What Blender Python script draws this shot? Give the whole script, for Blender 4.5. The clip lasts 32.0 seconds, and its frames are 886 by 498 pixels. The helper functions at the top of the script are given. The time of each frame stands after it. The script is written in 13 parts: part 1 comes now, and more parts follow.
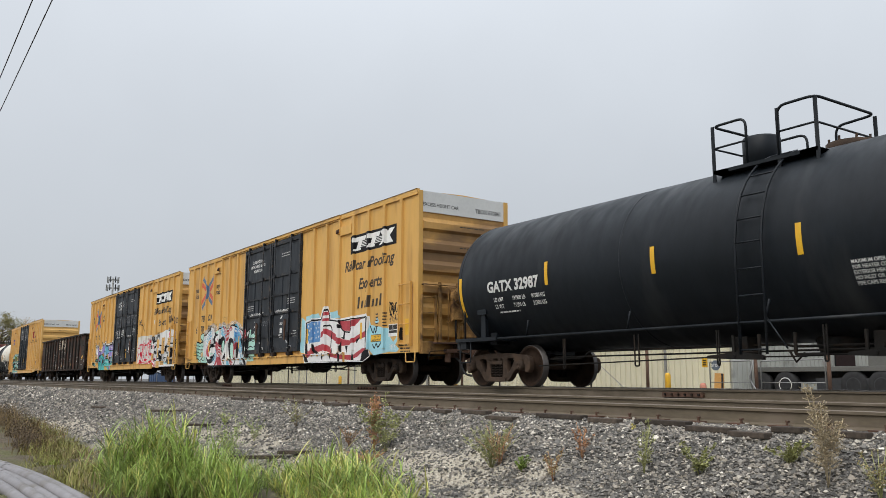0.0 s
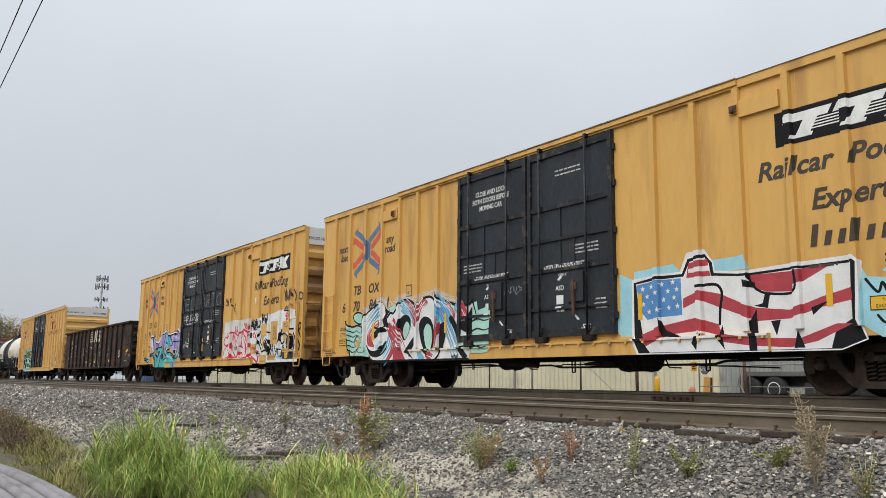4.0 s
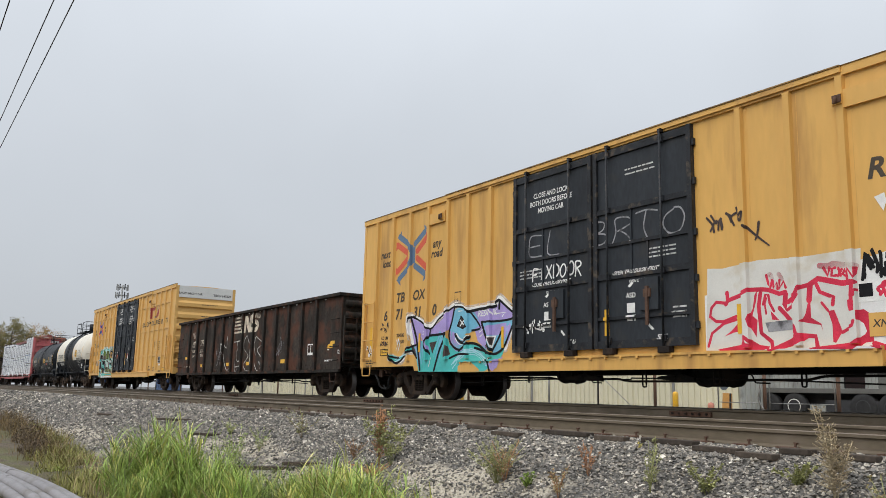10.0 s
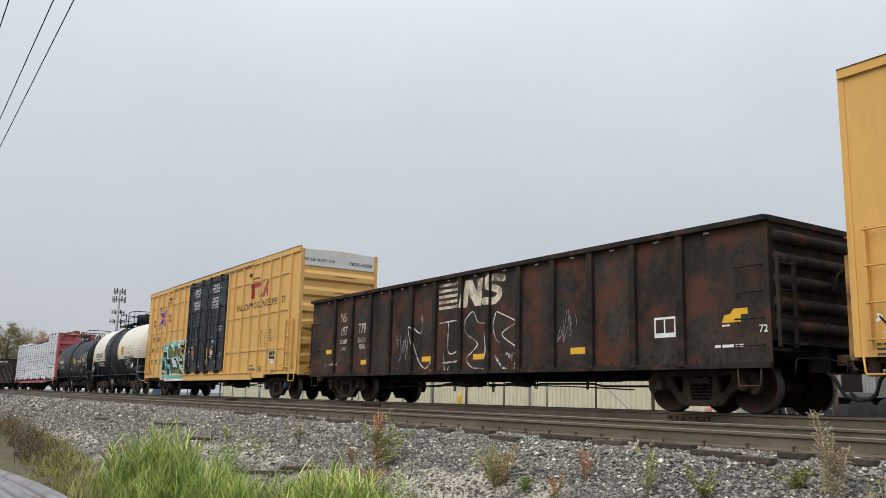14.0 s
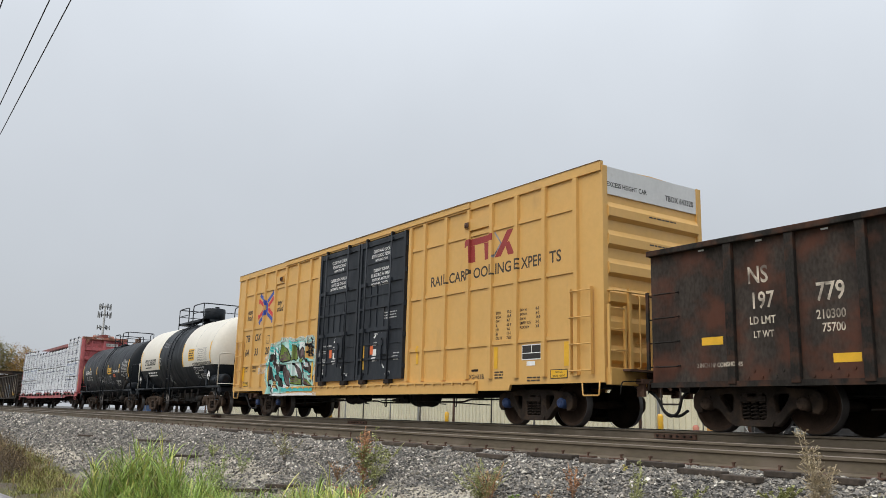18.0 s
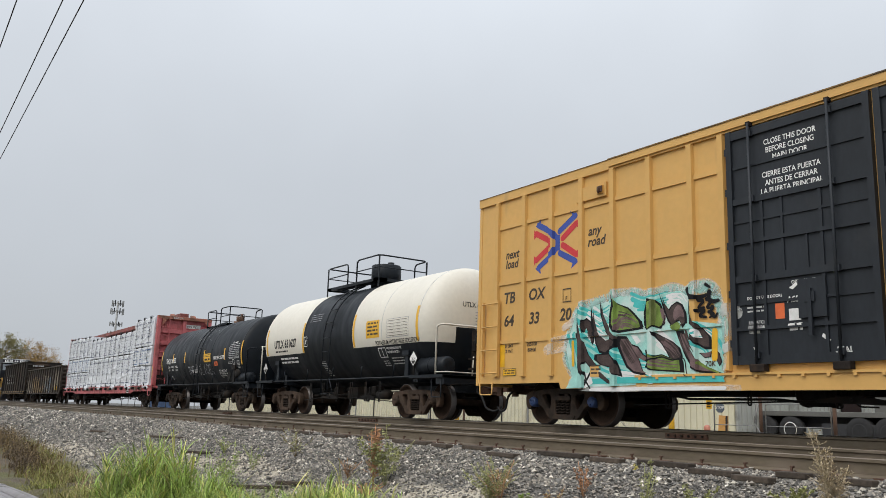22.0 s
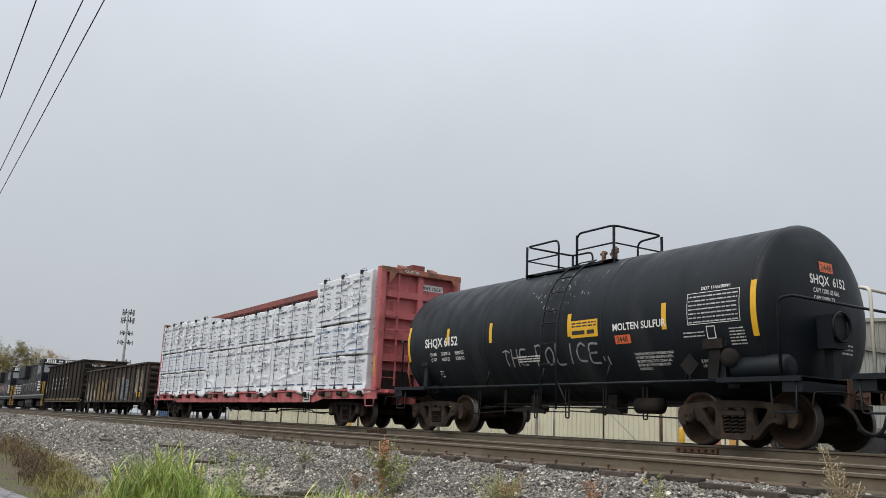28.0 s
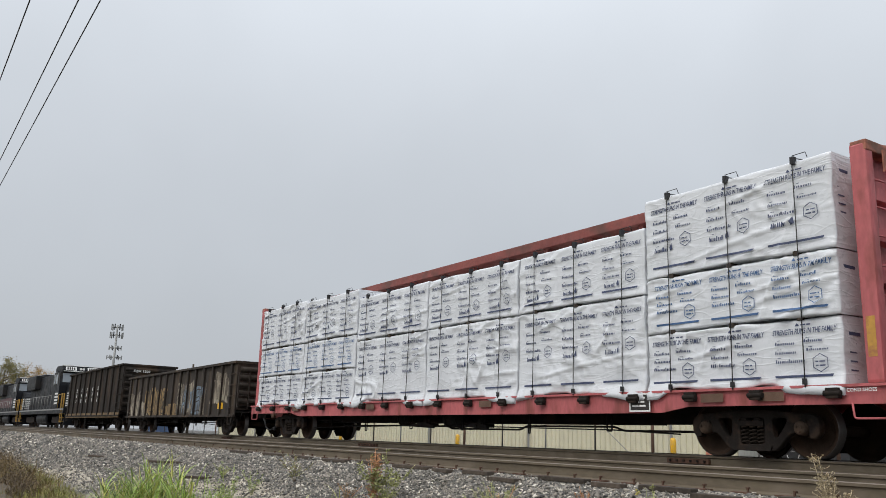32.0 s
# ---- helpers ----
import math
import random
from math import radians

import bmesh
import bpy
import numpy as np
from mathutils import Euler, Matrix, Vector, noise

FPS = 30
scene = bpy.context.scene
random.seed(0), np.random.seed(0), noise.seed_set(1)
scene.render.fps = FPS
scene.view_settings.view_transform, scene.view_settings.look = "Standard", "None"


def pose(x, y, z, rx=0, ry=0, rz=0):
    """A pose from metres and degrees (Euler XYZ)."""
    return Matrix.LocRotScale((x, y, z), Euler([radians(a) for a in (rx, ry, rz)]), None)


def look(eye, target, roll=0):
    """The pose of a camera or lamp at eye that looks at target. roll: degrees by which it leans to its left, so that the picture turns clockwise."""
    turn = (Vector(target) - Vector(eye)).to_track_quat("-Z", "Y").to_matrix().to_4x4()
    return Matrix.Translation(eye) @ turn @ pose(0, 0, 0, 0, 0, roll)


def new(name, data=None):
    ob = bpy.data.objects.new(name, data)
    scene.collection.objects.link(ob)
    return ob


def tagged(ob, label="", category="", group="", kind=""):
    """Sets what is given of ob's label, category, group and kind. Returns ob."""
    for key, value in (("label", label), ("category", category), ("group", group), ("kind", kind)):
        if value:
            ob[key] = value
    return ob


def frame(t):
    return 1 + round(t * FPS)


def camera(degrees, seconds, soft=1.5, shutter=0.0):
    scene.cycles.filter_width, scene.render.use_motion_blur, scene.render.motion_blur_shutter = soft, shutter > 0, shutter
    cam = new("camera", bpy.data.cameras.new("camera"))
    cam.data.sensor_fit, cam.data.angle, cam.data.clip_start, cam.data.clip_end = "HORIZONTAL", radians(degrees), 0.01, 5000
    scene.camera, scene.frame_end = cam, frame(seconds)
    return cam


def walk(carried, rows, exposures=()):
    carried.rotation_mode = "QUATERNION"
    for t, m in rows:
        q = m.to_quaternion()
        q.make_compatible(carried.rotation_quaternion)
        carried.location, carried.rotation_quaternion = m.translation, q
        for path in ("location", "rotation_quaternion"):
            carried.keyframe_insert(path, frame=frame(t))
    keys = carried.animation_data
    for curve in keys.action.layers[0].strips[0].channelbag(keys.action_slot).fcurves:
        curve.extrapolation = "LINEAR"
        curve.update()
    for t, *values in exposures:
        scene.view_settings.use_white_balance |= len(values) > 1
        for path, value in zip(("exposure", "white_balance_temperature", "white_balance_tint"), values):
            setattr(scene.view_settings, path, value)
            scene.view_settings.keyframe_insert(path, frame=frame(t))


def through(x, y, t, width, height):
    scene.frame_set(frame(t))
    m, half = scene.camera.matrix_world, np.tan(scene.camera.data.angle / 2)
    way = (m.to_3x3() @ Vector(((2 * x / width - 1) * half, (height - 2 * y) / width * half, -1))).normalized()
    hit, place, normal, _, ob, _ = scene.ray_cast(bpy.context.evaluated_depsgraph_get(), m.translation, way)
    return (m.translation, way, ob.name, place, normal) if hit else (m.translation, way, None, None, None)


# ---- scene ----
cam = camera(56.00, 32.0, soft=0.55)
# eye height over the rail tops; the tracks run along x, the train towards +x
EYE = 0.15
CAMERA_ROWS = [
    (0.0, pose(0, 0, EYE, 98.92, -0.15, 55.97)),
    (0.5, pose(0, 0, EYE, 99.02, -0.45, 55.50)),
    (1.0, pose(0, 0, EYE, 99.12, -0.64, 54.83)),
    (1.5, pose(0, 0, EYE, 99.18, -0.70, 54.27)),
    (2.0, pose(0, 0, EYE, 99.20, -0.60, 54.18)),
    (2.5, pose(0, 0, EYE, 99.22, -0.55, 54.38)),
    (3.0, pose(0, 0, EYE, 99.21, -0.55, 54.76)),
    (3.5, pose(0, 0, EYE, 99.15, -0.54, 55.07)),
    (5.5, pose(0, 0, EYE, 98.83, -0.74, 55.67)),
    (6.0, pose(0, 0, EYE, 98.84, -0.69, 55.82)),
    (6.5, pose(0, 0, EYE, 98.85, -0.63, 56.01)),
    (7.0, pose(0, 0, EYE, 98.85, -0.63, 56.16)),
    (7.5, pose(0, 0, EYE, 98.90, -0.66, 56.28)),
    (8.0, pose(0, 0, EYE, 99.01, -0.77, 56.28)),
    (8.5, pose(0, 0, EYE, 99.20, -0.99, 56.25)),
    (9.0, pose(0, 0, EYE, 99.46, -1.08, 56.23)),
    (9.5, pose(0, 0, EYE, 99.69, -1.22, 56.30)),
    (10.0, pose(0, 0, EYE, 99.86, -1.31, 56.40)),
    (10.5, pose(0, 0, EYE, 99.91, -1.43, 56.55)),
    (11.0, pose(0, 0, EYE, 99.87, -1.48, 56.70)),
    (11.5, pose(0, 0, EYE, 99.82, -1.48, 56.82)),
    (12.0, pose(0, 0, EYE, 99.75, -1.46, 56.87)),
    (12.5, pose(0, 0, EYE, 99.74, -1.41, 56.82)),
    (13.0, pose(0, 0, EYE, 99.84, -1.31, 56.71)),
    (13.5, pose(0, 0, EYE, 99.99, -1.25, 56.49)),
    (14.0, pose(0, 0, EYE, 100.14, -1.26, 56.25)),
    (14.5, pose(0, 0, EYE, 100.21, -1.17, 55.99)),
    (16.5, pose(0, 0, EYE, 100.64, -1.35, 55.60)),
    (17.0, pose(0, 0, EYE, 100.89, -1.36, 55.50)),
    (17.5, pose(0, 0, EYE, 101.14, -1.38, 55.38)),
    (18.0, pose(0, 0, EYE, 101.33, -1.46, 55.38)),
    (18.5, pose(0, 0, EYE, 101.44, -1.63, 55.55)),
    (19.0, pose(0, 0, EYE, 101.50, -1.81, 55.71)),
    (19.5, pose(0, 0, EYE, 101.49, -1.88, 55.86)),
    (20.0, pose(0, 0, EYE, 101.43, -1.87, 55.86)),
    (20.5, pose(0, 0, EYE, 101.35, -1.80, 55.83)),
    (21.0, pose(0, 0, EYE, 101.28, -1.71, 55.86)),
    (21.5, pose(0, 0, EYE, 101.21, -1.76, 55.97)),
    (22.0, pose(0, 0, EYE, 101.19, -1.83, 56.08)),
    (22.5, pose(0, 0, EYE, 101.30, -2.05, 56.17)),
    (23.0, pose(0, 0, EYE, 101.42, -2.15, 56.24)),
    (23.5, pose(0, 0, EYE, 101.59, -2.19, 56.27)),
    (24.0, pose(0, 0, EYE, 101.71, -2.21, 56.31)),
    (24.5, pose(0, 0, EYE, 101.74, -2.17, 56.39)),
    (25.0, pose(0, 0, EYE, 101.76, -2.25, 56.48)),
    (25.5, pose(0, 0, EYE, 101.81, -2.32, 56.52)),
    (27.5, pose(0, 0, EYE, 101.95, -2.41, 56.61)),
    (28.0, pose(0, 0, EYE, 101.94, -2.32, 56.67)),
    (28.5, pose(0, 0, EYE, 102.02, -2.15, 56.71)),
    (29.0, pose(0, 0, EYE, 102.12, -1.86, 56.68)),
    (29.5, pose(0, 0, EYE, 102.33, -1.65, 56.51)),
    (30.0, pose(0, 0, EYE, 102.52, -1.52, 56.35)),
    (30.5, pose(0, 0, EYE, 102.71, -1.51, 56.18)),
    (31.0, pose(0, 0, EYE, 102.84, -1.60, 56.08)),
    (31.5, pose(0, 0, EYE, 102.89, -1.69, 56.05)),
    (32.0, pose(0, 0, EYE, 102.80, -1.80, 56.10)),
]
walk(cam, CAMERA_ROWS, [(0.0, 0.14), (6.0, 0.14), (13.0, 0.13), (20.0, 0.10), (25.0, 0.06), (32.0, 0.03)])
# how far the train has come, in metres
TRAIN = [
    (0.0, 0.00),
    (0.5, 1.76),
    (1.0, 3.53),
    (1.5, 5.30),
    (2.0, 7.09),
    (2.5, 8.89),
    (3.0, 10.71),
    (3.5, 12.54),
    (5.5, 19.79),
    (6.0, 21.62),
    (6.5, 23.45),
    (7.0, 25.29),
    (7.5, 27.14),
    (8.0, 28.99),
    (8.5, 30.85),
    (9.0, 32.72),
    (9.5, 34.58),
    (10.0, 36.42),
    (10.5, 38.26),
    (11.0, 40.08),
    (11.5, 41.92),
    (12.0, 43.77),
    (12.5, 45.64),
    (13.0, 47.52),
    (13.5, 49.40),
    (14.0, 51.26),
    (14.5, 53.12),
    (16.5, 60.38),
    (17.0, 62.20),
    (17.5, 64.04),
    (18.0, 65.87),
    (18.5, 67.72),
    (19.0, 69.57),
    (19.5, 71.42),
    (20.0, 73.27),
    (20.5, 75.10),
    (21.0, 76.92),
    (21.5, 78.73),
    (22.0, 80.55),
    (22.5, 82.38),
    (23.0, 84.22),
    (23.5, 86.07),
    (24.0, 87.93),
    (24.5, 89.78),
    (25.0, 91.63),
    (25.5, 93.50),
    (27.5, 101.00),
    (28.0, 102.83),
    (28.5, 104.65),
    (29.0, 106.46),
    (29.5, 108.28),
    (30.0, 110.10),
    (30.5, 111.95),
    (31.0, 113.81),
    (31.5, 115.69),
    (32.0, 117.58),
]

# ---- light: an overcast sky, bright overhead, and a very soft sun behind the camera ----
world = bpy.data.worlds.new("sky")
scene.world = world
world.use_nodes = True
wn, wl = world.node_tree.nodes, world.node_tree.links
sky = wn.new("ShaderNodeTexSky")
sky.sky_type, sky.sun_disc = "NISHITA", False
sky.sun_elevation, sky.sun_rotation = radians(42), radians(200)
sky.air_density, sky.dust_density, sky.ozone_density = 1.0, 5.0, 1.0
geo = wn.new("ShaderNodeTexCoord")
sep = wn.new("ShaderNodeSeparateXYZ")
wl.new(geo.outputs["Generated"], sep.inputs[0])
# cloud layer: brighter towards the zenith, as under an even overcast
up = wn.new("ShaderNodeMapRange")
up.inputs[1].default_value, up.inputs[2].default_value, up.inputs[3].default_value, up.inputs[4].default_value = 0.0, 1.0, 4.35, 12.8
rise = wn.new("ShaderNodeMath")
rise.operation, rise.use_clamp = "POWER", True
rise.inputs[1].default_value = 1.7
wl.new(sep.outputs[2], rise.inputs[0])
wl.new(rise.outputs[0], up.inputs[0])
cloud = wn.new("ShaderNodeTexNoise")
cloud.inputs["Scale"].default_value, cloud.inputs["Detail"].default_value = 2.2, 4
wl.new(geo.outputs["Generated"], cloud.inputs["Vector"])
soft = wn.new("ShaderNodeMapRange")
soft.inputs[1].default_value, soft.inputs[2].default_value, soft.inputs[3].default_value, soft.inputs[4].default_value = 0.3, 0.7, 0.94, 1.06
wl.new(cloud.outputs[0], soft.inputs[0])
both = wn.new("ShaderNodeMath")
both.operation = "MULTIPLY"
wl.new(up.outputs[0], both.inputs[0])
wl.new(soft.outputs[0], both.inputs[1])
grey = wn.new("ShaderNodeVectorMath")
grey.operation = "SCALE"
grey.inputs[0].default_value = (0.925, 0.985, 1.06)
wl.new(both.outputs[0], grey.inputs[3])
mixed = wn.new("ShaderNodeMix")
mixed.data_type = "RGBA"
mixed.inputs[0].default_value = 0.93
wl.new(sky.outputs[0], mixed.inputs[6])
wl.new(grey.outputs[0], mixed.inputs[7])
wl.new(mixed.outputs[2], wn["Background"].inputs[0])
wn["Background"].inputs[1].default_value = 0.12
sun = new("sun", bpy.data.lights.new("sun", "SUN"))
sun.data.energy, sun.data.angle, sun.data.color = 1.5, radians(50), (1.0, 0.95, 0.88)
sun.matrix_basis = look((10, -32, 40), (0, 0, 0))

# ---- materials ----
def mat(name, rgb, rough=0.6, metal=0.0, var=0.12, scale=1.2, stretch=(1, 1, 1), bump=0.0, bscale=40.0, dirt=None, dirt_at=0.62, dirt_scale=1.0, dirt_stretch=(1, 1, 1), random_tint=0.0, island=0.0, spec=0.5):
    """A painted, metal or stone surface: base colour with broad and fine variation, and patches of dirt or rust."""
    m = bpy.data.materials.new(name)
    m.use_nodes = True
    n, l = m.node_tree.nodes, m.node_tree.links
    b = n["Principled BSDF"]
    b.inputs["Roughness"].default_value, b.inputs["Metallic"].default_value = rough, metal
    b.inputs["Specular IOR Level"].default_value = spec
    tc = n.new("ShaderNodeTexCoord")

    def noisy(sc, st, detail=5):
        mp = n.new("ShaderNodeMapping")
        mp.inputs["Scale"].default_value = st
        l.new(tc.outputs["Object"], mp.inputs[0])
        t = n.new("ShaderNodeTexNoise")
        t.inputs["Scale"].default_value, t.inputs["Detail"].default_value = sc, detail
        l.new(mp.outputs[0], t.inputs["Vector"])
        return t.outputs[0]

    def rng(src, a, c, d, e):
        r = n.new("ShaderNodeMapRange")
        for i, v in enumerate((a, c, d, e)):
            r.inputs[i + 1].default_value = v
        l.new(src, r.inputs[0])
        return r.outputs[0]

    def times(col, fac):
        s = n.new("ShaderNodeVectorMath")
        s.operation = "SCALE"
        l.new(col, s.inputs[0])
        l.new(fac, s.inputs[3])
        return s.outputs[0]
    c = n.new("ShaderNodeRGB")
    c.outputs[0].default_value = (*rgb, 1)
    col = c.outputs[0]
    if var:
        col = times(col, rng(noisy(scale, stretch), 0.3, 0.7, 1 - var, 1 + var))
        col = times(col, rng(noisy(scale * 17, stretch, 3), 0.3, 0.7, 1 - var * 0.6, 1 + var * 0.6))
    if random_tint:
        o = n.new("ShaderNodeObjectInfo")
        col = times(col, rng(o.outputs["Random"], 0, 1, 1 - random_tint, 1 + random_tint))
    if island:
        g = n.new("ShaderNodeNewGeometry")
        col = times(col, rng(g.outputs["Random Per Island"], 0, 1, 1 - island, 1 + island))
    if dirt:
        k = n.new("ShaderNodeMix")
        k.data_type = "RGBA"
        d = n.new("ShaderNodeMath")
        d.operation = "MULTIPLY"
        l.new(rng(noisy(dirt_scale, dirt_stretch, 8), dirt_at - 0.08, dirt_at + 0.08, 0, 0.85), d.inputs[0])
        d.inputs[1].default_value = 1.0
        l.new(d.outputs[0], k.inputs[0])
        l.new(col, k.inputs[6])
        k.inputs[7].default_value = (*dirt, 1)
        col = k.outputs[2]
    l.new(col, b.inputs["Base Color"])
    if bump:
        bp = n.new("ShaderNodeBump")
        bp.inputs["Strength"].default_value, bp.inputs["Distance"].default_value = bump, 0.01
        l.new(noisy(bscale, (1, 1, 1), 4), bp.inputs["Height"])
        l.new(bp.outputs[0], b.inputs["Normal"])
    if rough < 0.9 and var:
        l.new(rng(noisy(scale * 5, stretch, 4), 0.3, 0.7, max(0.05, rough - 0.1), min(1, rough + 0.12)), b.inputs["Roughness"])
    return m


def stone_material():
    """Crushed stone: each piece its own grey, some tan, a few pale."""
    m = mat("crushed_stone", (1, 1, 1), 0.85, var=0.22, scale=14, bump=0.25, bscale=70)
    n, l = m.node_tree.nodes, m.node_tree.links
    g = n.new("ShaderNodeNewGeometry")
    ramp = n.new("ShaderNodeValToRGB")
    l.new(g.outputs["Random Per Island"], ramp.inputs[0])
    stops = ((0.0, (0.065, 0.061, 0.056)), (0.3, (0.140, 0.133, 0.121)), (0.6, (0.218, 0.201, 0.178)), (0.86, (0.325, 0.288, 0.238)), (0.955, (0.50, 0.46, 0.39)), (1.0, (0.76, 0.71, 0.63)))
    while len(ramp.color_ramp.elements) < len(stops):
        ramp.color_ramp.elements.new(0.5)
    for e, (p, c) in zip(ramp.color_ramp.elements, stops):
        e.position, e.color = p, (*c, 1)
    mul = n.new("ShaderNodeMix")
    mul.data_type, mul.blend_type = "RGBA", "MULTIPLY"
    mul.inputs[0].default_value = 1.0
    b = n["Principled BSDF"]
    l.new(b.inputs["Base Color"].links[0].from_socket, mul.inputs[6])
    l.new(ramp.outputs[0], mul.inputs[7])
    l.new(mul.outputs[2], b.inputs["Base Color"])
    return m


YELLOW = mat("yellow_car_paint", (0.655, 0.375, 0.098), 0.55, var=0.07, scale=0.5, stretch=(1, 1, 0.25), bump=0.05, bscale=5, dirt=(0.44, 0.235, 0.065), dirt_at=0.61, dirt_scale=1.6, dirt_stretch=(1.5, 1.5, 0.2))
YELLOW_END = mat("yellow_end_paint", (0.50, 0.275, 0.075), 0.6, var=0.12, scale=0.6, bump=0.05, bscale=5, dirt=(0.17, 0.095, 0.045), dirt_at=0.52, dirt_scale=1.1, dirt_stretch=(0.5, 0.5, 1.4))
YELLOW_NEW = mat("fresh_yellow_car_paint", (0.645, 0.38, 0.115), 0.5, var=0.05, scale=0.5, bump=0.05, bscale=5, dirt=(0.40, 0.24, 0.09), dirt_at=0.74, dirt_scale=1.3, dirt_stretch=(1.2, 1.2, 0.4))
DOOR = mat("black_door_paint", (0.022, 0.026, 0.032), 0.52, var=0.3, scale=0.9, stretch=(1, 1, 0.3), bump=0.08, bscale=8, dirt=(0.040, 0.038, 0.036), dirt_at=0.66, dirt_scale=1.5, spec=0.28)
DOOR_NEW = mat("clean_black_door_paint", (0.020, 0.024, 0.030), 0.5, var=0.2, scale=0.9, stretch=(1, 1, 0.3), bump=0.05, bscale=8, dirt=(0.035, 0.036, 0.038), dirt_at=0.68, dirt_scale=1.5, spec=0.3)
DOOR_WORN = mat("worn_black_door_edge", (0.019, 0.021, 0.025), 0.5, var=0.4, scale=2.5, bump=0.08, bscale=8, dirt=(0.11, 0.085, 0.062), dirt_at=0.63, dirt_scale=6, spec=0.25)
# brown with darker patches, for the thin strip along the eave
RIM_BROWN = mat("grimy_roof_rim", (0.24, 0.14, 0.05), 0.8, var=0.35, scale=1.5, dirt=(0.06, 0.04, 0.025), dirt_at=0.55, dirt_scale=2.0)
TANK = mat("black_tank_paint", (0.0085, 0.0115, 0.0155), 0.48, var=0.22, scale=0.7, stretch=(1, 0.4, 0.4), bump=0.05, bscale=4, dirt=(0.040, 0.042, 0.044), dirt_at=0.66, dirt_scale=0.8, dirt_stretch=(1.4, 0.3, 0.3), spec=0.25)
TANK_WHITE = mat("cream_tank_paint", (0.685, 0.65, 0.565), 0.45, var=0.05, scale=0.6, bump=0.03, bscale=4, dirt=(0.50, 0.42, 0.30), dirt_at=0.72, dirt_scale=0.9, dirt_stretch=(1.2, 0.3, 0.3))
FRAME = mat("black_underframe", (0.013, 0.012, 0.011), 0.75, var=0.3, scale=2, dirt=(0.030, 0.021, 0.015), dirt_at=0.58, dirt_scale=2.5, bump=0.1, spec=0.2)
IRON = mat("dusty_cast_iron", (0.062, 0.044, 0.033), 0.8, var=0.25, scale=3, bump=0.25, bscale=25, dirt=(0.095, 0.062, 0.043), dirt_at=0.55, dirt_scale=4, spec=0.15)
IRON_DARK = mat("dark_cast_iron", (0.020, 0.016, 0.014), 0.75, var=0.25, scale=3, bump=0.25, bscale=25, dirt=(0.058, 0.038, 0.027), dirt_at=0.6, dirt_scale=4, spec=0.15)
IRON_MID = mat("grimy_cast_iron", (0.034, 0.026, 0.021), 0.78, var=0.3, scale=3, bump=0.25, bscale=25, dirt=(0.070, 0.046, 0.031), dirt_at=0.56, dirt_scale=4, spec=0.15)
WHEEL = mat("wheel_steel", (0.044, 0.029, 0.021), 0.85, 0.0, var=0.35, scale=3, dirt=(0.055, 0.033, 0.022), dirt_at=0.58, dirt_scale=3, spec=0.12)
TREAD = mat("polished_wheel_tread", (0.13, 0.12, 0.115), 0.45, 0.9, var=0.1, scale=5)
RUST_CAR = mat("rusty_brown_gondola_paint", (0.036, 0.029, 0.024), 0.78, var=0.5, scale=1.3, stretch=(1, 1, 0.5), bump=0.25, bscale=14, dirt=(0.098, 0.039, 0.024), dirt_at=0.545, dirt_scale=1.5, dirt_stretch=(0.9, 0.9, 1.0), spec=0.2)
RUST_RIB = mat("grimy_gondola_frame_paint", (0.025, 0.022, 0.019), 0.8, var=0.45, scale=2.0, stretch=(1, 1, 0.4), bump=0.2, bscale=12, dirt=(0.085, 0.040, 0.025), dirt_at=0.60, dirt_scale=3.0, spec=0.18)
RUST_YELLOW = mat("rust_streaked_yellow_steel", (0.33, 0.185, 0.065), 0.8, var=0.35, scale=2.5, bump=0.2, bscale=15, dirt=(0.060, 0.036, 0.024), dirt_at=0.56, dirt_scale=3.0, spec=0.2)
RUST_DARK = mat("dark_rusted_paint", (0.020, 0.016, 0.013), 0.8, var=0.35, scale=0.8, stretch=(1, 1, 0.35), bump=0.15, bscale=9, dirt=(0.055, 0.034, 0.021), dirt_at=0.60, dirt_scale=0.9, dirt_stretch=(1.2, 1.2, 0.4), spec=0.25)
RUST_OLD = mat("weathered_gondola_paint", (0.027, 0.020, 0.015), 0.8, var=0.35, scale=0.8, stretch=(1, 1, 0.35), bump=0.15, bscale=9, dirt=(0.085, 0.055, 0.030), dirt_at=0.60, dirt_scale=0.8, dirt_stretch=(1.6, 1.6, 0.3))
RED = mat("faded_red_car_paint", (0.45, 0.115, 0.120), 0.6, var=0.18, scale=0.9, stretch=(1, 1, 0.4), bump=0.08, bscale=8, dirt=(0.20, 0.055, 0.04), dirt_at=0.60, dirt_scale=2.2, dirt_stretch=(1.2, 1.2, 0.5))
RED_RUSTY = mat("rust_stained_red_paint", (0.36, 0.13, 0.085), 0.7, var=0.2, scale=2.0, bump=0.1, bscale=10, dirt=(0.13, 0.065, 0.04), dirt_at=0.53, dirt_scale=3.0)
RED_BEAM = mat("brown_red_beam_paint", (0.20, 0.052, 0.042), 0.65, var=0.2, scale=1.0, dirt=(0.09, 0.04, 0.03), dirt_at=0.58, dirt_scale=1.5)


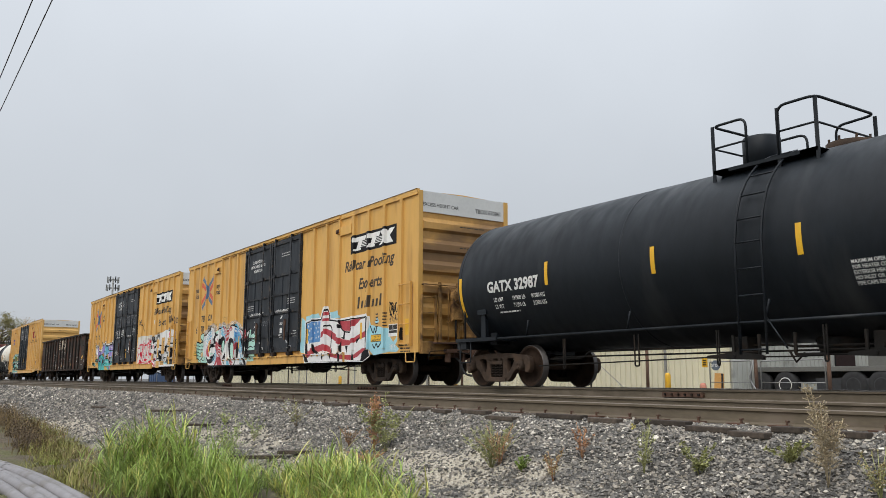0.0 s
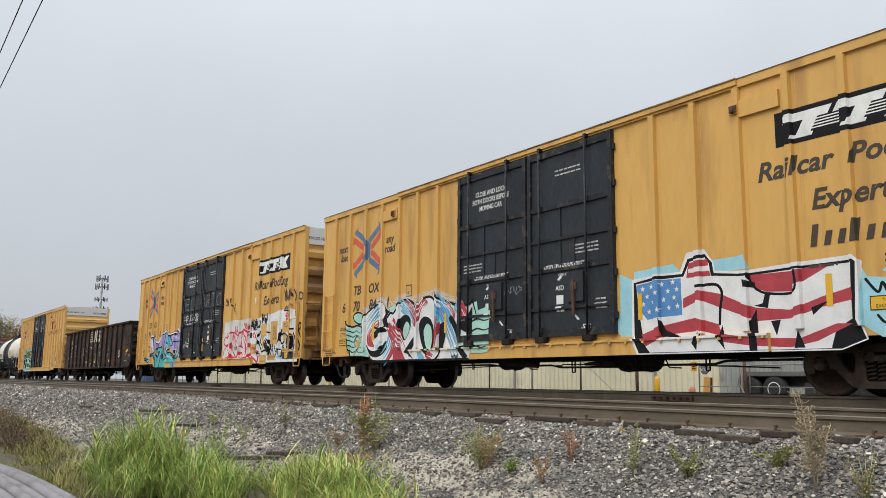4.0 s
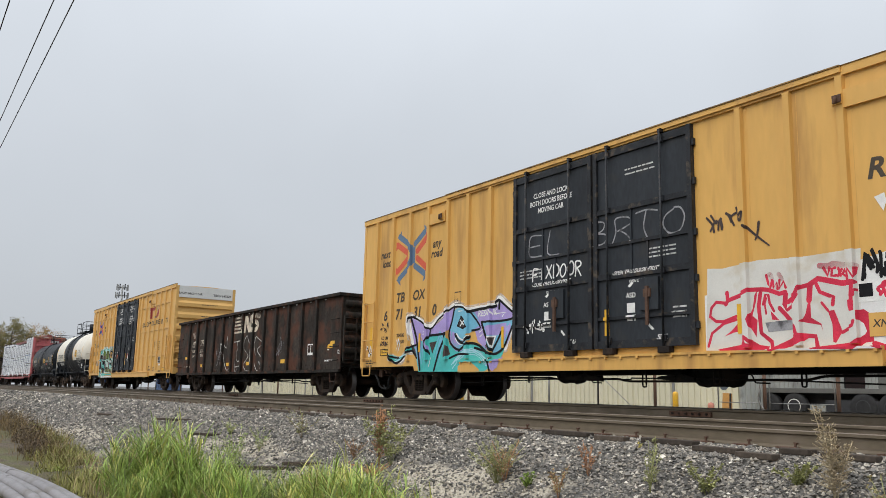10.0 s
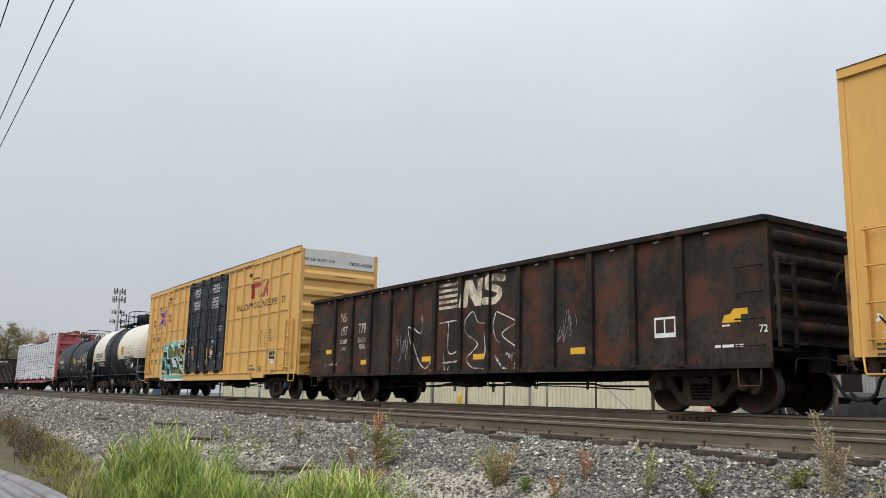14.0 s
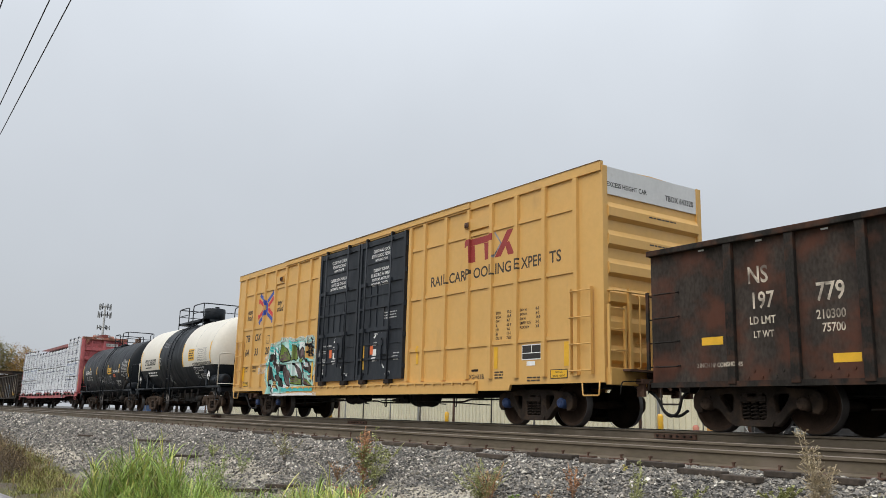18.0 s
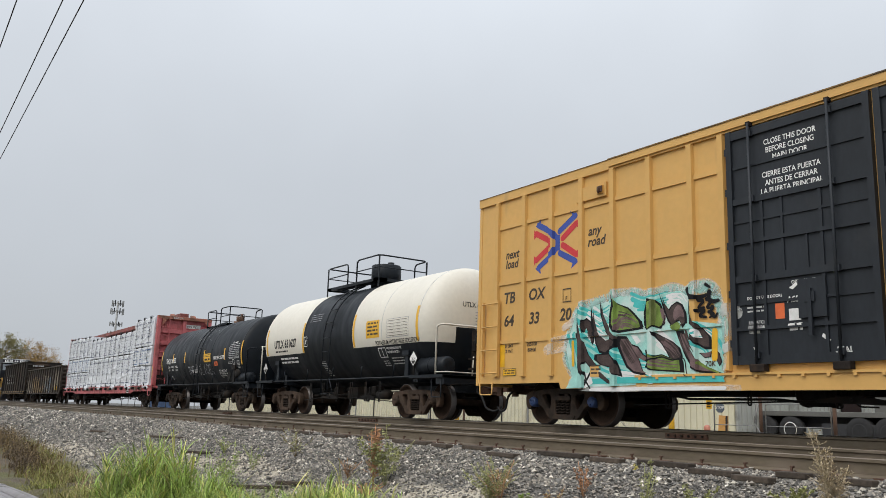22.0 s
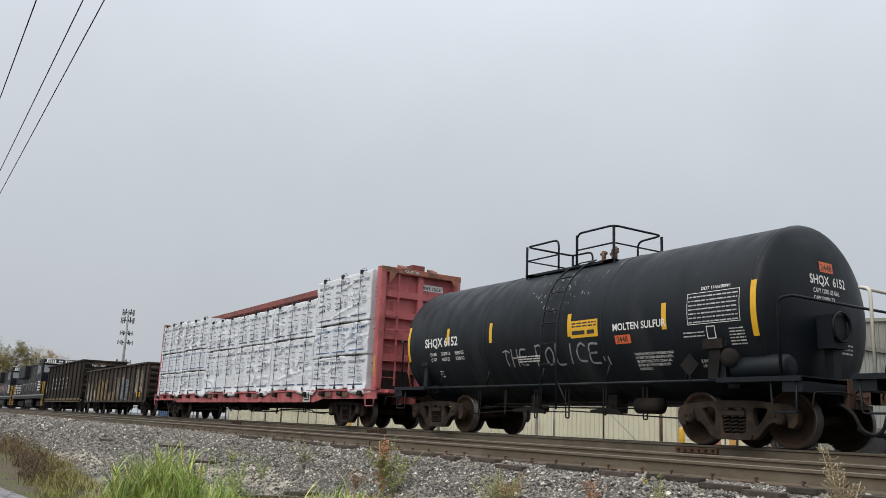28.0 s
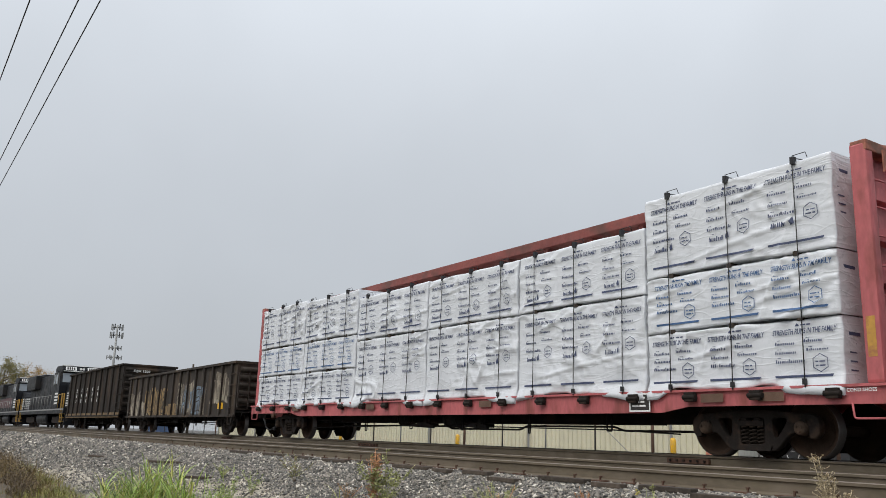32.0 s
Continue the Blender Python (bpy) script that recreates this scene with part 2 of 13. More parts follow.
def wrap_material():
    """Thin white plastic with sharp slanting creases."""
    m = mat("white_plastic_wrap", (0.69, 0.71, 0.74), 0.32, var=0.04, scale=2)
    n, l = m.node_tree.nodes, m.node_tree.links
    tc = n.new("ShaderNodeTexCoord")
    last = None
    for k, (ang, st, sc) in enumerate(((0.9, 3.0, 0.8), (-0.5, 4.0, 0.7), (0.15, 5.0, 0.6))):
        mp = n.new("ShaderNodeMapping")
        mp.inputs["Rotation"].default_value = (0, ang, 0)
        mp.inputs["Scale"].default_value = (1, 1, st)
        mp.inputs["Location"].default_value = (3.7 * k, 0, 1.9 * k)
        l.new(tc.outputs["Object"], mp.inputs[0])
        t = n.new("ShaderNodeTexNoise")
        t.inputs["Scale"].default_value, t.inputs["Detail"].default_value, t.inputs["Distortion"].default_value = sc, 2, 0.4
        l.new(mp.outputs[0], t.inputs["Vector"])
        a = n.new("ShaderNodeMath")
        a.operation = "SUBTRACT"
        l.new(t.outputs[0], a.inputs[0])
        a.inputs[1].default_value = 0.5
        c = n.new("ShaderNodeMath")
        c.operation = "ABSOLUTE"
        l.new(a.outputs[0], c.inputs[0])
        r = n.new("ShaderNodeMapRange")
        for i, v in enumerate((0.0, 0.035, 1.0, 0.0)):
            r.inputs[i + 1].default_value = v
        l.new(c.outputs[0], r.inputs[0])
        if last is None:
            last = r.outputs[0]
        else:
            s = n.new("ShaderNodeMath")
            s.operation = "ADD"
            l.new(last, s.inputs[0])
            l.new(r.outputs[0], s.inputs[1])
            last = s.outputs[0]
    bp = n.new("ShaderNodeBump")
    bp.inputs["Strength"].default_value, bp.inputs["Distance"].default_value = 0.3, 0.008
    l.new(last, bp.inputs["Height"])
    l.new(bp.outputs[0], n["Principled BSDF"].inputs["Normal"])
    return m


WRAP = wrap_material()
BAND = mat("steel_strapping", (0.03, 0.03, 0.032), 0.5, 0.4, var=0.1)
W_INK = mat("white_stencil", (0.78, 0.78, 0.76), 0.6, var=0.12, scale=6)
GREY_INK = mat("worn_white_stencil", (0.50, 0.50, 0.49), 0.7, var=0.2, scale=8)
G_LEAF = mat("leaf_green_spray_paint", (0.16, 0.235, 0.055), 0.6, var=0.4, scale=5, spec=0.2)
K_INK = mat("black_stencil", (0.025, 0.022, 0.02), 0.6, var=0.1, scale=6)
BROWN_INK = mat("dark_brown_stencil", (0.055, 0.040, 0.026), 0.6, var=0.15, scale=6)
SIGN_Y = mat("yellow_reflector", (0.75, 0.42, 0.02), 0.4, var=0.08, scale=6)
SIGN_O = mat("orange_placard", (0.70, 0.14, 0.04), 0.5, var=0.1, scale=6)
G_WHITE = mat("white_spray_paint", (0.75, 0.75, 0.74), 0.55, var=0.08, scale=4)
CHALK = mat("worn_white_paint_line", (0.62, 0.61, 0.58), 0.7, var=0.2, scale=5, dirt=(0.06, 0.042, 0.035), dirt_at=0.50, dirt_scale=3.5)
def overspray(name, rgb):
    """A thin cloudy film of spray paint through which the surface shows."""
    m = mat(name, rgb, 0.65, var=0.05, scale=4, spec=0.2)
    n, l = m.node_tree.nodes, m.node_tree.links
    t = n.new("ShaderNodeTexNoise")
    t.inputs["Scale"].default_value, t.inputs["Detail"].default_value = 9, 3
    r = n.new("ShaderNodeMapRange")
    for k, v in enumerate((0.34, 0.66, 0.10, 0.58)):
        r.inputs[k + 1].default_value = v
    l.new(t.outputs[0], r.inputs[0])
    l.new(r.outputs[0], n["Principled BSDF"].inputs["Alpha"])
    return m


G_HALO = overspray("thin_white_overspray", (0.82, 0.83, 0.80))
HALO_RED = overspray("thin_red_overspray", (0.55, 0.10, 0.14))
OLD_WHITE = mat("dull_white_paint_patch", (0.66, 0.65, 0.61), 0.65, var=0.06, scale=3, dirt=(0.55, 0.48, 0.36), dirt_at=0.66, dirt_scale=2, spec=0.2)
HALO_MINT = overspray("thin_mint_overspray", (0.40, 0.72, 0.66))
G_AQUA = mat("aqua_spray_paint", (0.33, 0.62, 0.56), 0.6, var=0.2, scale=4, dirt=(0.62, 0.72, 0.68), dirt_at=0.55, dirt_scale=2.2, spec=0.25)
G_PLUM = mat("dusky_plum_spray_paint", (0.155, 0.105, 0.105), 0.6, var=0.4, scale=5, spec=0.2)
G_BLACK = mat("black_spray_paint", (0.012, 0.012, 0.014), 0.6, var=0.1, scale=4, spec=0.15)
G_RED = mat("red_spray_paint", (0.42, 0.045, 0.06), 0.5, var=0.15, scale=4)
G_CRIMSON = mat("pink_red_spray_paint", (0.60, 0.035, 0.075), 0.6, var=0.2, scale=4, spec=0.2)
G_BLUE = mat("blue_spray_paint", (0.09, 0.25, 0.52), 0.5, var=0.15, scale=4)
G_NAVY = mat("navy_spray_paint", (0.045, 0.09, 0.26), 0.5, var=0.15, scale=4)
G_CYAN = mat("pale_cyan_spray_paint", (0.34, 0.62, 0.70), 0.55, var=0.1, scale=3)
G_TEAL = mat("turquoise_spray_paint", (0.06, 0.46, 0.44), 0.55, var=0.12, scale=3)
G_MINT = mat("mint_spray_paint", (0.40, 0.66, 0.56), 0.55, var=0.1, scale=3)
G_LILAC = mat("lilac_spray_paint", (0.38, 0.30, 0.62), 0.5, var=0.15, scale=3)
G_SKY = mat("sky_blue_spray_paint", (0.16, 0.44, 0.60), 0.5, var=0.15, scale=3)
G_OLIVE = mat("olive_spray_paint", (0.14, 0.17, 0.05), 0.5, var=0.3, scale=3)
G_BROWN = mat("brown_spray_paint", (0.062, 0.045, 0.042), 0.6, var=0.4, scale=5, spec=0.2)
LOGO_BLUE = mat("faded_blue_decal", (0.10, 0.17, 0.27), 0.55, var=0.1, scale=4)
LOGO_RED = mat("faded_red_decal", (0.62, 0.10, 0.05), 0.55, var=0.1, scale=4)
LOGO_BLUE_NEW = mat("bright_blue_decal", (0.04, 0.08, 0.36), 0.55, var=0.08, scale=4)
LOGO_RED_NEW = mat("bright_red_decal", (0.58, 0.035, 0.045), 0.55, var=0.08, scale=4)
LOGO_MAROON = mat("maroon_decal", (0.30, 0.035, 0.03), 0.55, var=0.12, scale=4)
CREAM_INK = mat("worn_cream_lettering", (0.62, 0.54, 0.43), 0.7, var=0.2, scale=4, dirt=(0.05, 0.03, 0.025), dirt_at=0.56, dirt_scale=3)
GREY_SPRAY = mat("pale_grey_chalk", (0.30, 0.30, 0.32), 0.8, var=0.2, scale=6, dirt=(0.05, 0.05, 0.055), dirt_at=0.6, dirt_scale=7)
END_WHITE = mat("white_end_panel", (0.66, 0.66, 0.64), 0.6, var=0.06, scale=0.8, dirt=(0.40, 0.35, 0.28), dirt_at=0.66, dirt_scale=1.5)
RAIL = mat("brown_rail_steel", (0.125, 0.100, 0.068), 0.7, 0.1, var=0.2, scale=1.5, stretch=(0.3, 1, 1), bump=0.1, dirt=(0.17, 0.135, 0.10), dirt_at=0.6, dirt_scale=2)
RAIL_TOP = mat("worn_rail_head", (0.36, 0.33, 0.31), 0.35, 0.85, var=0.1, scale=2, stretch=(0.2, 1, 1))
RAIL_DULL = mat("dull_rail_head", (0.20, 0.16, 0.125), 0.5, 0.5, var=0.15, scale=2, stretch=(0.2, 1, 1))
RUSTY = mat("brown_rust", (0.095, 0.050, 0.032), 0.85, var=0.3, scale=6, bump=0.2)
TIE = mat("old_timber_tie", (0.060, 0.046, 0.035), 0.9, var=0.35, scale=3, stretch=(6, 0.6, 6), bump=0.5, bscale=30, random_tint=0.35)
STONES = stone_material()
WALL = mat("cream_metal_siding", (0.66, 0.625, 0.465), 0.55, var=0.06, scale=0.4, stretch=(1, 1, 0.3), dirt=(0.55, 0.50, 0.37), dirt_at=0.66, dirt_scale=0.5)
WALL_FAR = mat("grey_beige_metal_siding", (0.27, 0.265, 0.23), 0.6, var=0.06, scale=0.4)
GALV = mat("galvanised_steel", (0.30, 0.30, 0.29), 0.5, 0.5, var=0.15, scale=4)
FENCE_DARK = mat("dark_fence_post", (0.055, 0.050, 0.045), 0.7, 0.2, var=0.2)
POST_RUST = mat("rusty_brown_post", (0.13, 0.075, 0.05), 0.8, var=0.25, scale=4)
PLAIN_WHITE = mat("white_paint", (0.75, 0.75, 0.73), 0.5, var=0.05)
TYRE = mat("tyre_rubber", (0.022, 0.022, 0.023), 0.85, var=0.15)
TRAILER = mat("grey_trailer_paint", (0.12, 0.12, 0.11), 0.6, var=0.12)
TRAILER_DARK = mat("dark_trailer_frame", (0.030, 0.031, 0.034), 0.7, var=0.2)
NAVY = mat("navy_blue_paint", (0.03, 0.06, 0.16), 0.5, var=0.1)
PIPE = mat("grey_plastic_pipe", (0.21, 0.20, 0.205), 0.55, var=0.12, scale=1.0, stretch=(0.4, 0.4, 1), dirt=(0.13, 0.115, 0.10), dirt_at=0.56, dirt_scale=2)
CABLE = mat("black_cable", (0.02, 0.02, 0.022), 0.7, var=0)
LOCO = mat("black_loco_paint", (0.010, 0.011, 0.014), 0.5, var=0.25, scale=0.6, dirt=(0.030, 0.027, 0.025), dirt_at=0.6, dirt_scale=0.9, spec=0.2)
# pale base colour stands in for sky mirrored in the cab windows
CAB_GLASS = mat("cab_window_glass", (0.20, 0.225, 0.25), 0.08, var=0.05, scale=2, spec=0.6)
LOCO_YELLOW = mat("grimy_yellow_handrail", (0.42, 0.25, 0.05), 0.6, var=0.2)
FADED_CREAM = mat("faded_cream_spray", (0.34, 0.30, 0.23), 0.8, var=0.3, scale=2, dirt=(0.055, 0.038, 0.027), dirt_at=0.47, dirt_scale=2.6, dirt_stretch=(2.5, 2.5, 0.6))
FADED_OCHRE = mat("faded_ochre_spray", (0.30, 0.20, 0.085), 0.8, var=0.3, scale=2, dirt=(0.055, 0.038, 0.027), dirt_at=0.50, dirt_scale=2.6, dirt_stretch=(2.5, 2.5, 0.6))
FADED_BLUE = mat("faded_blue_spray", (0.16, 0.23, 0.30), 0.8, var=0.3, scale=2, dirt=(0.055, 0.038, 0.027), dirt_at=0.49, dirt_scale=2.6, dirt_stretch=(2.5, 2.5, 0.6))
LOCO_RED = mat("dull_red_loco_paint", (0.075, 0.020, 0.022), 0.5, var=0.2)
GLASS = mat("dark_cab_glass", (0.012, 0.014, 0.016), 0.08, var=0)
BARK = mat("tree_bark", (0.075, 0.058, 0.043), 0.9, var=0.3, scale=2)
LEAF = mat("turning_leaves", (0.25, 0.145, 0.030), 0.7, var=0.3, scale=0.25, island=0.45)
LEAF_GREEN = mat("green_leaves", (0.135, 0.115, 0.028), 0.7, var=0.3, scale=0.3, island=0.4)
BLADE = mat("green_grass_blades", (0.225, 0.315, 0.060), 0.6, var=0.3, scale=1.5, island=0.6)
BLADE_DRY = mat("dry_straw_blades", (0.42, 0.34, 0.17), 0.7, var=0.2, scale=2, island=0.4)
BRUSH = mat("brown_dry_brush", (0.165, 0.115, 0.050), 0.85, var=0.25, scale=2, island=0.4)
WEED = mat("reddish_weed", (0.46, 0.235, 0.115), 0.75, var=0.2, scale=3, island=0.35)
WEED_GREEN = mat("olive_weed", (0.34, 0.35, 0.14), 0.7, var=0.2, scale=3, island=0.35)
LOW_GRASS = mat("thin_olive_grass", (0.20, 0.195, 0.048), 0.75, var=0.3, scale=1.2, island=0.5)
FLOWER = mat("pale_yellow_flower", (0.75, 0.65, 0.20), 0.6, var=0)


BARE = [(-15.6, 5.62, 3.2, 0.36), (-8.3, 5.72, 1.8, 0.36), (-27, 4.85, 4.5, 0.40), (-11.6, 5.1, 1.6, 0.3), (-6.0, 5.3, 1.5, 0.3)]


def ground_material():
    """Crushed stone beside the tracks, sandy fines on the slope, dry soil and thin grass at its foot."""
    m = bpy.data.materials.new("ballast_and_soil")
    m.use_nodes = True
    n, l = m.node_tree.nodes, m.node_tree.links
    b = n["Principled BSDF"]
    b.inputs["Roughness"].default_value = 0.92
    tc = n.new("ShaderNodeTexCoord")
    sp = n.new("ShaderNodeSeparateXYZ")
    l.new(tc.outputs["Object"], sp.inputs[0])

    def noisy(sc, detail=5):
        t = n.new("ShaderNodeTexNoise")
        t.inputs["Scale"].default_value, t.inputs["Detail"].default_value = sc, detail
        l.new(tc.outputs["Object"], t.inputs["Vector"])
        return t.outputs[0]

    def rng(src, a, c, d, e):
        r = n.new("ShaderNodeMapRange")
        for i, v in enumerate((a, c, d, e)):
            r.inputs[i + 1].default_value = v
        l.new(src, r.inputs[0])
        return r.outputs[0]

    def mix(fac, a, c):
        k = n.new("ShaderNodeMix")
        k.data_type = "RGBA"
        l.new(fac, k.inputs[0])
        for s, v in ((6, a), (7, c)):
            if isinstance(v, tuple):
                k.inputs[s].default_value = (*v, 1)
            else:
                l.new(v, k.inputs[s])
        return k.outputs[2]

    def maths(op, a, c):
        k = n.new("ShaderNodeMath")
        k.operation = op
        for s, v in ((0, a), (1, c)):
            if isinstance(v, float):
                k.inputs[s].default_value = v
            else:
                l.new(v, k.inputs[s])
        return k.outputs[0]
    vor = n.new("ShaderNodeTexVoronoi")
    vor.inputs["Scale"].default_value = 30
    l.new(tc.outputs["Object"], vor.inputs["Vector"])
    stone = mix(rng(vor.outputs["Color"], 0, 1, 0, 1), (0.079, 0.075, 0.070), (0.34, 0.32, 0.29))
    # shade in the gaps between stones, painted into the colour at cell edges
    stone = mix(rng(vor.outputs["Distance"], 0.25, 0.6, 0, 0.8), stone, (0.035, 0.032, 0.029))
    sand = mix(noisy(9), (0.36, 0.32, 0.25), (0.60, 0.545, 0.44))
    sand = mix(rng(noisy(60, 3), 0.45, 0.6, 0, 0.6), sand, (0.22, 0.19, 0.15))
    soil = mix(noisy(11, 8), (0.035, 0.028, 0.020), (0.165, 0.125, 0.080))
    green = mix(noisy(18, 8), (0.045, 0.050, 0.018), (0.165, 0.155, 0.060))
    low = mix(rng(noisy(0.8), 0.42, 0.60, 0, 1), soil, green)
    patch = maths("MULTIPLY", rng(noisy(0.55), 0.5, 0.62, 0, 1), rng(sp.outputs[1], 5.9, 4.9, 0, 0.9))
    wobble = noisy(2.5)
    for cx, cy, rx, ry in BARE:      # worn places where pale fines show through
        mp = n.new("ShaderNodeVectorMath")
        mp.operation = "MULTIPLY_ADD"
        l.new(tc.outputs["Object"], mp.inputs[0])
        mp.inputs[1].default_value, mp.inputs[2].default_value = (1 / rx, 1 / ry, 0), (-cx / rx, -cy / ry, 0)
        ln = n.new("ShaderNodeVectorMath")
        ln.operation = "LENGTH"
        l.new(mp.outputs[0], ln.inputs[0])
        spot = rng(maths("ADD", ln.outputs["Value"], rng(wobble, 0.3, 0.7, -0.35, 0.35)), 1.1, 0.7, 0, 1)
        patch = maths("MAXIMUM", patch, spot)
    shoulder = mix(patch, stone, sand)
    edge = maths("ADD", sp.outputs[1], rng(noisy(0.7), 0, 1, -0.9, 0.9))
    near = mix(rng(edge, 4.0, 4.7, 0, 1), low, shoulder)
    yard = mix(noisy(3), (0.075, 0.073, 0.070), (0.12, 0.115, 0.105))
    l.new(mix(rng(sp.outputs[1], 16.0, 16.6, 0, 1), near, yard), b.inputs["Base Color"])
    bp = n.new("ShaderNodeBump")
    bp.inputs["Strength"].default_value, bp.inputs["Distance"].default_value = 0.8, 0.03
    l.new(rng(vor.outputs["Distance"], 0, 0.6, 1, 0), bp.inputs["Height"])
    l.new(bp.outputs[0], b.inputs["Normal"])
    return m


GROUND = ground_material()

# ---- building blocks ----
YT = 12.84      # centre line of the train's track
YN = 8.18       # centre line of the empty track in front of it


def bx(bm, x0, x1, y0, y1, z0, z1, mi=0, bev=0.0):
    v = [bm.verts.new((x, y, z)) for x in (x0, x1) for y in (y0, y1) for z in (z0, z1)]
    fs = [bm.faces.new([v[i] for i in q]) for q in ((0, 1, 3, 2), (4, 6, 7, 5), (0, 4, 5, 1), (2, 3, 7, 6), (0, 2, 6, 4), (1, 5, 7, 3))]
    for f in fs:
        f.material_index = mi
    if bev:
        bmesh.ops.bevel(bm, geom=list({e for f in fs for e in f.edges}), offset=bev, segments=2, affect="EDGES", profile=0.6)


def cyl(bm, a, b, r, n=8, r2=None, mi=0, caps=True):
    a, b = Vector(a), Vector(b)
    q = (b - a).to_track_quat("Z", "Y")
    r2 = r if r2 is None else r2
    ra = [bm.verts.new(a + q @ Vector((r * math.cos(i * math.tau / n), r * math.sin(i * math.tau / n), 0))) for i in range(n)]
    rb = [bm.verts.new(b + q @ Vector((r2 * math.cos(i * math.tau / n), r2 * math.sin(i * math.tau / n), 0))) for i in range(n)]
    for i in range(n):
        f = bm.faces.new((ra[i], ra[(i + 1) % n], rb[(i + 1) % n], rb[i]))
        f.material_index, f.smooth = mi, n > 6
    if caps:
        for ring in (ra[::-1], rb):
            bm.faces.new(ring).material_index = mi


def tube(bm, pts, r, n=6, mi=0):
    """A bent bar through the points, with closed ends."""
    pts = [Vector(p) for p in pts]
    rings = []
    ref = Vector((0.13, 0.31, 0.94))
    for i, p in enumerate(pts):
        d = (pts[min(i + 1, len(pts) - 1)] - pts[max(i - 1, 0)]).normalized()
        u = d.cross(ref)
        if u.length < 0.2:
            u = d.cross(Vector((1, 0, 0)))
        u.normalize()
        w = d.cross(u)
        rings.append([bm.verts.new(p + r * (u * math.cos(k * math.tau / n) + w * math.sin(k * math.tau / n))) for k in range(n)])
    for a, b in zip(rings, rings[1:]):
        for k in range(n):
            f = bm.faces.new((a[k], a[(k + 1) % n], b[(k + 1) % n], b[k]))
            f.smooth, f.material_index = True, mi
    for ring in (rings[0][::-1], rings[-1]):
        bm.faces.new(ring).material_index = mi


def rounded(pts, radius=0.08, steps=4):
    """The polyline with its inner corners rounded."""
    pts = [Vector(p) for p in pts]
    out = [pts[0]]
    for a, b, c in zip(pts, pts[1:], pts[2:]):
        u, w = (a - b), (c - b)
        r = min(radius, u.length * 0.45, w.length * 0.45)
        p, q = b + u.normalized() * r, b + w.normalized() * r
        for k in range(steps + 1):
            t = k / steps
            out.append((1 - t) ** 2 * p + 2 * t * (1 - t) * b + t * t * q)
    return out + [pts[-1]]


def prism(bm, pts, y0, y1, mi=0):
    """A plate cut to the outline pts in x and z, from y0 to y1."""
    a = [bm.verts.new((x, y0, z)) for x, z in pts]
    b = [bm.verts.new((x, y1, z)) for x, z in pts]
    n = len(pts)
    for f in [bm.faces.new(a), bm.faces.new(b[::-1])] + [bm.faces.new((a[i], b[i], b[(i + 1) % n], a[(i + 1) % n])) for i in range(n)]:
        f.material_index = mi


def lathe(bm, prof, centre, axis="x", n=32, mi=0, smooth=True, caps=True):
    """A body turned from prof, a list of (place along the axis, radius)."""
    cx, cy, cz = centre
    rings = []
    for s, r in prof:
        ring = []
        for k in range(n):
            c, d = r * math.cos(k * math.tau / n), r * math.sin(k * math.tau / n)
            p = {"x": (cx + s, cy + c, cz + d), "y": (cx + d, cy + s, cz + c), "z": (cx + c, cy + d, cz + s)}[axis]
            ring.append(bm.verts.new(p))
        rings.append(ring)
    for a, b in zip(rings, rings[1:]):
        for k in range(n):
            f = bm.faces.new((a[k], a[(k + 1) % n], b[(k + 1) % n], b[k]))
            f.smooth, f.material_index = smooth, mi
    if caps:
        for ring in (rings[0][::-1], rings[-1]):
            bm.faces.new(ring).material_index = mi


def mesh_of(name, bm, mats, recalc=True):
    if recalc:
        bmesh.ops.recalc_face_normals(bm, faces=bm.faces)
    me = bpy.data.meshes.new(name)
    bm.to_mesh(me)
    bm.free()
    for m in mats if isinstance(mats, (list, tuple)) else [mats]:
        me.materials.append(m)
    return me


def part(name, bm, mats, parent, label="", at=None):
    ob = new(name, mesh_of(name, bm, mats))
    ob.parent = parent
    if at is not None:
        ob.matrix_basis = at
    if label:
        ob["label"] = label
    return ob


def parts(name, bm, mats, parent, label=""):
    """Links every loose piece of bm as a part of its own."""
    left = set(bm.verts)
    made = []
    while left:
        todo, piece = [next(iter(left))], set()
        while todo:
            v = todo.pop()
            if v in piece:
                continue
            piece.add(v)
            todo += [e.other_vert(v) for e in v.link_edges]
        left -= piece
        b = bmesh.new()
        new_of = {v: b.verts.new(v.co) for v in sorted(piece, key=lambda v: v.index)}
        for f in {f for v in piece for f in v.link_faces}:
            g = b.faces.new([new_of[v] for v in f.verts])
            g.smooth, g.material_index = f.smooth, f.material_index
        made.append((min(tuple(v.co) for v in b.verts), b))
    bm.free()
    made.sort(key=lambda k: k[0])
    return [part(name, b, mats, parent, label) for _, b in made]


def share(ob, parent, at):
    """Another object on the mesh of ob."""
    o = new(ob.name.split(".")[0], ob.data)
    o.parent, o.matrix_basis = parent, at
    if "label" in ob:
        o["label"] = ob["label"]
    return o


def thing(name, label, category, at=None, group="", kind=""):
    ob = new(name)
    ob.empty_display_size = 0.2
    if at is not None:
        ob.matrix_basis = at
    return tagged(ob, label, category, group, kind)


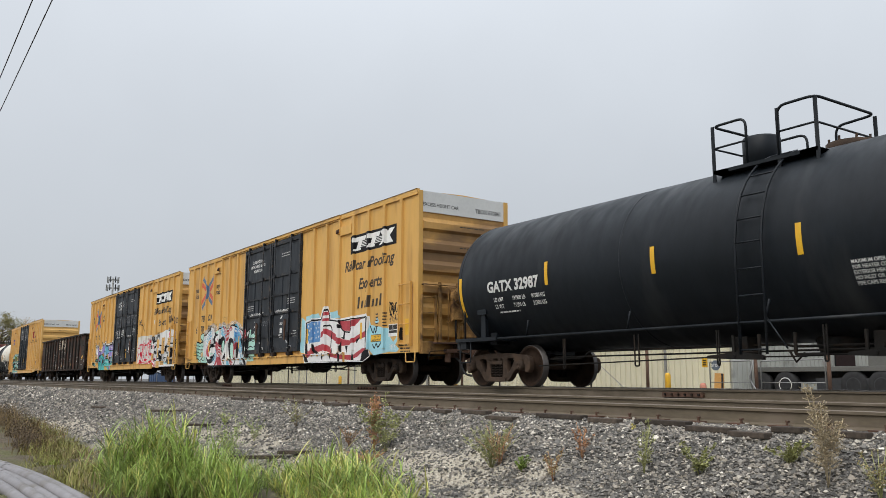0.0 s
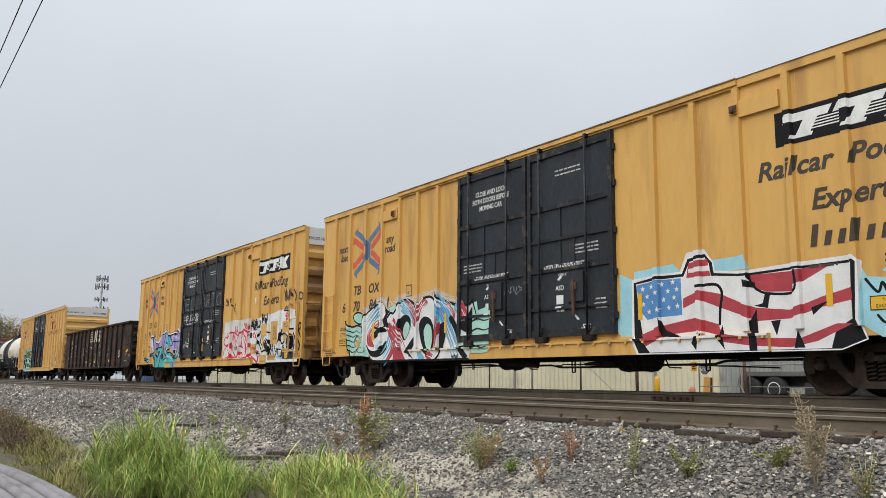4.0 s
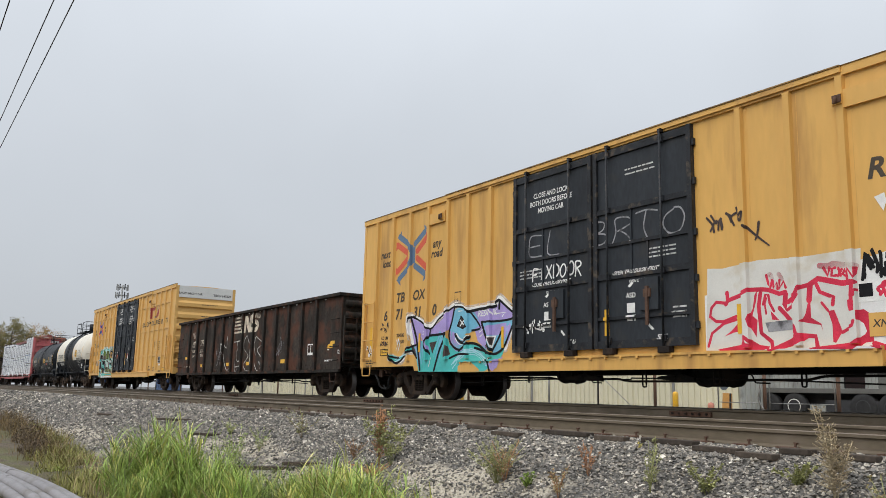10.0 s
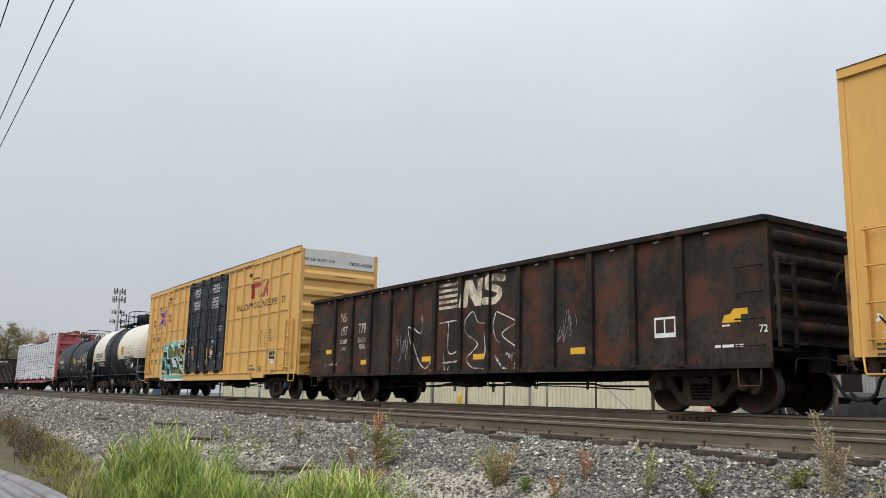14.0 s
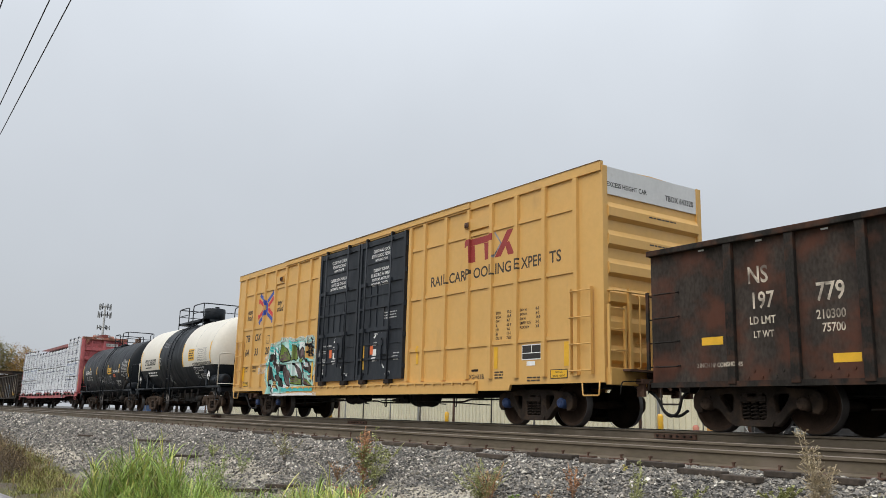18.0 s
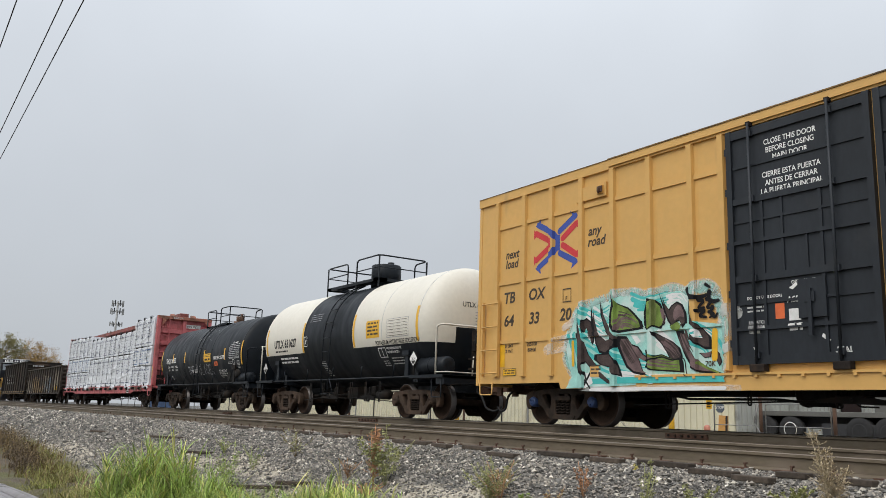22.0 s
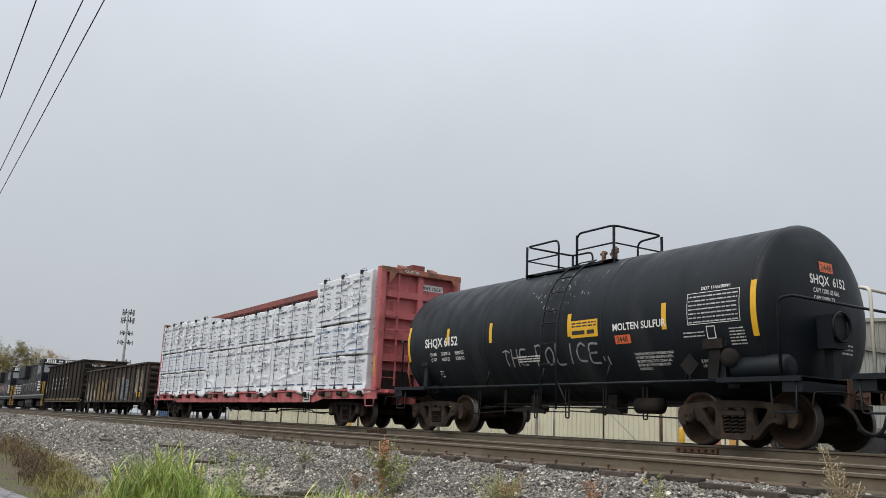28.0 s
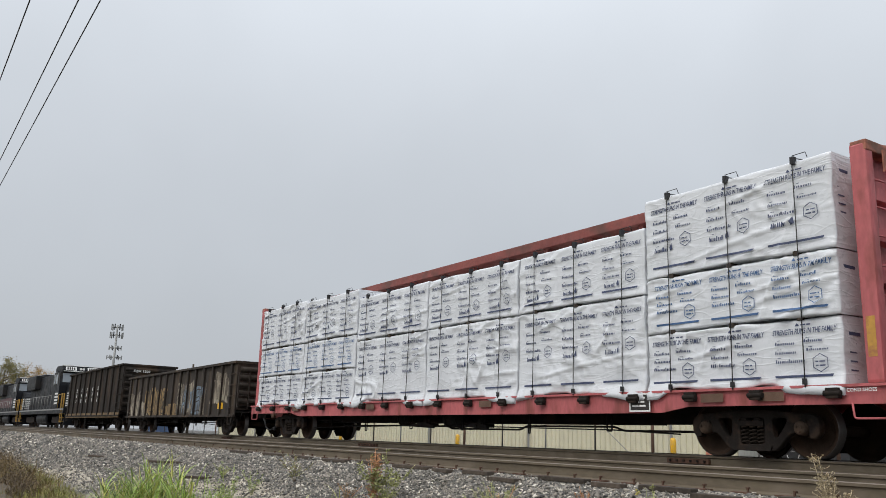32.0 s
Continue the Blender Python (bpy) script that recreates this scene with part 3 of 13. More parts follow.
# ---- painted marks: flat shapes cut along the ribs of a car's side, so that paint lies on sheet and ribs alike ----
def smooth_line(pts, steps=6, closed=False):
    """A Catmull-Rom line through 2D points."""
    n = len(pts)
    out = []
    for i in range(n if closed else n - 1):
        p = [pts[j % n] if closed else pts[min(max(j, 0), n - 1)] for j in (i - 1, i, i + 1, i + 2)]
        for k in range(steps):
            t = k / steps
            out.append(tuple(0.5 * (2 * p[1][c] + (p[2][c] - p[0][c]) * t + (2 * p[0][c] - 5 * p[1][c] + 4 * p[2][c] - p[3][c]) * t * t + (3 * p[1][c] - p[0][c] - 3 * p[2][c] + p[3][c]) * t ** 3) for c in (0, 1)))
    if not closed:
        out.append(tuple(pts[-1]))
    return out


def stroke(pts, width, taper=1.0, smooth=True):
    """Quads of a brush stroke along pts."""
    line = smooth_line(pts) if smooth and len(pts) > 2 else list(pts)
    n = len(line)
    left, right = [], []
    for i, (x, z) in enumerate(line):
        a, b = line[max(i - 1, 0)], line[min(i + 1, n - 1)]
        dx, dz = b[0] - a[0], b[1] - a[1]
        d = math.hypot(dx, dz) or 1
        w = 0.5 * width * (1 + (taper - 1) * i / max(n - 1, 1))
        left.append((x - dz / d * w, z + dx / d * w))
        right.append((x + dz / d * w, z - dx / d * w))
    quads = [[left[i], right[i], right[i + 1], left[i + 1]] for i in range(n - 1)]
    for i, sgn in ((0, -1), (n - 1, 1)):       # rounded ends
        (x, z), (lx, lz) = line[i], left[i]
        ux, uz = lx - x, lz - z
        dx, dz = uz * sgn, -ux * sgn
        quads.append([(x + ux * math.cos(k * math.pi / 5) + dx * math.sin(k * math.pi / 5), z + uz * math.cos(k * math.pi / 5) + dz * math.sin(k * math.pi / 5)) for k in range(6)])
    return quads


def cloud_shape(x0, x1, z0, z1, rnd, wob=0.12, n=40):
    """A ragged patch of overspray."""
    cx, cz, rx, rz = (x0 + x1) / 2, (z0 + z1) / 2, (x1 - x0) / 2, (z1 - z0) / 2
    ph = [rnd.random() * 6.28 for _ in range(4)]
    out = []
    for k in range(n):
        a = k * math.tau / n
        e = 0.45
        r = 1 + wob * (math.sin(3 * a + ph[0]) + 0.7 * math.sin(7 * a + ph[1]) + 0.5 * math.sin(13 * a + ph[2])) / 2
        c, s = math.cos(a), math.sin(a)
        out.append((cx + rx * r * math.copysign(abs(c) ** e, c), min(z1 + 0.1, max(z0, cz + rz * r * math.copysign(abs(s) ** e, s)))))
    return out


class Marks:
    """Collects flat shapes in x and z for one painted piece of a surface."""

    def __init__(self):
        self.bm, self.mats, self.level = bmesh.new(), [], 1

    def index(self, m):
        if m not in self.mats:
            self.mats.append(m)
        return self.mats.index(m)

    def poly(self, pts, m, lift=0.0):
        f = self.bm.faces.new([self.bm.verts.new((x, lift, z)) for x, z in pts])
        f.material_index = self.index(m)

    def shape(self, pts, m):
        """One outline, on a level of its own above those before."""
        self.level += 1
        self.poly(pts, m, self.level)

    def line(self, pts, width, m, taper=1.0, smooth=True):
        self.level += 1
        for q in stroke(pts, width, taper, smooth):
            self.poly(q, m, self.level)
            self.level += 0.05

    def rect(self, x0, x1, z0, z1, m):
        self.shape([(x0, z0), (x1, z0), (x1, z1), (x0, z1)], m)

    def words(self, text, x, z, size, m, slant=0.0, align="LEFT", width=1.0, gap=1.0, bold=0.0):
        """Lettering with its base line at z."""
        cu = bpy.data.curves.new("letters", "FONT")
        cu.body, cu.size, cu.shear, cu.align_x, cu.space_character, cu.offset = text, 1.0, slant, align, gap, bold + 0.016
        cu.resolution_u = 3
        ob = bpy.data.objects.new("letters", cu)
        me = ob.to_mesh()
        idx = self.index(m)
        self.level += 1
        vs = [self.bm.verts.new((x + v.co.x * size * width, self.level, z + v.co.y * size)) for v in me.vertices]
        for p in me.polygons:
            try:
                self.bm.faces.new([vs[i] for i in p.vertices]).material_index = idx
            except ValueError:
                pass
        ob.to_mesh_clear()
        bpy.data.objects.remove(ob)
        bpy.data.curves.remove(cu)

    def bars(self, x0, x1, z, rows, height, m, rnd, step=None):
        """Lines of small unreadable writing as plain bars."""
        step = step or height * 1.9
        self.level += 1
        for r in range(rows):
            x = x0
            while x < x1 - 0.02:
                w = min(rnd.uniform(2, 6) * height, x1 - x)
                self.poly([(x, z - r * step), (x + w, z - r * step), (x + w, z - r * step + height), (x, z - r * step + height)], m, self.level)
                x += w + height * 0.8

    def fix(self, name, parent, label, face, ribs=(), step=0.00008, base=0.002, cuts_z=()):
        """Lays the shapes on the plane y = face, and on the fronts of ribs given as (x0, x1, z0, z1, y)."""
        bm = self.bm
        if ribs:
            xs = sorted({x for r in ribs for x in (r[0] - (r[5] if len(r) > 5 else 0), r[0], r[1], r[1] + (r[5] if len(r) > 5 else 0))})
            lo, hi = min(v.co.x for v in bm.verts), max(v.co.x for v in bm.verts)
            for x in xs:
                if lo < x < hi:
                    bmesh.ops.bisect_plane(bm, geom=bm.verts[:] + bm.edges[:] + bm.faces[:], plane_co=(x, 0, 0), plane_no=(1, 0, 0))
            for z in cuts_z:
                bmesh.ops.bisect_plane(bm, geom=bm.verts[:] + bm.edges[:] + bm.faces[:], plane_co=(0, 0, z), plane_no=(0, 0, 1))
        verts, faces, mi = [], [], []
        for f in bm.faces:
            c = f.calc_center_median()
            y = face
            slopes = []
            for r in ribs:
                if r[2] < c.z < r[3]:
                    if r[0] < c.x < r[1]:
                        y = min(y, r[4])
                    elif len(r) > 5 and r[0] - r[5] < c.x < r[1] + r[5]:
                        slopes.append(r)
            i = len(verts)
            co = []
            for v in f.verts:
                yy = y
                for r in slopes:      # the sloping flanks of a pressed rib
                    d = max(r[0] - v.co.x, v.co.x - r[1], 0) / r[5]
                    yy = min(yy, r[4] + (face - r[4]) * min(d, 1))
                co.append((v.co.x, yy - base - step * v.co.y, v.co.z))
            if f.normal.y > 0:
                co.reverse()
            verts += co
            faces.append(list(range(i, i + len(co))))
            mi.append(f.material_index)
        me = bpy.data.meshes.new(name)
        me.from_pydata(verts, [], faces)
        for m in self.mats:
            me.materials.append(m)
        me.polygons.foreach_set("material_index", mi)
        bm.free()
        ob = new(name, me)
        ob.parent = parent
        if label:
            ob["label"] = label
        return ob

    def wrap(self, name, parent, label, R, zc, half=99.0, dish=0.0, end=0, off=0.006):
        """Lays the shapes on a lying tank's near side, or on its head at end (+1 or -1)."""
        bm = self.bm
        if not end:
            lo, hi = min(v.co.z for v in bm.verts), max(v.co.z for v in bm.verts)
            for k in range(1, int((hi - lo) / 0.07) + 1):
                bmesh.ops.bisect_plane(bm, geom=bm.verts[:] + bm.edges[:] + bm.faces[:], plane_co=(0, 0, lo + 0.07 * k), plane_no=(0, 0, 1))
        verts, faces, mi = [], [], []
        for f in bm.faces:
            i = len(verts)
            co = []
            for v in f.verts:
                lift = off + 0.00006 * v.co.y
                if end:
                    r = min(math.hypot(v.co.x, v.co.z - zc) / R, 0.999)
                    co.append((end * (half + dish * math.sin(math.acos(r ** 1.25)) + lift), end * v.co.x, v.co.z))
                else:
                    c = max(-0.999, min(0.999, (v.co.z - zc) / R))
                    co.append((v.co.x, -(R + lift) * math.sqrt(1 - c * c), zc + (R + lift) * c))
            if f.normal.y > 0:
                co.reverse()
            verts += co
            faces.append(list(range(i, i + len(co))))
            mi.append(f.material_index)
        me = bpy.data.meshes.new(name)
        me.from_pydata(verts, [], faces)
        for m in self.mats:
            me.materials.append(m)
        me.polygons.foreach_set("material_index", mi)
        bm.free()
        ob = new(name, me)
        ob.parent = parent
        if label:
            ob["label"] = label
        return ob

    def stand(self, name, parent, label, x, e):
        """Lays the shapes on the upright plane across the car at x, seen from its end e."""
        bm = self.bm
        verts, faces, mi = [], [], []
        for f in bm.faces:
            i = len(verts)
            co = [(x + e * (0.002 + 0.00014 * v.co.y), e * v.co.x, v.co.z) for v in f.verts]
            verts += co
            faces.append(list(range(i, i + len(co))))
            mi.append(f.material_index)
        me = bpy.data.meshes.new(name)
        me.from_pydata(verts, [], faces)
        for m in self.mats:
            me.materials.append(m)
        me.polygons.foreach_set("material_index", mi)
        bm.free()
        ob = new(name, me)
        ob.parent = parent
        if label:
            ob["label"] = label
        return ob

# ---- running gear ----
SPRING_X = (-0.15, 0.0, 0.15)


def wheelset_mesh():
    bm = bmesh.new()
    for side in (-1, 1):
        prof = [(-0.09, 0.02), (-0.09, 0.115), (-0.06, 0.14), (-0.005, 0.17), (0.0, 0.345), (-0.05, 0.385), (-0.066, 0.395), (-0.066, 0.440)]
        back = [(0.072, 0.480), (0.074, 0.40), (0.035, 0.37), (0.03, 0.16), (0.07, 0.13), (0.07, 0.02)]
        rim = [(-0.066, 0.440), (-0.060, 0.457), (0.040, 0.460), (0.050, 0.482), (0.072, 0.480)]
        for pr, mi in ((prof, 0), (rim, 1), (back, 0)):
            lathe(bm, [(-side * 0 + (s if side < 0 else -s), r) for s, r in pr], (0, side * 0.7475, 0), "y", 36, mi, True, False)
    cyl(bm, (0, -1.05, 0), (0, 1.05, 0), 0.085, 12)
    for a in range(6):
        c, s = 0.26 * math.cos(a * math.tau / 6), 0.26 * math.sin(a * math.tau / 6)
        cyl(bm, (c, -0.755, s), (c, -0.742, s), 0.018, 5)
    return mesh_of("wheelset", bm, [WHEEL, TREAD])


def side_frame_bm(y0, y1):
    """A cast side frame: a thick rounded plate with a spring window and two sloping openings, jaws over the bearings, and a spring seat."""
    half = [(0.0, 0.735), (0.42, 0.73), (0.72, 0.695), (1.02, 0.675), (1.13, 0.63), (1.17, 0.55), (1.16, 0.40), (1.10, 0.33), (1.02, 0.34), (1.01, 0.50), (0.96, 0.56), (0.82, 0.56), (0.77, 0.50), (0.76, 0.41), (0.69, 0.40), (0.60, 0.33), (0.48, 0.19), (0.40, 0.135), (0.0, 0.125)]
    cu = bpy.data.curves.new("side_frame", "CURVE")
    cu.dimensions, cu.fill_mode, cu.extrude, cu.bevel_depth, cu.bevel_resolution = "2D", "BOTH", (y1 - y0) / 2 - 0.018, 0.018, 1
    hole = smooth_line([(0.66, 0.615), (0.50, 0.645), (0.38, 0.62), (0.36, 0.50), (0.39, 0.34), (0.46, 0.32), (0.56, 0.43)], 3, True)
    window = [(-0.24, 0.24), (-0.25, 0.60), (-0.20, 0.645), (0.20, 0.645), (0.25, 0.60), (0.24, 0.24), (0.20, 0.20), (-0.20, 0.20)]
    for loop in (half + [(-x, z) for x, z in half[-2:0:-1]], window, hole, [(-x, z) for x, z in hole]):
        sp = cu.splines.new("POLY")
        sp.points.add(len(loop) - 1)
        sp.use_cyclic_u = True
        for q, (x, z) in zip(sp.points, loop):
            q.co = (x, z, 0, 1)
    ob = bpy.data.objects.new("side_frame", cu)
    bm = bmesh.new()
    bm.from_mesh(ob.to_mesh())
    ob.to_mesh_clear()
    bpy.data.objects.remove(ob)
    bpy.data.curves.remove(cu)
    for v in bm.verts:
        v.co = Vector((v.co.x, (y0 + y1) / 2 + v.co.z, v.co.y))
    bmesh.ops.remove_doubles(bm, verts=bm.verts, dist=1e-5)
    prism(bm, [(-0.34, 0.115), (0.34, 0.115), (0.37, 0.19), (-0.37, 0.19)], y0 - 0.03, y1 + 0.012)
    bx(bm, -0.23, 0.23, y0 - 0.02, y1 + 0.01, 0.50, 0.585, 0, 0.012)
    for x in (-0.13, 0.13):
        bx(bm, x - 0.05, x + 0.05, y0 - 0.03, y1, 0.585, 0.63, 0, 0.01)
    for sx in (-1, 1):
        prism(bm, [(sx * 0.985, 0.55), (sx * 0.80, 0.55), (sx * 0.82, 0.60), (sx * 0.965, 0.60)], y0 - 0.03, y1)
    return bm


WHEELSET = wheelset_mesh()
SPRING = None


def spring_mesh():
    bm = bmesh.new()
    pts = [(0.058 * math.cos(k * math.tau / 9), 0.058 * math.sin(k * math.tau / 9), 0.21 + k * 0.29 / 45) for k in range(46)]
    tube(bm, pts, 0.017, 5)
    return mesh_of("spring", bm, IRON_MID)


SPRING = spring_mesh()
CAP_BM = bmesh.new()
lathe(CAP_BM, [(0, 0.02), (0, 0.085), (0.03, 0.105), (0.16, 0.115), (0.2, 0.10), (0.2, 0.02)], (0, 0, 0), "y", 16)
for _a in range(3):
    _c, _s = 0.055 * math.cos(_a * math.tau / 3 + 0.5), 0.055 * math.sin(_a * math.tau / 3 + 0.5)
    cyl(CAP_BM, (_c, -0.02, _s), (_c, 0, _s), 0.02, 6)
CAP = {}
FRAMES = {}
WHEELS = []     # (wheelset, place in its truck), turned as the train rolls


def truck(car, x, metal, cap_metal=None):
    """A two-axle truck at x under a car."""
    if metal not in FRAMES:
        FRAMES[metal] = mesh_of("side_frame", side_frame_bm(-1.07, -0.93), metal)
        bb = bmesh.new()
        bx(bb, -0.20, 0.20, -0.95, 0.95, 0.42, 0.62, 0, 0.02)
        bx(bb, -0.25, 0.25, -0.35, 0.35, 0.55, 0.74)
        for s in (-1, 1):
            bx(bb, s * 0.36 - 0.05, s * 0.36 + 0.05, -0.85, 0.85, 0.30, 0.42)
        FRAMES[metal, "b"] = mesh_of("truck", bb, IRON_DARK)
    key = cap_metal or metal
    if key not in CAP:
        CAP[key] = mesh_of("bearing_cap", CAP_BM.copy(), key)
    tr = new("truck", FRAMES[metal, "b"])
    tr.parent, tr.matrix_basis = car, pose(x, 0, 0)
    for rz in (0, 180):
        f = new("side_frame", FRAMES[metal])
        f.parent, f.matrix_basis = tr, pose(0, 0, 0, 0, 0, rz)
    for ax in (-0.89, 0.89):
        w = new("wheelset", WHEELSET)
        w.parent, w.matrix_basis = tr, pose(ax, 0, 0.46)
        WHEELS.append((w, ax))
        for rz, s in ((0, -1), (180, 1)):
            c = new("bearing_cap", CAP[key])
            c.parent, c.matrix_basis = tr, pose(ax, s * 1.15, 0.47, 0, 0, rz)
    for sx in SPRING_X:
        c = new("spring", SPRING)
        c.parent, c.matrix_basis = tr, pose(sx, -1.02, 0)
    bm = bmesh.new()
    for sx in SPRING_X:
        cyl(bm, (sx, 1.0, 0.2), (sx, 1.0, 0.5), 0.07, 6)
        cyl(bm, (sx, -0.93, 0.2), (sx, -0.93, 0.5), 0.06, 6)
    parts("inner_spring", bm, IRON_DARK, tr)
    return tr


def coupler(car, end, metal, x, hose=True):
    """A knuckle coupler with its striker, lever and air hose at one end (+1 or -1)."""
    bm = bmesh.new()
    e = end
    bx(bm, min(x - e * 0.5, x + e * 0.35), max(x - e * 0.5, x + e * 0.35), -0.09, 0.09, 0.80, 0.97, 0, 0.01)
    prism(bm, [(x + e * 0.30, 0.72), (x + e * 0.52, 0.72), (x + e * 0.60, 0.80), (x + e * 0.60, 1.02), (x + e * 0.30, 1.03)], -0.17, 0.04)
    bx(bm, min(x + e * .33, x + e * .66), max(x + e * .33, x + e * .66), 0.03, 0.16, 0.75, 1.0, 0, 0.02)
    bx(bm, min(x - e * 0.1, x), max(x - e * 0.1, x), -0.26, 0.26, 0.66, 1.12)
    part("coupler", bm, metal, car, "rusty steel knuckle coupler")
    bm = bmesh.new()
    tube(bm, rounded([(x + e * 0.05, -1.3, 0.62), (x + e * 0.05, -1.25, 0.86), (x + e * 0.05, -0.5, 0.90), (x + e * 0.25, -0.2, 0.80), (x + e * 0.3, 0, 1.05)], 0.06), 0.013, 5)
    part("uncoupling_lever", bm, FRAME, car)
    if hose:
        bm = bmesh.new()
        tube(bm, rounded([(x - e * 0.1, -0.35, 0.72), (x + e * 0.1, -0.34, 0.60), (x + e * 0.22, -0.30, 0.30), (x + e * 0.5, -0.22, 0.24), (x + e * 0.68, -0.18, 0.36)], 0.12, 6), 0.028, 7)
        part("air_hose", bm, TYRE, car, "black rubber brake hose")


def ladder(car, x0, x1, y, zs, m, name="ladder", rails=True):
    bm = bmesh.new()
    if rails:
        for x in (x0, x1):
            bx(bm, x - 0.022, x + 0.022, y - 0.012, y + 0.06, min(zs) - 0.07, max(zs) + 0.05)
    else:
        bx(bm, x0 - 0.02, x0 + 0.02, y, y + 0.05, min(zs), min(zs) + 0.02)
    lad = part(name, bm, m, car)
    for z in zs:
        b = bmesh.new()
        tube(b, [(x0 - 0.02, y - 0.01, z), (x1 + 0.02, y - 0.01, z)], 0.013, 6)
        part("rung", b, m, lad)
    return lad


def end_ladder(car, x, y0, y1, zs, m, e):
    bm = bmesh.new()
    for y in (y0, y1):
        bx(bm, min(x, x + e * 0.06), max(x, x + e * 0.06), y - 0.02, y + 0.02, min(zs) - 0.05, max(zs) + 0.06)
    lad = part("end_ladder", bm, m, car)
    for z in zs:
        b = bmesh.new()
        tube(b, [(x + e * 0.05, y0, z), (x + e * 0.05, y1, z)], 0.013, 6)
        part("rung", b, m, lad)


def stirrup(car, x0, x1, y, ztop, m, drop=0.26):
    bm = bmesh.new()
    tube(bm, rounded([(x0, y, ztop), (x0 + 0.02, y, ztop - drop), (x1 - 0.02, y, ztop - drop), (x1, y, ztop)], 0.04), 0.016, 6)
    part("stirrup", bm, m, car, "bent steel step")


def brake_rigging(car, x0, x1, gear=(), sill=(0.62, 1.0), y=-0.95):
    """Centre sill, train pipe, sagging rods with hanger loops, levers, and the brake tanks between the trucks."""
    rs = random.Random(int(x1 * 100) + len(gear))
    bm = bmesh.new()
    bx(bm, x0 - 2.2, x1 + 2.2, -0.25, 0.25, sill[0], sill[1])
    part("centre_sill", bm, FRAME, car)
    bm = bmesh.new()
    mid = (x0 + x1) / 2
    low = min(sill[0] - 0.14, 0.5)
    tube(bm, [(x0, y, low - 0.05), (mid - 1.4, y, low + 0.04), (mid + 0.4, y, low + 0.02)], 0.014, 5)
    tube(bm, [(mid + 0.3, y + 0.1, low + 0.05), (x1 - 1.5, y, low), (x1 + 0.2, y, low - 0.06)], 0.014, 5)
    tube(bm, [(x0 + 0.3, y + 0.2, low + 0.13), (x1 - 0.3, y + 0.2, low + 0.11)], 0.018, 5)
    parts("brake_rod", bm, FRAME, car)
    # the train pipe follows the sill with a few offsets
    b = bmesh.new()
    pts = [(x0 - 1.2, -0.62, 0.60)]
    for k in range(5):
        x = x0 + (x1 - x0) * (k + 0.5) / 5
        z = sill[0] - rs.uniform(0.06, 0.16)
        pts += [(x - 0.25, -0.62, pts[-1][2]), (x, -0.62, z)]
    pts.append((x1 + 1.2, -0.62, pts[-1][2]))
    tube(b, rounded(pts, 0.08, 3), 0.022, 6)
    part("train_pipe", b, FRAME, car)
    for k in range(6):
        b = bmesh.new()
        x = x0 + (x1 - x0) * (0.07 + 0.165 * k) + rs.uniform(-0.12, 0.12)
        w, d = rs.uniform(0.04, 0.14), low - rs.uniform(0.02, 0.12)
        tube(b, rounded([(x, y, sill[0] + 0.2), (x, y, d), (x + w, y, d), (x + w, y, sill[0] + 0.2)], 0.03, 2), 0.016, 5)
        part("hanger", b, FRAME, car)
    for x, ln in ((mid - 0.9, 0.55), (mid + 1.5, 0.42)):
        b = bmesh.new()
        prism(b, [(x - ln, low + 0.02), (x + ln, low - 0.02), (x + ln, low + 0.05), (x + 0.1, low + 0.12), (x - ln, low + 0.07)], y - 0.03, y + 0.03)
        cyl(b, (x, y - 0.06, low + 0.05), (x, y + 0.06, low + 0.05), 0.035, 8)
        part("brake_lever", b, FRAME, car)
        b = bmesh.new()
        bx(b, x - 0.16, x + 0.1, -0.8, -0.5, low + 0.02, sill[0] + 0.08, 0, 0.02)
        cyl(b, (x - 0.05, -0.86, low + 0.14), (x - 0.05, -0.5, low + 0.14), 0.07, 10)
        part("brake_valve", b, FRAME, car)
    for x, r, ln in gear:
        b = bmesh.new()
        lathe(b, [(-ln, 0.05), (-ln, r * 0.7), (-ln + 0.06, r), (ln - 0.06, r), (ln, r * 0.7), (ln, 0.05)], (x, -0.62, 0.64), "x", 20)
        for o in (-0.6, 0.6):
            lathe(b, [(-0.02, r), (-0.018, r + 0.015), (0.018, r + 0.015), (0.02, r)], (x + o * ln, -0.62, 0.64), "x", 20, 0, True, False)
        bx(b, x - 0.05, x + 0.05, -0.6, -0.5, 0.6, 0.95)
        tube(b, rounded([(x + ln, -0.62, 0.6), (x + ln + 0.2, -0.62, 0.6), (x + ln + 0.25, -0.62, 0.45), (x + ln + 0.6, -0.7, 0.44)], 0.06, 3), 0.014, 5)
        part("brake_tank", b, FRAME, car)


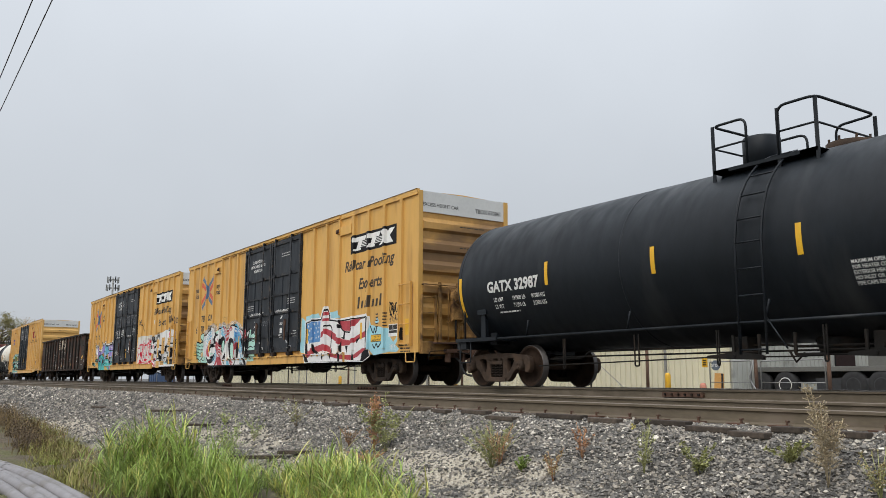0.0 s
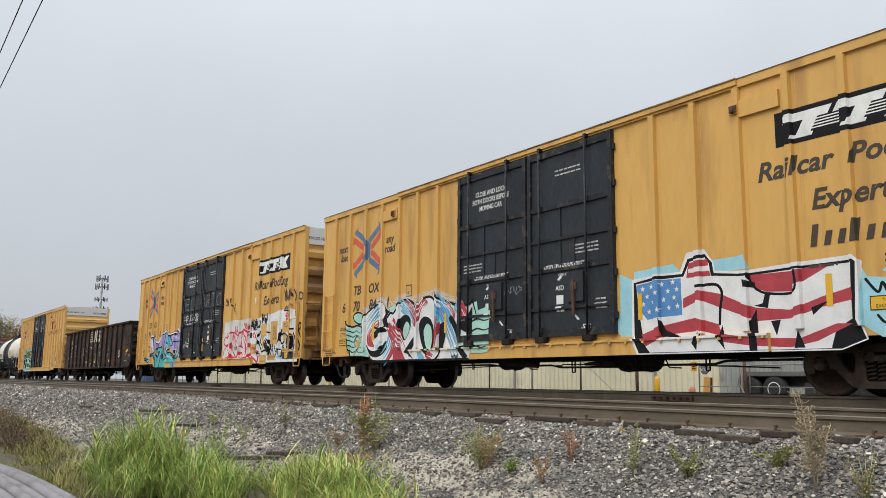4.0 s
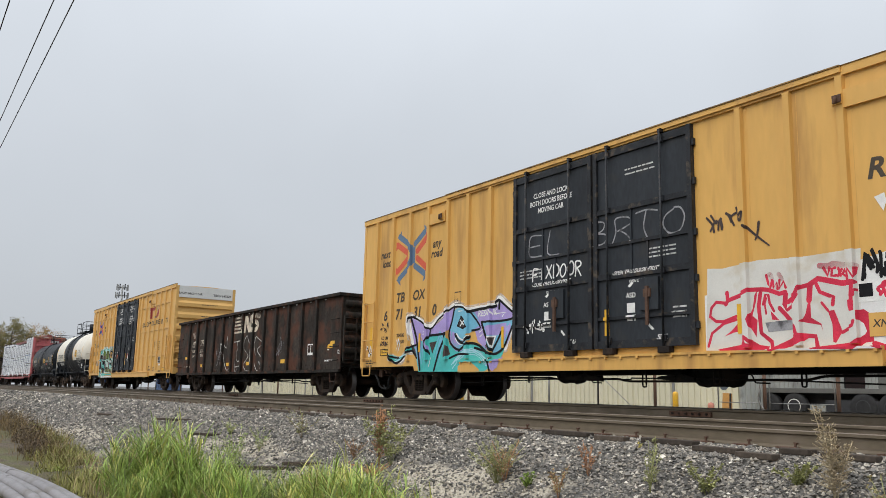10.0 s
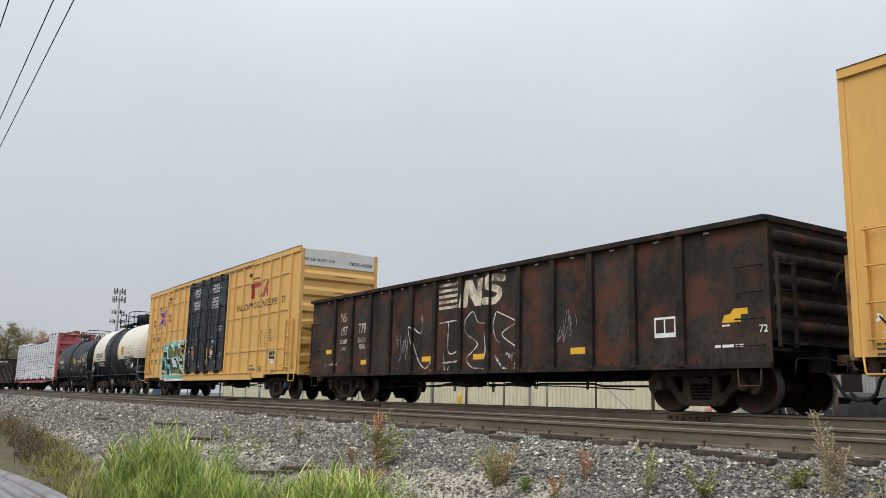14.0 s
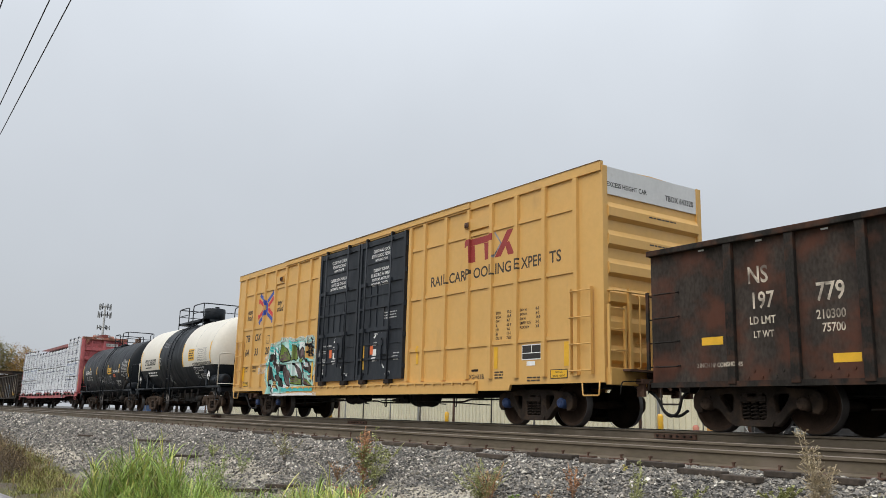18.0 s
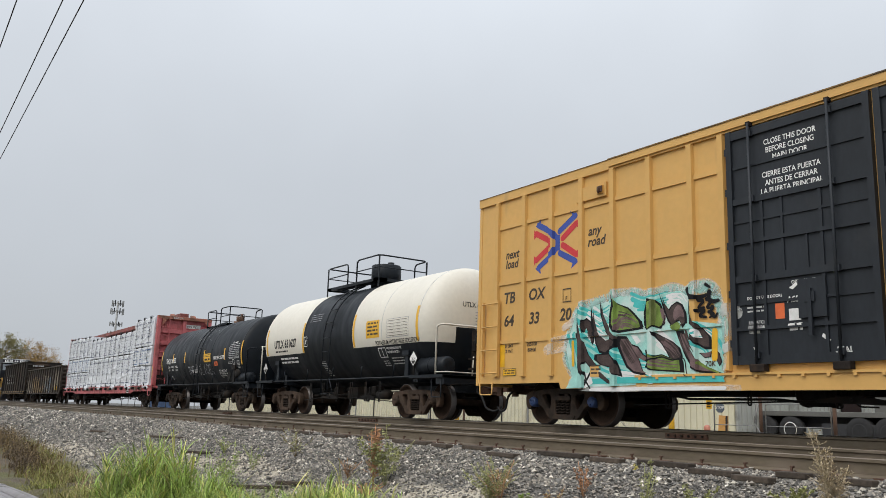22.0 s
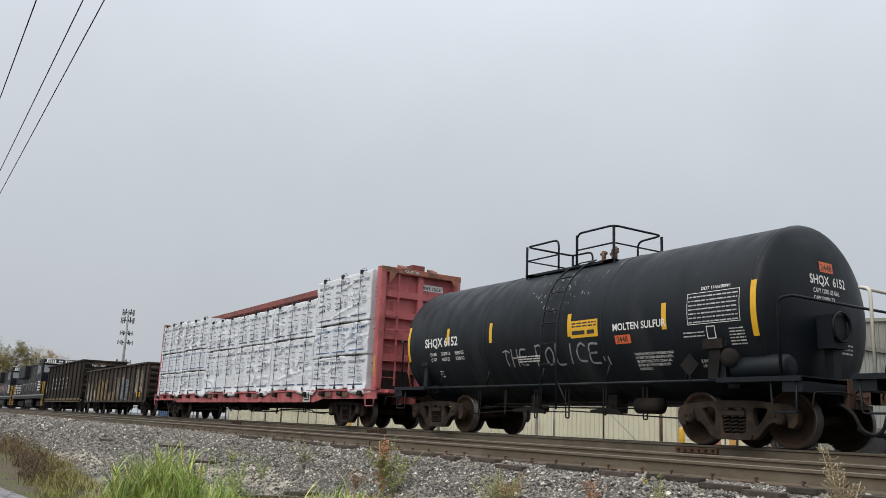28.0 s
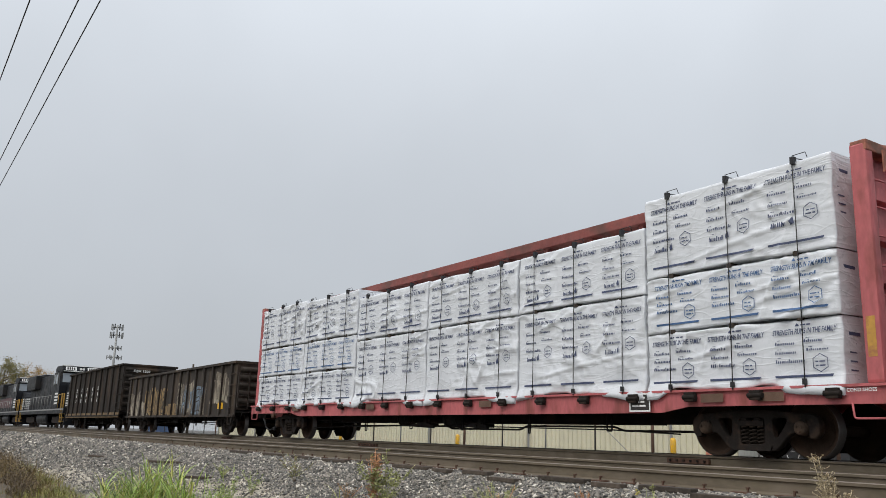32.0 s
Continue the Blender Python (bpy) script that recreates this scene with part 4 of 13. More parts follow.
# ---- box cars ----
def boxcar(label, half, ribs_x, bands_z, body, end_m, door_m, brake_wheel=False, eave=5.09):
    car = thing("boxcar", label, "boxcar", group="freight cars of the train")
    h, w = half, 1.46
    S = 6.68                     # the side sill steps up beyond this, over the trucks
    for name, y0, y1 in (("side_wall", -w, -w + 0.06), ("far_side_wall", w - 0.06, w)):
        bm = bmesh.new()
        prism(bm, [(-h, 0.84), (-S - 0.05, 0.84), (-S, 0.72), (S, 0.72), (S + 0.05, 0.84), (h, 0.84), (h, 5.0), (-h, 5.0)], y0, y1)
        part(name, bm, body, car)
    ribs = []
    made = None
    for x in ribs_x:
        if made is None:
            bm = bmesh.new()
            for (a, b), (c, d) in zip(((-0.075, 0), (-0.05, -0.05)), ((-0.05, -0.05), (0.05, -0.05))):
                pass
            z0, z1 = 0.98, 4.95
            vs = [[bm.verts.new((px, py, z)) for px, py in ((-0.07, 0.0), (-0.055, -0.07), (0.055, -0.07), (0.07, 0.0))] for z in (z0, z1)]
            for i in range(3):
                bm.faces.new((vs[0][i], vs[0][i + 1], vs[1][i + 1], vs[1][i]))
            bm.faces.new(vs[0])
            bm.faces.new(vs[1][::-1])
            bx(bm, 0.135, 0.143, -0.0015, 0.0, z0, z1)
            made = part("rib", bm, body, car, "", pose(x, -w, 0))
        else:
            share(made, car, pose(x, -w, 0))
        ribs.append((x - 0.055, x + 0.055, 0.98, 4.95, -w - 0.07, 0.015))
    # bands between the ribs
    edges = sorted(ribs_x)
    for z in bands_z:
        spans = [(a, b) for a, b in zip(edges, edges[1:]) if b - a < 1.6]
        for a, b in spans + [(-h + 0.02, edges[0]), (edges[-1], h - 0.02)][:0]:
            bm = bmesh.new()
            bx(bm, a + 0.07, b - 0.07, -w - 0.03, -w, z - 0.045, z + 0.045)
            part("band", bm, body, car)
    # corner posts, roof edge, roof
    for s in (-1, 1):
        bm = bmesh.new()
        bx(bm, s * h - 0.05, s * h + 0.05, -w - 0.012, -w + 0.12, 0.84, 5.06)
        bx(bm, s * h - 0.05, s * h + 0.05, w - 0.12, w + 0.012, 0.84, 5.06)
        parts("corner_post", bm, body, car)
    bm = bmesh.new()
    bx(bm, -h - 0.03, h + 0.03, -w - 0.05, -w + 0.03, 4.95, eave)
    part("roof_edge", bm, body, car)
    bm = bmesh.new()
    bx(bm, -5.25, 5.25, -w - 0.085, -w - 0.05, 4.99, eave - 0.015)
    part("door_track", bm, body, car)
    bm = bmesh.new()
    bx(bm, -h - 0.03, h + 0.03, -w - 0.065, -w + 0.03, eave, eave + 0.008)
    bx(bm, -5.25, 5.25, -w - 0.10, -w - 0.05, eave - 0.012, eave + 0.010)
    parts("roof_rim", bm, RIM_BROWN, car)
    bm = bmesh.new()
    n = 20
    for i in range(n):
        a, b = -h + 2 * h * i / n, -h + 2 * h * (i + 1) / n - 0.03
        prism_pts = [(-w - 0.02, 5.05), (0, 5.10), (w + 0.02, 5.05), (w + 0.02, 5.02), (0, 5.06), (-w - 0.02, 5.02)]
        va = [bm.verts.new((a, y, z)) for y, z in prism_pts]
        vb = [bm.verts.new((b, y, z)) for y, z in prism_pts]
        for k in range(6):
            bm.faces.new((va[k], vb[k], vb[(k + 1) % 6], va[(k + 1) % 6]))
        bm.faces.new(va[::-1])
        bm.faces.new(vb)
    part("roof", bm, body, car)
    bm = bmesh.new()
    bx(bm, -h, h, -w + 0.06, w - 0.06, 0.86, 1.1)
    part("floor_frame", bm, FRAME, car)
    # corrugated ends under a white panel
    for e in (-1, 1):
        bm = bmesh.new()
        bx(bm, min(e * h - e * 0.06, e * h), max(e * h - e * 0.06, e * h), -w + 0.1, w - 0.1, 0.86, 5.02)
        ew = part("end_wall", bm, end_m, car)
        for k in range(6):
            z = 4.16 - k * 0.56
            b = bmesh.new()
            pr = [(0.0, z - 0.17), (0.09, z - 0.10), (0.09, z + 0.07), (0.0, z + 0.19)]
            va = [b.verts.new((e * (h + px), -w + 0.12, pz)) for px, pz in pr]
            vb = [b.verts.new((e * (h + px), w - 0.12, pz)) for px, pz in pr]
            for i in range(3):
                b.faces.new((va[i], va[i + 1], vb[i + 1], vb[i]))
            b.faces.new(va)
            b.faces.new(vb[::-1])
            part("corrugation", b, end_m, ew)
        b = bmesh.new()
        bx(b, min(e * h, e * (h + 0.03)), max(e * h, e * (h + 0.03)), -w + 0.02, w - 0.02, 4.50, 5.055)
        part("white_end_panel", b, END_WHITE, ew, "white panel across the top of the car end")
        gear_m = body if body is YELLOW_NEW else RUST_YELLOW
        end_ladder(car, e * (h + 0.08), -1.40, -0.98, (1.05, 1.45, 1.85, 2.25), gear_m, e)
        b = bmesh.new()
        bx(b, *sorted((e * (h + 0.01), e * (h + 0.16))), -w + 0.05, w - 0.05, 0.80, 1.12, 0, 0.015)
        part("end_sill", b, gear_m, car)
        for y in (-0.85, -0.28, 0.34, 0.92):
            b = bmesh.new()
            prism(b, [(e * (h + 0.09), 1.10), (e * (h + 0.17), 1.10), (e * (h + 0.14), 2.66), (e * (h + 0.09), 2.66)], y - 0.035, y + 0.035)
            part("end_stiffener", b, gear_m, car)
        b = bmesh.new()
        bx(b, *sorted((e * (h + 0.16), e * (h + 0.32))), -0.75, 0.75, 0.84, 0.93)
        for y in (-0.66, -0.2, 0.3, 0.68):
            bx(b, *sorted((e * (h + 0.12), e * (h + 0.30))), y - 0.03, y + 0.03, 0.60, 0.86)
        parts("draft_bracket", b, RUSTY, car)
        b = bmesh.new()
        tube(b, rounded([(e * h, -1.36, 2.58), (e * (h + 0.16), -1.36, 2.58), (e * (h + 0.16), 1.2, 2.58), (e * h, 1.2, 2.58)], 0.05), 0.018, 6)
        part("end_handrail", b, gear_m, car)
        for y in (-0.62, 0.42):
            b = bmesh.new()
            tube(b, rounded([(e * (h + 0.02), y, 1.12), (e * (h + 0.17), y, 1.14), (e * (h + 0.17), y, 2.52), (e * (h + 0.02), y, 2.56)], 0.05), 0.015, 6)
            part("end_post", b, gear_m, car)
        b = bmesh.new()
        tube(b, rounded([(e * h, -0.55, 1.62), (e * (h + 0.15), -0.55, 1.62), (e * (h + 0.15), 0.9, 1.62), (e * h, 0.9, 1.62)], 0.05), 0.014, 6)
        part("grab_iron", b, gear_m, car)
        b = bmesh.new()
        bx(b, *sorted((e * (h + 0.14), e * (h + 0.19))), 0.36, 0.80, 1.78, 2.16, 0, 0.01)
        part("placard_board", b, END_WHITE if e < 0 else GALV, car)
        b = bmesh.new()
        bx(b, min(e * h, e * (h + 0.34)), max(e * h, e * (h + 0.34)), -1.1, 1.1, 1.06, 1.10)
        bx(b, min(e * h, e * (h + 0.22)), max(e * h, e * (h + 0.22)), -0.45, 0.45, 0.72, 1.05)
        part("end_platform", b, RUSTY, car)
        coupler(car, e, RUSTY, e * (h + 0.22))
        stirrup(car, *sorted((e * (h - 0.55), e * (h - 0.08))), -w - 0.01, 0.86, body)
        ladder(car, *sorted((e * (h - 0.80), e * (h - 0.24))), -w - 0.09, (1.07, 1.58, 2.10, 2.62), body)
    if brake_wheel:
        b = bmesh.new()
        lathe(b, [(0.0, 0.25), (0.03, 0.27), (0.06, 0.25), (0.03, 0.23), (0.0, 0.25)], (h + 0.34, -0.35, 2.28), "x", 24, 0, True, False)
        for a in range(5):
            c, s = math.cos(a * math.tau / 5), math.sin(a * math.tau / 5)
            cyl(b, (h + 0.37, -0.35, 2.28), (h + 0.37, -0.35 + 0.25 * c, 2.28 + 0.25 * s), 0.015, 5)
        cyl(b, (h + 0.1, -0.35, 2.28), (h + 0.38, -0.35, 2.28), 0.04, 8)
        part("brake_wheel", b, RUST_YELLOW, car, "rusty hand brake wheel")
        b = bmesh.new()
        lathe(b, [(0.0, 0.03), (0.0, 0.19), (0.18, 0.22), (0.20, 0.03)], (h + 0.09, -0.35, 2.28), "x", 16)
        prism(b, [(h + 0.09, 1.62), (h + 0.26, 1.70), (h + 0.26, 2.2), (h + 0.09, 2.52)], -0.52, -0.20)
        part("brake_housing", b, RUST_YELLOW, car, "rusty hand brake housing")
        b = bmesh.new()
        tube(b, [(h + 0.2, -0.40, 2.1), (h + 0.22, -0.42, 1.4), (h + 0.2, -0.36, 0.9)], 0.028, 6)
        part("brake_chain", b, IRON_DARK, car)
        for y0, y1, z0, z1 in ((-0.1, 0.26, 1.24, 1.62), (0.86, 1.22, 1.3, 1.9)):
            b = bmesh.new()
            bx(b, h + 0.09, h + 0.2, y0, y1, z0, z1, 0, 0.02)
            part("end_box", b, RUST_YELLOW, car)
    # door sill and its ledge
    bm = bmesh.new()
    bx(bm, -4.6, 5.6, -w - 0.07, -w, 0.66, 0.90)
    bx(bm, -4.6, 5.6, -w - 0.10, -w, 0.90, 0.94)
    part("door_sill", bm, body, car)
    for i in range(26):
        b = bmesh.new()
        x = -4.5 + i * 0.4
        bx(b, x, x + 0.05, -w - 0.11, -w - 0.07, 0.86, 0.90)
        part("sill_bracket", b, body, car)
    # the pair of black plug doors
    dz0, dz1 = 1.06, 4.93
    bar_m = DOOR_WORN if door_m is DOOR else door_m
    for k, (x0, x1) in enumerate(((-2.50, -0.03), (0.03, 2.46))):
        bm = bmesh.new()
        bx(bm, x0, x1, -w - 0.045, -w + 0.0, dz0, dz1)
        door = part("door", bm, door_m, car, "black steel plug door with locking bars")
        for a, c in ((x0, x0 + 0.10), (x1 - 0.10, x1)):
            b = bmesh.new()
            bx(b, a, c, -w - 0.095, -w - 0.045, dz0, dz1)
            part("stile", b, bar_m, door)
        for z, t in ((4.84, 0.07), (3.70, 0.05), (3.02, 0.03), (2.42, 0.055), (1.62, 0.03), (1.13, 0.07)):
            b = bmesh.new()
            bx(b, x0 + 0.1, x1 - 0.1, -w - 0.085, -w - 0.045, z - t, z + t)
            part("door_bar", b, bar_m, door)
        for x in ((-2.03, -0.65) if k == 0 else (0.44, 1.79)):
            b = bmesh.new()
            tube(b, [(x, -w - 0.13, dz0 - 0.06), (x, -w - 0.13, 4.97)], 0.024, 8)
            for z in (1.2, 2.4, 3.7, 4.8):
                bx(b, x - 0.05, x + 0.05, -w - 0.13, -w - 0.08, z - 0.05, z + 0.05)
            part("locking_rod", b, bar_m, door)
            b = bmesh.new()
            bx(b, x - 0.12, x + 0.14, -w - 0.16, -w - 0.02, 0.94, 1.06, 0, 0.015)
            bx(b, x - 0.035, x + 0.035, -w - 0.14, -w - 0.05, 4.93, 5.0)
            parts("rod_bracket", b, IRON_DARK, door)
        if door_m is DOOR_NEW:
            for z in (4.28, 3.36, 2.02):
                b = bmesh.new()
                bx(b, x0 + 0.1, x1 - 0.1, -w - 0.068, -w - 0.045, z - 0.02, z + 0.02)
                part("door_bar", b, bar_m, door)
            for x in (x0 + 0.62, x0 + 1.62):
                b = bmesh.new()
                bx(b, x - 0.025, x + 0.025, -w - 0.072, -w - 0.045, dz0 + 0.14, 3.65)
                part("door_stiffener", b, bar_m, door)
        xm = (x0 + x1) / 2
        b = bmesh.new()
        bx(b, xm - 0.03, xm + 0.42, -w - 0.10, -w - 0.045, 1.72, 2.30)
        part("lock_plate", b, door_m, door)
        b = bmesh.new()
        bx(b, xm + 0.14, xm + 0.20, -w - 0.14, -w - 0.10, 1.45, 2.15)
        bx(b, xm + 0.09, xm + 0.25, -w - 0.13, -w - 0.10, 1.95, 2.10)
        part("lock_lever", b, RUSTY if body is YELLOW else door_m, door)
        b = bmesh.new()
        bx(b, x0 + 0.95, x0 + 0.99, -w - 0.07, -w - 0.045, 2.42, 3.70)
        bx(b, x0 + 1.35, x0 + 1.39, -w - 0.07, -w - 0.045, 2.42, 3.02)
        parts("door_stiffener", b, door_m, door)
        b = bmesh.new()
        for z in (1.4, 2.2, 3.0, 3.9, 4.6):
            bx(b, (x0 - 0.05) if k == 0 else (x1 - 0.02), (x0 + 0.02) if k == 0 else (x1 + 0.05), -w - 0.07, -w - 0.02, z - 0.06, z + 0.06)
        parts("door_hinge", b, door_m, door)
    # small boxes high on the sides
    for x in (5.55, -5.75):
        b = bmesh.new()
        bx(b, x - 0.42, x + 0.42, -w - 0.055, -w, 4.44, 4.72)
        bx(b, (x - 0.46) if x > 0 else (x + 0.2), (x - 0.30) if x > 0 else (x + 0.36), -w - 0.10, -w - 0.05, 4.50, 4.66)
        lb = part("latch_box", b, body, car)
        xl = x - 0.38 if x > 0 else x + 0.28
        b = bmesh.new()
        bx(b, xl - 0.05, xl + 0.09, -w - 0.125, -w - 0.10, 4.52, 4.64, 0, 0.008)
        cyl(b, (xl + 0.02, -w - 0.15, 4.50), (xl + 0.02, -w - 0.15, 4.60), 0.02, 8)
        parts("latch", b, RUSTY, lb, "rusty latch")
    truck_m = IRON_MID
    for x in (-7.05, 7.05):
        truck(car, x, truck_m, NAVY if body is YELLOW_NEW else None)
    brake_rigging(car, -5.2, 5.2, ((-1.6, 0.20, 0.35), (2.2, 0.26, 0.45)), (0.62, 0.9))
    return car, ribs


# ---- tank cars ----
def tank_car(label, half, dish, R, zc, truck_x, plat, body, bands=(), deck_end=6.2, truck_m=None):
    """plat: (x0, x1) of the platform on top; bands: (x0, x1, lower edge) of white sheets round the tank."""
    car = thing("tank_car", label, "tank car", group="freight cars of the train")
    truck_m = truck_m or IRON
    bm = bmesh.new()
    prof = []
    for k in range(17):
        a = k / 16 * math.pi / 2
        prof.append((-half - dish * math.cos(a), max(R * math.sin(a) ** 0.8, 0.01)))
    full = prof + [(-half * 0.33, R), (half * 0.33, R)] + [(-s, r) for s, r in reversed(prof)]
    lathe(bm, full, (0, 0, zc), "x", 64)
    shell = part("tank", bm, body, car)
    for x0, x1, zlow in bands:
        # a painted sheet on the upper part of the shell
        b = bmesh.new()
        nseg = 64
        prof2 = [(x, R + 0.012) for x in (x0, x1)]
        for k in range(1, 17):
            a = k / 16 * math.pi / 2
            ex = (half + dish * math.sin(a) + 0.012), max(R * max(math.cos(a), 0.0) ** 0.8, 0.01) + 0.012
            if x1 >= half - 0.01:
                prof2.append(ex)
            if x0 <= -half + 0.01:
                prof2.insert(0, (-ex[0], ex[1]))
        rows = []
        for s, r in prof2:
            ar = math.asin(max(-1.0, min(1.0, (zlow - zc) / r)))
            rows.append([b.verts.new((s, r * math.cos(t), zc + r * math.sin(t))) for t in (ar + (math.pi - 2 * ar) * k / nseg for k in range(nseg + 1))])
        for p, q in zip(rows, rows[1:]):
            for k in range(nseg):
                b.faces.new((p[k], q[k], q[k + 1], p[k + 1])).smooth = True
        bmesh.ops.remove_doubles(b, verts=b.verts, dist=1e-5)
        part("painted_band", b, TANK_WHITE, shell, "cream painted upper part of the tank")
    for x in (-half * 0.995, -half * 0.36, half * 0.36, half * 0.995):
        b = bmesh.new()
        lathe(b, [(-0.03, R), (-0.02, R + 0.006), (0.02, R + 0.006), (0.03, R)], (x, 0, zc), "x", 64)
        part("weld_seam", b, body, shell) if not bands else b.free()
    for x in (half + 0.02, half * 0.63) if bands else ():
        b = bmesh.new()
        lathe(b, [(-0.012, R), (-0.009, R + 0.017), (0.009, R + 0.017), (0.012, R)], (x, 0, zc), "x", 64)
        for v in b.verts:
            v.co.z = max(v.co.z, 1.96)
        part("seam", b, GREY_INK, shell, "thin grey seam in the cream paint")
    # long running rail with struts, stub sills, decks
    b = bmesh.new()
    for y in (-1.42, 1.42):
        tube(b, [(-half + 0.2, y, 1.06), (half - 0.2, y, 1.06)], 0.028, 8)
    parts("side_rail", b, TANK, car)
    for k in range(5):
        x = -half * 0.72 + k * half * 0.36
        b = bmesh.new()
        tube(b, [(x, -1.42, 1.06), (x + 0.12, -R * 0.93, zc - R * 0.36 if R * 0.93 < 1.42 else 1.4)], 0.022, 6)
        part("rail_strut", b, TANK, car)
    for e in (-1, 1):
        b = bmesh.new()
        bx(b, *sorted((e * (half - 1.9), e * (deck_end - 0.1))), -0.30, 0.30, 0.70, 1.05)
        bx(b, *sorted((e * (deck_end - 0.35), e * deck_end)), -1.42, 1.42, 0.86, 1.08)
        part("stub_sill", b, TANK, car)
        b = bmesh.new()
        bx(b, *sorted((e * (deck_end - 1.55), e * deck_end)), -1.47, -0.85, 1.02, 1.10)
        bx(b, *sorted((e * (deck_end - 0.45), e * deck_end)), -0.85, 1.47, 1.02, 1.10)
        parts("end_deck", b, TANK, car)
        # saddle brackets that cradle the tank
        b = bmesh.new()
        xs = e * (truck_x + 0.05)
        prism(b, [(xs - 0.09, 1.08), (xs + 0.09, 1.08), (xs + 0.07, 1.72), (xs - 0.07, 1.72)], -1.40, -1.32)
        prism(b, [(xs - 0.16, 1.62), (xs + 0.16, 1.62), (xs + 0.16, 1.75), (xs - 0.16, 1.75)], -1.45, -1.36)
        prism(b, [(xs - 0.12, 0.95), (xs + 0.12, 0.95), (xs + 0.1, 1.4), (xs - 0.1, 1.4)], -1.1, 1.1)
        parts("saddle", b, TANK, car)
        coupler(car, e, RUSTY, e * (deck_end + 0.02))
        b = bmesh.new()
        x = e * (deck_end - 0.35)
        tube(b, rounded([(x, -1.44, 1.1), (x, -1.44, 2.30), (x + e * 0.20, -1.40, 2.34), (x + e * 0.25, 1.40, 2.34), (x, 1.44, 1.1)], 0.12), 0.024, 8)
        part("end_handrail", b, TANK_WHITE if bands else TANK, car)
        stirrup(car, *sorted((e * (deck_end - 0.55), e * (deck_end - 0.1))), -1.42, 1.05, TANK, 0.5)
        truck(car, e * truck_x, truck_m)
    brake_rigging(car, -truck_x + 1.4, truck_x - 1.4, (), (0.80, 0.86), -1.0)
    # ladder up the near side, following the shell
    px0, px1 = plat
    lx = (px0 + px1) / 2 if half < 7 else -0.05
    lx0, lx1 = lx - 0.24, lx + 0.24
    b = bmesh.new()
    rr = R + 0.09
    arc = [(a, (-rr * math.cos(a), zc + rr * math.sin(a))) for a in (radians(5 + 8 * k) for k in range(9))]
    line = [(-rr - 0.03, 0.55), (-rr - 0.03, zc)] + [p for _, p in arc]
    for x in (lx0, lx1):
        tube(b, [(x, y, z) for y, z in line], 0.02, 6)
        tube(b, [(x + (0.35 if x == lx1 else -0.0), -rr - 0.03 if x == lx1 else -rr, 0.62 if x == lx1 else 0.55), (x, -rr, 1.1)], 0.014, 5)
    lad = part("ladder", b, TANK, car)
    for k in range(5):
        b = bmesh.new()
        z = 0.62 + k * 0.42
        tube(b, [(lx0, -rr - 0.03, z), (lx1, -rr - 0.03, z)], 0.015, 5)
        part("rung", b, TANK, lad)
    for a in (12, 27, 42, 57, 70):
        b = bmesh.new()
        y, z = -rr * math.cos(radians(a)), zc + rr * math.sin(radians(a))
        tube(b, [(lx0, y, z), (lx1, y, z)], 0.015, 5)
        part("rung", b, TANK, lad)
    return car, shell, R, zc


def tank_platform(car, x0, x1, y0, y1, z, rail_h, drop):
    """Grated walkway with bent railings round the dome."""
    b = bmesh.new()
    bx(b, x0, x1, y0, y0 + 0.32, z - drop, z)
    bx(b, x0, x0 + 0.3, y0, y1, z - drop, z)
    bx(b, x1 - 0.3, x1, y0, y1, z - drop, z)
    bx(b, x0, x1, y1 - 0.32, y1, z - drop, z)
    pl = part("platform", b, TANK, car, "black steel platform with guard rails")
    t = z + rail_h
    gap0, gap1 = (x0 + x1) / 2 - 0.30, (x0 + x1) / 2 + 0.30
    for pts in (
        [(gap0, y0 + .02, z), (gap0, y0 + .02, t), (x0, y0 + .02, t), (x0, y1, t), (x0 + 0.7, y1, t), (x0 + 0.7, y1, z)],
        [(gap1, y0 + .02, z), (gap1, y0 + .02, t + 0.03), (x1, y0 + .02, t + 0.03), (x1, y1, t + 0.03), (x1 - 0.7, y1, t), (x1 - 0.7, y1, z)],
    ):
        b = bmesh.new()
        tube(b, rounded(pts, 0.16), 0.024, 7)
        part("railing", b, TANK, pl)
    for pts in (
        [(gap0, y0 + .02, z + rail_h * .5), (x0, y0 + .02, z + rail_h * .5), (x0, y1, z + rail_h * .5)],
        [(gap1, y0 + .02, z + rail_h * .5), (x1, y0 + .02, z + rail_h * .5), (x1, y1, z + rail_h * .5)],
    ):
        b = bmesh.new()
        tube(b, rounded(pts, 0.05), 0.018, 6)
        part("middle_rail", b, TANK, pl)
    for x, y in ((x0, y0 + .02), (x0, y1), (x1, y0 + .02), (x1, y1), (gap1, y0 + .02)):
        b = bmesh.new()
        bx(b, x - 0.03, x + 0.03, y - 0.012, y + 0.012, z - 0.28, t)
        part("rail_post", b, TANK, pl)
    return pl


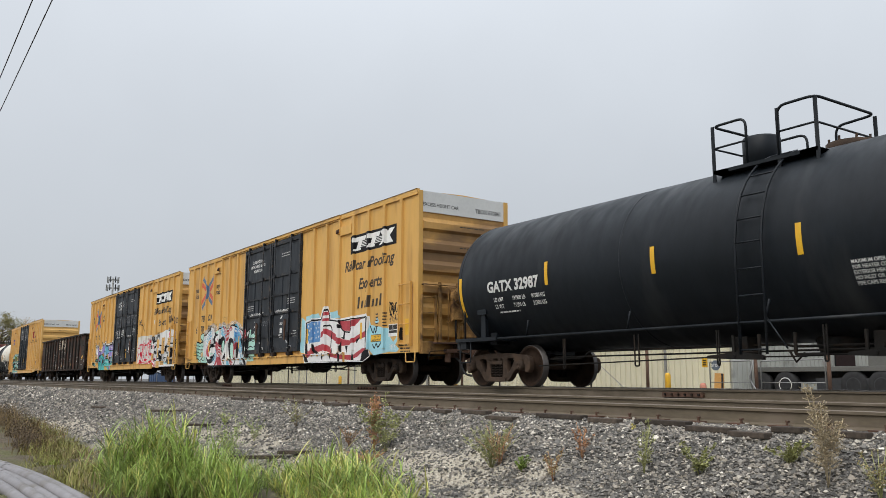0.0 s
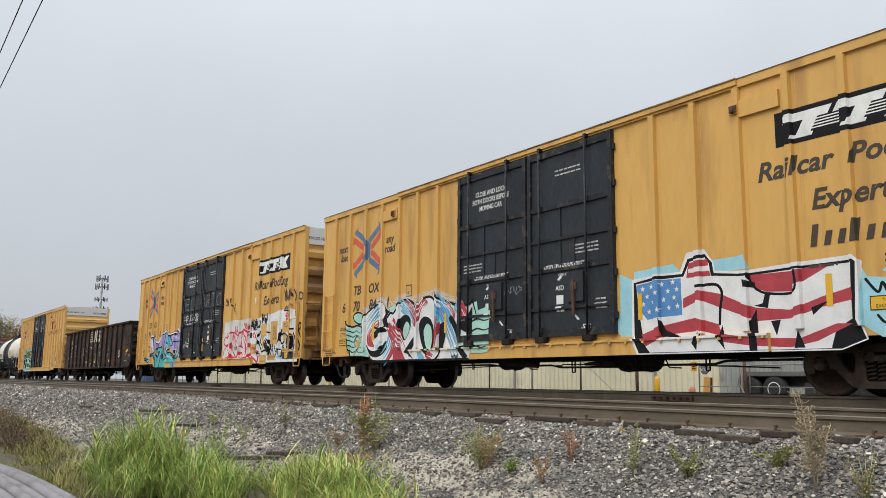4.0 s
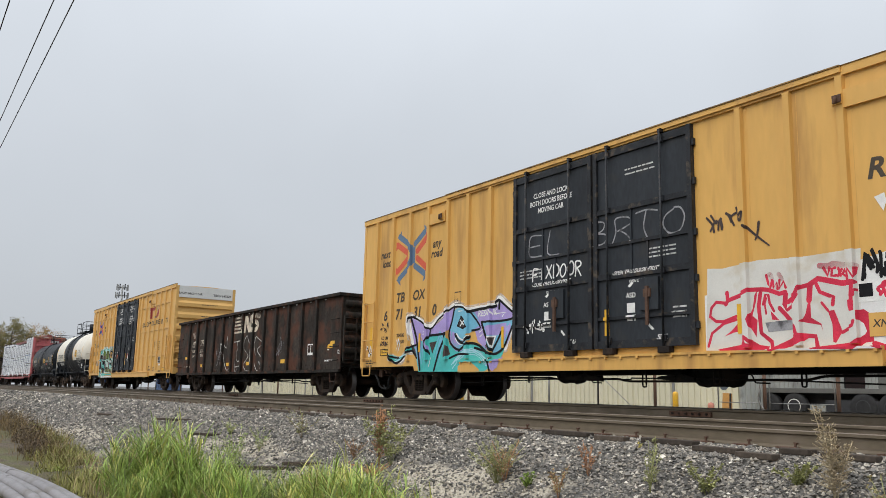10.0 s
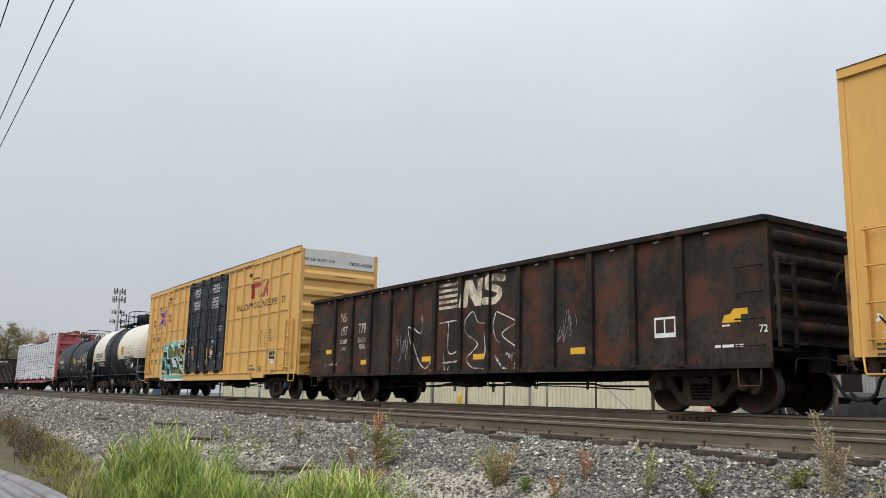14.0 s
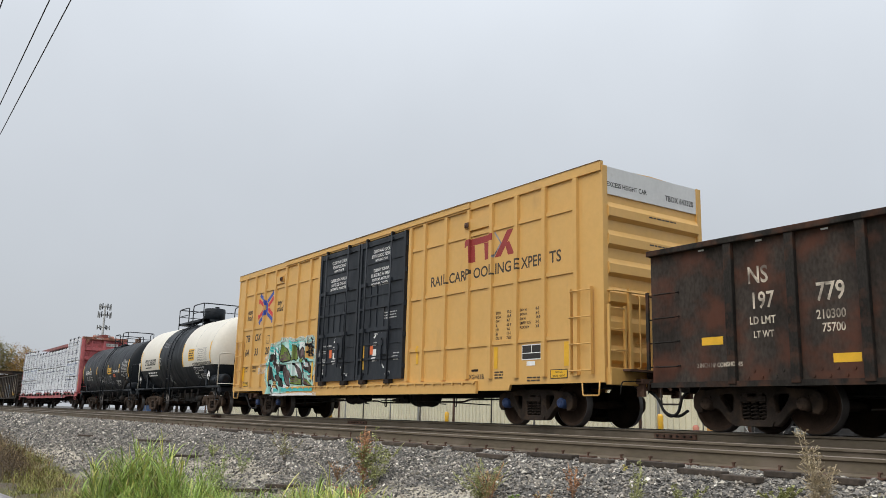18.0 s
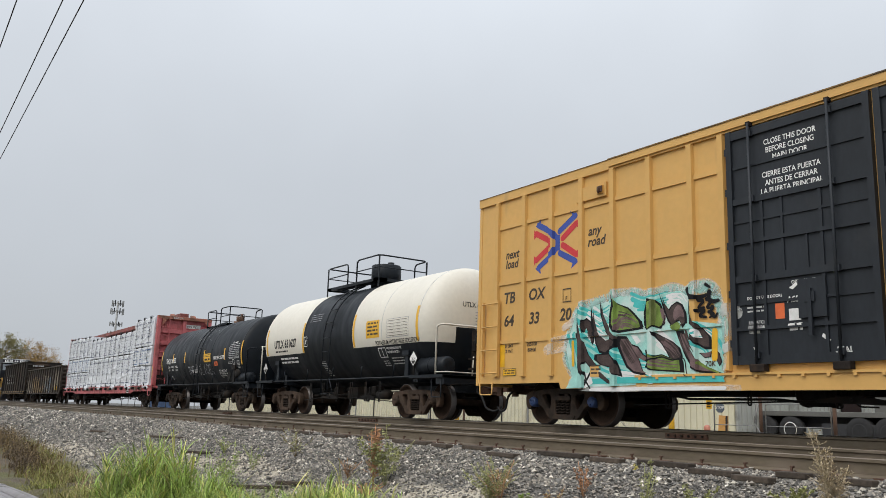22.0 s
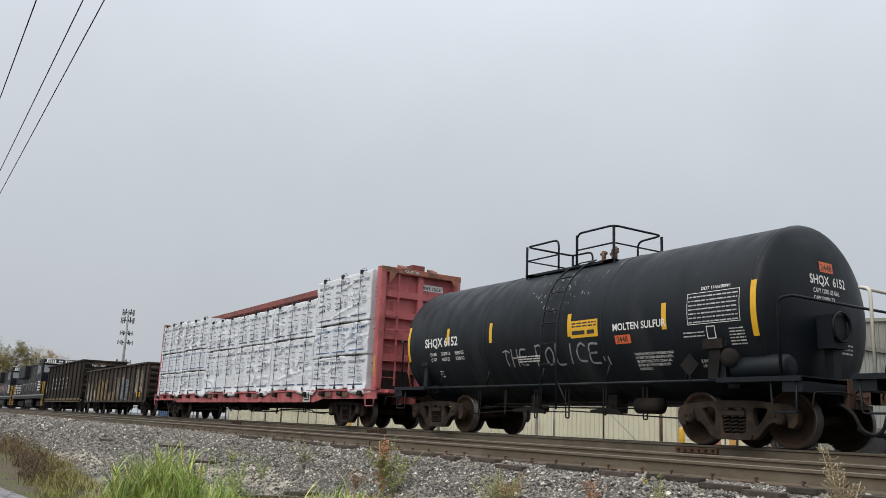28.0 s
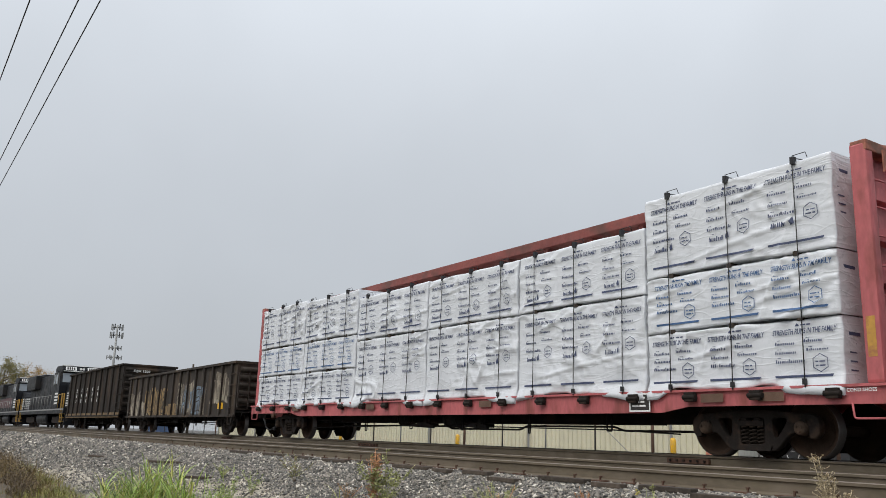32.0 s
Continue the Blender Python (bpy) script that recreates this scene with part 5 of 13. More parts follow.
# ---- gondolas ----
def gondola(label, half, z0, z1, ribs_x, body, rim=0.10, high=False, rib_m=None):
    car = thing("gondola", label, "gondola car", group="freight cars of the train")
    w = 1.46
    rib_m = rib_m or body
    for name, y0, y1 in (("side_wall", -w, -w + 0.03), ("far_side_wall", w - 0.03, w)):
        bm = bmesh.new()
        bx(bm, -half, half, y0, y1, z0, z1)
        part(name, bm, body, car)
    made = None
    ribs = []
    for x in ribs_x:
        if made is None:
            bm = bmesh.new()
            bx(bm, -0.075, 0.075, -0.085, 0, z0 + 0.02, z1 - 0.05, 0, 0.012)
            made = part("rib", bm, rib_m, car, "", pose(x, -w, 0))
        else:
            share(made, car, pose(x, -w, 0))
        share(made, car, pose(x, w + 0.08, 0))
        ribs.append((x - 0.075, x + 0.075, z0, z1, -w - 0.085))
    bm = bmesh.new()
    for y0, y1 in ((-w - 0.11, -w + 0.06), (w - 0.06, w + 0.11)):
        bx(bm, -half - 0.02, half + 0.02, y0, y1, z1 - 0.10, z1, 0, 0.015)
    bx(bm, -half - 0.03, -half + 0.08, -w, w, z1 - 0.10, z1)
    bx(bm, half - 0.08, half + 0.03, -w, w, z1 - 0.10, z1)
    parts("top_rim", bm, rib_m, car)
    bm = bmesh.new()
    bx(bm, -half, half, -w - 0.06, -w + 0.02, z0 - 0.02, z0 + 0.07)
    bx(bm, -half, half, w - 0.02, w + 0.06, z0 - 0.02, z0 + 0.07)
    parts("side_sill", bm, rib_m, car)
    bm = bmesh.new()
    bx(bm, -half, half, -w + 0.03, w - 0.03, z0 + 0.3, z0 + 0.4)
    part("floor", bm, body, car)
    for e in (-1, 1):
        bm = bmesh.new()
        bx(bm, *sorted((e * half, e * (half - 0.05))), -w + 0.03, w - 0.03, z0 + 0.25, z1 - 0.05)
        ew = part("end_wall", bm, rib_m, car)
        for k in range(6 if high else 5):
            z = z1 - 0.32 - k * (z1 - z0 - 0.6) / (6 if high else 5)
            b = bmesh.new()
            lathe(b, [(-w + 0.1, 0.02), (-w + 0.14, 0.11), (w - 0.14, 0.11), (w - 0.1, 0.02)], (e * half, 0, z), "y", 10)
            part("corrugation", b, rib_m, ew)
        zs = [z0 + 0.35 + 0.42 * k for k in range(int((z1 - z0 - 0.3) / 0.42))]
        end_ladder(car, e * (half + 0.10), -1.42, -1.0, zs, rib_m, e)
        for z in zs:
            b = bmesh.new()
            tube(b, rounded([(e * (half - 0.60), -w, z), (e * (half - 0.60), -w - 0.1, z - 0.02), (e * (half - 0.12), -w - 0.1, z - 0.02), (e * (half - 0.12), -w, z)], 0.03, 2), 0.014, 5)
            part("grab_iron", b, rib_m, car)
        stirrup(car, *sorted((e * (half - 0.62), e * (half - 0.18))), -w - 0.03, z0, body, 0.30)
        coupler(car, e, RUSTY, e * (half + 0.22))
        b = bmesh.new()
        bx(b, *sorted((e * half, e * (half + 0.22))), -0.5, 0.5, 0.68, 1.08)
        bx(b, *sorted((e * half, e * (half + 0.30))), -1.0, 1.0, 1.08, 1.12)
        part("end_sill", b, FRAME, car)
    b = bmesh.new()
    lathe(b, [(0.0, 0.23), (0.03, 0.25), (0.06, 0.23), (0.03, 0.21), (0.0, 0.23)], (half + 0.22, 0.2, z1 - 1.0), "x", 18, 0, True, False)
    bx(b, half, half + 0.22, 0.1, 0.3, z1 - 1.1, z1 - 0.85)
    for a in range(4):
        cyl(b, (half + 0.25, 0.2, z1 - 1.0), (half + 0.25, 0.2 + 0.23 * math.cos(a * 1.57), z1 - 1.0 + 0.23 * math.sin(a * 1.57)), 0.012, 5)
    part("brake_wheel", b, FRAME, car)
    return car, ribs


# ---- the flat car with a centre beam ----
def centre_beam_car():
    car = thing("flat_car", "faded red centre-beam flat car with tall end bulkheads", "flat car", group="freight cars of the train")
    h = 11.72
    hb = 11.56                   # outer face of the bulkheads
    bm = bmesh.new()
    bx(bm, -h, h, -1.40, 1.40, 0.98, 1.08)
    part("deck", bm, RED, car)
    for y in (-1.44, 1.40):
        bm = bmesh.new()
        prism(bm, [(-h, 0.80), (-8.2, 0.80), (-7.6, 0.70), (7.6, 0.70), (8.2, 0.80), (h, 0.80), (h, 1.07), (-h, 1.07)], y, y + 0.04)
        bx(bm, -h, h, y - 0.05, y + 0.08, 1.04, 1.08)
        part("side_sill", bm, RED, car)
    # winches along the sill
    made = None
    for k in range(18):
        x = -10.9 + k * 1.28
        if made is None:
            bm = bmesh.new()
            bx(bm, -0.10, 0.10, -0.10, 0, 0.88, 1.03, 0, 0.01)
            cyl(bm, (-0.13, -0.07, 0.95), (0.13, -0.07, 0.95), 0.045, 8)
            made = part("winch", bm, IRON_DARK, car, "", pose(x, -1.46, 0))
        else:
            share(made, car, pose(x, -1.46, 0))
    for e in (-1, 1):
        bm = bmesh.new()
        bx(bm, *sorted((e * (hb - 0.24), e * (hb - 0.19))), -1.20, 1.20, 1.08, 4.47)
        bk = part("bulkhead", bm, RED, car, "faded red ribbed end bulkhead")
        for y in (-1.40, 1.19):
            bm = bmesh.new()
            bx(bm, *sorted((e * (hb - 0.26), e * hb)), y, y + 0.21, 1.08, 4.60, 0, 0.05)
            part("corner_post", bm, RED, bk)
        bm = bmesh.new()
        bx(bm, *sorted((e * (hb - 0.24), e * (hb + 0.01))), -1.395, 1.395, 4.46, 4.63, 0, 0.02)
        part("top_beam", bm, RED_RUSTY, bk, "rust-stained beam across the top")
        for y in (-0.62, 0.42):
            b = bmesh.new()
            prism(b, [(e * (hb - 0.26), 4.62), (e * hb, 4.62), (e * (hb - 0.05), 4.68), (e * (hb - 0.24), 4.76)], y - 0.12, y + 0.12)
            part("lifting_lug", b, RED_RUSTY, bk)
        for y, k in ((-1.19, 1), (1.19, -1)):
            b = bmesh.new()
            va = [b.verts.new((e * (h - o), y + k * dy, z)) for o in (0.02, 0.04) for dy, z in ((0, 4.46), (0.26, 4.46), (0, 4.12))]
            for q in ((0, 1, 2), (5, 4, 3), (0, 3, 4, 1), (1, 4, 5, 2), (2, 5, 3, 0)):
                b.faces.new([va[n] for n in q])
            part("gusset", b, RED_RUSTY, bk)
        for y0, y1 in ((-1.19, -0.09), (0.09, 1.19)):
            for z in (3.86, 3.24, 2.62, 2.00):
                b = bmesh.new()
                prism(b, [(e * (hb - 0.19), z - 0.13), (e * (hb - 0.06), z - 0.10), (e * (hb - 0.06), z + 0.09), (e * (hb - 0.19), z + 0.11)], y0, y1)
                part("stiffener", b, RED, bk)
            b = bmesh.new()
            bx(b, *sorted((e * (hb - 0.19), e * (hb - 0.10))), y0, y1, 1.08, 1.62)
            part("kick_plate", b, FRAME, bk, "black plate at the foot of the bulkhead")
        b = bmesh.new()
        bx(b, *sorted((e * (hb - 0.19), e * (hb - 0.06))), -0.09, 0.09, 1.08, 4.46, 0, 0.012)
        part("column", b, RED, bk)
        lad = bmesh.new()
        bx(lad, *sorted((e * (hb - 0.06), e * (hb - 0.02))), -0.79, -0.75, 1.2, 4.46)
        lad = part("end_ladder", lad, RED, car)
        for z in (4.05, 3.63, 3.20, 2.76, 2.33, 1.89, 1.42):
            b = bmesh.new()
            tube(b, rounded([(e * (hb - 0.08), -1.18, z), (e * (hb - 0.02), -1.14, z), (e * (hb - 0.02), -0.74, z)], 0.03, 2), 0.013, 6)
            part("rung", b, RED, lad)
        b = bmesh.new()
        tube(b, rounded([(e * (hb - 0.08), -1.18, 2.78), (e * (hb + 0.08), -0.9, 2.78), (e * (hb + 0.08), 1.0, 2.78), (e * (hb - 0.08), 1.18, 2.78)], 0.05), 0.014, 6)
        part("end_handrail", b, RED, car)
        b = bmesh.new()
        lathe(b, [(0.0, 0.26), (0.03, 0.28), (0.06, 0.26), (0.03, 0.24), (0.0, 0.26)], (e * hb + (0.05 if e > 0 else -0.11), 0.05, 2.2), "x", 24, 0, True, False)
        for a in range(5):
            cyl(b, (e * (hb + 0.08), 0.05, 2.2), (e * (hb + 0.08), 0.05 + 0.26 * math.cos(a * 1.257), 2.2 + 0.26 * math.sin(a * 1.257)), 0.016, 5)
        part("brake_wheel", b, RED_BEAM, car)
        b = bmesh.new()
        lathe(b, [(0.0, 0.02), (0.0, 0.17), (0.16, 0.20), (0.16, 0.02)], (e * hb - (0.12 if e > 0 else 0.04), 0.0, 2.26), "x", 14)
        prism(b, [(e * (hb - 0.06), 1.55), (e * (hb + 0.0), 1.55), (e * (hb + 0.02), 2.5), (e * (hb - 0.06), 2.55)], -0.26, -0.02)
        tube(b, [(e * (hb - 0.02), -0.3, 2.1), (e * (hb + 0.02), -0.34, 1.6), (e * (hb + 0.02), -0.2, 1.1)], 0.03, 6)
        part("brake_housing", b, RED_RUSTY, car)
        b = bmesh.new()
        tube(b, [(e * (hb + 0.02), -0.16, 2.1), (e * (hb + 0.03), -0.18, 1.3), (e * (hb + 0.02), -0.1, 1.0)], 0.022, 5)
        part("brake_chain", b, IRON_DARK, car)
        b = bmesh.new()
        bx(b, *sorted((e * h, e * (h + 0.25))), -1.2, 1.2, 0.98, 1.06)
        bx(b, *sorted((e * (h - 0.5), e * (h + 0.2))), -0.4, 0.4, 0.70, 0.98)
        part("end_sill", b, RED, car)
        stirrup(car, *sorted((e * (h - 0.62), e * (h - 0.10))), -1.45, 0.82, RED, 0.22)
        coupler(car, e, RUSTY, e * (h + 0.20))
        truck(car, e * 9.15, IRON_DARK, IRON)
    bm = bmesh.new()
    bx(bm, -h + 0.4, h - 0.4, -0.22, 0.22, 4.62, 4.84, 0, 0.02)
    bm2 = bmesh.new()
    part("top_beam", bm, RED_BEAM, car, "brown-red centre beam above the load")
    for k in range(15):
        x = -10.5 + k * 1.5
        bx(bm2, x - 0.06, x + 0.06, -0.12, 0.12, 1.08, 4.63)
    parts("beam_post", bm2, RED_BEAM, car)
    brake_rigging(car, -7.4, 7.4, ((0.2, 0.22, 0.4), (-2.2, 0.18, 0.3)), (0.55, 0.98))
    return car


# ---- the locomotives at the far end ----
def locomotive(label, body, stripe):
    car = thing("locomotive", label, "locomotive")
    h = 11.0
    bm = bmesh.new()
    bx(bm, -h, h, -1.5, 1.5, 1.05, 1.45)
    part("frame_deck", bm, LOCO, car)
    bm = bmesh.new()
    bx(bm, -10.2, 5.2, -0.85, 0.85, 1.45, 4.25, 0, 0.05)
    bx(bm, -9.9, -5.0, -1.3, 1.3, 3.2, 4.45, 0, 0.08)
    hood = part("hood", bm, LOCO, car)
    if body is not LOCO:
        b = bmesh.new()
        bx(b, -9.6, 5.1, -0.89, -0.86, 1.9, 2.9)
        part("red_band", b, body, hood, "dull red band along the hood")
    b = bmesh.new()
    for x0, x1, z0, z1 in ((2.2, 2.6, 1.9, 3.5), (2.75, 3.1, 1.9, 3.5), (3.3, 3.6, 2.0, 3.2), (3.8, 4.2, 2.2, 3.4)):
        bx(b, x0, x1, -0.89, -0.862, z0, z1)
    parts("emblem", b, CREAM_INK, hood)
    for x in (-8.8, -7.6, -6.4, -3.2, 0.4):
        b = bmesh.new()
        lathe(b, [(0, 0.55), (0.16, 0.55), (0.2, 0.5), (0.2, 0.02)], (x, 0, 4.44 if x < -5 else 4.24), "z", 16)
        part("roof_fan", b, LOCO, hood)
    for k in range(9):
        b = bmesh.new()
        bx(b, -9.7 + 0.5 * k, -9.3 + 0.5 * k, -1.32, -1.30, 3.35, 4.2)
        part("radiator_grille", b, TRAILER_DARK, hood)
    b = bmesh.new()
    bx(b, 3.0, 4.6, -0.5, 0.5, 4.25, 4.55, 0, 0.06)
    part("exhaust_housing", b, LOCO, hood)
    bm = bmesh.new()
    prism(bm, [(5.2, 1.45), (8.0, 1.45), (8.0, 3.25), (7.75, 4.20), (5.2, 4.20)], -1.48, 1.48)
    bmesh.ops.bevel(bm, geom=bm.edges[:], offset=0.04, segments=2, affect="EDGES")
    cab = part("cab", bm, LOCO, car)
    bm = bmesh.new()
    prism(bm, [(5.1, 4.21), (7.95, 4.21), (7.98, 4.36), (7.70, 4.66), (5.5, 4.70), (5.1, 4.5)], -1.40, 1.40)
    bmesh.ops.bevel(bm, geom=bm.edges[:], offset=0.05, segments=2, affect="EDGES")
    part("cab_roof", bm, LOCO, cab)
    bm = bmesh.new()
    prism(bm, [(8.0, 1.45), (9.9, 1.45), (9.9, 2.7), (9.5, 3.1), (8.0, 3.3)], -0.95, 0.95)
    bmesh.ops.bevel(bm, geom=bm.edges[:], offset=0.05, segments=2, affect="EDGES")
    part("nose", bm, LOCO, car)
    bm = bmesh.new()
    for y in (-1.30, 0.10):
        prism(bm, [(7.985, 3.40), (8.005, 3.40), (7.835, 4.08), (7.815, 4.08)], y, y + 1.20)
    parts("windscreen", bm, CAB_GLASS, cab)
    bm = bmesh.new()
    for x, w in ((5.6, 0.55), (6.35, 0.8)):
        bx(bm, x, x + w, -1.50, -1.482, 3.3, 4.0)
    parts("cab_window", bm, CAB_GLASS, cab)
    bm = bmesh.new()
    for x in (5.52, 6.20, 7.20):
        bx(bm, x, x + 0.06, -1.53, -1.485, 3.22, 4.08)
    parts("window_post", bm, GALV, cab)
    bm = bmesh.new()
    bx(bm, 7.99, 8.03, -1.32, 1.32, 4.22, 4.27)
    bx(bm, 7.72, 7.78, -1.38, 1.38, 4.655, 4.70)
    parts("roof_edge", bm, PLAIN_WHITE, cab, "pale edge strip along the cab roof")
    bm = bmesh.new()
    for y in (-0.17, 0.03):
        cyl(bm, (7.85, y + 0.07, 4.44), (8.03, y + 0.07, 4.44), 0.085, 12)
    parts("headlight", bm, PLAIN_WHITE, cab)
    bm = bmesh.new()
    for y in (-1.16, 0.40):
        prism(bm, [(7.96, 4.31), (8.02, 4.31), (7.84, 4.58), (7.78, 4.58)], y, y + 0.76)
    parts("number_board", bm, PLAIN_WHITE, cab)
    bm = bmesh.new()
    for y in (-1.16, 0.40):
        for k in range(4):
            prism(bm, [(8.012, 4.36), (8.018, 4.36), (7.892, 4.55), (7.886, 4.55)], y + 0.09 + 0.155 * k, y + 0.19 + 0.155 * k)
    part("board_bars", bm, K_INK, cab, "dark bars on the number boards")["kind"] = "stuff"
    bm = bmesh.new()
    for k in range(6):
        bx(bm, 9.905, 9.915, -0.9, 0.9, 1.6 + 0.18 * k, 1.70 + 0.18 * k)
        bx(bm, 8.3 + 0.07 * k, 9.8, -0.967, -0.953, 1.6 + 0.18 * k, 1.70 + 0.18 * k)
    for k in range(4):
        bx(bm, 6.7, 7.95, -1.51, -1.485, 1.75 + 0.24 * k, 1.88 + 0.24 * k)
    parts("nose_stripe", bm, stripe, car)
    for x0, x1 in ((-9.5, 5.0), (8.2, 10.6)):
        b = bmesh.new()
        tube(b, [(x0, -1.46, 2.45), (x1, -1.46, 2.45)], 0.022, 6)
        n = int((x1 - x0) / 1.6) + 1
        for k in range(n + 1):
            x = x0 + (x1 - x0) * k / n
            tube(b, [(x, -1.46, 1.45), (x, -1.46, 2.45)], 0.018, 6)
        part("handrail", b, LOCO_YELLOW if x0 > 0 else GALV, car)
    b = bmesh.new()
    bx(b, -10.9, 10.9, -1.525, -1.502, 1.30, 1.40)
    part("deck_stripe", b, GALV, car, "pale stripe along the deck edge")
    for x in (-10.4, 10.2):
        b = bmesh.new()
        for k in range(4):
            bx(b, x - 0.3, x + 0.3, -1.5, -1.3, 0.45 + 0.28 * k, 0.48 + 0.28 * k)
        for s in (-0.35, 0.33):
            bx(b, x + s, x + s + 0.04, -1.52, -1.47, 0.4, 2.5)
        parts("step", b, LOCO_YELLOW, car)
    b = bmesh.new()
    lathe(b, [(-2.4, 0.05), (-2.4, 0.5), (-2.2, 0.55), (2.2, 0.55), (2.4, 0.5), (2.4, 0.05)], (0, -0.75, 0.72), "x", 16)
    bx(b, -2.4, 2.4, -1.2, 1.2, 0.3, 1.0, 0, 0.1)
    part("fuel_tank", b, LOCO, car)
    b = bmesh.new()
    for k in range(5):
        bx(b, -9 + k * 2.6, -7.4 + k * 2.6, -0.87, -0.855, 1.8, 3.0)
    parts("hood_door", b, LOCO, car)
    for x in (-6.6, 6.6):
        tr = new("truck", FRAMES[IRON_DARK, "b"])
        tr.parent, tr.matrix_basis = car, pose(x, 0, 0)
        b = bmesh.new()
        prism(b, [(-2.3, 0.45), (-2.2, 0.85), (2.2, 0.85), (2.3, 0.45), (1.6, 0.35), (-1.6, 0.35)], -1.12, -1.0)
        part("side_frame", b, IRON_DARK, tr)
        for ax in (-1.85, 0, 1.85):
            w = new("wheelset", WHEELSET)
            w.parent, w.matrix_basis = tr, pose(ax, 0, 0.46)
            WHEELS.append((w, ax))
    for e in (-1, 1):
        b = bmesh.new()
        prism(b, [(e * h, 0.2), (e * (h + 0.15), 0.25), (e * (h + 0.1), 1.05), (e * h, 1.05)], -1.4, 1.4)
        part("pilot", b, LOCO, car)
        coupler(car, e, RUSTY, e * (h + 0.1), False)
    return car

# ---- lettering and painted pieces on the cars ----
# letter skeletons in a unit box, for sprayed pieces
GLYPH = {
    "B": [[(0.15, 0.0), (0.12, 1.0)], [(0.12, 1.0), (0.75, 0.88), (0.7, 0.6), (0.2, 0.5)], [(0.2, 0.5), (0.9, 0.4), (0.85, 0.08), (0.12, 0.0)]],
    "S": [[(0.95, 0.85), (0.5, 1.0), (0.1, 0.78), (0.3, 0.55), (0.8, 0.42), (0.95, 0.2), (0.5, 0.0), (0.05, 0.15)]],
    "P": [[(0.12, 0.0), (0.2, 0.5), (0.12, 1.0)], [(0.12, 0.95), (0.7, 1.0), (0.95, 0.75), (0.7, 0.48), (0.25, 0.45)]],
    "O": [[(0.5, 1.0), (0.1, 0.75), (0.05, 0.35), (0.4, 0.0), (0.85, 0.15), (0.98, 0.6), (0.75, 0.95), (0.5, 1.0)]],
    "T": [[(0.0, 0.9), (0.5, 1.0), (1.0, 0.88)], [(0.5, 0.95), (0.42, 0.4), (0.6, 0.0)]],
    "A": [[(0.0, 0.0), (0.3, 0.6), (0.5, 1.05), (0.7, 0.6), (1.0, 0.0)], [(0.2, 0.35), (0.8, 0.4)]],
    "R": [[(0.1, 0.0), (0.2, 0.5), (0.1, 1.0), (0.7, 1.0), (0.9, 0.75), (0.3, 0.5)], [(0.4, 0.5), (0.7, 0.25), (1.0, 0.0)]],
    "E": [[(0.95, 0.95), (0.2, 0.95), (0.1, 0.5), (0.2, 0.05), (0.95, 0.0)], [(0.15, 0.5), (0.8, 0.52)]],
    "V": [[(0.0, 1.0), (0.3, 0.4), (0.5, 0.0), (0.7, 0.4), (1.0, 1.0)]],
    "U": [[(0.1, 1.0), (0.05, 0.4), (0.4, 0.0), (0.85, 0.3), (0.9, 1.0)]],
    "N": [[(0.05, 0.0), (0.15, 0.5), (0.1, 1.0)], [(0.1, 1.0), (0.5, 0.5), (0.9, 0.0)], [(0.9, 0.0), (0.85, 0.5), (0.95, 1.05)]],
    "M": [[(0.0, 0.0), (0.15, 1.0)], [(0.15, 1.0), (0.5, 0.35), (0.85, 1.05)], [(0.85, 1.0), (1.0, 0.0)]],
    "K": [[(0.1, 0.0), (0.15, 1.0)], [(0.9, 1.0), (0.2, 0.5), (0.95, 0.0)]],
    "F": [[(0.95, 0.95), (0.15, 0.95), (0.12, 0.0)], [(0.15, 0.52), (0.75, 0.52)]],
    "L": [[(0.15, 1.05), (0.1, 0.1), (0.9, 0.0)]],
    "I": [[(0.5, 1.0), (0.45, 0.0)]],
    "H": [[(0.1, 1.0), (0.12, 0.0)], [(0.88, 1.0), (0.9, 0.0)], [(0.1, 0.5), (0.9, 0.52)]],
    "C": [[(0.9, 0.9), (0.45, 1.0), (0.05, 0.6), (0.2, 0.1), (0.9, 0.05)]],
    "W": [[(0.0, 1.0), (0.22, 0.0), (0.5, 0.7), (0.78, 0.0), (1.0, 1.0)]],
    "X": [[(0.05, 1.0), (0.5, 0.5), (0.95, 0.0)], [(0.95, 1.0), (0.5, 0.5), (0.0, 0.05)]],
    "Z": [[(0.0, 0.95), (0.95, 1.0), (0.1, 0.05), (1.0, 0.0)]],
    "D": [[(0.1, 0.0), (0.15, 1.0), (0.75, 0.9), (0.95, 0.45), (0.6, 0.05), (0.1, 0.0)]],
}


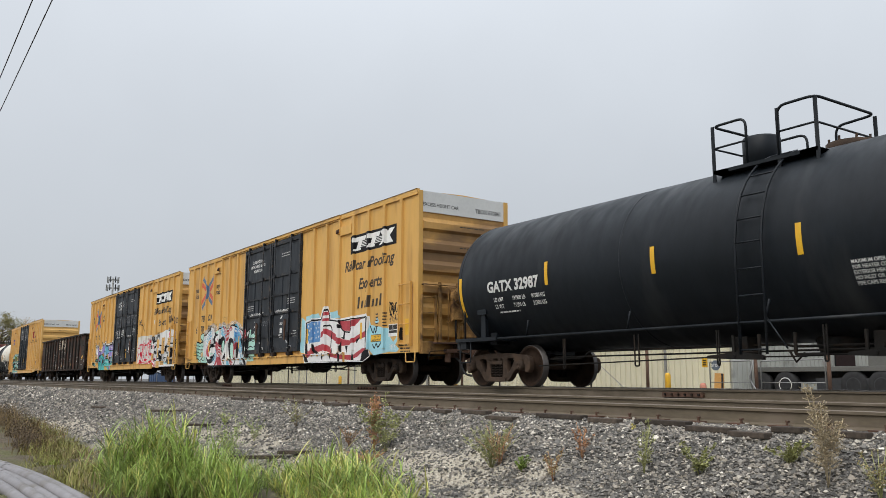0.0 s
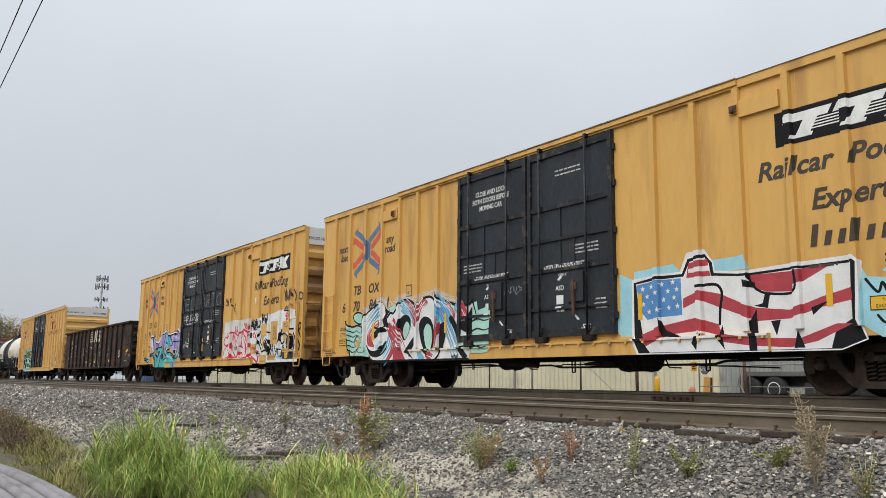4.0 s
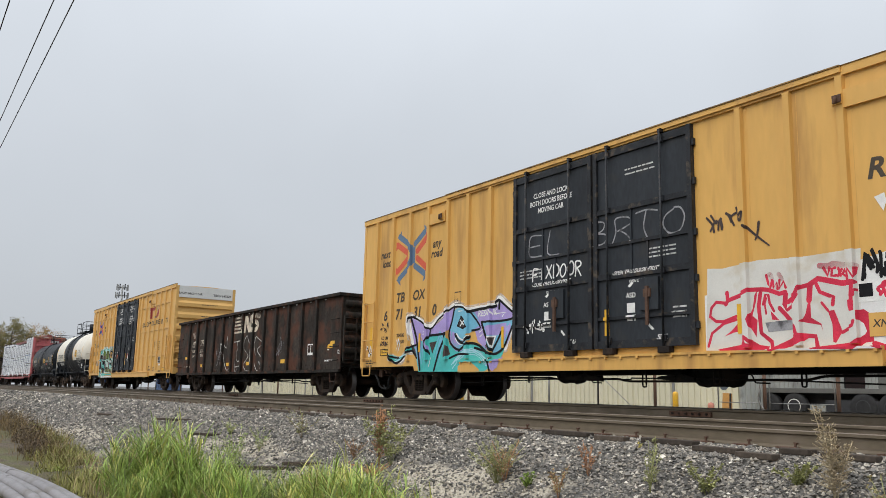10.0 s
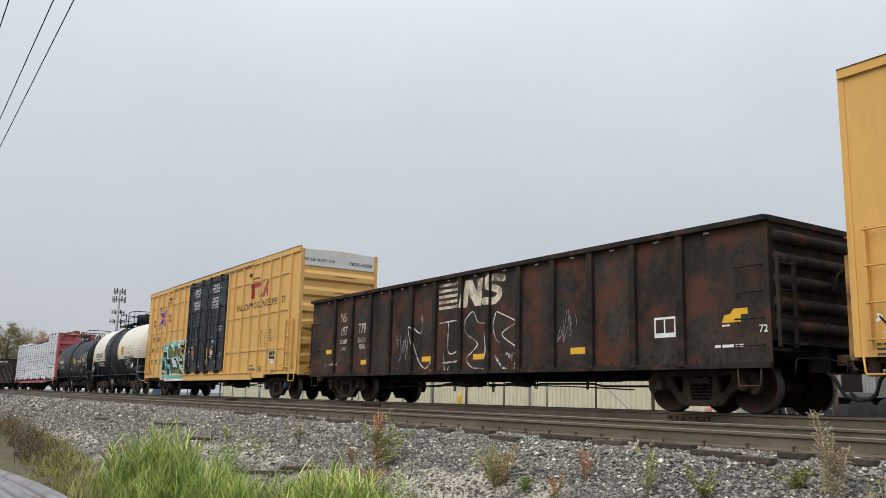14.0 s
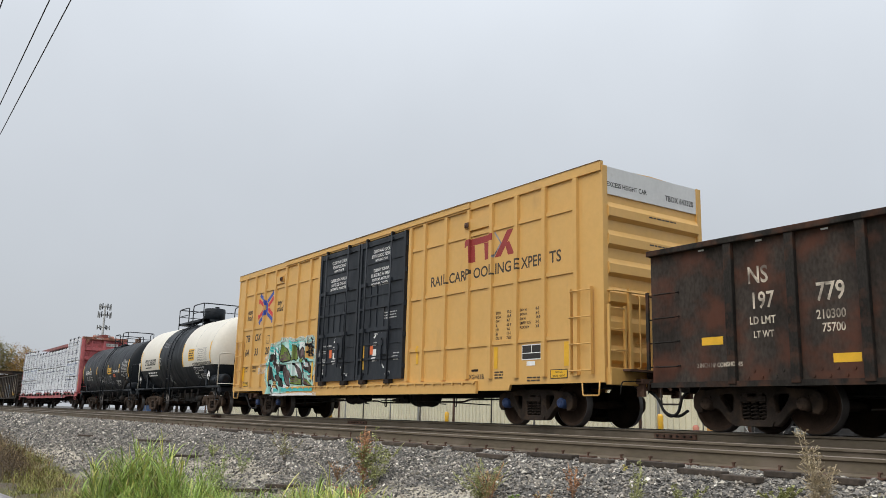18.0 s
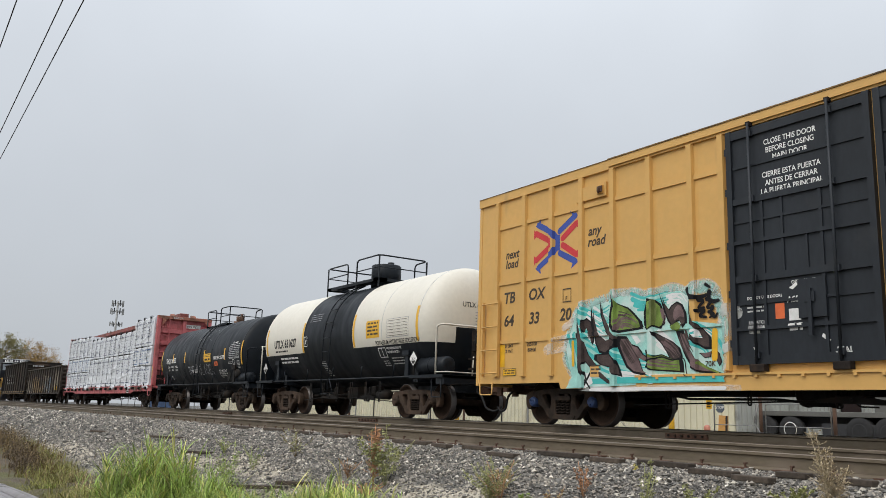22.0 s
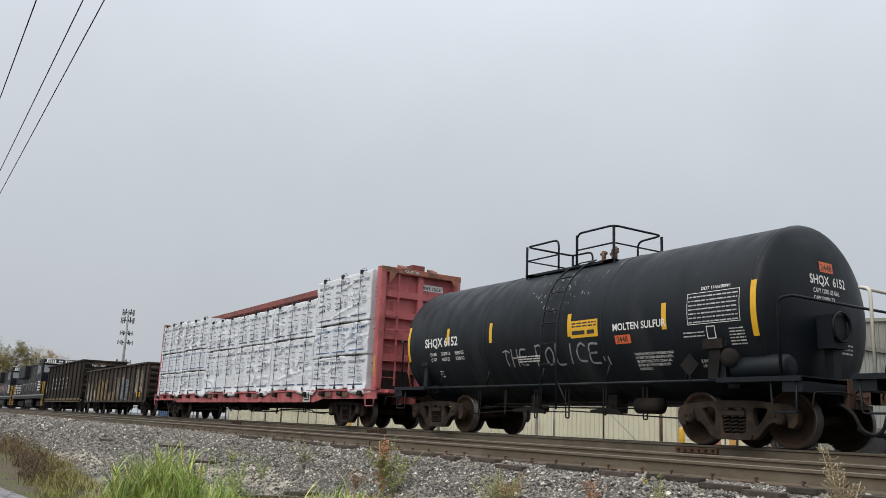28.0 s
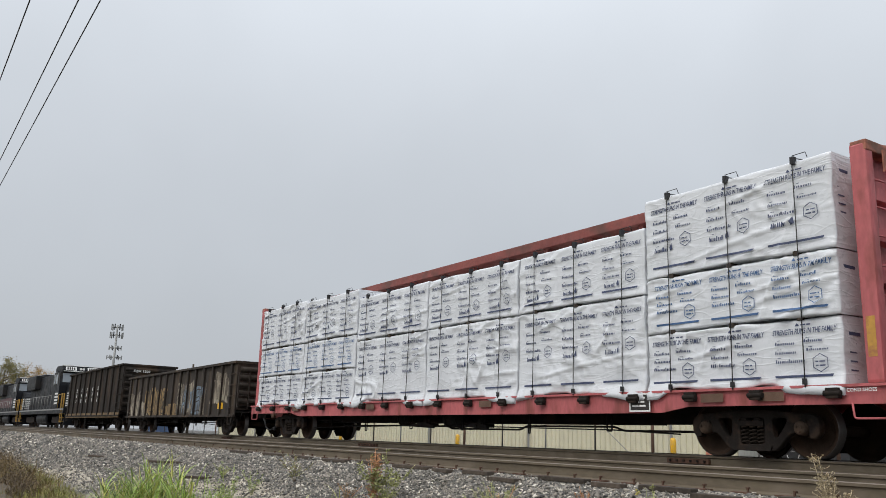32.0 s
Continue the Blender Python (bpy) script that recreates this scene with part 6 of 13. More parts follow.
def sprayed(mk, word, x0, x1, z0, z1, thick, outline, fills, edge=0.05, lean=0.08, jitter=0.06, seed=1, shade=None, shine=None):
    """A piece of fat sprayed letters: black shadow, outline, fill and streaks of a second colour."""
    rnd = random.Random(seed)
    n = len(word)
    cell = (x1 - x0) / n
    drawn = []
    for i, ch in enumerate(word):
        cx, cw = x0 + cell * i, cell * rnd.uniform(0.92, 1.06)
        dz, hh = rnd.uniform(-jitter, jitter) * (z1 - z0), (z1 - z0) * rnd.uniform(0.9, 1.05)
        for pl in GLYPH.get(ch, ()):
            drawn.append((i, [(cx + cw * (0.08 + 0.84 * (u + lean * v + rnd.uniform(-1, 1) * jitter * 0.5)), z0 + dz + hh * (v + rnd.uniform(-1, 1) * jitter * 0.4)) for u, v in pl]))
    if shade:
        for i, p in drawn:
            mk.line([(x + thick * 0.30, z - thick * 0.28) for x, z in p], thick + 2 * edge, shade)
    if outline:
        for i, p in drawn:
            mk.line(p, thick + 2 * edge, outline)
    for i, p in drawn:
        mk.line(p, thick, fills[i % len(fills)])
    if shine:
        for i, p in drawn:
            for _ in range(2):
                o = rnd.uniform(-0.3, 0.3) * thick
                a = rnd.randint(0, max(0, len(p) - 3))
                seg = p[a:a + 3]
                mk.line([(x + o, z + o * 0.6) for x, z in seg], thick * rnd.uniform(0.14, 0.34), shine[rnd.randrange(len(shine))], 0.3)


def streaks(mk, pts, width, m, n, seed, thick):
    """A band of brushed spray along pts: many thin tapered strokes that begin and end unevenly."""
    rnd = random.Random(seed)
    line = smooth_line(pts, 4)
    last = len(line) - 1
    for k in range(n):
        o = width * ((k + 0.5) / n - 0.5) + rnd.uniform(-0.1, 0.1) * width
        a, b = int(last * rnd.uniform(0.0, 0.28)), int(last * rnd.uniform(0.68, 1.0))
        path = []
        for i in range(a, b + 1, 2):
            p, q = line[max(i - 1, 0)], line[min(i + 1, last)]
            dx, dz = q[0] - p[0], q[1] - p[1]
            d = math.hypot(dx, dz) or 1.0
            path.append((line[i][0] - dz / d * o, line[i][1] + dx / d * o))
        if len(path) > 2:
            mk.line(path, thick * rnd.uniform(0.7, 1.3), m, 0.25, False)


def feather(mk, pts, m, seed, reach, n=140):
    """Short soft strokes of overspray standing out from a rim."""
    rnd = random.Random(seed)
    line = smooth_line(pts, 6)
    for k in range(n):
        x, z = line[int((k + rnd.random()) / n * (len(line) - 1))]
        a, ln = rnd.uniform(0.2, 1.25), reach * rnd.uniform(0.4, 1.0)
        dx, dz = (x - sum(q[0] for q in pts) / len(pts)) * 0.25, 0.5 + 0.5 * math.sin(a)
        d = math.hypot(dx, dz)
        dx, dz = dx / d, dz / d
        mk.line([(x - dx * ln * 0.5, z - dz * ln * 0.5), (x, z), (x + dx * ln * 0.6, z + dz * ln * 0.6)], rnd.uniform(0.05, 0.12), m, 0.3, False)


def tag_lines(mk, x0, x1, z0, z1, m, seed, width=0.025, n=7):
    """A thin quick tag."""
    rnd = random.Random(seed)
    for i in range(n):
        a = x0 + (x1 - x0) * i / n
        pts = [(a + (x1 - x0) / n * rnd.uniform(-0.2, 1.4), rnd.uniform(z0, z1)) for _ in range(rnd.randint(3, 5))]
        mk.line(pts, width, m)


def arrow_cross(mk, cx, cz, w, h, blue, red, edge):
    """Bent arrows back to back: blue bands outside, red ones inside, each with a barbed head."""
    P = lambda pts: [(cx + u * w, cz + v * h) for u, v in pts]
    t = h * 0.115
    mk.line(P([(-0.42, 0.425), (-0.053, 0.215), (0.065, 0.085), (0.065, -0.07), (-0.053, -0.2), (-0.41, -0.40)]), t, blue, 1.0, False)
    mk.line(P([(0.12, 0.211), (0.50, 0.435)]), t, blue, 1.0, False)
    mk.line(P([(0.13, -0.205), (0.50, -0.41)]), t, blue, 1.0, False)
    mk.rect(cx + 0.03 * w, cx + 0.13 * w, cz - 0.15 * h, cz + 0.15 * h, blue)
    for k in (-1, 1):
        mk.shape(P([(-0.50, k * 0.41), (-0.345, k * 0.535), (-0.38, k * 0.38)]), blue)
        mk.shape(P([(0.40, k * 0.535), (0.565, k * 0.43), (0.45, k * 0.385)]), blue)
        mk.shape(P([(-0.535, k * 0.36), (-0.535, k * 0.16), (-0.45, k * 0.22)]), red)
        mk.shape(P([(0.57, k * 0.37), (0.57, k * 0.20), (0.49, k * 0.26)]), red)
        mk.line(P([(0.52, k * 0.285), (0.20, k * 0.065)]), t, red, 1.0, False)
    mk.line(P([(-0.48, 0.27), (-0.085, 0.05), (-0.085, -0.02), (-0.47, -0.25)]), t, red, 1.0, False)


def block_logo(mk, x0, x1, z0, z1):
    """A dark panel with three slanted white block shapes and thin stripes."""
    mk.rect(x0, x1, z0, z1, G_BLACK)
    w, h = x1 - x0, z1 - z0
    P = lambda u, v: (x0 + w * u, z0 + h * v)
    for u in (0.05, 0.36):
        mk.shape([P(u, 0.62), P(u + 0.03, 0.86), P(u + 0.31, 0.86), P(u + 0.28, 0.62)], W_INK)
        mk.shape([P(u + 0.07, 0.14), P(u + 0.13, 0.62), P(u + 0.22, 0.62), P(u + 0.16, 0.14)], W_INK)
        mk.shape([P(u + 0.05, 0.14), P(u + 0.06, 0.24), P(u + 0.19, 0.24), P(u + 0.18, 0.14)], W_INK)
        for k in range(4):
            v = 0.30 + 0.08 * k
            mk.shape([P(u + 0.18, v), P(u + 0.185, v + 0.035), P(u + 0.36, v + 0.035), P(u + 0.355, v)], W_INK)
    mk.shape([P(0.64, 0.14), P(0.86, 0.86), P(0.97, 0.86), P(0.75, 0.14)], W_INK)
    mk.shape([P(0.66, 0.86), P(0.80, 0.86), P(0.93, 0.14), P(0.79, 0.14)], W_INK)


def door_marks(mk, rnd, spanish=False):
    if spanish:
        for x, lines in ((-1.35, ("CLOSE THIS DOOR", "BEFORE CLOSING", "MAIN DOOR", "", "CIERRE ESTA PUERTA", "ANTES DE CERRAR", "LA PUERTA PRINCIPAL")), (1.15, ("CLOSE AND LOCK", "BOTH DOORS BEFORE", "MOVING CAR", "", "CIERRE Y PONGA", "EL SEGURO EN AMBAS", "PUERTAS ANTES DE", "MOVER EL CARRO"))):
            for k, t in enumerate(lines):
                if t:
                    mk.words(t, x, 4.56 - 0.135 * k, 0.125, W_INK, 0, "CENTER", 0.85)
    else:
        for k, t in enumerate(("CLOSE AND LOCK", "BOTH DOORS BEFORE", "MOVING CAR")):
            mk.words(t, -1.30, 4.36 - 0.17 * k, 0.155, W_INK, 0.05, "CENTER", 0.85)
        mk.bars(0.85, 1.6, 4.42, 2, 0.028, GREY_INK, rnd, 0.09)
    if not spanish:
        mk.bars(-2.3, -1.6, 2.78, 3, 0.028, GREY_INK, rnd, 0.075)
    mk.bars(1.4, 2.05, 2.82, 3, 0.028, GREY_INK, rnd, 0.075)
    for x, t, c in ((-1.25, "CLOSE THIS DOOR FIRST", "OPEN CLOSE"), (1.10, "OPEN THIS DOOR FIRST", "OPEN CLOSE")):
        if not spanish:
            mk.words(t, x, 2.43, 0.115, W_INK, 0.05, "CENTER", 0.9)
        mk.words(c, x + 0.02, 2.26, 0.075, W_INK, 0.05, "CENTER", 0.9)
        for s in (-1, 1):
            mk.shape([(x + s * 0.10, 2.28), (x + s * 0.22, 2.20), (x + s * 0.16, 2.17), (x + s * 0.07, 2.24)], W_INK)
        mk.words("ASD", x - 0.14, 1.98, 0.13, W_INK, 0, "CENTER")
        mk.rect(x - 0.24, x - 0.04, 1.70, 1.88, W_INK)
        mk.bars(x - 0.24, x - 0.02, 1.62, 2, 0.04, W_INK, rnd, 0.07)
        mk.words("SEAL", x + 0.62, 1.19, 0.12, W_INK, 0, "CENTER")
        mk.shape([(x + 0.30, 1.48), (x + 0.42, 1.37), (x + 0.36, 1.36), (x + 0.27, 1.44)], W_INK)
    mk.bars(1.95, 2.25, 1.72, 3, 0.03, GREY_INK, rnd, 0.085)


def old_boxcar_lettering(mk, number, rnd, panels=True):
    """The lettering of the two older ribbed cars; number is split as it stands between the ribs."""
    block_logo(mk, 5.86, 8.50, 3.79, 4.34)
    mk.words("Railcar  Pooling", 5.50, 3.31, 0.42, BROWN_INK, 0.22, "LEFT", 1.06, 1.02, 0.012)
    mk.words("Experts", 6.38, 2.73, 0.43, BROWN_INK, 0.22, "LEFT", 1.02, 1.0, 0.012)
    arrow_cross(mk, -6.98, 3.76, 1.50, 1.42, LOGO_BLUE, LOGO_RED, W_INK)
    for t, x, z in (("next", -8.62, 3.86), ("load", -8.52, 3.60)):
        mk.words(t, x, z, 0.30, BROWN_INK, 0.22, "LEFT", 0.92, 1.0, 0.008)
    for t, x, z in (("any", -5.93, 3.84), ("road", -6.0, 3.58)):
        mk.words(t, x, z, 0.30, BROWN_INK, 0.22, "LEFT", 0.92, 1.0, 0.008)
    mk.words("TB", -7.72, 2.56, 0.36, BROWN_INK, 0.22, "LEFT", 1.05, 1.0, 0.012)
    mk.words("OX", -6.86, 2.56, 0.36, BROWN_INK, 0.22, "LEFT", 1.05, 1.0, 0.012)
    for t, x in zip(number, (-8.36, -7.72, -6.80, -5.90)):
        mk.words(t, x, 2.10, 0.39, BROWN_INK, 0.18, "LEFT", 1.0, 1.0, 0.012)
    mk.words("LD LMT", -8.45, 1.58, 0.13, BROWN_INK)
    mk.words("LT WT", -8.42, 1.42, 0.13, BROWN_INK)
    mk.rect(-8.48, -7.98, 1.14, 1.32, G_BLACK)
    mk.rect(-8.46, -8.00, 1.16, 1.30, SIGN_Y)
    mk.bars(-8.42, -8.04, 1.26, 2, 0.025, K_INK, rnd, 0.05)
    for x in (-9.1,):
        mk.rect(x, x + 0.16, 1.35, 1.95, SIGN_Y)
    mk.bars(-9.3, -8.9, 1.0, 3, 0.03, BROWN_INK, rnd, 0.07)
    mk.bars(8.75, 9.25, 1.02, 3, 0.035, BROWN_INK, rnd, 0.08)
    for x0, z in ((-4.88, 2.30),):
        for a, b, c, d in ((0, 0.27, 0, 0.02), (0, 0.27, 0.28, 0.30), (0, 0.015, 0, 0.30), (0.255, 0.27, 0, 0.30)):
            mk.rect(x0 + a, x0 + b, z + c, z + d, BROWN_INK)
        mk.words("F", x0 + 0.09, z + 0.04, 0.13, BROWN_INK)
    if panels:
        mk.bars(6.3, 6.75, 1.86, 1, 0.04, BROWN_INK, rnd)
        for x in (7.42, 7.92):
            mk.bars(x, x + 0.14, 1.92, 5, 0.035, BROWN_INK, rnd, 0.085)


def end_marks(car, half, number, e=1):
    for name, text, x, z, size, bold in (("end_notice", "EXCESS HEIGHT CAR", -1.34, 4.66, 0.135, 0.0), ("end_number", number, 0.36, 4.64, 0.165, 0.006)):
        mk = Marks()
        mk.words(text, x, z, size, K_INK, 0, "LEFT", 0.9, 1.0, bold)
        mk.stand(name, car, "black lettering on the white end panel", e * (half + 0.03), e)["kind"] = "stuff"
    rnd = random.Random(7)
    for z in (4.17, 3.60, 3.04):
        mk = Marks()
        mk.bars(-0.2, 0.6, z, 1, 0.03, BROWN_INK, rnd)
        mk.stand("small_end_lettering", car, "", e * (half + 0.09), e)["kind"] = "stuff"


OLD_RIBS = [s * x for x in (8.8, 7.9, 7.0, 6.1, 5.2, 4.32, 3.42) for s in (-1, 1)]
NEW_RIBS = [s * x for x in (8.8, 7.85, 6.95, 6.05, 5.18, 4.25, 3.3, 2.64) for s in (-1, 1)]
W = -1.46
DOOR_FACE = W - 0.045
BAR_Z = ((4.84, 0.07), (3.70, 0.05), (3.02, 0.03), (2.42, 0.055), (1.62, 0.03), (1.13, 0.07))
DOOR_BARS = [(a, b, z - t, z + t, W - 0.085) for z, t in BAR_Z for a, b in ((-2.40, -0.13), (0.13, 2.36))]
DOOR_CUTS = [z + k * t for z, t in BAR_Z for k in (-1, 1)]


def door_ribs(ribs):
    """The door leaves stand proud of the side sheet, their bars prouder still."""
    out = list(ribs) + [(-2.50, -0.03, 1.06, 4.93, DOOR_FACE), (0.03, 2.46, 1.06, 4.93, DOOR_FACE), (-4.6, 5.6, 0.66, 0.90, W - 0.07), (-4.6, 5.6, 0.90, 0.94, W - 0.10)]
    return out


TRAIN_CARS = []     # (car, x of its middle when the clip starts)


def first_boxcar():
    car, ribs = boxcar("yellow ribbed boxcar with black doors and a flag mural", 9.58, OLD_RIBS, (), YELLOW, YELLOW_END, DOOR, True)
    rnd = random.Random(3)
    mk = Marks()
    old_boxcar_lettering(mk, ("6", "70", "84", "1"), rnd)
    mk.rect(8.14, 8.60, 1.29, 1.62, W_INK)
    for a, b, c, d in ((8.16, 8.36, 1.47, 1.60), (8.38, 8.58, 1.47, 1.60), (8.16, 8.58, 1.38, 1.455)):
        mk.rect(a, b, c, d, K_INK)
    for k in range(7):
        x = 6.34 + 0.21 * k
        mk.shape([(x, 2.17), (x + 0.05, 2.38 if k % 3 else 2.50), (x + 0.15, 2.38 if k % 3 else 2.50), (x + 0.10, 2.17)], BROWN_INK)
    mk.fix("side_lettering", car, "dark stencilled lettering and logo on the side", W, ribs)
    mk = Marks()
    door_marks(mk, rnd)
    tag_lines(mk, -0.9, -0.2, 2.0, 2.2, GREY_SPRAY, 4, 0.012)
    mk.fix("door_lettering", car, "white stencilled instructions on the doors", DOOR_FACE, DOOR_BARS, cuts_z=DOOR_CUTS)
    # flag mural beside the doors
    mk = Marks()
    mk.shape([(2.53, 2.15), (2.87, 2.0), (2.89, 2.15), (3.77, 2.2), (3.92, 2.08), (3.9, 0.95), (2.55, 0.99), (2.38, 1.18), (2.53, 1.41)], G_CYAN)
    mk.shape([(4.59, 2.18), (5.23, 2.19), (5.28, 1.96), (4.59, 1.98)], G_CYAN)
    mk.shape([(6.98, 1.95), (7.16, 1.66), (8.16, 1.51), (8.18, 1.32), (8.42, 1.11), (8.69, 0.95), (8.55, 0.87), (8.18, 0.89), (7.32, 0.81), (7.01, 1.01)], G_CYAN)
    mk.shape([(7.37, 1.72), (7.52, 1.87), (7.61, 1.73), (7.51, 1.67)], G_CYAN)
    mk.shape([(8.32, 1.09), (8.58, 1.29), (8.61, 1.18), (8.42, 1.01)], G_CYAN)
    mk.shape([(2.83, 2.01), (3.43, 2.06), (3.92, 2.05), (4.07, 2.36), (4.44, 2.38), (4.61, 2.14), (4.63, 2.0), (5.18, 1.94), (5.98, 1.97), (6.98, 1.99), (7.09, 1.88), (7.02, 1.07), (7.12, 0.79), (6.72, 0.65), (2.96, 0.66), (2.8, 1.0)], G_WHITE)
    mk.shape([(2.87, 1.95), (3.43, 2.02), (3.96, 2.01), (4.09, 2.25), (4.44, 2.3), (4.58, 2.14), (4.61, 1.96), (5.18, 1.89), (5.98, 1.91), (6.98, 1.92), (7.03, 1.88), (6.98, 1.07), (7.09, 0.8), (6.73, 0.67), (3.01, 0.68), (2.86, 0.98)], G_BLACK)
    mk.shape([(2.93, 1.92), (3.38, 1.96), (3.99, 1.96), (4.13, 2.2), (4.44, 2.24), (4.52, 2.13), (4.55, 1.92), (5.18, 1.85), (5.97, 1.87), (6.96, 1.88), (6.93, 1.1), (6.66, 0.95), (6.57, 0.68), (3.26, 0.69), (3.07, 0.92), (2.97, 1.46)], G_WHITE)
    mk.shape([(2.94, 1.9), (3.38, 1.95), (3.93, 1.94), (3.94, 1.31), (3.53, 1.3), (3.17, 1.27), (2.99, 1.46)], G_BLUE)
    mk.shape([(4.1, 2.18), (4.49, 2.21), (4.54, 1.92), (4.05, 1.93)], G_RED)
    mk.shape([(4.1, 2.08), (4.52, 2.1), (4.54, 2.01), (4.09, 2.01)], G_WHITE)
    mk.shape([(5.26, 1.86), (6.05, 1.85), (6.06, 1.54), (5.58, 1.57), (5.3, 1.67)], G_RED)
    mk.shape([(6.05, 1.85), (6.42, 1.9), (6.65, 1.89), (6.19, 1.68), (6.05, 1.64)], G_RED)
    mk.shape([(3.97, 1.59), (4.32, 1.7), (4.71, 1.61), (5.17, 1.41), (5.37, 1.34), (5.95, 1.27), (6.47, 1.43), (6.95, 1.54), (6.96, 1.36), (6.47, 1.28), (5.95, 1.14), (5.4, 1.13), (4.75, 1.37), (4.31, 1.54), (3.96, 1.42)], G_RED)
    mk.shape([(3.02, 1.01), (3.46, 1.14), (4.22, 1.25), (4.66, 1.12), (4.75, 0.92), (4.3, 1.03), (3.65, 0.99), (3.17, 0.8)], G_RED)
    mk.shape([(4.74, 0.96), (5.28, 0.88), (6.09, 0.84), (6.67, 1.03), (6.91, 1.02), (6.37, 0.79), (5.93, 0.71), (5.31, 0.75), (4.75, 0.83)], G_RED)
    mk.line([(4.28, 1.77), (4.63, 1.77), (4.75, 1.63), (4.71, 1.36), (4.69, 1.12)], 0.05, G_BLACK)
    mk.shape([(5.54, 1.55), (5.63, 1.54), (5.58, 1.32), (5.33, 1.37), (5.49, 1.4)], G_BLACK)
    mk.shape([(5.26, 1.14), (5.38, 1.32), (5.41, 0.67), (5.27, 0.67)], G_BLACK)
    mk.shape([(3.45, 1.3), (3.58, 1.07), (3.95, 0.93), (3.49, 0.96)], G_BLACK)
    mk.shape([(5.79, 1.13), (5.71, 0.89), (5.62, 1.12)], G_BLACK)
    mk.shape([(6.29, 1.28), (6.58, 1.37), (6.32, 1.17)], G_BLACK)
    mk.shape([(6.64, 0.83), (6.94, 0.98), (7.09, 0.8), (6.74, 0.69)], G_BLACK)
    mk.shape([(6.06, 0.97), (6.17, 0.7), (5.99, 0.7)], G_BLACK)
    mk.shape([(4.16, 0.83), (4.3, 1.02), (4.26, 0.7)], G_BLACK)
    mk.shape([(4.65, 0.9), (4.74, 1.1), (4.82, 0.7)], G_BLACK)
    mk.line([(5.26, 1.88), (5.34, 1.68), (5.57, 1.55), (6.05, 1.54), (6.08, 1.85)], 0.04, G_BLACK)
    mk.shape([(5.18, 1.8), (5.38, 1.73), (5.37, 1.65), (5.19, 1.68)], G_BLACK)
    mk.line([(7.13, 1.62), (7.29, 1.43), (7.36, 1.56), (7.43, 1.43), (7.5, 1.6)], 0.04, G_BLACK)
    mk.line([(7.27, 1.11), (7.37, 1.01), (7.47, 1.13), (7.56, 1.03), (7.72, 1.14)], 0.04, G_BLACK)
    tag_lines(mk, 8.08, 8.7, 1.85, 2.23, G_BLACK, 11, 0.04, 6)
    tag_lines(mk, 8.18, 8.65, 1.68, 1.86, G_BROWN, 12, 0.02, 9)
    tag_lines(mk, 8.19, 8.5, 0.9, 1.09, G_WHITE, 13, 0.014, 8)
    tag_lines(mk, 8.78, 8.87, 1.11, 1.53, G_BLACK, 14, 0.03, 6)
    for cx, cz in [(3.08, 1.82), (3.28, 1.85), (3.52, 1.87), (3.76, 1.89), (3.18, 1.68), (3.42, 1.73), (3.65, 1.74), (3.84, 1.76), (3.09, 1.55), (3.32, 1.58), (3.55, 1.6), (3.78, 1.62), (3.22, 1.41), (3.45, 1.43), (3.66, 1.45), (3.85, 1.47)]:
        mk.shape([(cx + (0.055 if i % 2 == 0 else 0.023) * math.sin(i * math.pi / 5), cz + (0.055 if i % 2 == 0 else 0.023) * math.cos(i * math.pi / 5)) for i in range(10)], G_WHITE)
    mk.rect(7.17, 7.80, 1.18, 1.38, K_INK)
    mk.rect(7.185, 7.785, 1.195, 1.365, SIGN_Y)
    mk.words("THIS CAR", 7.485, 1.295, 0.065, K_INK, 0, "CENTER")
    mk.words("EXCESS HEIGHT", 7.485, 1.215, 0.065, K_INK, 0, "CENTER")
    for x in (6.54, 2.96):
        mk.rect(x, x + 0.10, 1.28, 1.75, SIGN_Y)
    mk.rect(9.0, 9.18, 1.30, 1.72, SIGN_Y)
    mk.fix("flag_mural", car, "spray-painted stars and stripes mural with pale cyan overspray", W, door_ribs(ribs), 0.00005, cuts_z=(0.90, 0.94, 0.98))
    # the big piece below the crossed arrows
    mk = Marks()
    mk.line([(-7.03, 1.97), (-6.68, 2.17), (-6.26, 2.25), (-6.02, 2.28), (-5.63, 2.13), (-5.25, 2.2), (-4.96, 2.28), (-4.67, 2.2), (-4.4, 2.07), (-4.2, 2.2), (-3.87, 2.27), (-3.62, 2.21), (-3.55, 2.33), (-3.26, 2.18), (-2.85, 2.04), (-2.42, 1.92)], 0.26, G_HALO)
    mk.line([(-7.03, 1.97), (-6.68, 2.17), (-6.26, 2.25), (-6.02, 2.28), (-5.63, 2.13), (-5.25, 2.2), (-4.96, 2.28), (-4.67, 2.2), (-4.4, 2.07), (-4.2, 2.2), (-3.87, 2.27), (-3.62, 2.21), (-3.55, 2.33), (-3.26, 2.18), (-2.85, 2.04), (-2.42, 1.92)], 0.14, G_HALO)
    mk.shape([(-8.15, 1.81), (-7.76, 1.66), (-7.39, 1.64), (-7.09, 1.68), (-7.02, 1.33), (-6.7, 0.8), (-7.13, 0.83), (-7.82, 0.86), (-7.9, 1.13), (-8.01, 1.5)], G_MINT)
    mk.shape(smooth_line([(-7.67, 1.96), (-7.39, 2.03), (-7.09, 1.97), (-7.02, 1.79), (-7.3, 1.67), (-7.63, 1.81)], 4, True), G_MINT)
    mk.line([(-8.15, 1.84), (-7.75, 1.66), (-7.39, 1.69), (-7.09, 1.59)], 0.05, G_BLACK)
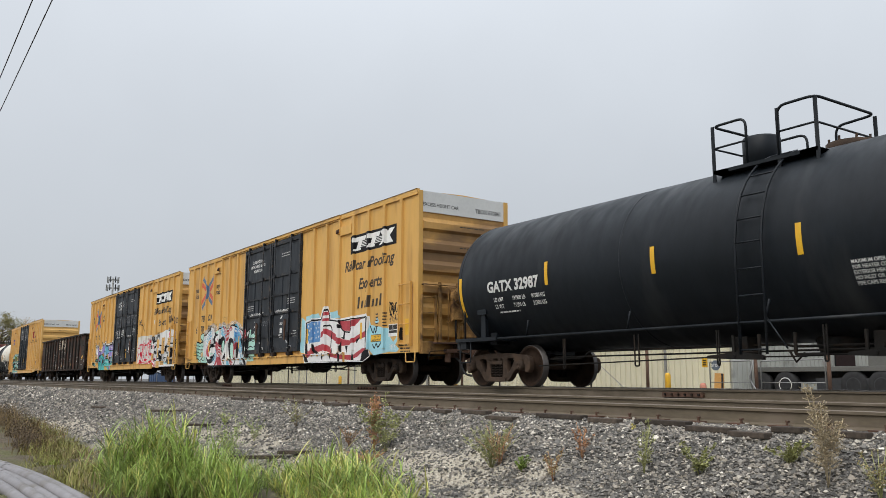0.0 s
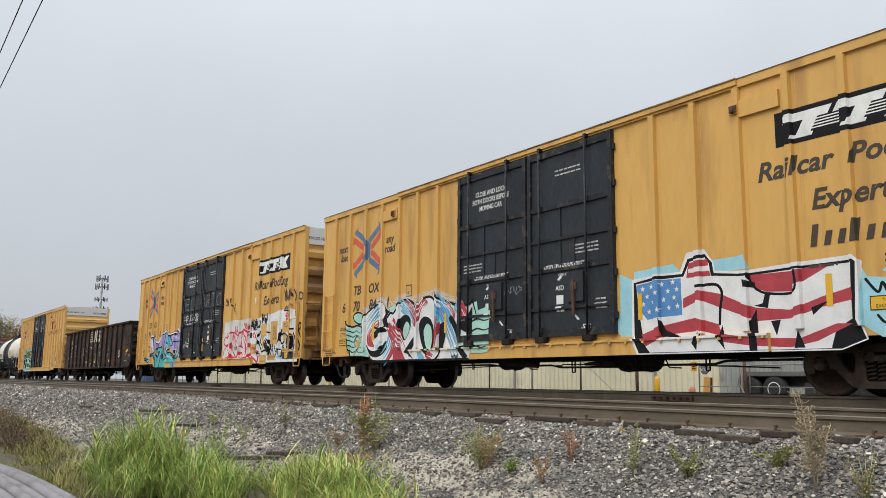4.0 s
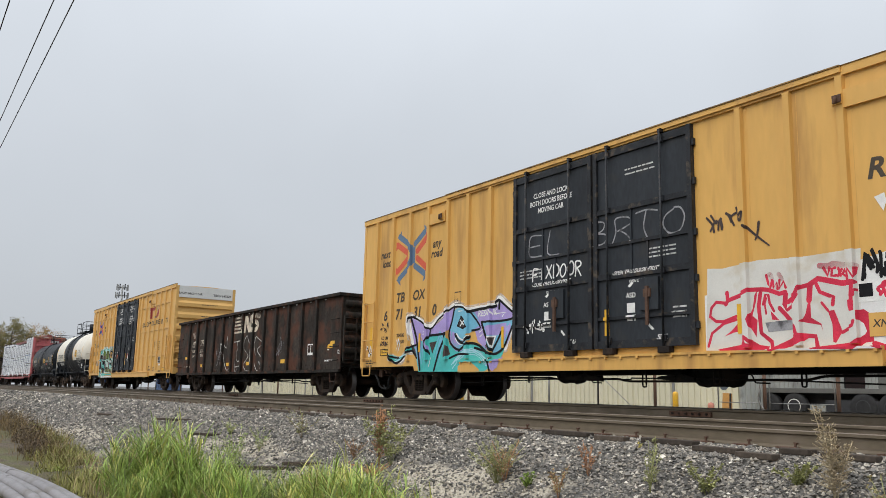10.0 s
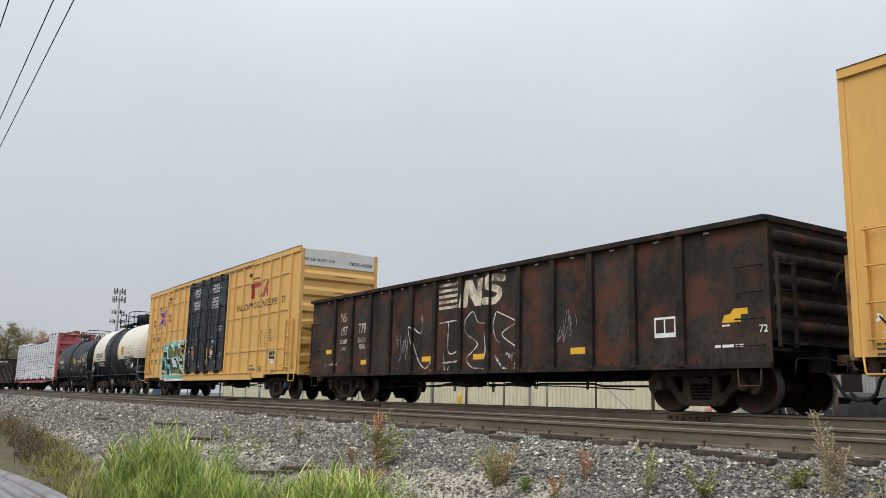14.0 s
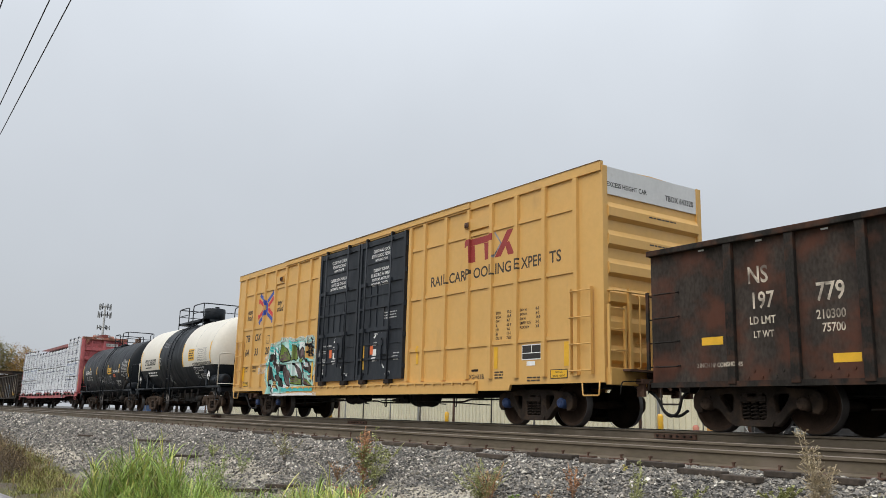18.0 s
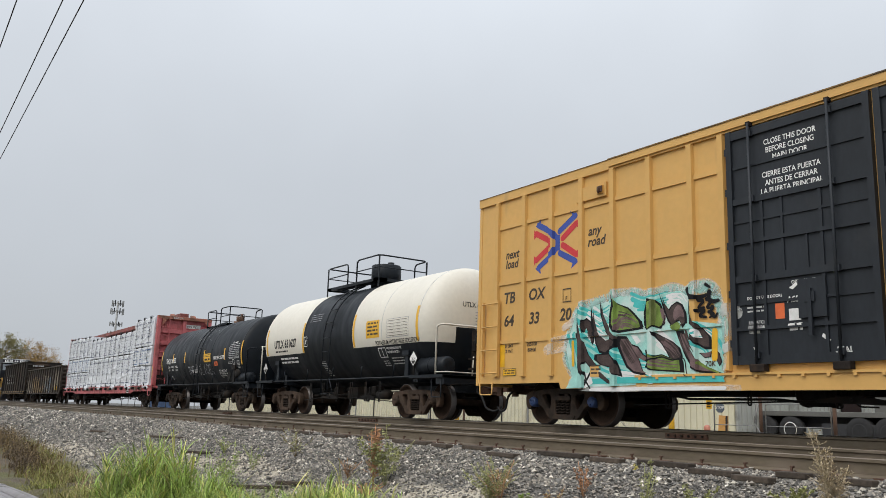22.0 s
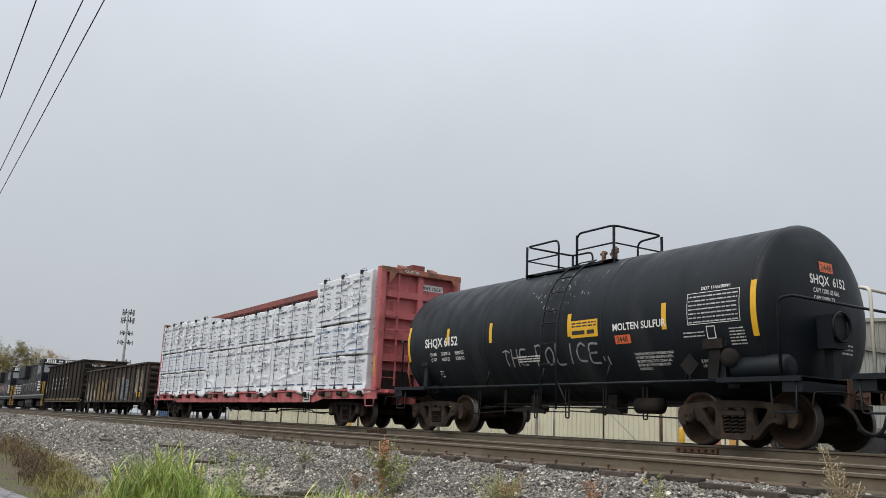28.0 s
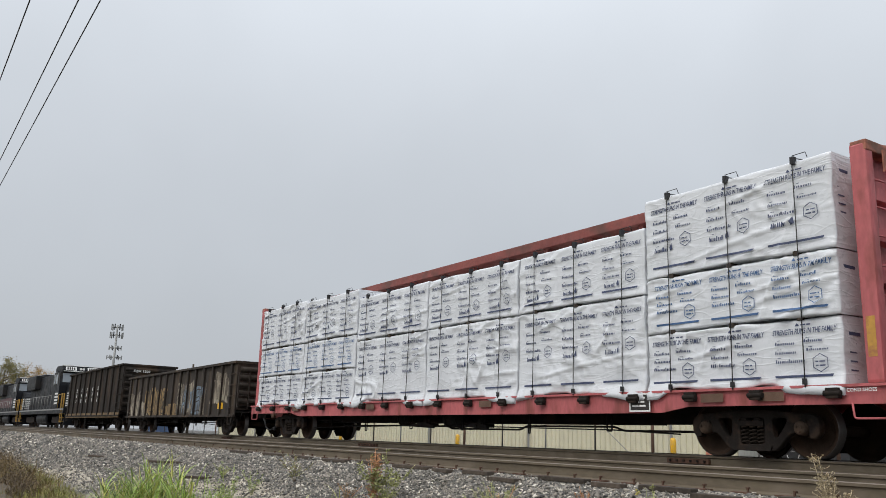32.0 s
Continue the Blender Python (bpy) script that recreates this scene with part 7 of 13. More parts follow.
    mk.line([(-8.13, 1.8), (-7.97, 1.43), (-7.88, 1.1), (-7.84, 0.86)], 0.05, G_BLACK)
    mk.line([(-7.05, 1.97), (-7.39, 2.05), (-7.65, 1.98), (-7.6, 1.83), (-7.3, 1.72), (-7.07, 1.76)], 0.045, G_BLACK)
    mk.line([(-7.94, 1.58), (-7.67, 1.5), (-7.45, 1.54), (-7.27, 1.47), (-7.02, 1.49)], 0.035, G_BLACK, 0.4)
    mk.line([(-7.92, 1.44), (-7.67, 1.37), (-7.45, 1.41), (-7.27, 1.34), (-7.02, 1.36)], 0.035, G_BLACK, 0.4)
    mk.line([(-7.9, 1.3), (-7.67, 1.23), (-7.45, 1.26), (-7.27, 1.2), (-7.02, 1.22)], 0.035, G_BLACK, 0.4)
    mk.line([(-7.88, 1.15), (-7.67, 1.08), (-7.45, 1.12), (-7.27, 1.06), (-7.02, 1.08)], 0.035, G_BLACK, 0.4)
    mk.line([(-7.86, 1.01), (-7.67, 0.94), (-7.45, 0.98), (-7.27, 0.92), (-7.03, 0.95)], 0.035, G_BLACK, 0.4)
    mk.line([(-7.53, 1.09), (-7.56, 1.26), (-7.4, 1.39), (-7.25, 1.28), (-7.31, 1.08), (-7.45, 0.99), (-7.58, 0.86)], 0.06, FADED_CREAM)
    mk.shape(smooth_line([(-7.49, 1.17), (-7.38, 1.3), (-7.29, 1.18), (-7.4, 1.06)], 4, True), YELLOW)
    mk.shape([(-7.04, 1.47), (-7.09, 1.77), (-6.95, 1.97), (-6.68, 2.11), (-6.35, 2.2), (-6.07, 2.26), (-5.88, 2.07), (-5.56, 1.96), (-5.33, 2.1), (-5.1, 2.22), (-4.81, 2.23), (-4.54, 2.13), (-4.37, 1.99), (-4.2, 2.12), (-4, 2.21), (-3.75, 2.21), (-3.56, 2.11), (-3.52, 2.25), (-3.26, 2.1), (-2.97, 2.03), (-2.53, 1.93), (-2.1, 1.91), (-1.94, 2), (-1.98, 1.17), (-2.01, 0.82), (-2.07, 0.67), (-3.62, 0.67), (-6.45, 0.68), (-6.7, 0.83), (-6.95, 1.09)], G_WHITE)
    mk.shape([(-5.85, 2.02), (-5.55, 2.1), (-5.21, 2.18), (-5.39, 2), (-5.66, 1.96)], G_MINT)
    streaks(mk, [(-6.1, 2.06), (-6.4, 1.88), (-6.69, 1.7), (-6.92, 1.48)], 0.42, G_SKY, 9, 1, 0.06)
    streaks(mk, [(-6.17, 2.07), (-6.47, 1.89), (-6.78, 1.66)], 0.3, G_NAVY, 4, 2, 0.03)
    mk.shape(smooth_line([(-6.14, 1.77), (-6.44, 1.73), (-6.71, 1.56), (-6.87, 1.32), (-6.78, 1.11), (-6.45, 1.07), (-6.61, 1.31), (-6.44, 1.52), (-6.11, 1.59)], 4, True), G_RED)
    streaks(mk, [(-6.19, 1.73), (-6.57, 1.59), (-6.78, 1.37), (-6.71, 1.14)], 0.22, G_WHITE, 5, 3, 0.02)
    mk.shape(smooth_line([(-6.44, 1.28), (-6.47, 1.46), (-6.24, 1.56), (-5.95, 1.55), (-5.8, 1.46), (-6.05, 1.43), (-6.25, 1.36)], 4, True), G_BLACK)
    mk.shape(smooth_line([(-6.92, 1.17), (-6.7, 0.99), (-6.42, 0.96), (-6.12, 1.04), (-5.83, 1.21), (-5.78, 1.05), (-5.97, 0.88), (-6.32, 0.78), (-6.7, 0.86)], 4, True), G_BLACK)
    mk.shape(smooth_line([(-6.41, 1.05), (-6.22, 1.18), (-6.02, 1.2), (-6.12, 1.08), (-6.32, 0.99)], 4, True), G_MINT)
    streaks(mk, [(-5.53, 1.31), (-5.65, 1.04), (-5.89, 0.81), (-6.1, 0.71)], 0.38, G_SKY, 9, 4, 0.06)
    mk.shape(smooth_line([(-5.8, 1.51), (-5.49, 1.38), (-5.38, 1.14), (-5.45, 0.88), (-5.66, 0.7), (-5.81, 0.7), (-5.62, 0.94), (-5.59, 1.17)], 4, True), G_RED)
    streaks(mk, [(-5.65, 1.37), (-5.47, 1.14), (-5.57, 0.87)], 0.2, G_WHITE, 5, 5, 0.02)
    mk.shape([(-6.1, 2.29), (-5.94, 2.12), (-5.88, 1.93), (-6.04, 1.77), (-5.95, 1.58), (-5.61, 1.58), (-5.79, 1.71), (-5.82, 1.84), (-5.69, 1.97), (-5.85, 2.06)], G_BLACK)
    mk.line([(-5.95, 1.61), (-6.11, 1.53), (-6.44, 1.58)], 0.05, G_BLACK)
    mk.line([(-7.04, 1.49), (-7.07, 1.77), (-6.93, 1.97), (-6.6, 2.11), (-6.1, 2.27)], 0.045, G_BLACK)
    mk.line([(-5.79, 1.82), (-5.63, 1.93), (-5.48, 1.92), (-5.25, 2.1), (-5.03, 2.21), (-4.77, 2.22), (-4.52, 2.11), (-4.37, 1.97)], 0.06, G_BLACK)
    mk.shape(smooth_line([(-4.91, 2.21), (-4.63, 2.14), (-4.45, 1.97), (-4.37, 1.71), (-4.46, 1.51), (-4.59, 1.72), (-4.78, 1.95)], 4, True), G_RED)
    streaks(mk, [(-5.15, 2.15), (-4.84, 1.95), (-4.57, 1.68), (-4.36, 1.42)], 0.3, G_SKY, 10, 6, 0.05)
    streaks(mk, [(-4.89, 2.17), (-4.61, 1.98), (-4.44, 1.66)], 0.26, G_WHITE, 7, 7, 0.022)
    mk.shape(smooth_line([(-5.22, 1.56), (-5.13, 1.76), (-4.87, 1.84), (-4.65, 1.73), (-4.65, 1.47), (-4.91, 1.18), (-5.11, 1.38)], 4, True), G_BLACK)
    mk.shape(smooth_line([(-4.99, 1.46), (-4.82, 1.66), (-4.68, 1.55), (-4.74, 1.37), (-4.9, 1.22)], 4, True), G_MINT)
    mk.line([(-5.9, 1.86), (-5.95, 1.72), (-5.83, 1.59), (-5.34, 1.53), (-5.22, 1.58)], 0.05, G_BLACK)
    streaks(mk, [(-5.67, 1.64), (-5.34, 1.37), (-5.06, 1.11), (-4.79, 0.72)], 0.4, G_RED, 10, 8, 0.06)
    mk.shape([(-5.43, 1.04), (-5.13, 1.02), (-4.86, 0.7), (-5.48, 0.7)], G_RED)
    mk.shape([(-4.95, 0.89), (-4.71, 1.09), (-4.47, 1.28), (-4.42, 1.1), (-4.62, 0.9), (-4.38, 0.71), (-4.81, 0.85)], G_BLACK)
    mk.line([(-4.37, 1.97), (-4.2, 2.12), (-3.99, 2.21), (-3.73, 2.21), (-3.56, 2.09), (-3.48, 1.83), (-3.43, 1.63)], 0.06, G_BLACK)
    mk.shape(smooth_line([(-3.99, 2.18), (-4.2, 2.1), (-4.34, 1.91), (-4.39, 1.66), (-4.33, 1.5), (-4.21, 1.74), (-4.08, 1.94), (-3.86, 2.07)], 4, True), G_RED)
    streaks(mk, [(-3.99, 2.14), (-4.21, 1.96), (-4.31, 1.7), (-4.33, 1.45)], 0.28, G_WHITE, 7, 9, 0.025)
    mk.shape(smooth_line([(-4.24, 1.49), (-4.14, 1.69), (-3.93, 1.74), (-3.7, 1.64), (-3.58, 1.4), (-3.59, 1.06), (-3.74, 0.8), (-3.93, 0.86), (-4.13, 1.11)], 4, True), G_BLACK)
    mk.shape(smooth_line([(-4.02, 1.38), (-3.86, 1.56), (-3.69, 1.44), (-3.65, 1.14), (-3.76, 0.89), (-3.93, 1.02)], 4, True), G_MINT)
    streaks(mk, [(-3.41, 1.73), (-3.45, 1.34), (-3.53, 1.01), (-3.54, 0.82)], 0.18, G_RED, 6, 10, 0.06)
    streaks(mk, [(-3.5, 1.93), (-3.41, 1.63), (-3.52, 1.4)], 0.2, G_SKY, 6, 11, 0.05)
    mk.shape([(-4.22, 0.89), (-3.96, 0.82), (-3.84, 0.68), (-4.15, 0.67)], G_SKY)
    streaks(mk, [(-3.79, 0.82), (-3.57, 0.75), (-3.45, 0.67)], 0.2, G_RED, 5, 12, 0.05)
    mk.line([(-3.54, 2.27), (-3.25, 2.1), (-2.95, 2.02), (-2.53, 1.92), (-2.1, 1.91), (-1.93, 2)], 0.07, G_BLACK)
    mk.shape([(-3.58, 2.31), (-3.46, 2.32), (-3.49, 2.15)], G_BLACK)
    streaks(mk, [(-3.44, 2.12), (-3.19, 1.88), (-2.99, 1.6), (-2.82, 1.33), (-2.57, 0.93), (-2.35, 0.67)], 0.42, G_SKY, 14, 13, 0.07)
    streaks(mk, [(-3.39, 2.08), (-3.1, 1.75), (-2.86, 1.36), (-2.51, 0.84)], 0.34, G_BLUE, 6, 14, 0.04)
    mk.shape([(-3.11, 2.03), (-2.84, 1.93), (-2.67, 1.76), (-2.71, 1.6), (-2.84, 1.78)], G_RED)
    streaks(mk, [(-3.13, 2.01), (-2.84, 1.85), (-2.7, 1.61)], 0.2, G_WHITE, 6, 15, 0.02)
    streaks(mk, [(-2.68, 1.93), (-2.51, 1.78), (-2.43, 1.6)], 0.2, G_SKY, 7, 16, 0.05)
    streaks(mk, [(-2.46, 1.91), (-2.28, 1.73), (-2.17, 1.46)], 0.28, G_RED, 10, 17, 0.06)
    mk.shape([(-3.32, 1.51), (-3.1, 1.59), (-3.07, 1.23), (-3.18, 0.95), (-3.35, 0.86), (-3.34, 1.24)], G_BLACK)
    mk.line([(-2.85, 1.63), (-2.61, 1.34), (-2.46, 0.98), (-2.15, 0.68)], 0.16, G_BLACK)
    mk.line([(-3.18, 0.95), (-3.28, 0.77), (-3.44, 0.67)], 0.05, G_BLACK)
    mk.shape([(-2.54, 1.55), (-2.25, 1.54), (-2.09, 1.71), (-1.94, 1.86), (-1.97, 1.24), (-2.24, 1.29), (-2.45, 1.38)], G_BLACK)
    mk.shape([(-2.49, 1.26), (-2.04, 1.17), (-2.03, 0.87), (-2.34, 0.94)], G_MINT)
    mk.line([(-2.5, 1.23), (-2.27, 1.11), (-2.02, 1.07)], 0.04, G_BLACK, 0.4)
    mk.line([(-2.42, 1.08), (-2.23, 0.99), (-2.03, 0.94)], 0.04, G_BLACK, 0.4)
    mk.line([(-6.7, 0.83), (-6.45, 0.69), (-4.93, 0.68), (-3.62, 0.67), (-2.07, 0.67)], 0.05, G_BLACK)
    mk.shape([(-1.93, 1.94), (-1.78, 1.96), (-1.73, 1.75), (-1.43, 1.81), (-1.29, 1.71), (-1.35, 1.26), (-1.34, 0.82), (-1.57, 0.79), (-1.97, 0.8)], G_MINT)
    mk.line([(-1.93, 1.52), (-1.74, 1.56), (-1.51, 1.51), (-1.3, 1.54)], 0.05, DOOR, 0.4)
    mk.line([(-1.94, 1.3), (-1.75, 1.34), (-1.52, 1.3), (-1.31, 1.33)], 0.05, DOOR, 0.4)
    mk.line([(-1.95, 1.08), (-1.76, 1.12), (-1.53, 1.08), (-1.32, 1.12)], 0.05, DOOR, 0.4)
    mk.line([(-1.96, 0.91), (-1.77, 0.95), (-1.54, 0.91), (-1.33, 0.95)], 0.05, DOOR, 0.4)
    mk.shape([(-1.68, 1.94), (-1.45, 1.93), (-1.47, 1.81), (-1.67, 1.78)], DOOR)
    mk.line([(-1.93, 1.96), (-1.81, 1.69), (-1.76, 1.51)], 0.05, G_BLACK, 0.4)
    mk.words("365", -5.86, 1.93, 0.14, G_BLACK, 0.2)
    mk.words("HNR", -2.75, 0.68, 0.14, G_BLACK, 0.2)
    mk.rect(-6.58, -6.46, 1.24, 1.7, SIGN_Y)
    mk.rect(-3.13, -3.04, 1.3, 1.77, SIGN_Y)
    mk.fix("sprayed_piece", car, "spray-painted white, red and blue letters with black outlines", W, door_ribs(ribs), 0.00005, cuts_z=(0.90, 0.94, 0.98))
    end_marks(car, 9.58, "TBOX 670841")
    TRAIN_CARS.append((car, -27.61))


def second_boxcar():
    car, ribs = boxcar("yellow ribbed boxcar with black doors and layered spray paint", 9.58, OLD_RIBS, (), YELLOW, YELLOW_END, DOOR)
    rnd = random.Random(5)
    mk = Marks()
    old_boxcar_lettering(mk, ("6", "71", "31", "0"), rnd, False)
    mk.words("204500", -7.62, 1.62, 0.13, BROWN_INK)
    mk.words("81500", -7.55, 1.45, 0.13, BROWN_INK)
    mk.fix("side_lettering", car, "dark stencilled lettering and logo on the side", W, ribs)
    mk = Marks()
    door_marks(mk, rnd)
    sprayed(mk, "EL BRTO", -2.1, 2.3, 3.05, 3.55, 0.03, None, [GREY_SPRAY], 0, 0.1, 0.08, 8)
    sprayed(mk, "FIXDOOR", -1.9, -0.35, 2.56, 2.85, 0.035, None, [W_INK], 0, 0.1, 0.08, 9)
    tag_lines(mk, -2.1, -1.5, 1.45, 1.75, W_INK, 10, 0.03, 6)
    mk.rect(0.28, 0.40, 1.30, 1.80, SIGN_Y)
    mk.fix("door_lettering", car, "white stencilled instructions and chalked letters on the doors", DOOR_FACE, DOOR_BARS, cuts_z=DOOR_CUTS)
    # buffed white field with red and black letters
    mk = Marks()
    mk.shape([(2.6, 0.96), (5.6, 0.90), (5.75, 0.74), (9.3, 0.74), (9.3, 2.35), (8.6, 2.5), (7.6, 2.44), (6.9, 2.35), (6.0, 2.3), (4.8, 2.05), (2.6, 1.88)], G_WHITE)
    mk.shape([(2.67, 2.33), (2.97, 2.3), (3.67, 2.36), (4.35, 2.32), (4.57, 2.32), (5, 2.33), (5.35, 2.33), (5.26, 0.88), (2.61, 0.96)], OLD_WHITE)
    mk.line([(3.02, 1.72), (2.83, 1.75), (2.73, 1.66), (2.7, 1.52), (2.82, 1.43), (2.97, 1.42), (3.22, 1.49)], 0.055, G_CRIMSON, 1, False)
    mk.line([(3.05, 1.89), (3.06, 1.76), (3.02, 1.7)], 0.07, G_CRIMSON, 1, False)
    mk.line([(3.06, 1.76), (3.29, 1.82), (3.49, 1.9), (3.65, 1.89)], 0.07, G_CRIMSON, 1, False)
    mk.shape([(3.63, 1.9), (3.6, 1.72), (3.52, 1.48), (3.61, 1.41), (3.58, 1.14), (3.48, 1.3), (3.43, 1.43), (3.53, 1.6), (3.57, 1.81)], G_CRIMSON)
    mk.line([(3.21, 1.44), (2.97, 1.39), (2.73, 1.24), (2.65, 1.03)], 0.05, G_CRIMSON, 1, False)
    mk.shape([(2.96, 1.17), (3.11, 1.26), (3.27, 1.4), (3.28, 1.25), (3.15, 1.23)], G_CRIMSON)
    mk.line([(3.38, 1.15), (3.5, 1.06), (3.64, 0.98)], 0.06, G_CRIMSON, 1, False)
    mk.shape([(2.84, 0.97), (3.29, 1.03), (3.35, 1.19), (3.41, 1.05), (3.81, 0.99), (3.79, 0.93), (2.87, 0.95)], G_CRIMSON)
    mk.line([(3.68, 1.89), (3.82, 1.87), (4.02, 1.79), (4.12, 1.81)], 0.07, G_CRIMSON, 1, False)
    mk.shape([(4.09, 1.83), (4.17, 1.79), (4.13, 1.53), (4.11, 1.53), (4.06, 1.62)], G_CRIMSON)
    mk.line([(3.68, 1.83), (3.64, 1.63), (3.67, 1.2), (3.85, 1.06), (3.86, 0.94)], 0.07, G_CRIMSON, 1, False)
    mk.line([(3.72, 1.65), (3.77, 1.8), (3.82, 1.79), (3.84, 1.66), (3.91, 1.53)], 0.045, G_CRIMSON, 1, False)
    mk.line([(3.77, 1.5), (3.75, 1.65), (3.78, 1.74)], 0.035, G_CRIMSON, 1, False)
    mk.shape([(3.85, 1.54), (4, 1.38), (3.87, 1.4)], G_CRIMSON)
    mk.line([(4.01, 1.57), (4.13, 1.44), (4.27, 1.26), (4.31, 1.14), (4.18, 1.05), (3.88, 0.94)], 0.07, G_CRIMSON, 1, False)
    mk.shape([(3.84, 0.94), (4.31, 1.11), (4.35, 1.17), (4.5, 1.1), (4.3, 1), (3.94, 0.92)], G_CRIMSON)
    mk.line([(4.16, 1.65), (4.31, 1.75), (4.37, 1.86), (4.51, 1.88)], 0.07, G_CRIMSON, 1, False)
    mk.line([(4.35, 1.75), (4.22, 1.58), (4.14, 1.53)], 0.05, G_CRIMSON, 1, False)
    mk.shape([(4.48, 1.59), (4.53, 1.65), (4.53, 1.39), (4.69, 1.29), (4.71, 1.18), (4.68, 1.27), (4.36, 1.34), (4.44, 1.45)], G_CRIMSON)
    mk.line([(4.54, 1.89), (4.67, 1.96), (4.82, 1.92), (5.03, 1.86), (5.23, 1.85)], 0.085, G_CRIMSON, 1, False)
    mk.line([(4.54, 1.88), (4.51, 1.65)], 0.09, G_CRIMSON, 1, False)
    mk.line([(4.64, 1.88), (4.69, 1.76), (4.84, 1.69), (4.9, 1.67), (4.88, 1.56)], 0.06, G_CRIMSON, 1, False)
    mk.shape([(4.8, 1.47), (4.9, 1.48), (4.96, 1.31), (5.01, 1.16), (4.9, 1), (4.86, 1.02), (4.86, 1.28)], G_CRIMSON)
    mk.line([(5.01, 1.15), (5.19, 1.24), (5.21, 1.3)], 0.05, G_CRIMSON, 1, False)
    mk.line([(4.71, 1.6), (4.8, 1.48)], 0.04, G_CRIMSON, 1, False)
    mk.line([(5.22, 1.85), (5.2, 1.67), (5.2, 1.51)], 0.06, G_CRIMSON, 1, False)
    mk.shape([(5.11, 1.71), (5.15, 1.6), (5.21, 1.62), (5.23, 1.45), (5.16, 1.44)], G_CRIMSON)
    mk.line([(5.23, 1.67), (5.24, 1.74), (5.31, 1.73)], 0.05, G_CRIMSON, 1, False)
    mk.shape([(5.25, 1.45), (5.34, 1.46), (5.45, 1.38), (5.47, 1.28), (5.46, 1), (5.34, 0.99), (5.26, 1), (5.37, 1.15), (5.33, 1.26), (5.25, 1.32)], G_CRIMSON)
    mk.line([(4.33, 1.14), (4.59, 1.11), (4.61, 0.96)], 0.07, G_CRIMSON, 1, False)
    mk.shape([(4.52, 0.95), (4.9, 0.98), (5.15, 1), (5.33, 1.1), (5.34, 0.99), (5.2, 0.9), (4.55, 0.92)], G_CRIMSON)
    mk.line([(3.8, 2.1), (3.83, 1.97), (3.86, 1.89), (3.9, 2.01)], 0.045, G_CRIMSON, 1, False)
    mk.line([(3.91, 2), (3.92, 1.89), (3.98, 1.97), (3.99, 1.87)], 0.045, G_CRIMSON, 1, False)
    mk.line([(4.03, 2), (4.02, 1.87), (4.1, 1.98), (4.13, 1.88)], 0.045, G_CRIMSON, 1, False)
    mk.line([(4.77, 2.11), (4.83, 1.99), (4.86, 2.1)], 0.05, G_CRIMSON, 1, False)
    mk.line([(4.95, 2.09), (4.9, 2.08), (4.89, 1.98), (4.96, 1.98)], 0.045, G_CRIMSON, 1, False)
    mk.line([(5, 2.08), (5.03, 1.97)], 0.04, G_CRIMSON, 1, False)
    mk.line([(5.05, 2.06), (4.99, 1.97)], 0.04, G_CRIMSON, 1, False)
    mk.line([(5.1, 2.05), (5.06, 1.99), (5.11, 1.95), (5.14, 2.01), (5.1, 2.05)], 0.045, G_CRIMSON, 1, False)
    mk.line([(5.16, 1.91), (5.17, 2.05), (5.25, 1.92), (5.27, 2.05)], 0.05, G_CRIMSON, 1, False)
    mk.line([(3.81, 2.08), (3.87, 2.11), (3.9, 2.04)], 0.07, HALO_RED)
    mk.line([(4.02, 2.1), (4.07, 2.02)], 0.07, HALO_RED)
    mk.line([(4.71, 2.15), (4.84, 2.13), (4.93, 2.15), (5.1, 2.11), (5.27, 2.08)], 0.09, HALO_RED)
    mk.line([(5.47, 0.97), (5.81, 0.85), (6.05, 0.78), (6.13, 1.13)], 0.08, G_CRIMSON)
    mk.shape([(3.75, 1.36), (4.24, 1.38), (4.25, 1.23), (3.8, 1.21)], GREY_SPRAY)
    mk.rect(5.28, 6.13, 1.56, 1.87, W_INK)
    mk.rect(5.29, 5.49, 1.63, 1.82, G_BLACK)
    tag_lines(mk, 5.57, 6.02, 1.62, 1.83, G_CRIMSON, 35, 0.05, 6)
    tag_lines(mk, 5.36, 6.19, 1.87, 2.3, G_BLACK, 36, 0.05, 16)
    tag_lines(mk, 6.29, 6.97, 2.01, 2.43, G_BLACK, 37, 0.05, 11)
    tag_lines(mk, 2.67, 3.41, 2.93, 3.28, G_BROWN, 43, 0.04, 7)
    mk.line([(3.45, 2.95), (3.63, 2.78), (3.88, 2.57)], 0.05, G_BROWN, 0.5)
    mk.line([(3.71, 2.97), (3.67, 2.77), (3.63, 2.69)], 0.05, G_BROWN, 0.5)
    mk.shape(smooth_line([(6.53, 1.41), (6.72, 1.56), (6.98, 1.53), (7.18, 1.44), (7.22, 1.18), (6.91, 1.09), (6.66, 1.22)], 4, True), G_BLACK)
    mk.line([(6.63, 1.43), (6.74, 1.52), (6.85, 1.46), (6.77, 1.36)], 0.03, G_WHITE)
    mk.line([(6.93, 1.49), (7.03, 1.39), (7.1, 1.24)], 0.03, G_WHITE)
    mk.line([(6.26, 1.82), (6.12, 1.61), (6.2, 1.37), (6.38, 1.18)], 0.06, G_BLACK)
    mk.line([(6.34, 1.65), (6.28, 1.47), (6.44, 1.32)], 0.05, G_BLACK)
    mk.line([(6.37, 1.81), (6.67, 1.85), (7.11, 1.74)], 0.05, G_BLACK)
    mk.line([(6.38, 1.11), (6.76, 1.16), (7.09, 1.09)], 0.06, G_BLACK)
    mk.line([(7.06, 0.99), (7.23, 1.39), (7.17, 1.77)], 0.05, G_BLACK)
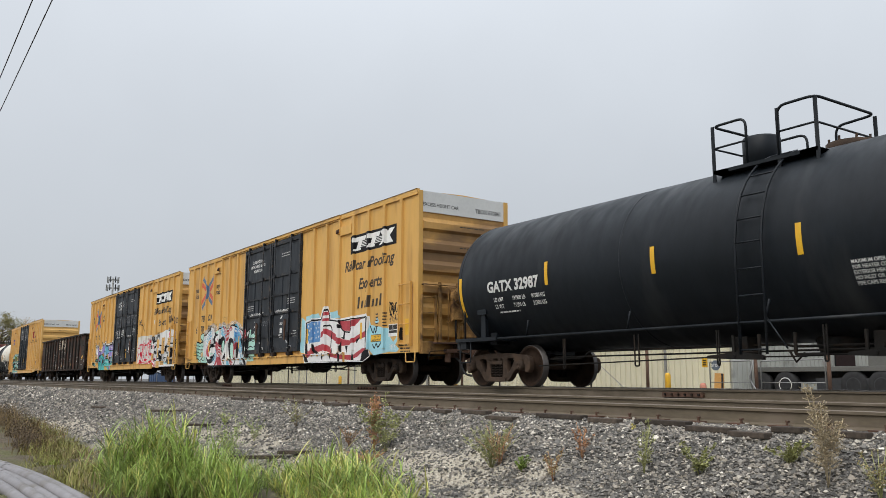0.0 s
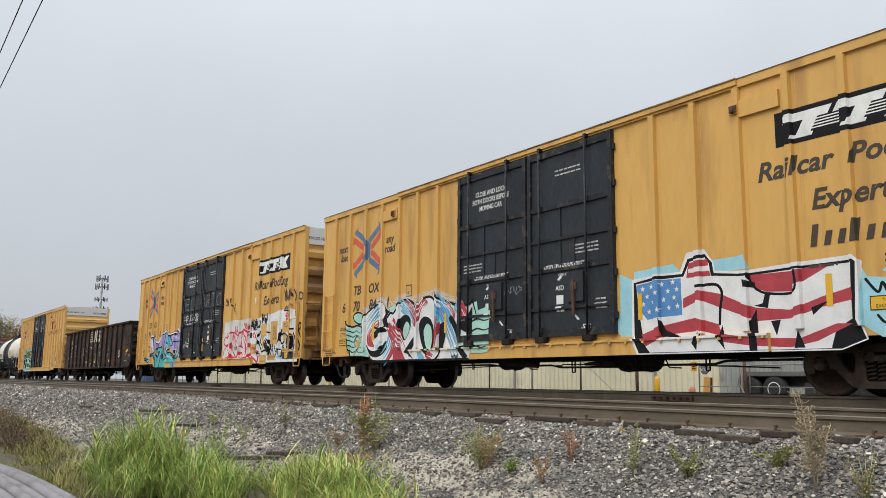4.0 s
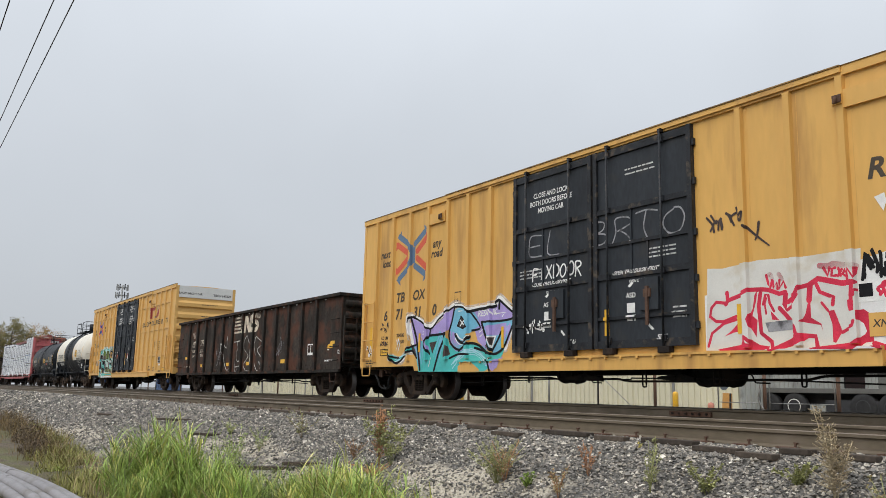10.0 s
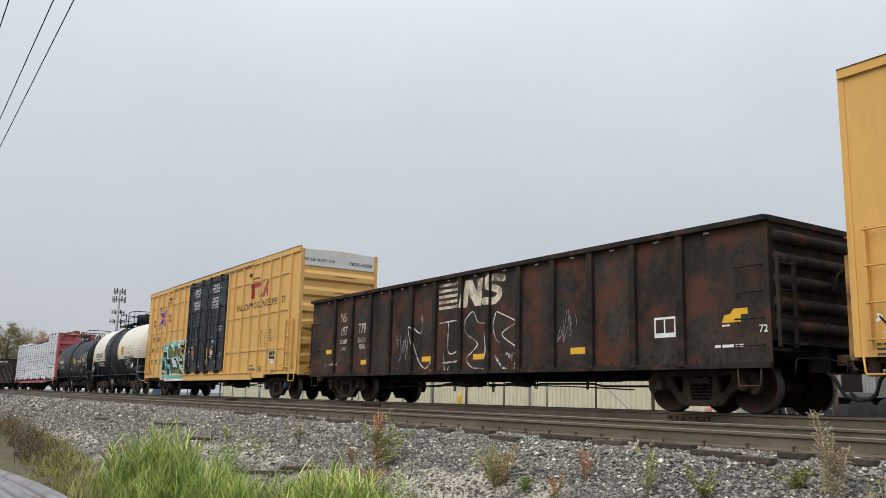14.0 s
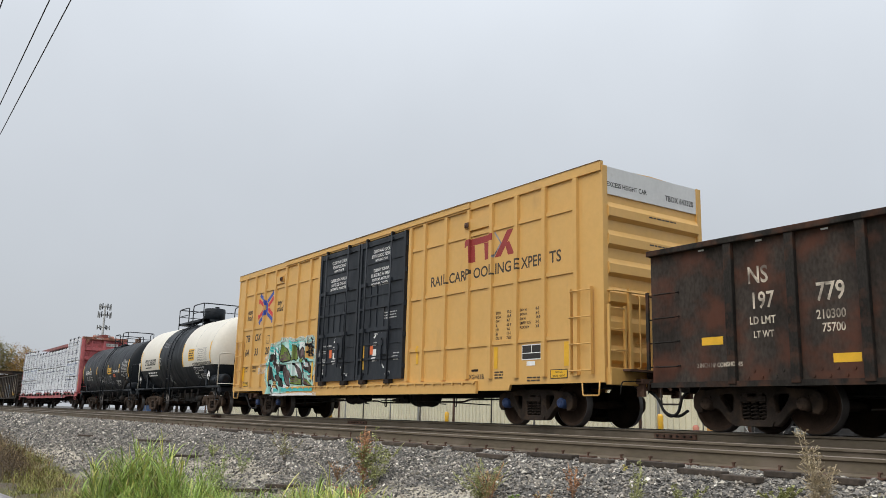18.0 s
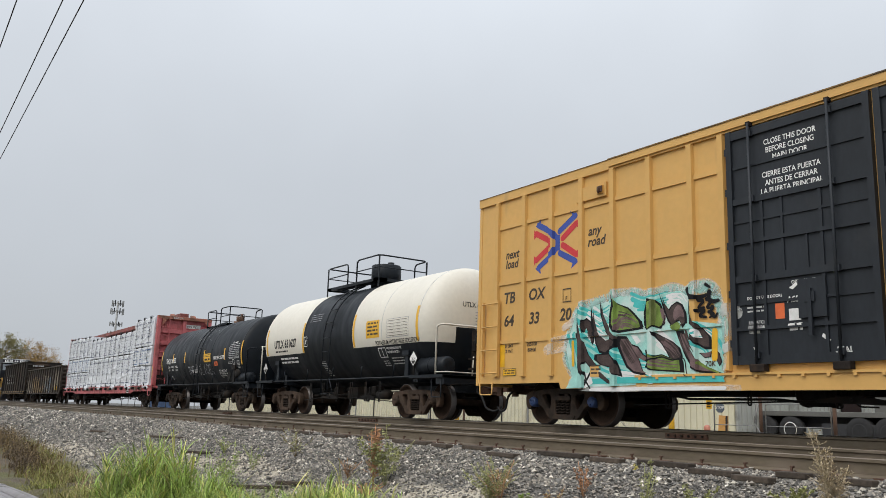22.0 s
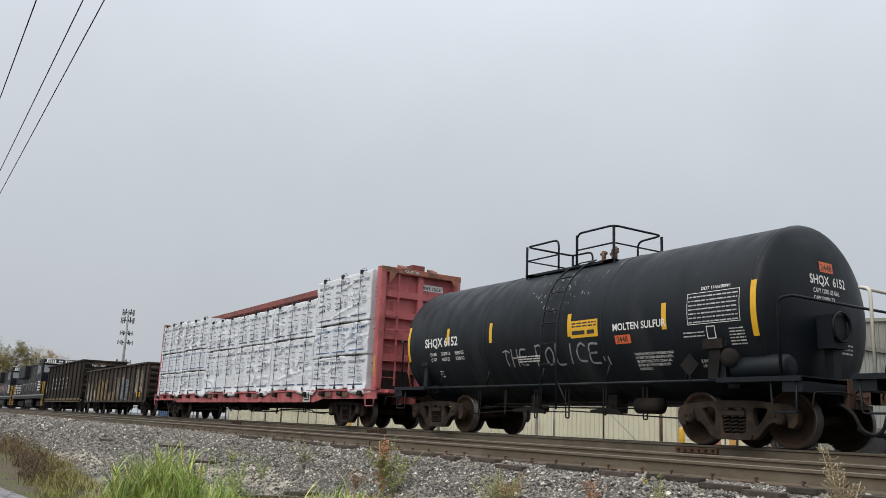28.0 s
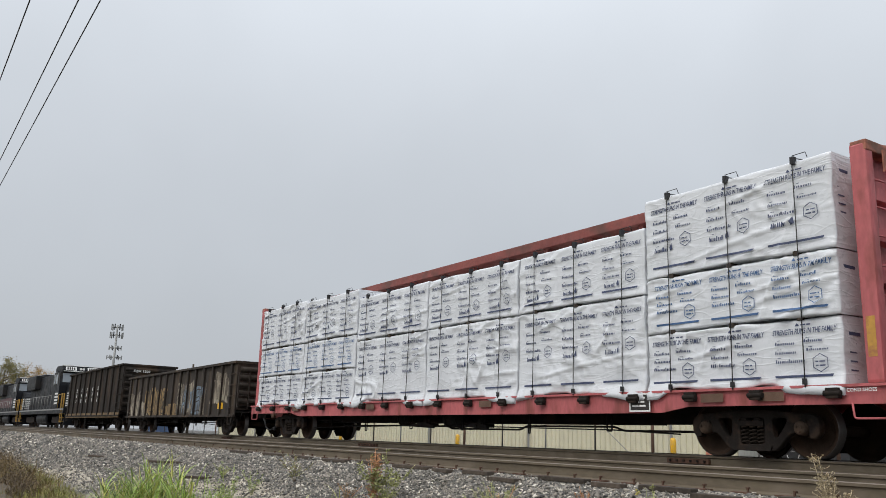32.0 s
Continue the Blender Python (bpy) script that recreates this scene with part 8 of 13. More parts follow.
    mk.line([(7.19, 1), (7.35, 1.33), (7.29, 1.68)], 0.05, G_BLACK)
    mk.line([(7.3, 1.27), (7.46, 0.98), (7.6, 0.97), (7.83, 1.3), (8.08, 1.79)], 0.05, G_BLACK)
    mk.line([(7.47, 1.32), (7.61, 1.09), (7.76, 1.31)], 0.045, G_BLACK)
    mk.line([(7.82, 1.17), (8.03, 1.16)], 0.04, G_BLACK)
    mk.line([(7.81, 0.93), (8.02, 0.92)], 0.04, G_BLACK)
    mk.line([(7.93, 1.17), (7.92, 0.92)], 0.05, G_BLACK)
    mk.line([(8.04, 0.92), (8.21, 1.28), (8.33, 0.91)], 0.06, G_BLACK)
    mk.line([(8.14, 1.05), (8.28, 1.04)], 0.04, G_BLACK)
    mk.line([(8.03, 1.8), (7.95, 1.54), (8.1, 1.34), (8.28, 1.41)], 0.06, G_BLACK)
    mk.line([(8.07, 1.64), (8.27, 1.67), (8.45, 1.6)], 0.06, G_BLACK)
    mk.line([(8.12, 1.75), (8.45, 1.78), (8.96, 1.8)], 0.06, G_BLACK)
    mk.line([(8.99, 1.65), (9.2, 1.32), (9.24, 1)], 0.07, G_BLACK)
    mk.line([(9.06, 1.29), (8.96, 1.03)], 0.05, G_BLACK)
    mk.line([(9.35, 1.69), (9.34, 1.88), (9.45, 1.96), (9.53, 1.9), (9.47, 1.78), (9.36, 1.76), (9.5, 1.52)], 0.06, G_BLACK)
    mk.line([(9.32, 1.45), (9.46, 1.26), (9.4, 1.1)], 0.06, G_BLACK)
    mk.line([(6.09, 1.46), (6.05, 1.15), (6.24, 1.04)], 0.05, G_BLACK)
    mk.shape(smooth_line([(8.41, 1.31), (8.49, 1.58), (8.71, 1.67), (8.93, 1.6), (9.02, 1.36), (8.89, 1.16), (8.55, 1.12)], 4, True), G_BLACK)
    mk.line([(8.6, 1.31), (8.57, 1.48), (8.72, 1.56), (8.84, 1.46), (8.79, 1.3), (8.69, 1.26)], 0.035, GREY_SPRAY)
    mk.line([(8.67, 1.42), (8.76, 1.43)], 0.03, GREY_SPRAY)
    mk.shape([(8, 1.05), (9.14, 1.07), (9.15, 0.83), (8.19, 0.84)], TRAILER_DARK)
    mk.shape([(7.7, 0.95), (8, 0.92), (8.22, 0.84), (7.62, 0.88)], G_CYAN)
    mk.rect(6.31, 6.92, 1.65, 2.06, YELLOW)
    mk.rect(7.13, 7.81, 1.35, 2.12, YELLOW)
    mk.rect(8.1, 8.75, 1.72, 2.08, YELLOW)
    mk.rect(8.19, 8.41, 1.44, 1.63, YELLOW)
    mk.rect(5.41, 6.06, 1.07, 1.4, YELLOW)
    mk.rect(6.24, 6.8, 0.69, 1.01, YELLOW)
    mk.rect(6.96, 7.56, 0.82, 1.0, YELLOW)
    mk.rect(9.11, 9.19, 1.15, 2.1, YELLOW)
    mk.rect(8.13, 8.78, 1.06, 1.19, YELLOW)
    mk.rect(9.01, 9.51, 0.83, 1.07, YELLOW)
    mk.rect(9.08, 9.28, 2.19, 2.46, YELLOW)
    mk.rect(8.33, 8.57, 0.86, 1.05, SIGN_Y)
    mk.rect(6.44, 6.55, 1.2, 1.65, SIGN_Y)
    mk.rect(3.24, 3.34, 1.21, 1.69, SIGN_Y)
    mk.rect(9.54, 9.61, 1.26, 2.18, SIGN_Y)
    mk.words("XNH60", 5.46, 1.2, 0.15, BROWN_INK, 0.2)
    mk.words("CUFT 7550", 7.34, 1.5, 0.07, BROWN_INK, 0.2)
    mk.words("EMPTY C.G. 5-1", 8.2, 1.96, 0.08, BROWN_INK, 0.2)
    mk.words("FLOOR H", 8.21, 1.87, 0.08, BROWN_INK, 0.2)
    mk.words("BLT 03-05", 8.24, 1.24, 0.12, W_INK, 0.2)
    mk.words("2 INCH HF COMP SHOES", 8.17, 1.1, 0.07, BROWN_INK, 0.2)
    mk.words("EOC-10B", 9.07, 0.96, 0.08, BROWN_INK, 0.2)
    mk.words("43 COUPLER", 9.07, 0.89, 0.08, BROWN_INK, 0.2)
    mk.words("EMPTY LOAD", 6.31, 0.77, 0.06, BROWN_INK, 0.2)
    mk.words("LIFT AND JACK HERE", 7.03, 0.9, 0.06, BROWN_INK, 0.2)
    mk.words("EXH  17-0", 7.36, 1.91, 0.07, BROWN_INK, 0.2)
    mk.words("IL  60-9", 7.35, 1.85, 0.07, BROWN_INK, 0.2)
    mk.words("EXH  17-0", 7.35, 1.78, 0.07, BROWN_INK, 0.2)
    mk.words("IL  60-9", 7.35, 1.72, 0.07, BROWN_INK, 0.2)
    mk.words("EXH  17-0", 7.35, 1.65, 0.07, BROWN_INK, 0.2)
    mk.words("IL  60-9", 7.35, 1.59, 0.07, BROWN_INK, 0.2)
    mk.words("EXH  17-0", 7.34, 1.52, 0.07, BROWN_INK, 0.2)
    mk.line([(8.49, 2.5), (8.55, 2.58), (8.57, 2.43)], 0.03, G_BLACK)
    mk.shape([(8.15, 2.42), (8.35, 2.58), (8.49, 2.53), (8.6, 2.72), (8.63, 2.54), (8.77, 2.48), (8.63, 2.42), (8.71, 2.36)], G_BLACK)
    mk.shape([(8.24, 2.44), (8.36, 2.54), (8.5, 2.5), (8.58, 2.66), (8.6, 2.52), (8.69, 2.48), (8.57, 2.43)], GREY_SPRAY)
    mk.shape([(8.3, 2.29), (8.41, 2.37), (8.54, 2.33), (8.55, 2.21), (8.46, 2.11), (8.4, 2.07), (8.35, 2.18)], G_CRIMSON)
    mk.line([(8.37, 2.29), (8.48, 2.29), (8.48, 2.19), (8.39, 2.2)], 0.02, G_WHITE)
    mk.shape([(5.6, 3.03), (5.75, 3.07), (5.77, 2.94), (5.72, 2.81)], W_INK)
    tag_lines(mk, 8.15, 8.85, 2.74, 3.16, G_BROWN, 41, 0.03, 9)
    mk.line([(9.31, 2.75), (9.35, 2.94), (9.58, 2.88), (9.54, 2.72), (9.31, 2.75)], 0.05, G_BROWN)
    mk.line([(8.93, 3.06), (9.09, 2.9), (9.06, 2.71)], 0.06, G_BROWN)
    mk.line([(9.13, 2.21), (9.1, 2.34), (9.18, 2.4), (9.24, 2.33), (9.21, 2.21)], 0.05, G_BROWN)
    mk.fix("sprayed_field", car, "white painted-over field with red and black sprayed letters", W, door_ribs(ribs), 0.00005, cuts_z=(0.90, 0.94, 0.98))
    # lilac and turquoise piece
    mk = Marks()
    mk.line([(-7.86, 1.07), (-7.4, 0.99), (-7, 1.23), (-6.76, 1.29), (-6.91, 1.76), (-7, 2), (-6.91, 2.13), (-6.46, 2.01), (-5.97, 1.81), (-5.59, 2), (-5.21, 2.16), (-4.85, 2.29), (-4.65, 2.23), (-4.27, 2.12), (-3.86, 2.13), (-3.43, 2.14), (-3.18, 2.19), (-3.08, 2.3), (-2.8, 2.11), (-2.51, 1.9), (-2.6, 1.72), (-2.7, 1.5), (-2.86, 1.19)], 0.24, G_HALO)
    mk.line([(-7.86, 1.07), (-7.4, 0.99), (-7, 1.23), (-6.76, 1.29), (-6.91, 1.76), (-7, 2), (-6.91, 2.13), (-6.46, 2.01), (-5.97, 1.81), (-5.59, 2), (-5.21, 2.16), (-4.85, 2.29), (-4.65, 2.23), (-4.27, 2.12), (-3.86, 2.13), (-3.43, 2.14), (-3.18, 2.19), (-3.08, 2.3), (-2.8, 2.11), (-2.51, 1.9), (-2.6, 1.72), (-2.7, 1.5), (-2.86, 1.19)], 0.13, G_WHITE)
    mk.shape([(-8.09, 1.2), (-7.75, 0.98), (-7.45, 0.97), (-7.1, 1.14), (-6.83, 1.23), (-6.59, 1.04), (-6.46, 0.69), (-3.54, 0.67), (-3.28, 0.78), (-2.96, 1.03), (-2.88, 1.18), (-3.27, 1.06), (-3.7, 1.25), (-4.27, 1.34), (-4.67, 1.18), (-5.06, 1.33), (-5.22, 1.65), (-5.94, 1.61), (-6.59, 1.4), (-6.96, 1.3), (-7.4, 1.06)], G_TEAL)
    mk.shape(smooth_line([(-4.68, 0.72), (-4.44, 0.88), (-4.15, 0.9), (-3.88, 0.79), (-3.76, 0.68), (-4.55, 0.68)], 4, True), YELLOW)
    mk.shape([(-6.91, 2.11), (-6.42, 1.95), (-5.94, 1.74), (-5.51, 1.93), (-4.9, 2.24), (-4.99, 1.9), (-5.19, 1.6), (-5.94, 1.59), (-6.1, 1.43), (-5.95, 1.22), (-6.22, 1.27), (-6.39, 1.61), (-6.36, 1.14), (-6.46, 0.84), (-6.66, 1.29), (-6.83, 1.75)], G_LILAC)
    mk.shape([(-6.88, 1.43), (-6.66, 1.27), (-6.51, 0.99), (-6.76, 1.16)], G_BROWN)
    mk.shape([(-5.98, 1.41), (-5.64, 1.44), (-5.83, 1.13)], G_BROWN)
    mk.shape([(-5.17, 1.36), (-5.03, 1.1), (-5.32, 1)], G_BROWN)
    streaks(mk, [(-6.46, 1.39), (-6.39, 1.06), (-6.3, 0.74)], 0.3, G_SKY, 7, 21, 0.06)
    streaks(mk, [(-5.4, 1.6), (-5.58, 1.25), (-5.74, 0.82)], 0.3, G_SKY, 7, 22, 0.06)
    mk.shape([(-4.86, 2.17), (-4.65, 2.22), (-4.38, 2.14), (-4.12, 1.99), (-3.8, 1.68), (-4.11, 1.62), (-4.32, 1.54), (-4.19, 1.45), (-4.43, 1.28), (-4.67, 1.2), (-4.89, 1.26), (-5.05, 1.43), (-5.08, 1.64), (-4.96, 1.95)], G_SKY)
    streaks(mk, [(-5.01, 1.64), (-4.94, 1.38), (-4.67, 1.23), (-4.37, 1.35)], 0.22, G_LILAC, 7, 23, 0.06)
    mk.shape([(-4.77, 1.76), (-4.6, 2.02), (-4.49, 1.93), (-4.26, 1.71), (-4.52, 1.68)], G_BLACK)
    mk.shape([(-4.7, 1.78), (-4.59, 1.95), (-4.45, 1.86), (-4.34, 1.74), (-4.52, 1.72)], G_BROWN)
    mk.line([(-4.63, 1.9), (-4.44, 1.75)], 0.03, G_WHITE)
    mk.line([(-4.47, 1.89), (-4.63, 1.76)], 0.03, G_WHITE)
    mk.line([(-4.83, 1.57), (-4.69, 1.42), (-4.48, 1.36), (-4.21, 1.49)], 0.07, G_BLACK)
    mk.line([(-4.77, 1.58), (-4.64, 1.47), (-4.45, 1.43), (-4.24, 1.53)], 0.045, G_WHITE, 0.4)
    mk.line([(-4.83, 1.48), (-4.69, 1.35), (-4.51, 1.3)], 0.03, G_WHITE, 0.4)
    mk.shape([(-4.25, 2.08), (-3.86, 2.1), (-3.38, 2.11), (-3.16, 2.13), (-3.08, 2.25), (-2.8, 2.06), (-2.51, 1.89), (-2.68, 1.81), (-3.15, 1.79), (-3.75, 1.81), (-3.83, 1.7), (-4.06, 1.93)], G_LILAC)
    streaks(mk, [(-4.2, 2.05), (-4, 1.91), (-3.83, 1.71)], 0.2, G_SKY, 6, 24, 0.07)
    mk.shape([(-4.03, 1.66), (-3.77, 1.76), (-3.63, 1.54), (-3.45, 1.24), (-3.34, 1.14), (-3.6, 1.19), (-3.89, 1.36)], G_LILAC)
    mk.shape([(-3.72, 1.79), (-3.15, 1.77), (-2.53, 1.78), (-2.65, 1.53), (-2.81, 1.3), (-2.97, 1.13), (-3.25, 1.06), (-3.43, 1.16), (-3.59, 1.44)], G_SKY)
    mk.shape([(-3.65, 1.7), (-2.82, 1.74), (-2.83, 1.51), (-3.16, 1.47), (-3.56, 1.49)], G_LILAC)
    streaks(mk, [(-2.82, 1.69), (-2.83, 1.45), (-2.97, 1.22)], 0.26, G_LILAC, 7, 25, 0.06)
    mk.shape([(-3.54, 1.47), (-3.19, 1.47), (-3.34, 1.18)], G_WHITE)
    mk.shape([(-3.47, 1.43), (-3.26, 1.44), (-3.35, 1.25)], G_BROWN)
    mk.shape([(-3.5, 0.82), (-2.94, 1), (-3.06, 0.76), (-3.24, 0.67)], G_LILAC)
    streaks(mk, [(-4.95, 0.81), (-4.54, 1.08), (-4.02, 1.13), (-3.59, 0.93), (-3.37, 0.69)], 0.16, G_CYAN, 7, 26, 0.03)
    streaks(mk, [(-7.67, 1), (-7.22, 1.1), (-6.86, 1.23)], 0.12, G_CYAN, 4, 27, 0.03)
    mk.line([(-6.98, 1.99), (-6.89, 2.12), (-6.42, 1.98), (-5.94, 1.76), (-5.57, 1.98), (-5.18, 2.15), (-4.87, 2.25)], 0.05, G_BLACK)
    mk.line([(-6.89, 2.09), (-6.59, 1.51), (-6.4, 0.75)], 0.08, G_BLACK)
    mk.line([(-5.94, 1.75), (-5.98, 1.59), (-6.17, 1.38), (-5.95, 1.13)], 0.06, G_BLACK)
    mk.line([(-5.98, 1.59), (-5.52, 1.6), (-5.18, 1.61)], 0.06, G_BLACK)
    mk.line([(-5.18, 1.61), (-5.49, 1.24), (-5.74, 0.72)], 0.07, G_BLACK)
    mk.line([(-4.87, 2.24), (-4.96, 1.93), (-5.09, 1.62), (-5.03, 1.39), (-4.83, 1.24), (-4.64, 1.19)], 0.06, G_BLACK)
    mk.line([(-4.87, 2.24), (-4.62, 2.22), (-4.35, 2.14), (-4.1, 1.98), (-3.8, 1.68), (-4.13, 1.63)], 0.05, G_BLACK)
    mk.line([(-4.25, 2.08), (-3.84, 2.11), (-3.4, 2.12), (-3.19, 2.14)], 0.07, G_BLACK)
    mk.line([(-3.23, 2.22), (-3.09, 2.26), (-3.09, 2.07)], 0.07, G_BLACK)
    mk.line([(-3.07, 2.26), (-2.8, 2.08), (-2.51, 1.89), (-2.68, 1.81), (-3.15, 1.79), (-3.75, 1.81)], 0.05, G_BLACK)
    mk.line([(-3.75, 1.79), (-3.61, 1.5), (-3.43, 1.22), (-3.32, 1.14)], 0.07, G_BLACK)
    mk.line([(-2.53, 1.77), (-2.72, 1.48), (-2.93, 1.18), (-3.25, 1.06), (-3.58, 1.13), (-4.01, 1.22)], 0.06, G_BLACK)
    mk.line([(-3.31, 1.16), (-3.15, 1.34), (-3, 1.55)], 0.06, G_BLACK)
    mk.line([(-4.67, 1.17), (-4.27, 1.33), (-3.84, 1.27), (-3.53, 1.05), (-3.35, 0.69)], 0.06, G_BLACK)
    mk.line([(-5.06, 1), (-4.67, 1.09), (-4.27, 1.08)], 0.05, G_BLACK)
    mk.line([(-8.09, 1.2), (-7.71, 0.95), (-7.42, 0.97), (-7.07, 1.17), (-6.79, 1.23), (-6.56, 1.04)], 0.06, G_BLACK)
    mk.line([(-8.05, 1.2), (-7.82, 1.1), (-7.45, 1.06)], 0.05, G_BLACK)
    mk.line([(-6.59, 1.38), (-6.93, 1.32), (-7.14, 1.19)], 0.05, G_BLACK)
    mk.line([(-6.29, 1.63), (-6.13, 1.71)], 0.03, G_WHITE, 0.4)
    mk.line([(-2.97, 1.89), (-2.9, 1.94)], 0.03, G_WHITE, 0.4)
    mk.line([(-3.83, 1.57), (-3.7, 1.64)], 0.03, G_WHITE, 0.4)
    mk.line([(-3.81, 1.47), (-3.68, 1.54)], 0.03, G_WHITE, 0.4)
    mk.line([(-4.7, 2.12), (-4.54, 2.12)], 0.03, G_WHITE, 0.4)
    mk.line([(-3.26, 1.96), (-2.85, 1.97)], 0.03, G_WHITE, 0.4)
    mk.line([(-5.98, 0.83), (-5.89, 1.04)], 0.03, G_WHITE, 0.4)
    mk.line([(-3.54, 0.88), (-3.48, 0.99)], 0.03, G_WHITE, 0.4)
    mk.words("RESUNK", -3.91, 1.94, 0.2, G_WHITE, 0.2)
    mk.words("70K", -3.63, 1.18, 0.13, BROWN_INK, 0.2)
    tag_lines(mk, -9.26, -8.78, 1.12, 1.42, G_WHITE, 52, 0.05, 5)
    mk.line([(-9.23, 1.39), (-9.02, 1.18), (-8.78, 1.27)], 0.03, G_BLACK)
    tag_lines(mk, -8.53, -8.09, 1.4, 1.55, G_BROWN, 53, 0.02, 6)
    tag_lines(mk, -8.52, -7.98, 1.78, 2.04, G_BROWN, 54, 0.025, 6)
    mk.line([(-7.51, 1.56), (-7.45, 1.4), (-7.53, 1.22)], 0.05, G_WHITE, 0.3)
    mk.line([(-7.59, 1.54), (-7.55, 1.4), (-7.62, 1.27)], 0.05, G_WHITE, 0.3)
    mk.rect(-6.49, -6.4, 1.19, 1.67, SIGN_Y)
    mk.rect(-3.0, -2.91, 1.19, 1.66, SIGN_Y)
    mk.fix("sprayed_piece", car, "spray-painted lilac and turquoise letters", W, door_ribs(ribs), 0.00005, cuts_z=(0.90, 0.94, 0.98))
    end_marks(car, 9.58, "TBOX 671310")
    TRAIN_CARS.append((car, -48.24))


def third_boxcar():
    car, ribs = boxcar("clean yellow boxcar with gridded sides and black doors", 9.48, NEW_RIBS, (4.34, 3.06, 1.75), YELLOW_NEW, YELLOW_NEW, DOOR_NEW, False, 5.14)
    rnd = random.Random(6)
    mk = Marks()
    P = lambda u, v: (4.98 + 1.82 * u, 3.68 + 0.57 * v)
    for pts in ([(0, 0.98), (0.62, 1.0), (0.62, 0.72), (0, 0.70)], [(0.12, 0.7), (0.22, 0.7), (0.24, 0.0), (0.14, 0.0)], [(0.42, 0.7), (0.52, 0.7), (0.54, 0.0), (0.44, 0.0)], [(0.64, 0.0), (0.76, 0.0), (1.0, 1.0), (0.88, 1.0)], [(0.84, 0.45), (0.92, 0.55), (1.02, 0.0), (0.90, 0.0)]):
        mk.shape([P(u, v) for u, v in pts], LOGO_MAROON)
    mk.line([P(0.64, 1.0), P(0.76, 0.55), P(0.62, 0.05)], 0.05, GREY_SPRAY, 1.0, False)
    for t, x, w in (("RAI", 3.56, 0.98), ("L", 4.205, 0.80), ("CAR", 4.36, 1.0), ("P", 5.11, 0.85), ("OO", 5.34, 1.0), ("L", 6.0, 0.80), ("ING", 6.15, 0.98), ("E", 6.895, 0.75), ("XPER", 7.08, 0.88), ("TS", 7.98, 1.0)):
        mk.words(t, x, 3.29 + 0.004 * (x - 3.5), 0.345, BROWN_INK, 0, "LEFT", w)
    arrow_cross(mk, -6.88, 3.72, 1.25, 1.12, LOGO_BLUE_NEW, LOGO_RED_NEW, W_INK)
    for t, x, z in (("next", -8.53, 3.60), ("load", -8.53, 3.38), ("any", -5.88, 3.72), ("road", -5.90, 3.50)):
        mk.words(t, x, z, 0.27, BROWN_INK, 0.22, "LEFT", 0.95, 1.0, 0.006)
    for t, x, z in (("TB", -8.58, 2.60), ("OX", -7.72, 2.60), ("64", -8.56, 2.09), ("33", -7.70, 2.09), ("20", -6.72, 2.09)):
        mk.words(t, x, z, 0.34, BROWN_INK, 0.16, "LEFT", 1.0, 1.0, 0.010)
    mk.words("XGH61B", 5.25, 0.98, 0.15, K_INK)
    for k, (a, b) in enumerate((("EXH", "17-0"), ("EXW", "10-8"), ("EW", "9-7"), ("IL", "60-9"), ("IW", "9-6"), ("IH", "13-1"), ("CU FT", "7550"))):
        mk.words(a, 6.22, 2.38 - 0.093 * k, 0.085, BROWN_INK)
        mk.words(b, 6.60, 2.38 - 0.093 * k, 0.085, BROWN_INK)
    for k, (a, b) in enumerate((("EXH W", "8-2"), ("EXW H", "6-0"), ("EW H", "16-9"), ("EMPTY C.G.", "5-2"), ("FLOOR H", "3-8"))):
        mk.words(a, 7.05, 2.38 - 0.093 * k, 0.08, BROWN_INK, 0, "LEFT", 0.9)
        mk.words(b, 7.56, 2.38 - 0.093 * k, 0.08, BROWN_INK)
    mk.rect(7.12, 7.74, 1.34, 1.66, W_INK)
    for a, b, c, d in ((7.14, 7.42, 1.49, 1.64), (7.44, 7.72, 1.49, 1.64), (7.14, 7.72, 1.36, 1.475)):
        mk.rect(a, b, c, d, K_INK)
    mk.rect(7.28, 7.55, 1.22, 1.31, W_INK)
    mk.rect(8.42, 8.62, 1.18, 1.66, SIGN_Y)
    mk.rect(6.18, 6.30, 1.19, 1.66, SIGN_Y)
    mk.rect(8.02, 8.52, 0.94, 1.12, K_INK)
    mk.rect(8.035, 8.505, 0.955, 1.105, SIGN_Y)
    mk.words("THIS CAR", 8.27, 1.045, 0.05, K_INK, 0, "CENTER")
    mk.words("EXCESS HEIGHT", 8.27, 0.975, 0.05, K_INK, 0, "CENTER")
    mk.bars(6.2, 6.5, 1.1, 3, 0.03, BROWN_INK, rnd, 0.06)
    mk.bars(7.3, 7.7, 0.96, 2, 0.03, BROWN_INK, rnd, 0.06)
    mk.rect(5.35, 5.60, 1.15, 1.20, IRON_DARK)
    mk.rect(3.0, 3.10, 1.40, 1.86, SIGN_Y)
    mk.words("RELEASE ROD", 4.3, 0.78, 0.08, BROWN_INK)
    mk.words("LD LMT", -8.55, 1.62, 0.10, BROWN_INK)
    mk.words("LT WT", -8.52, 1.50, 0.10, BROWN_INK)
    mk.words("205100", -7.75, 1.62, 0.11, BROWN_INK)
    mk.words("80900", -7.72, 1.50, 0.11, BROWN_INK)
    mk.rect(-8.68, -8.50, 1.20, 1.68, SIGN_Y)
    mk.rect(-8.56, -8.10, 1.00, 1.16, K_INK)
    mk.rect(-8.545, -8.115, 1.015, 1.145, SIGN_Y)
    mk.bars(-8.5, -8.15, 1.10, 2, 0.025, K_INK, rnd, 0.05)
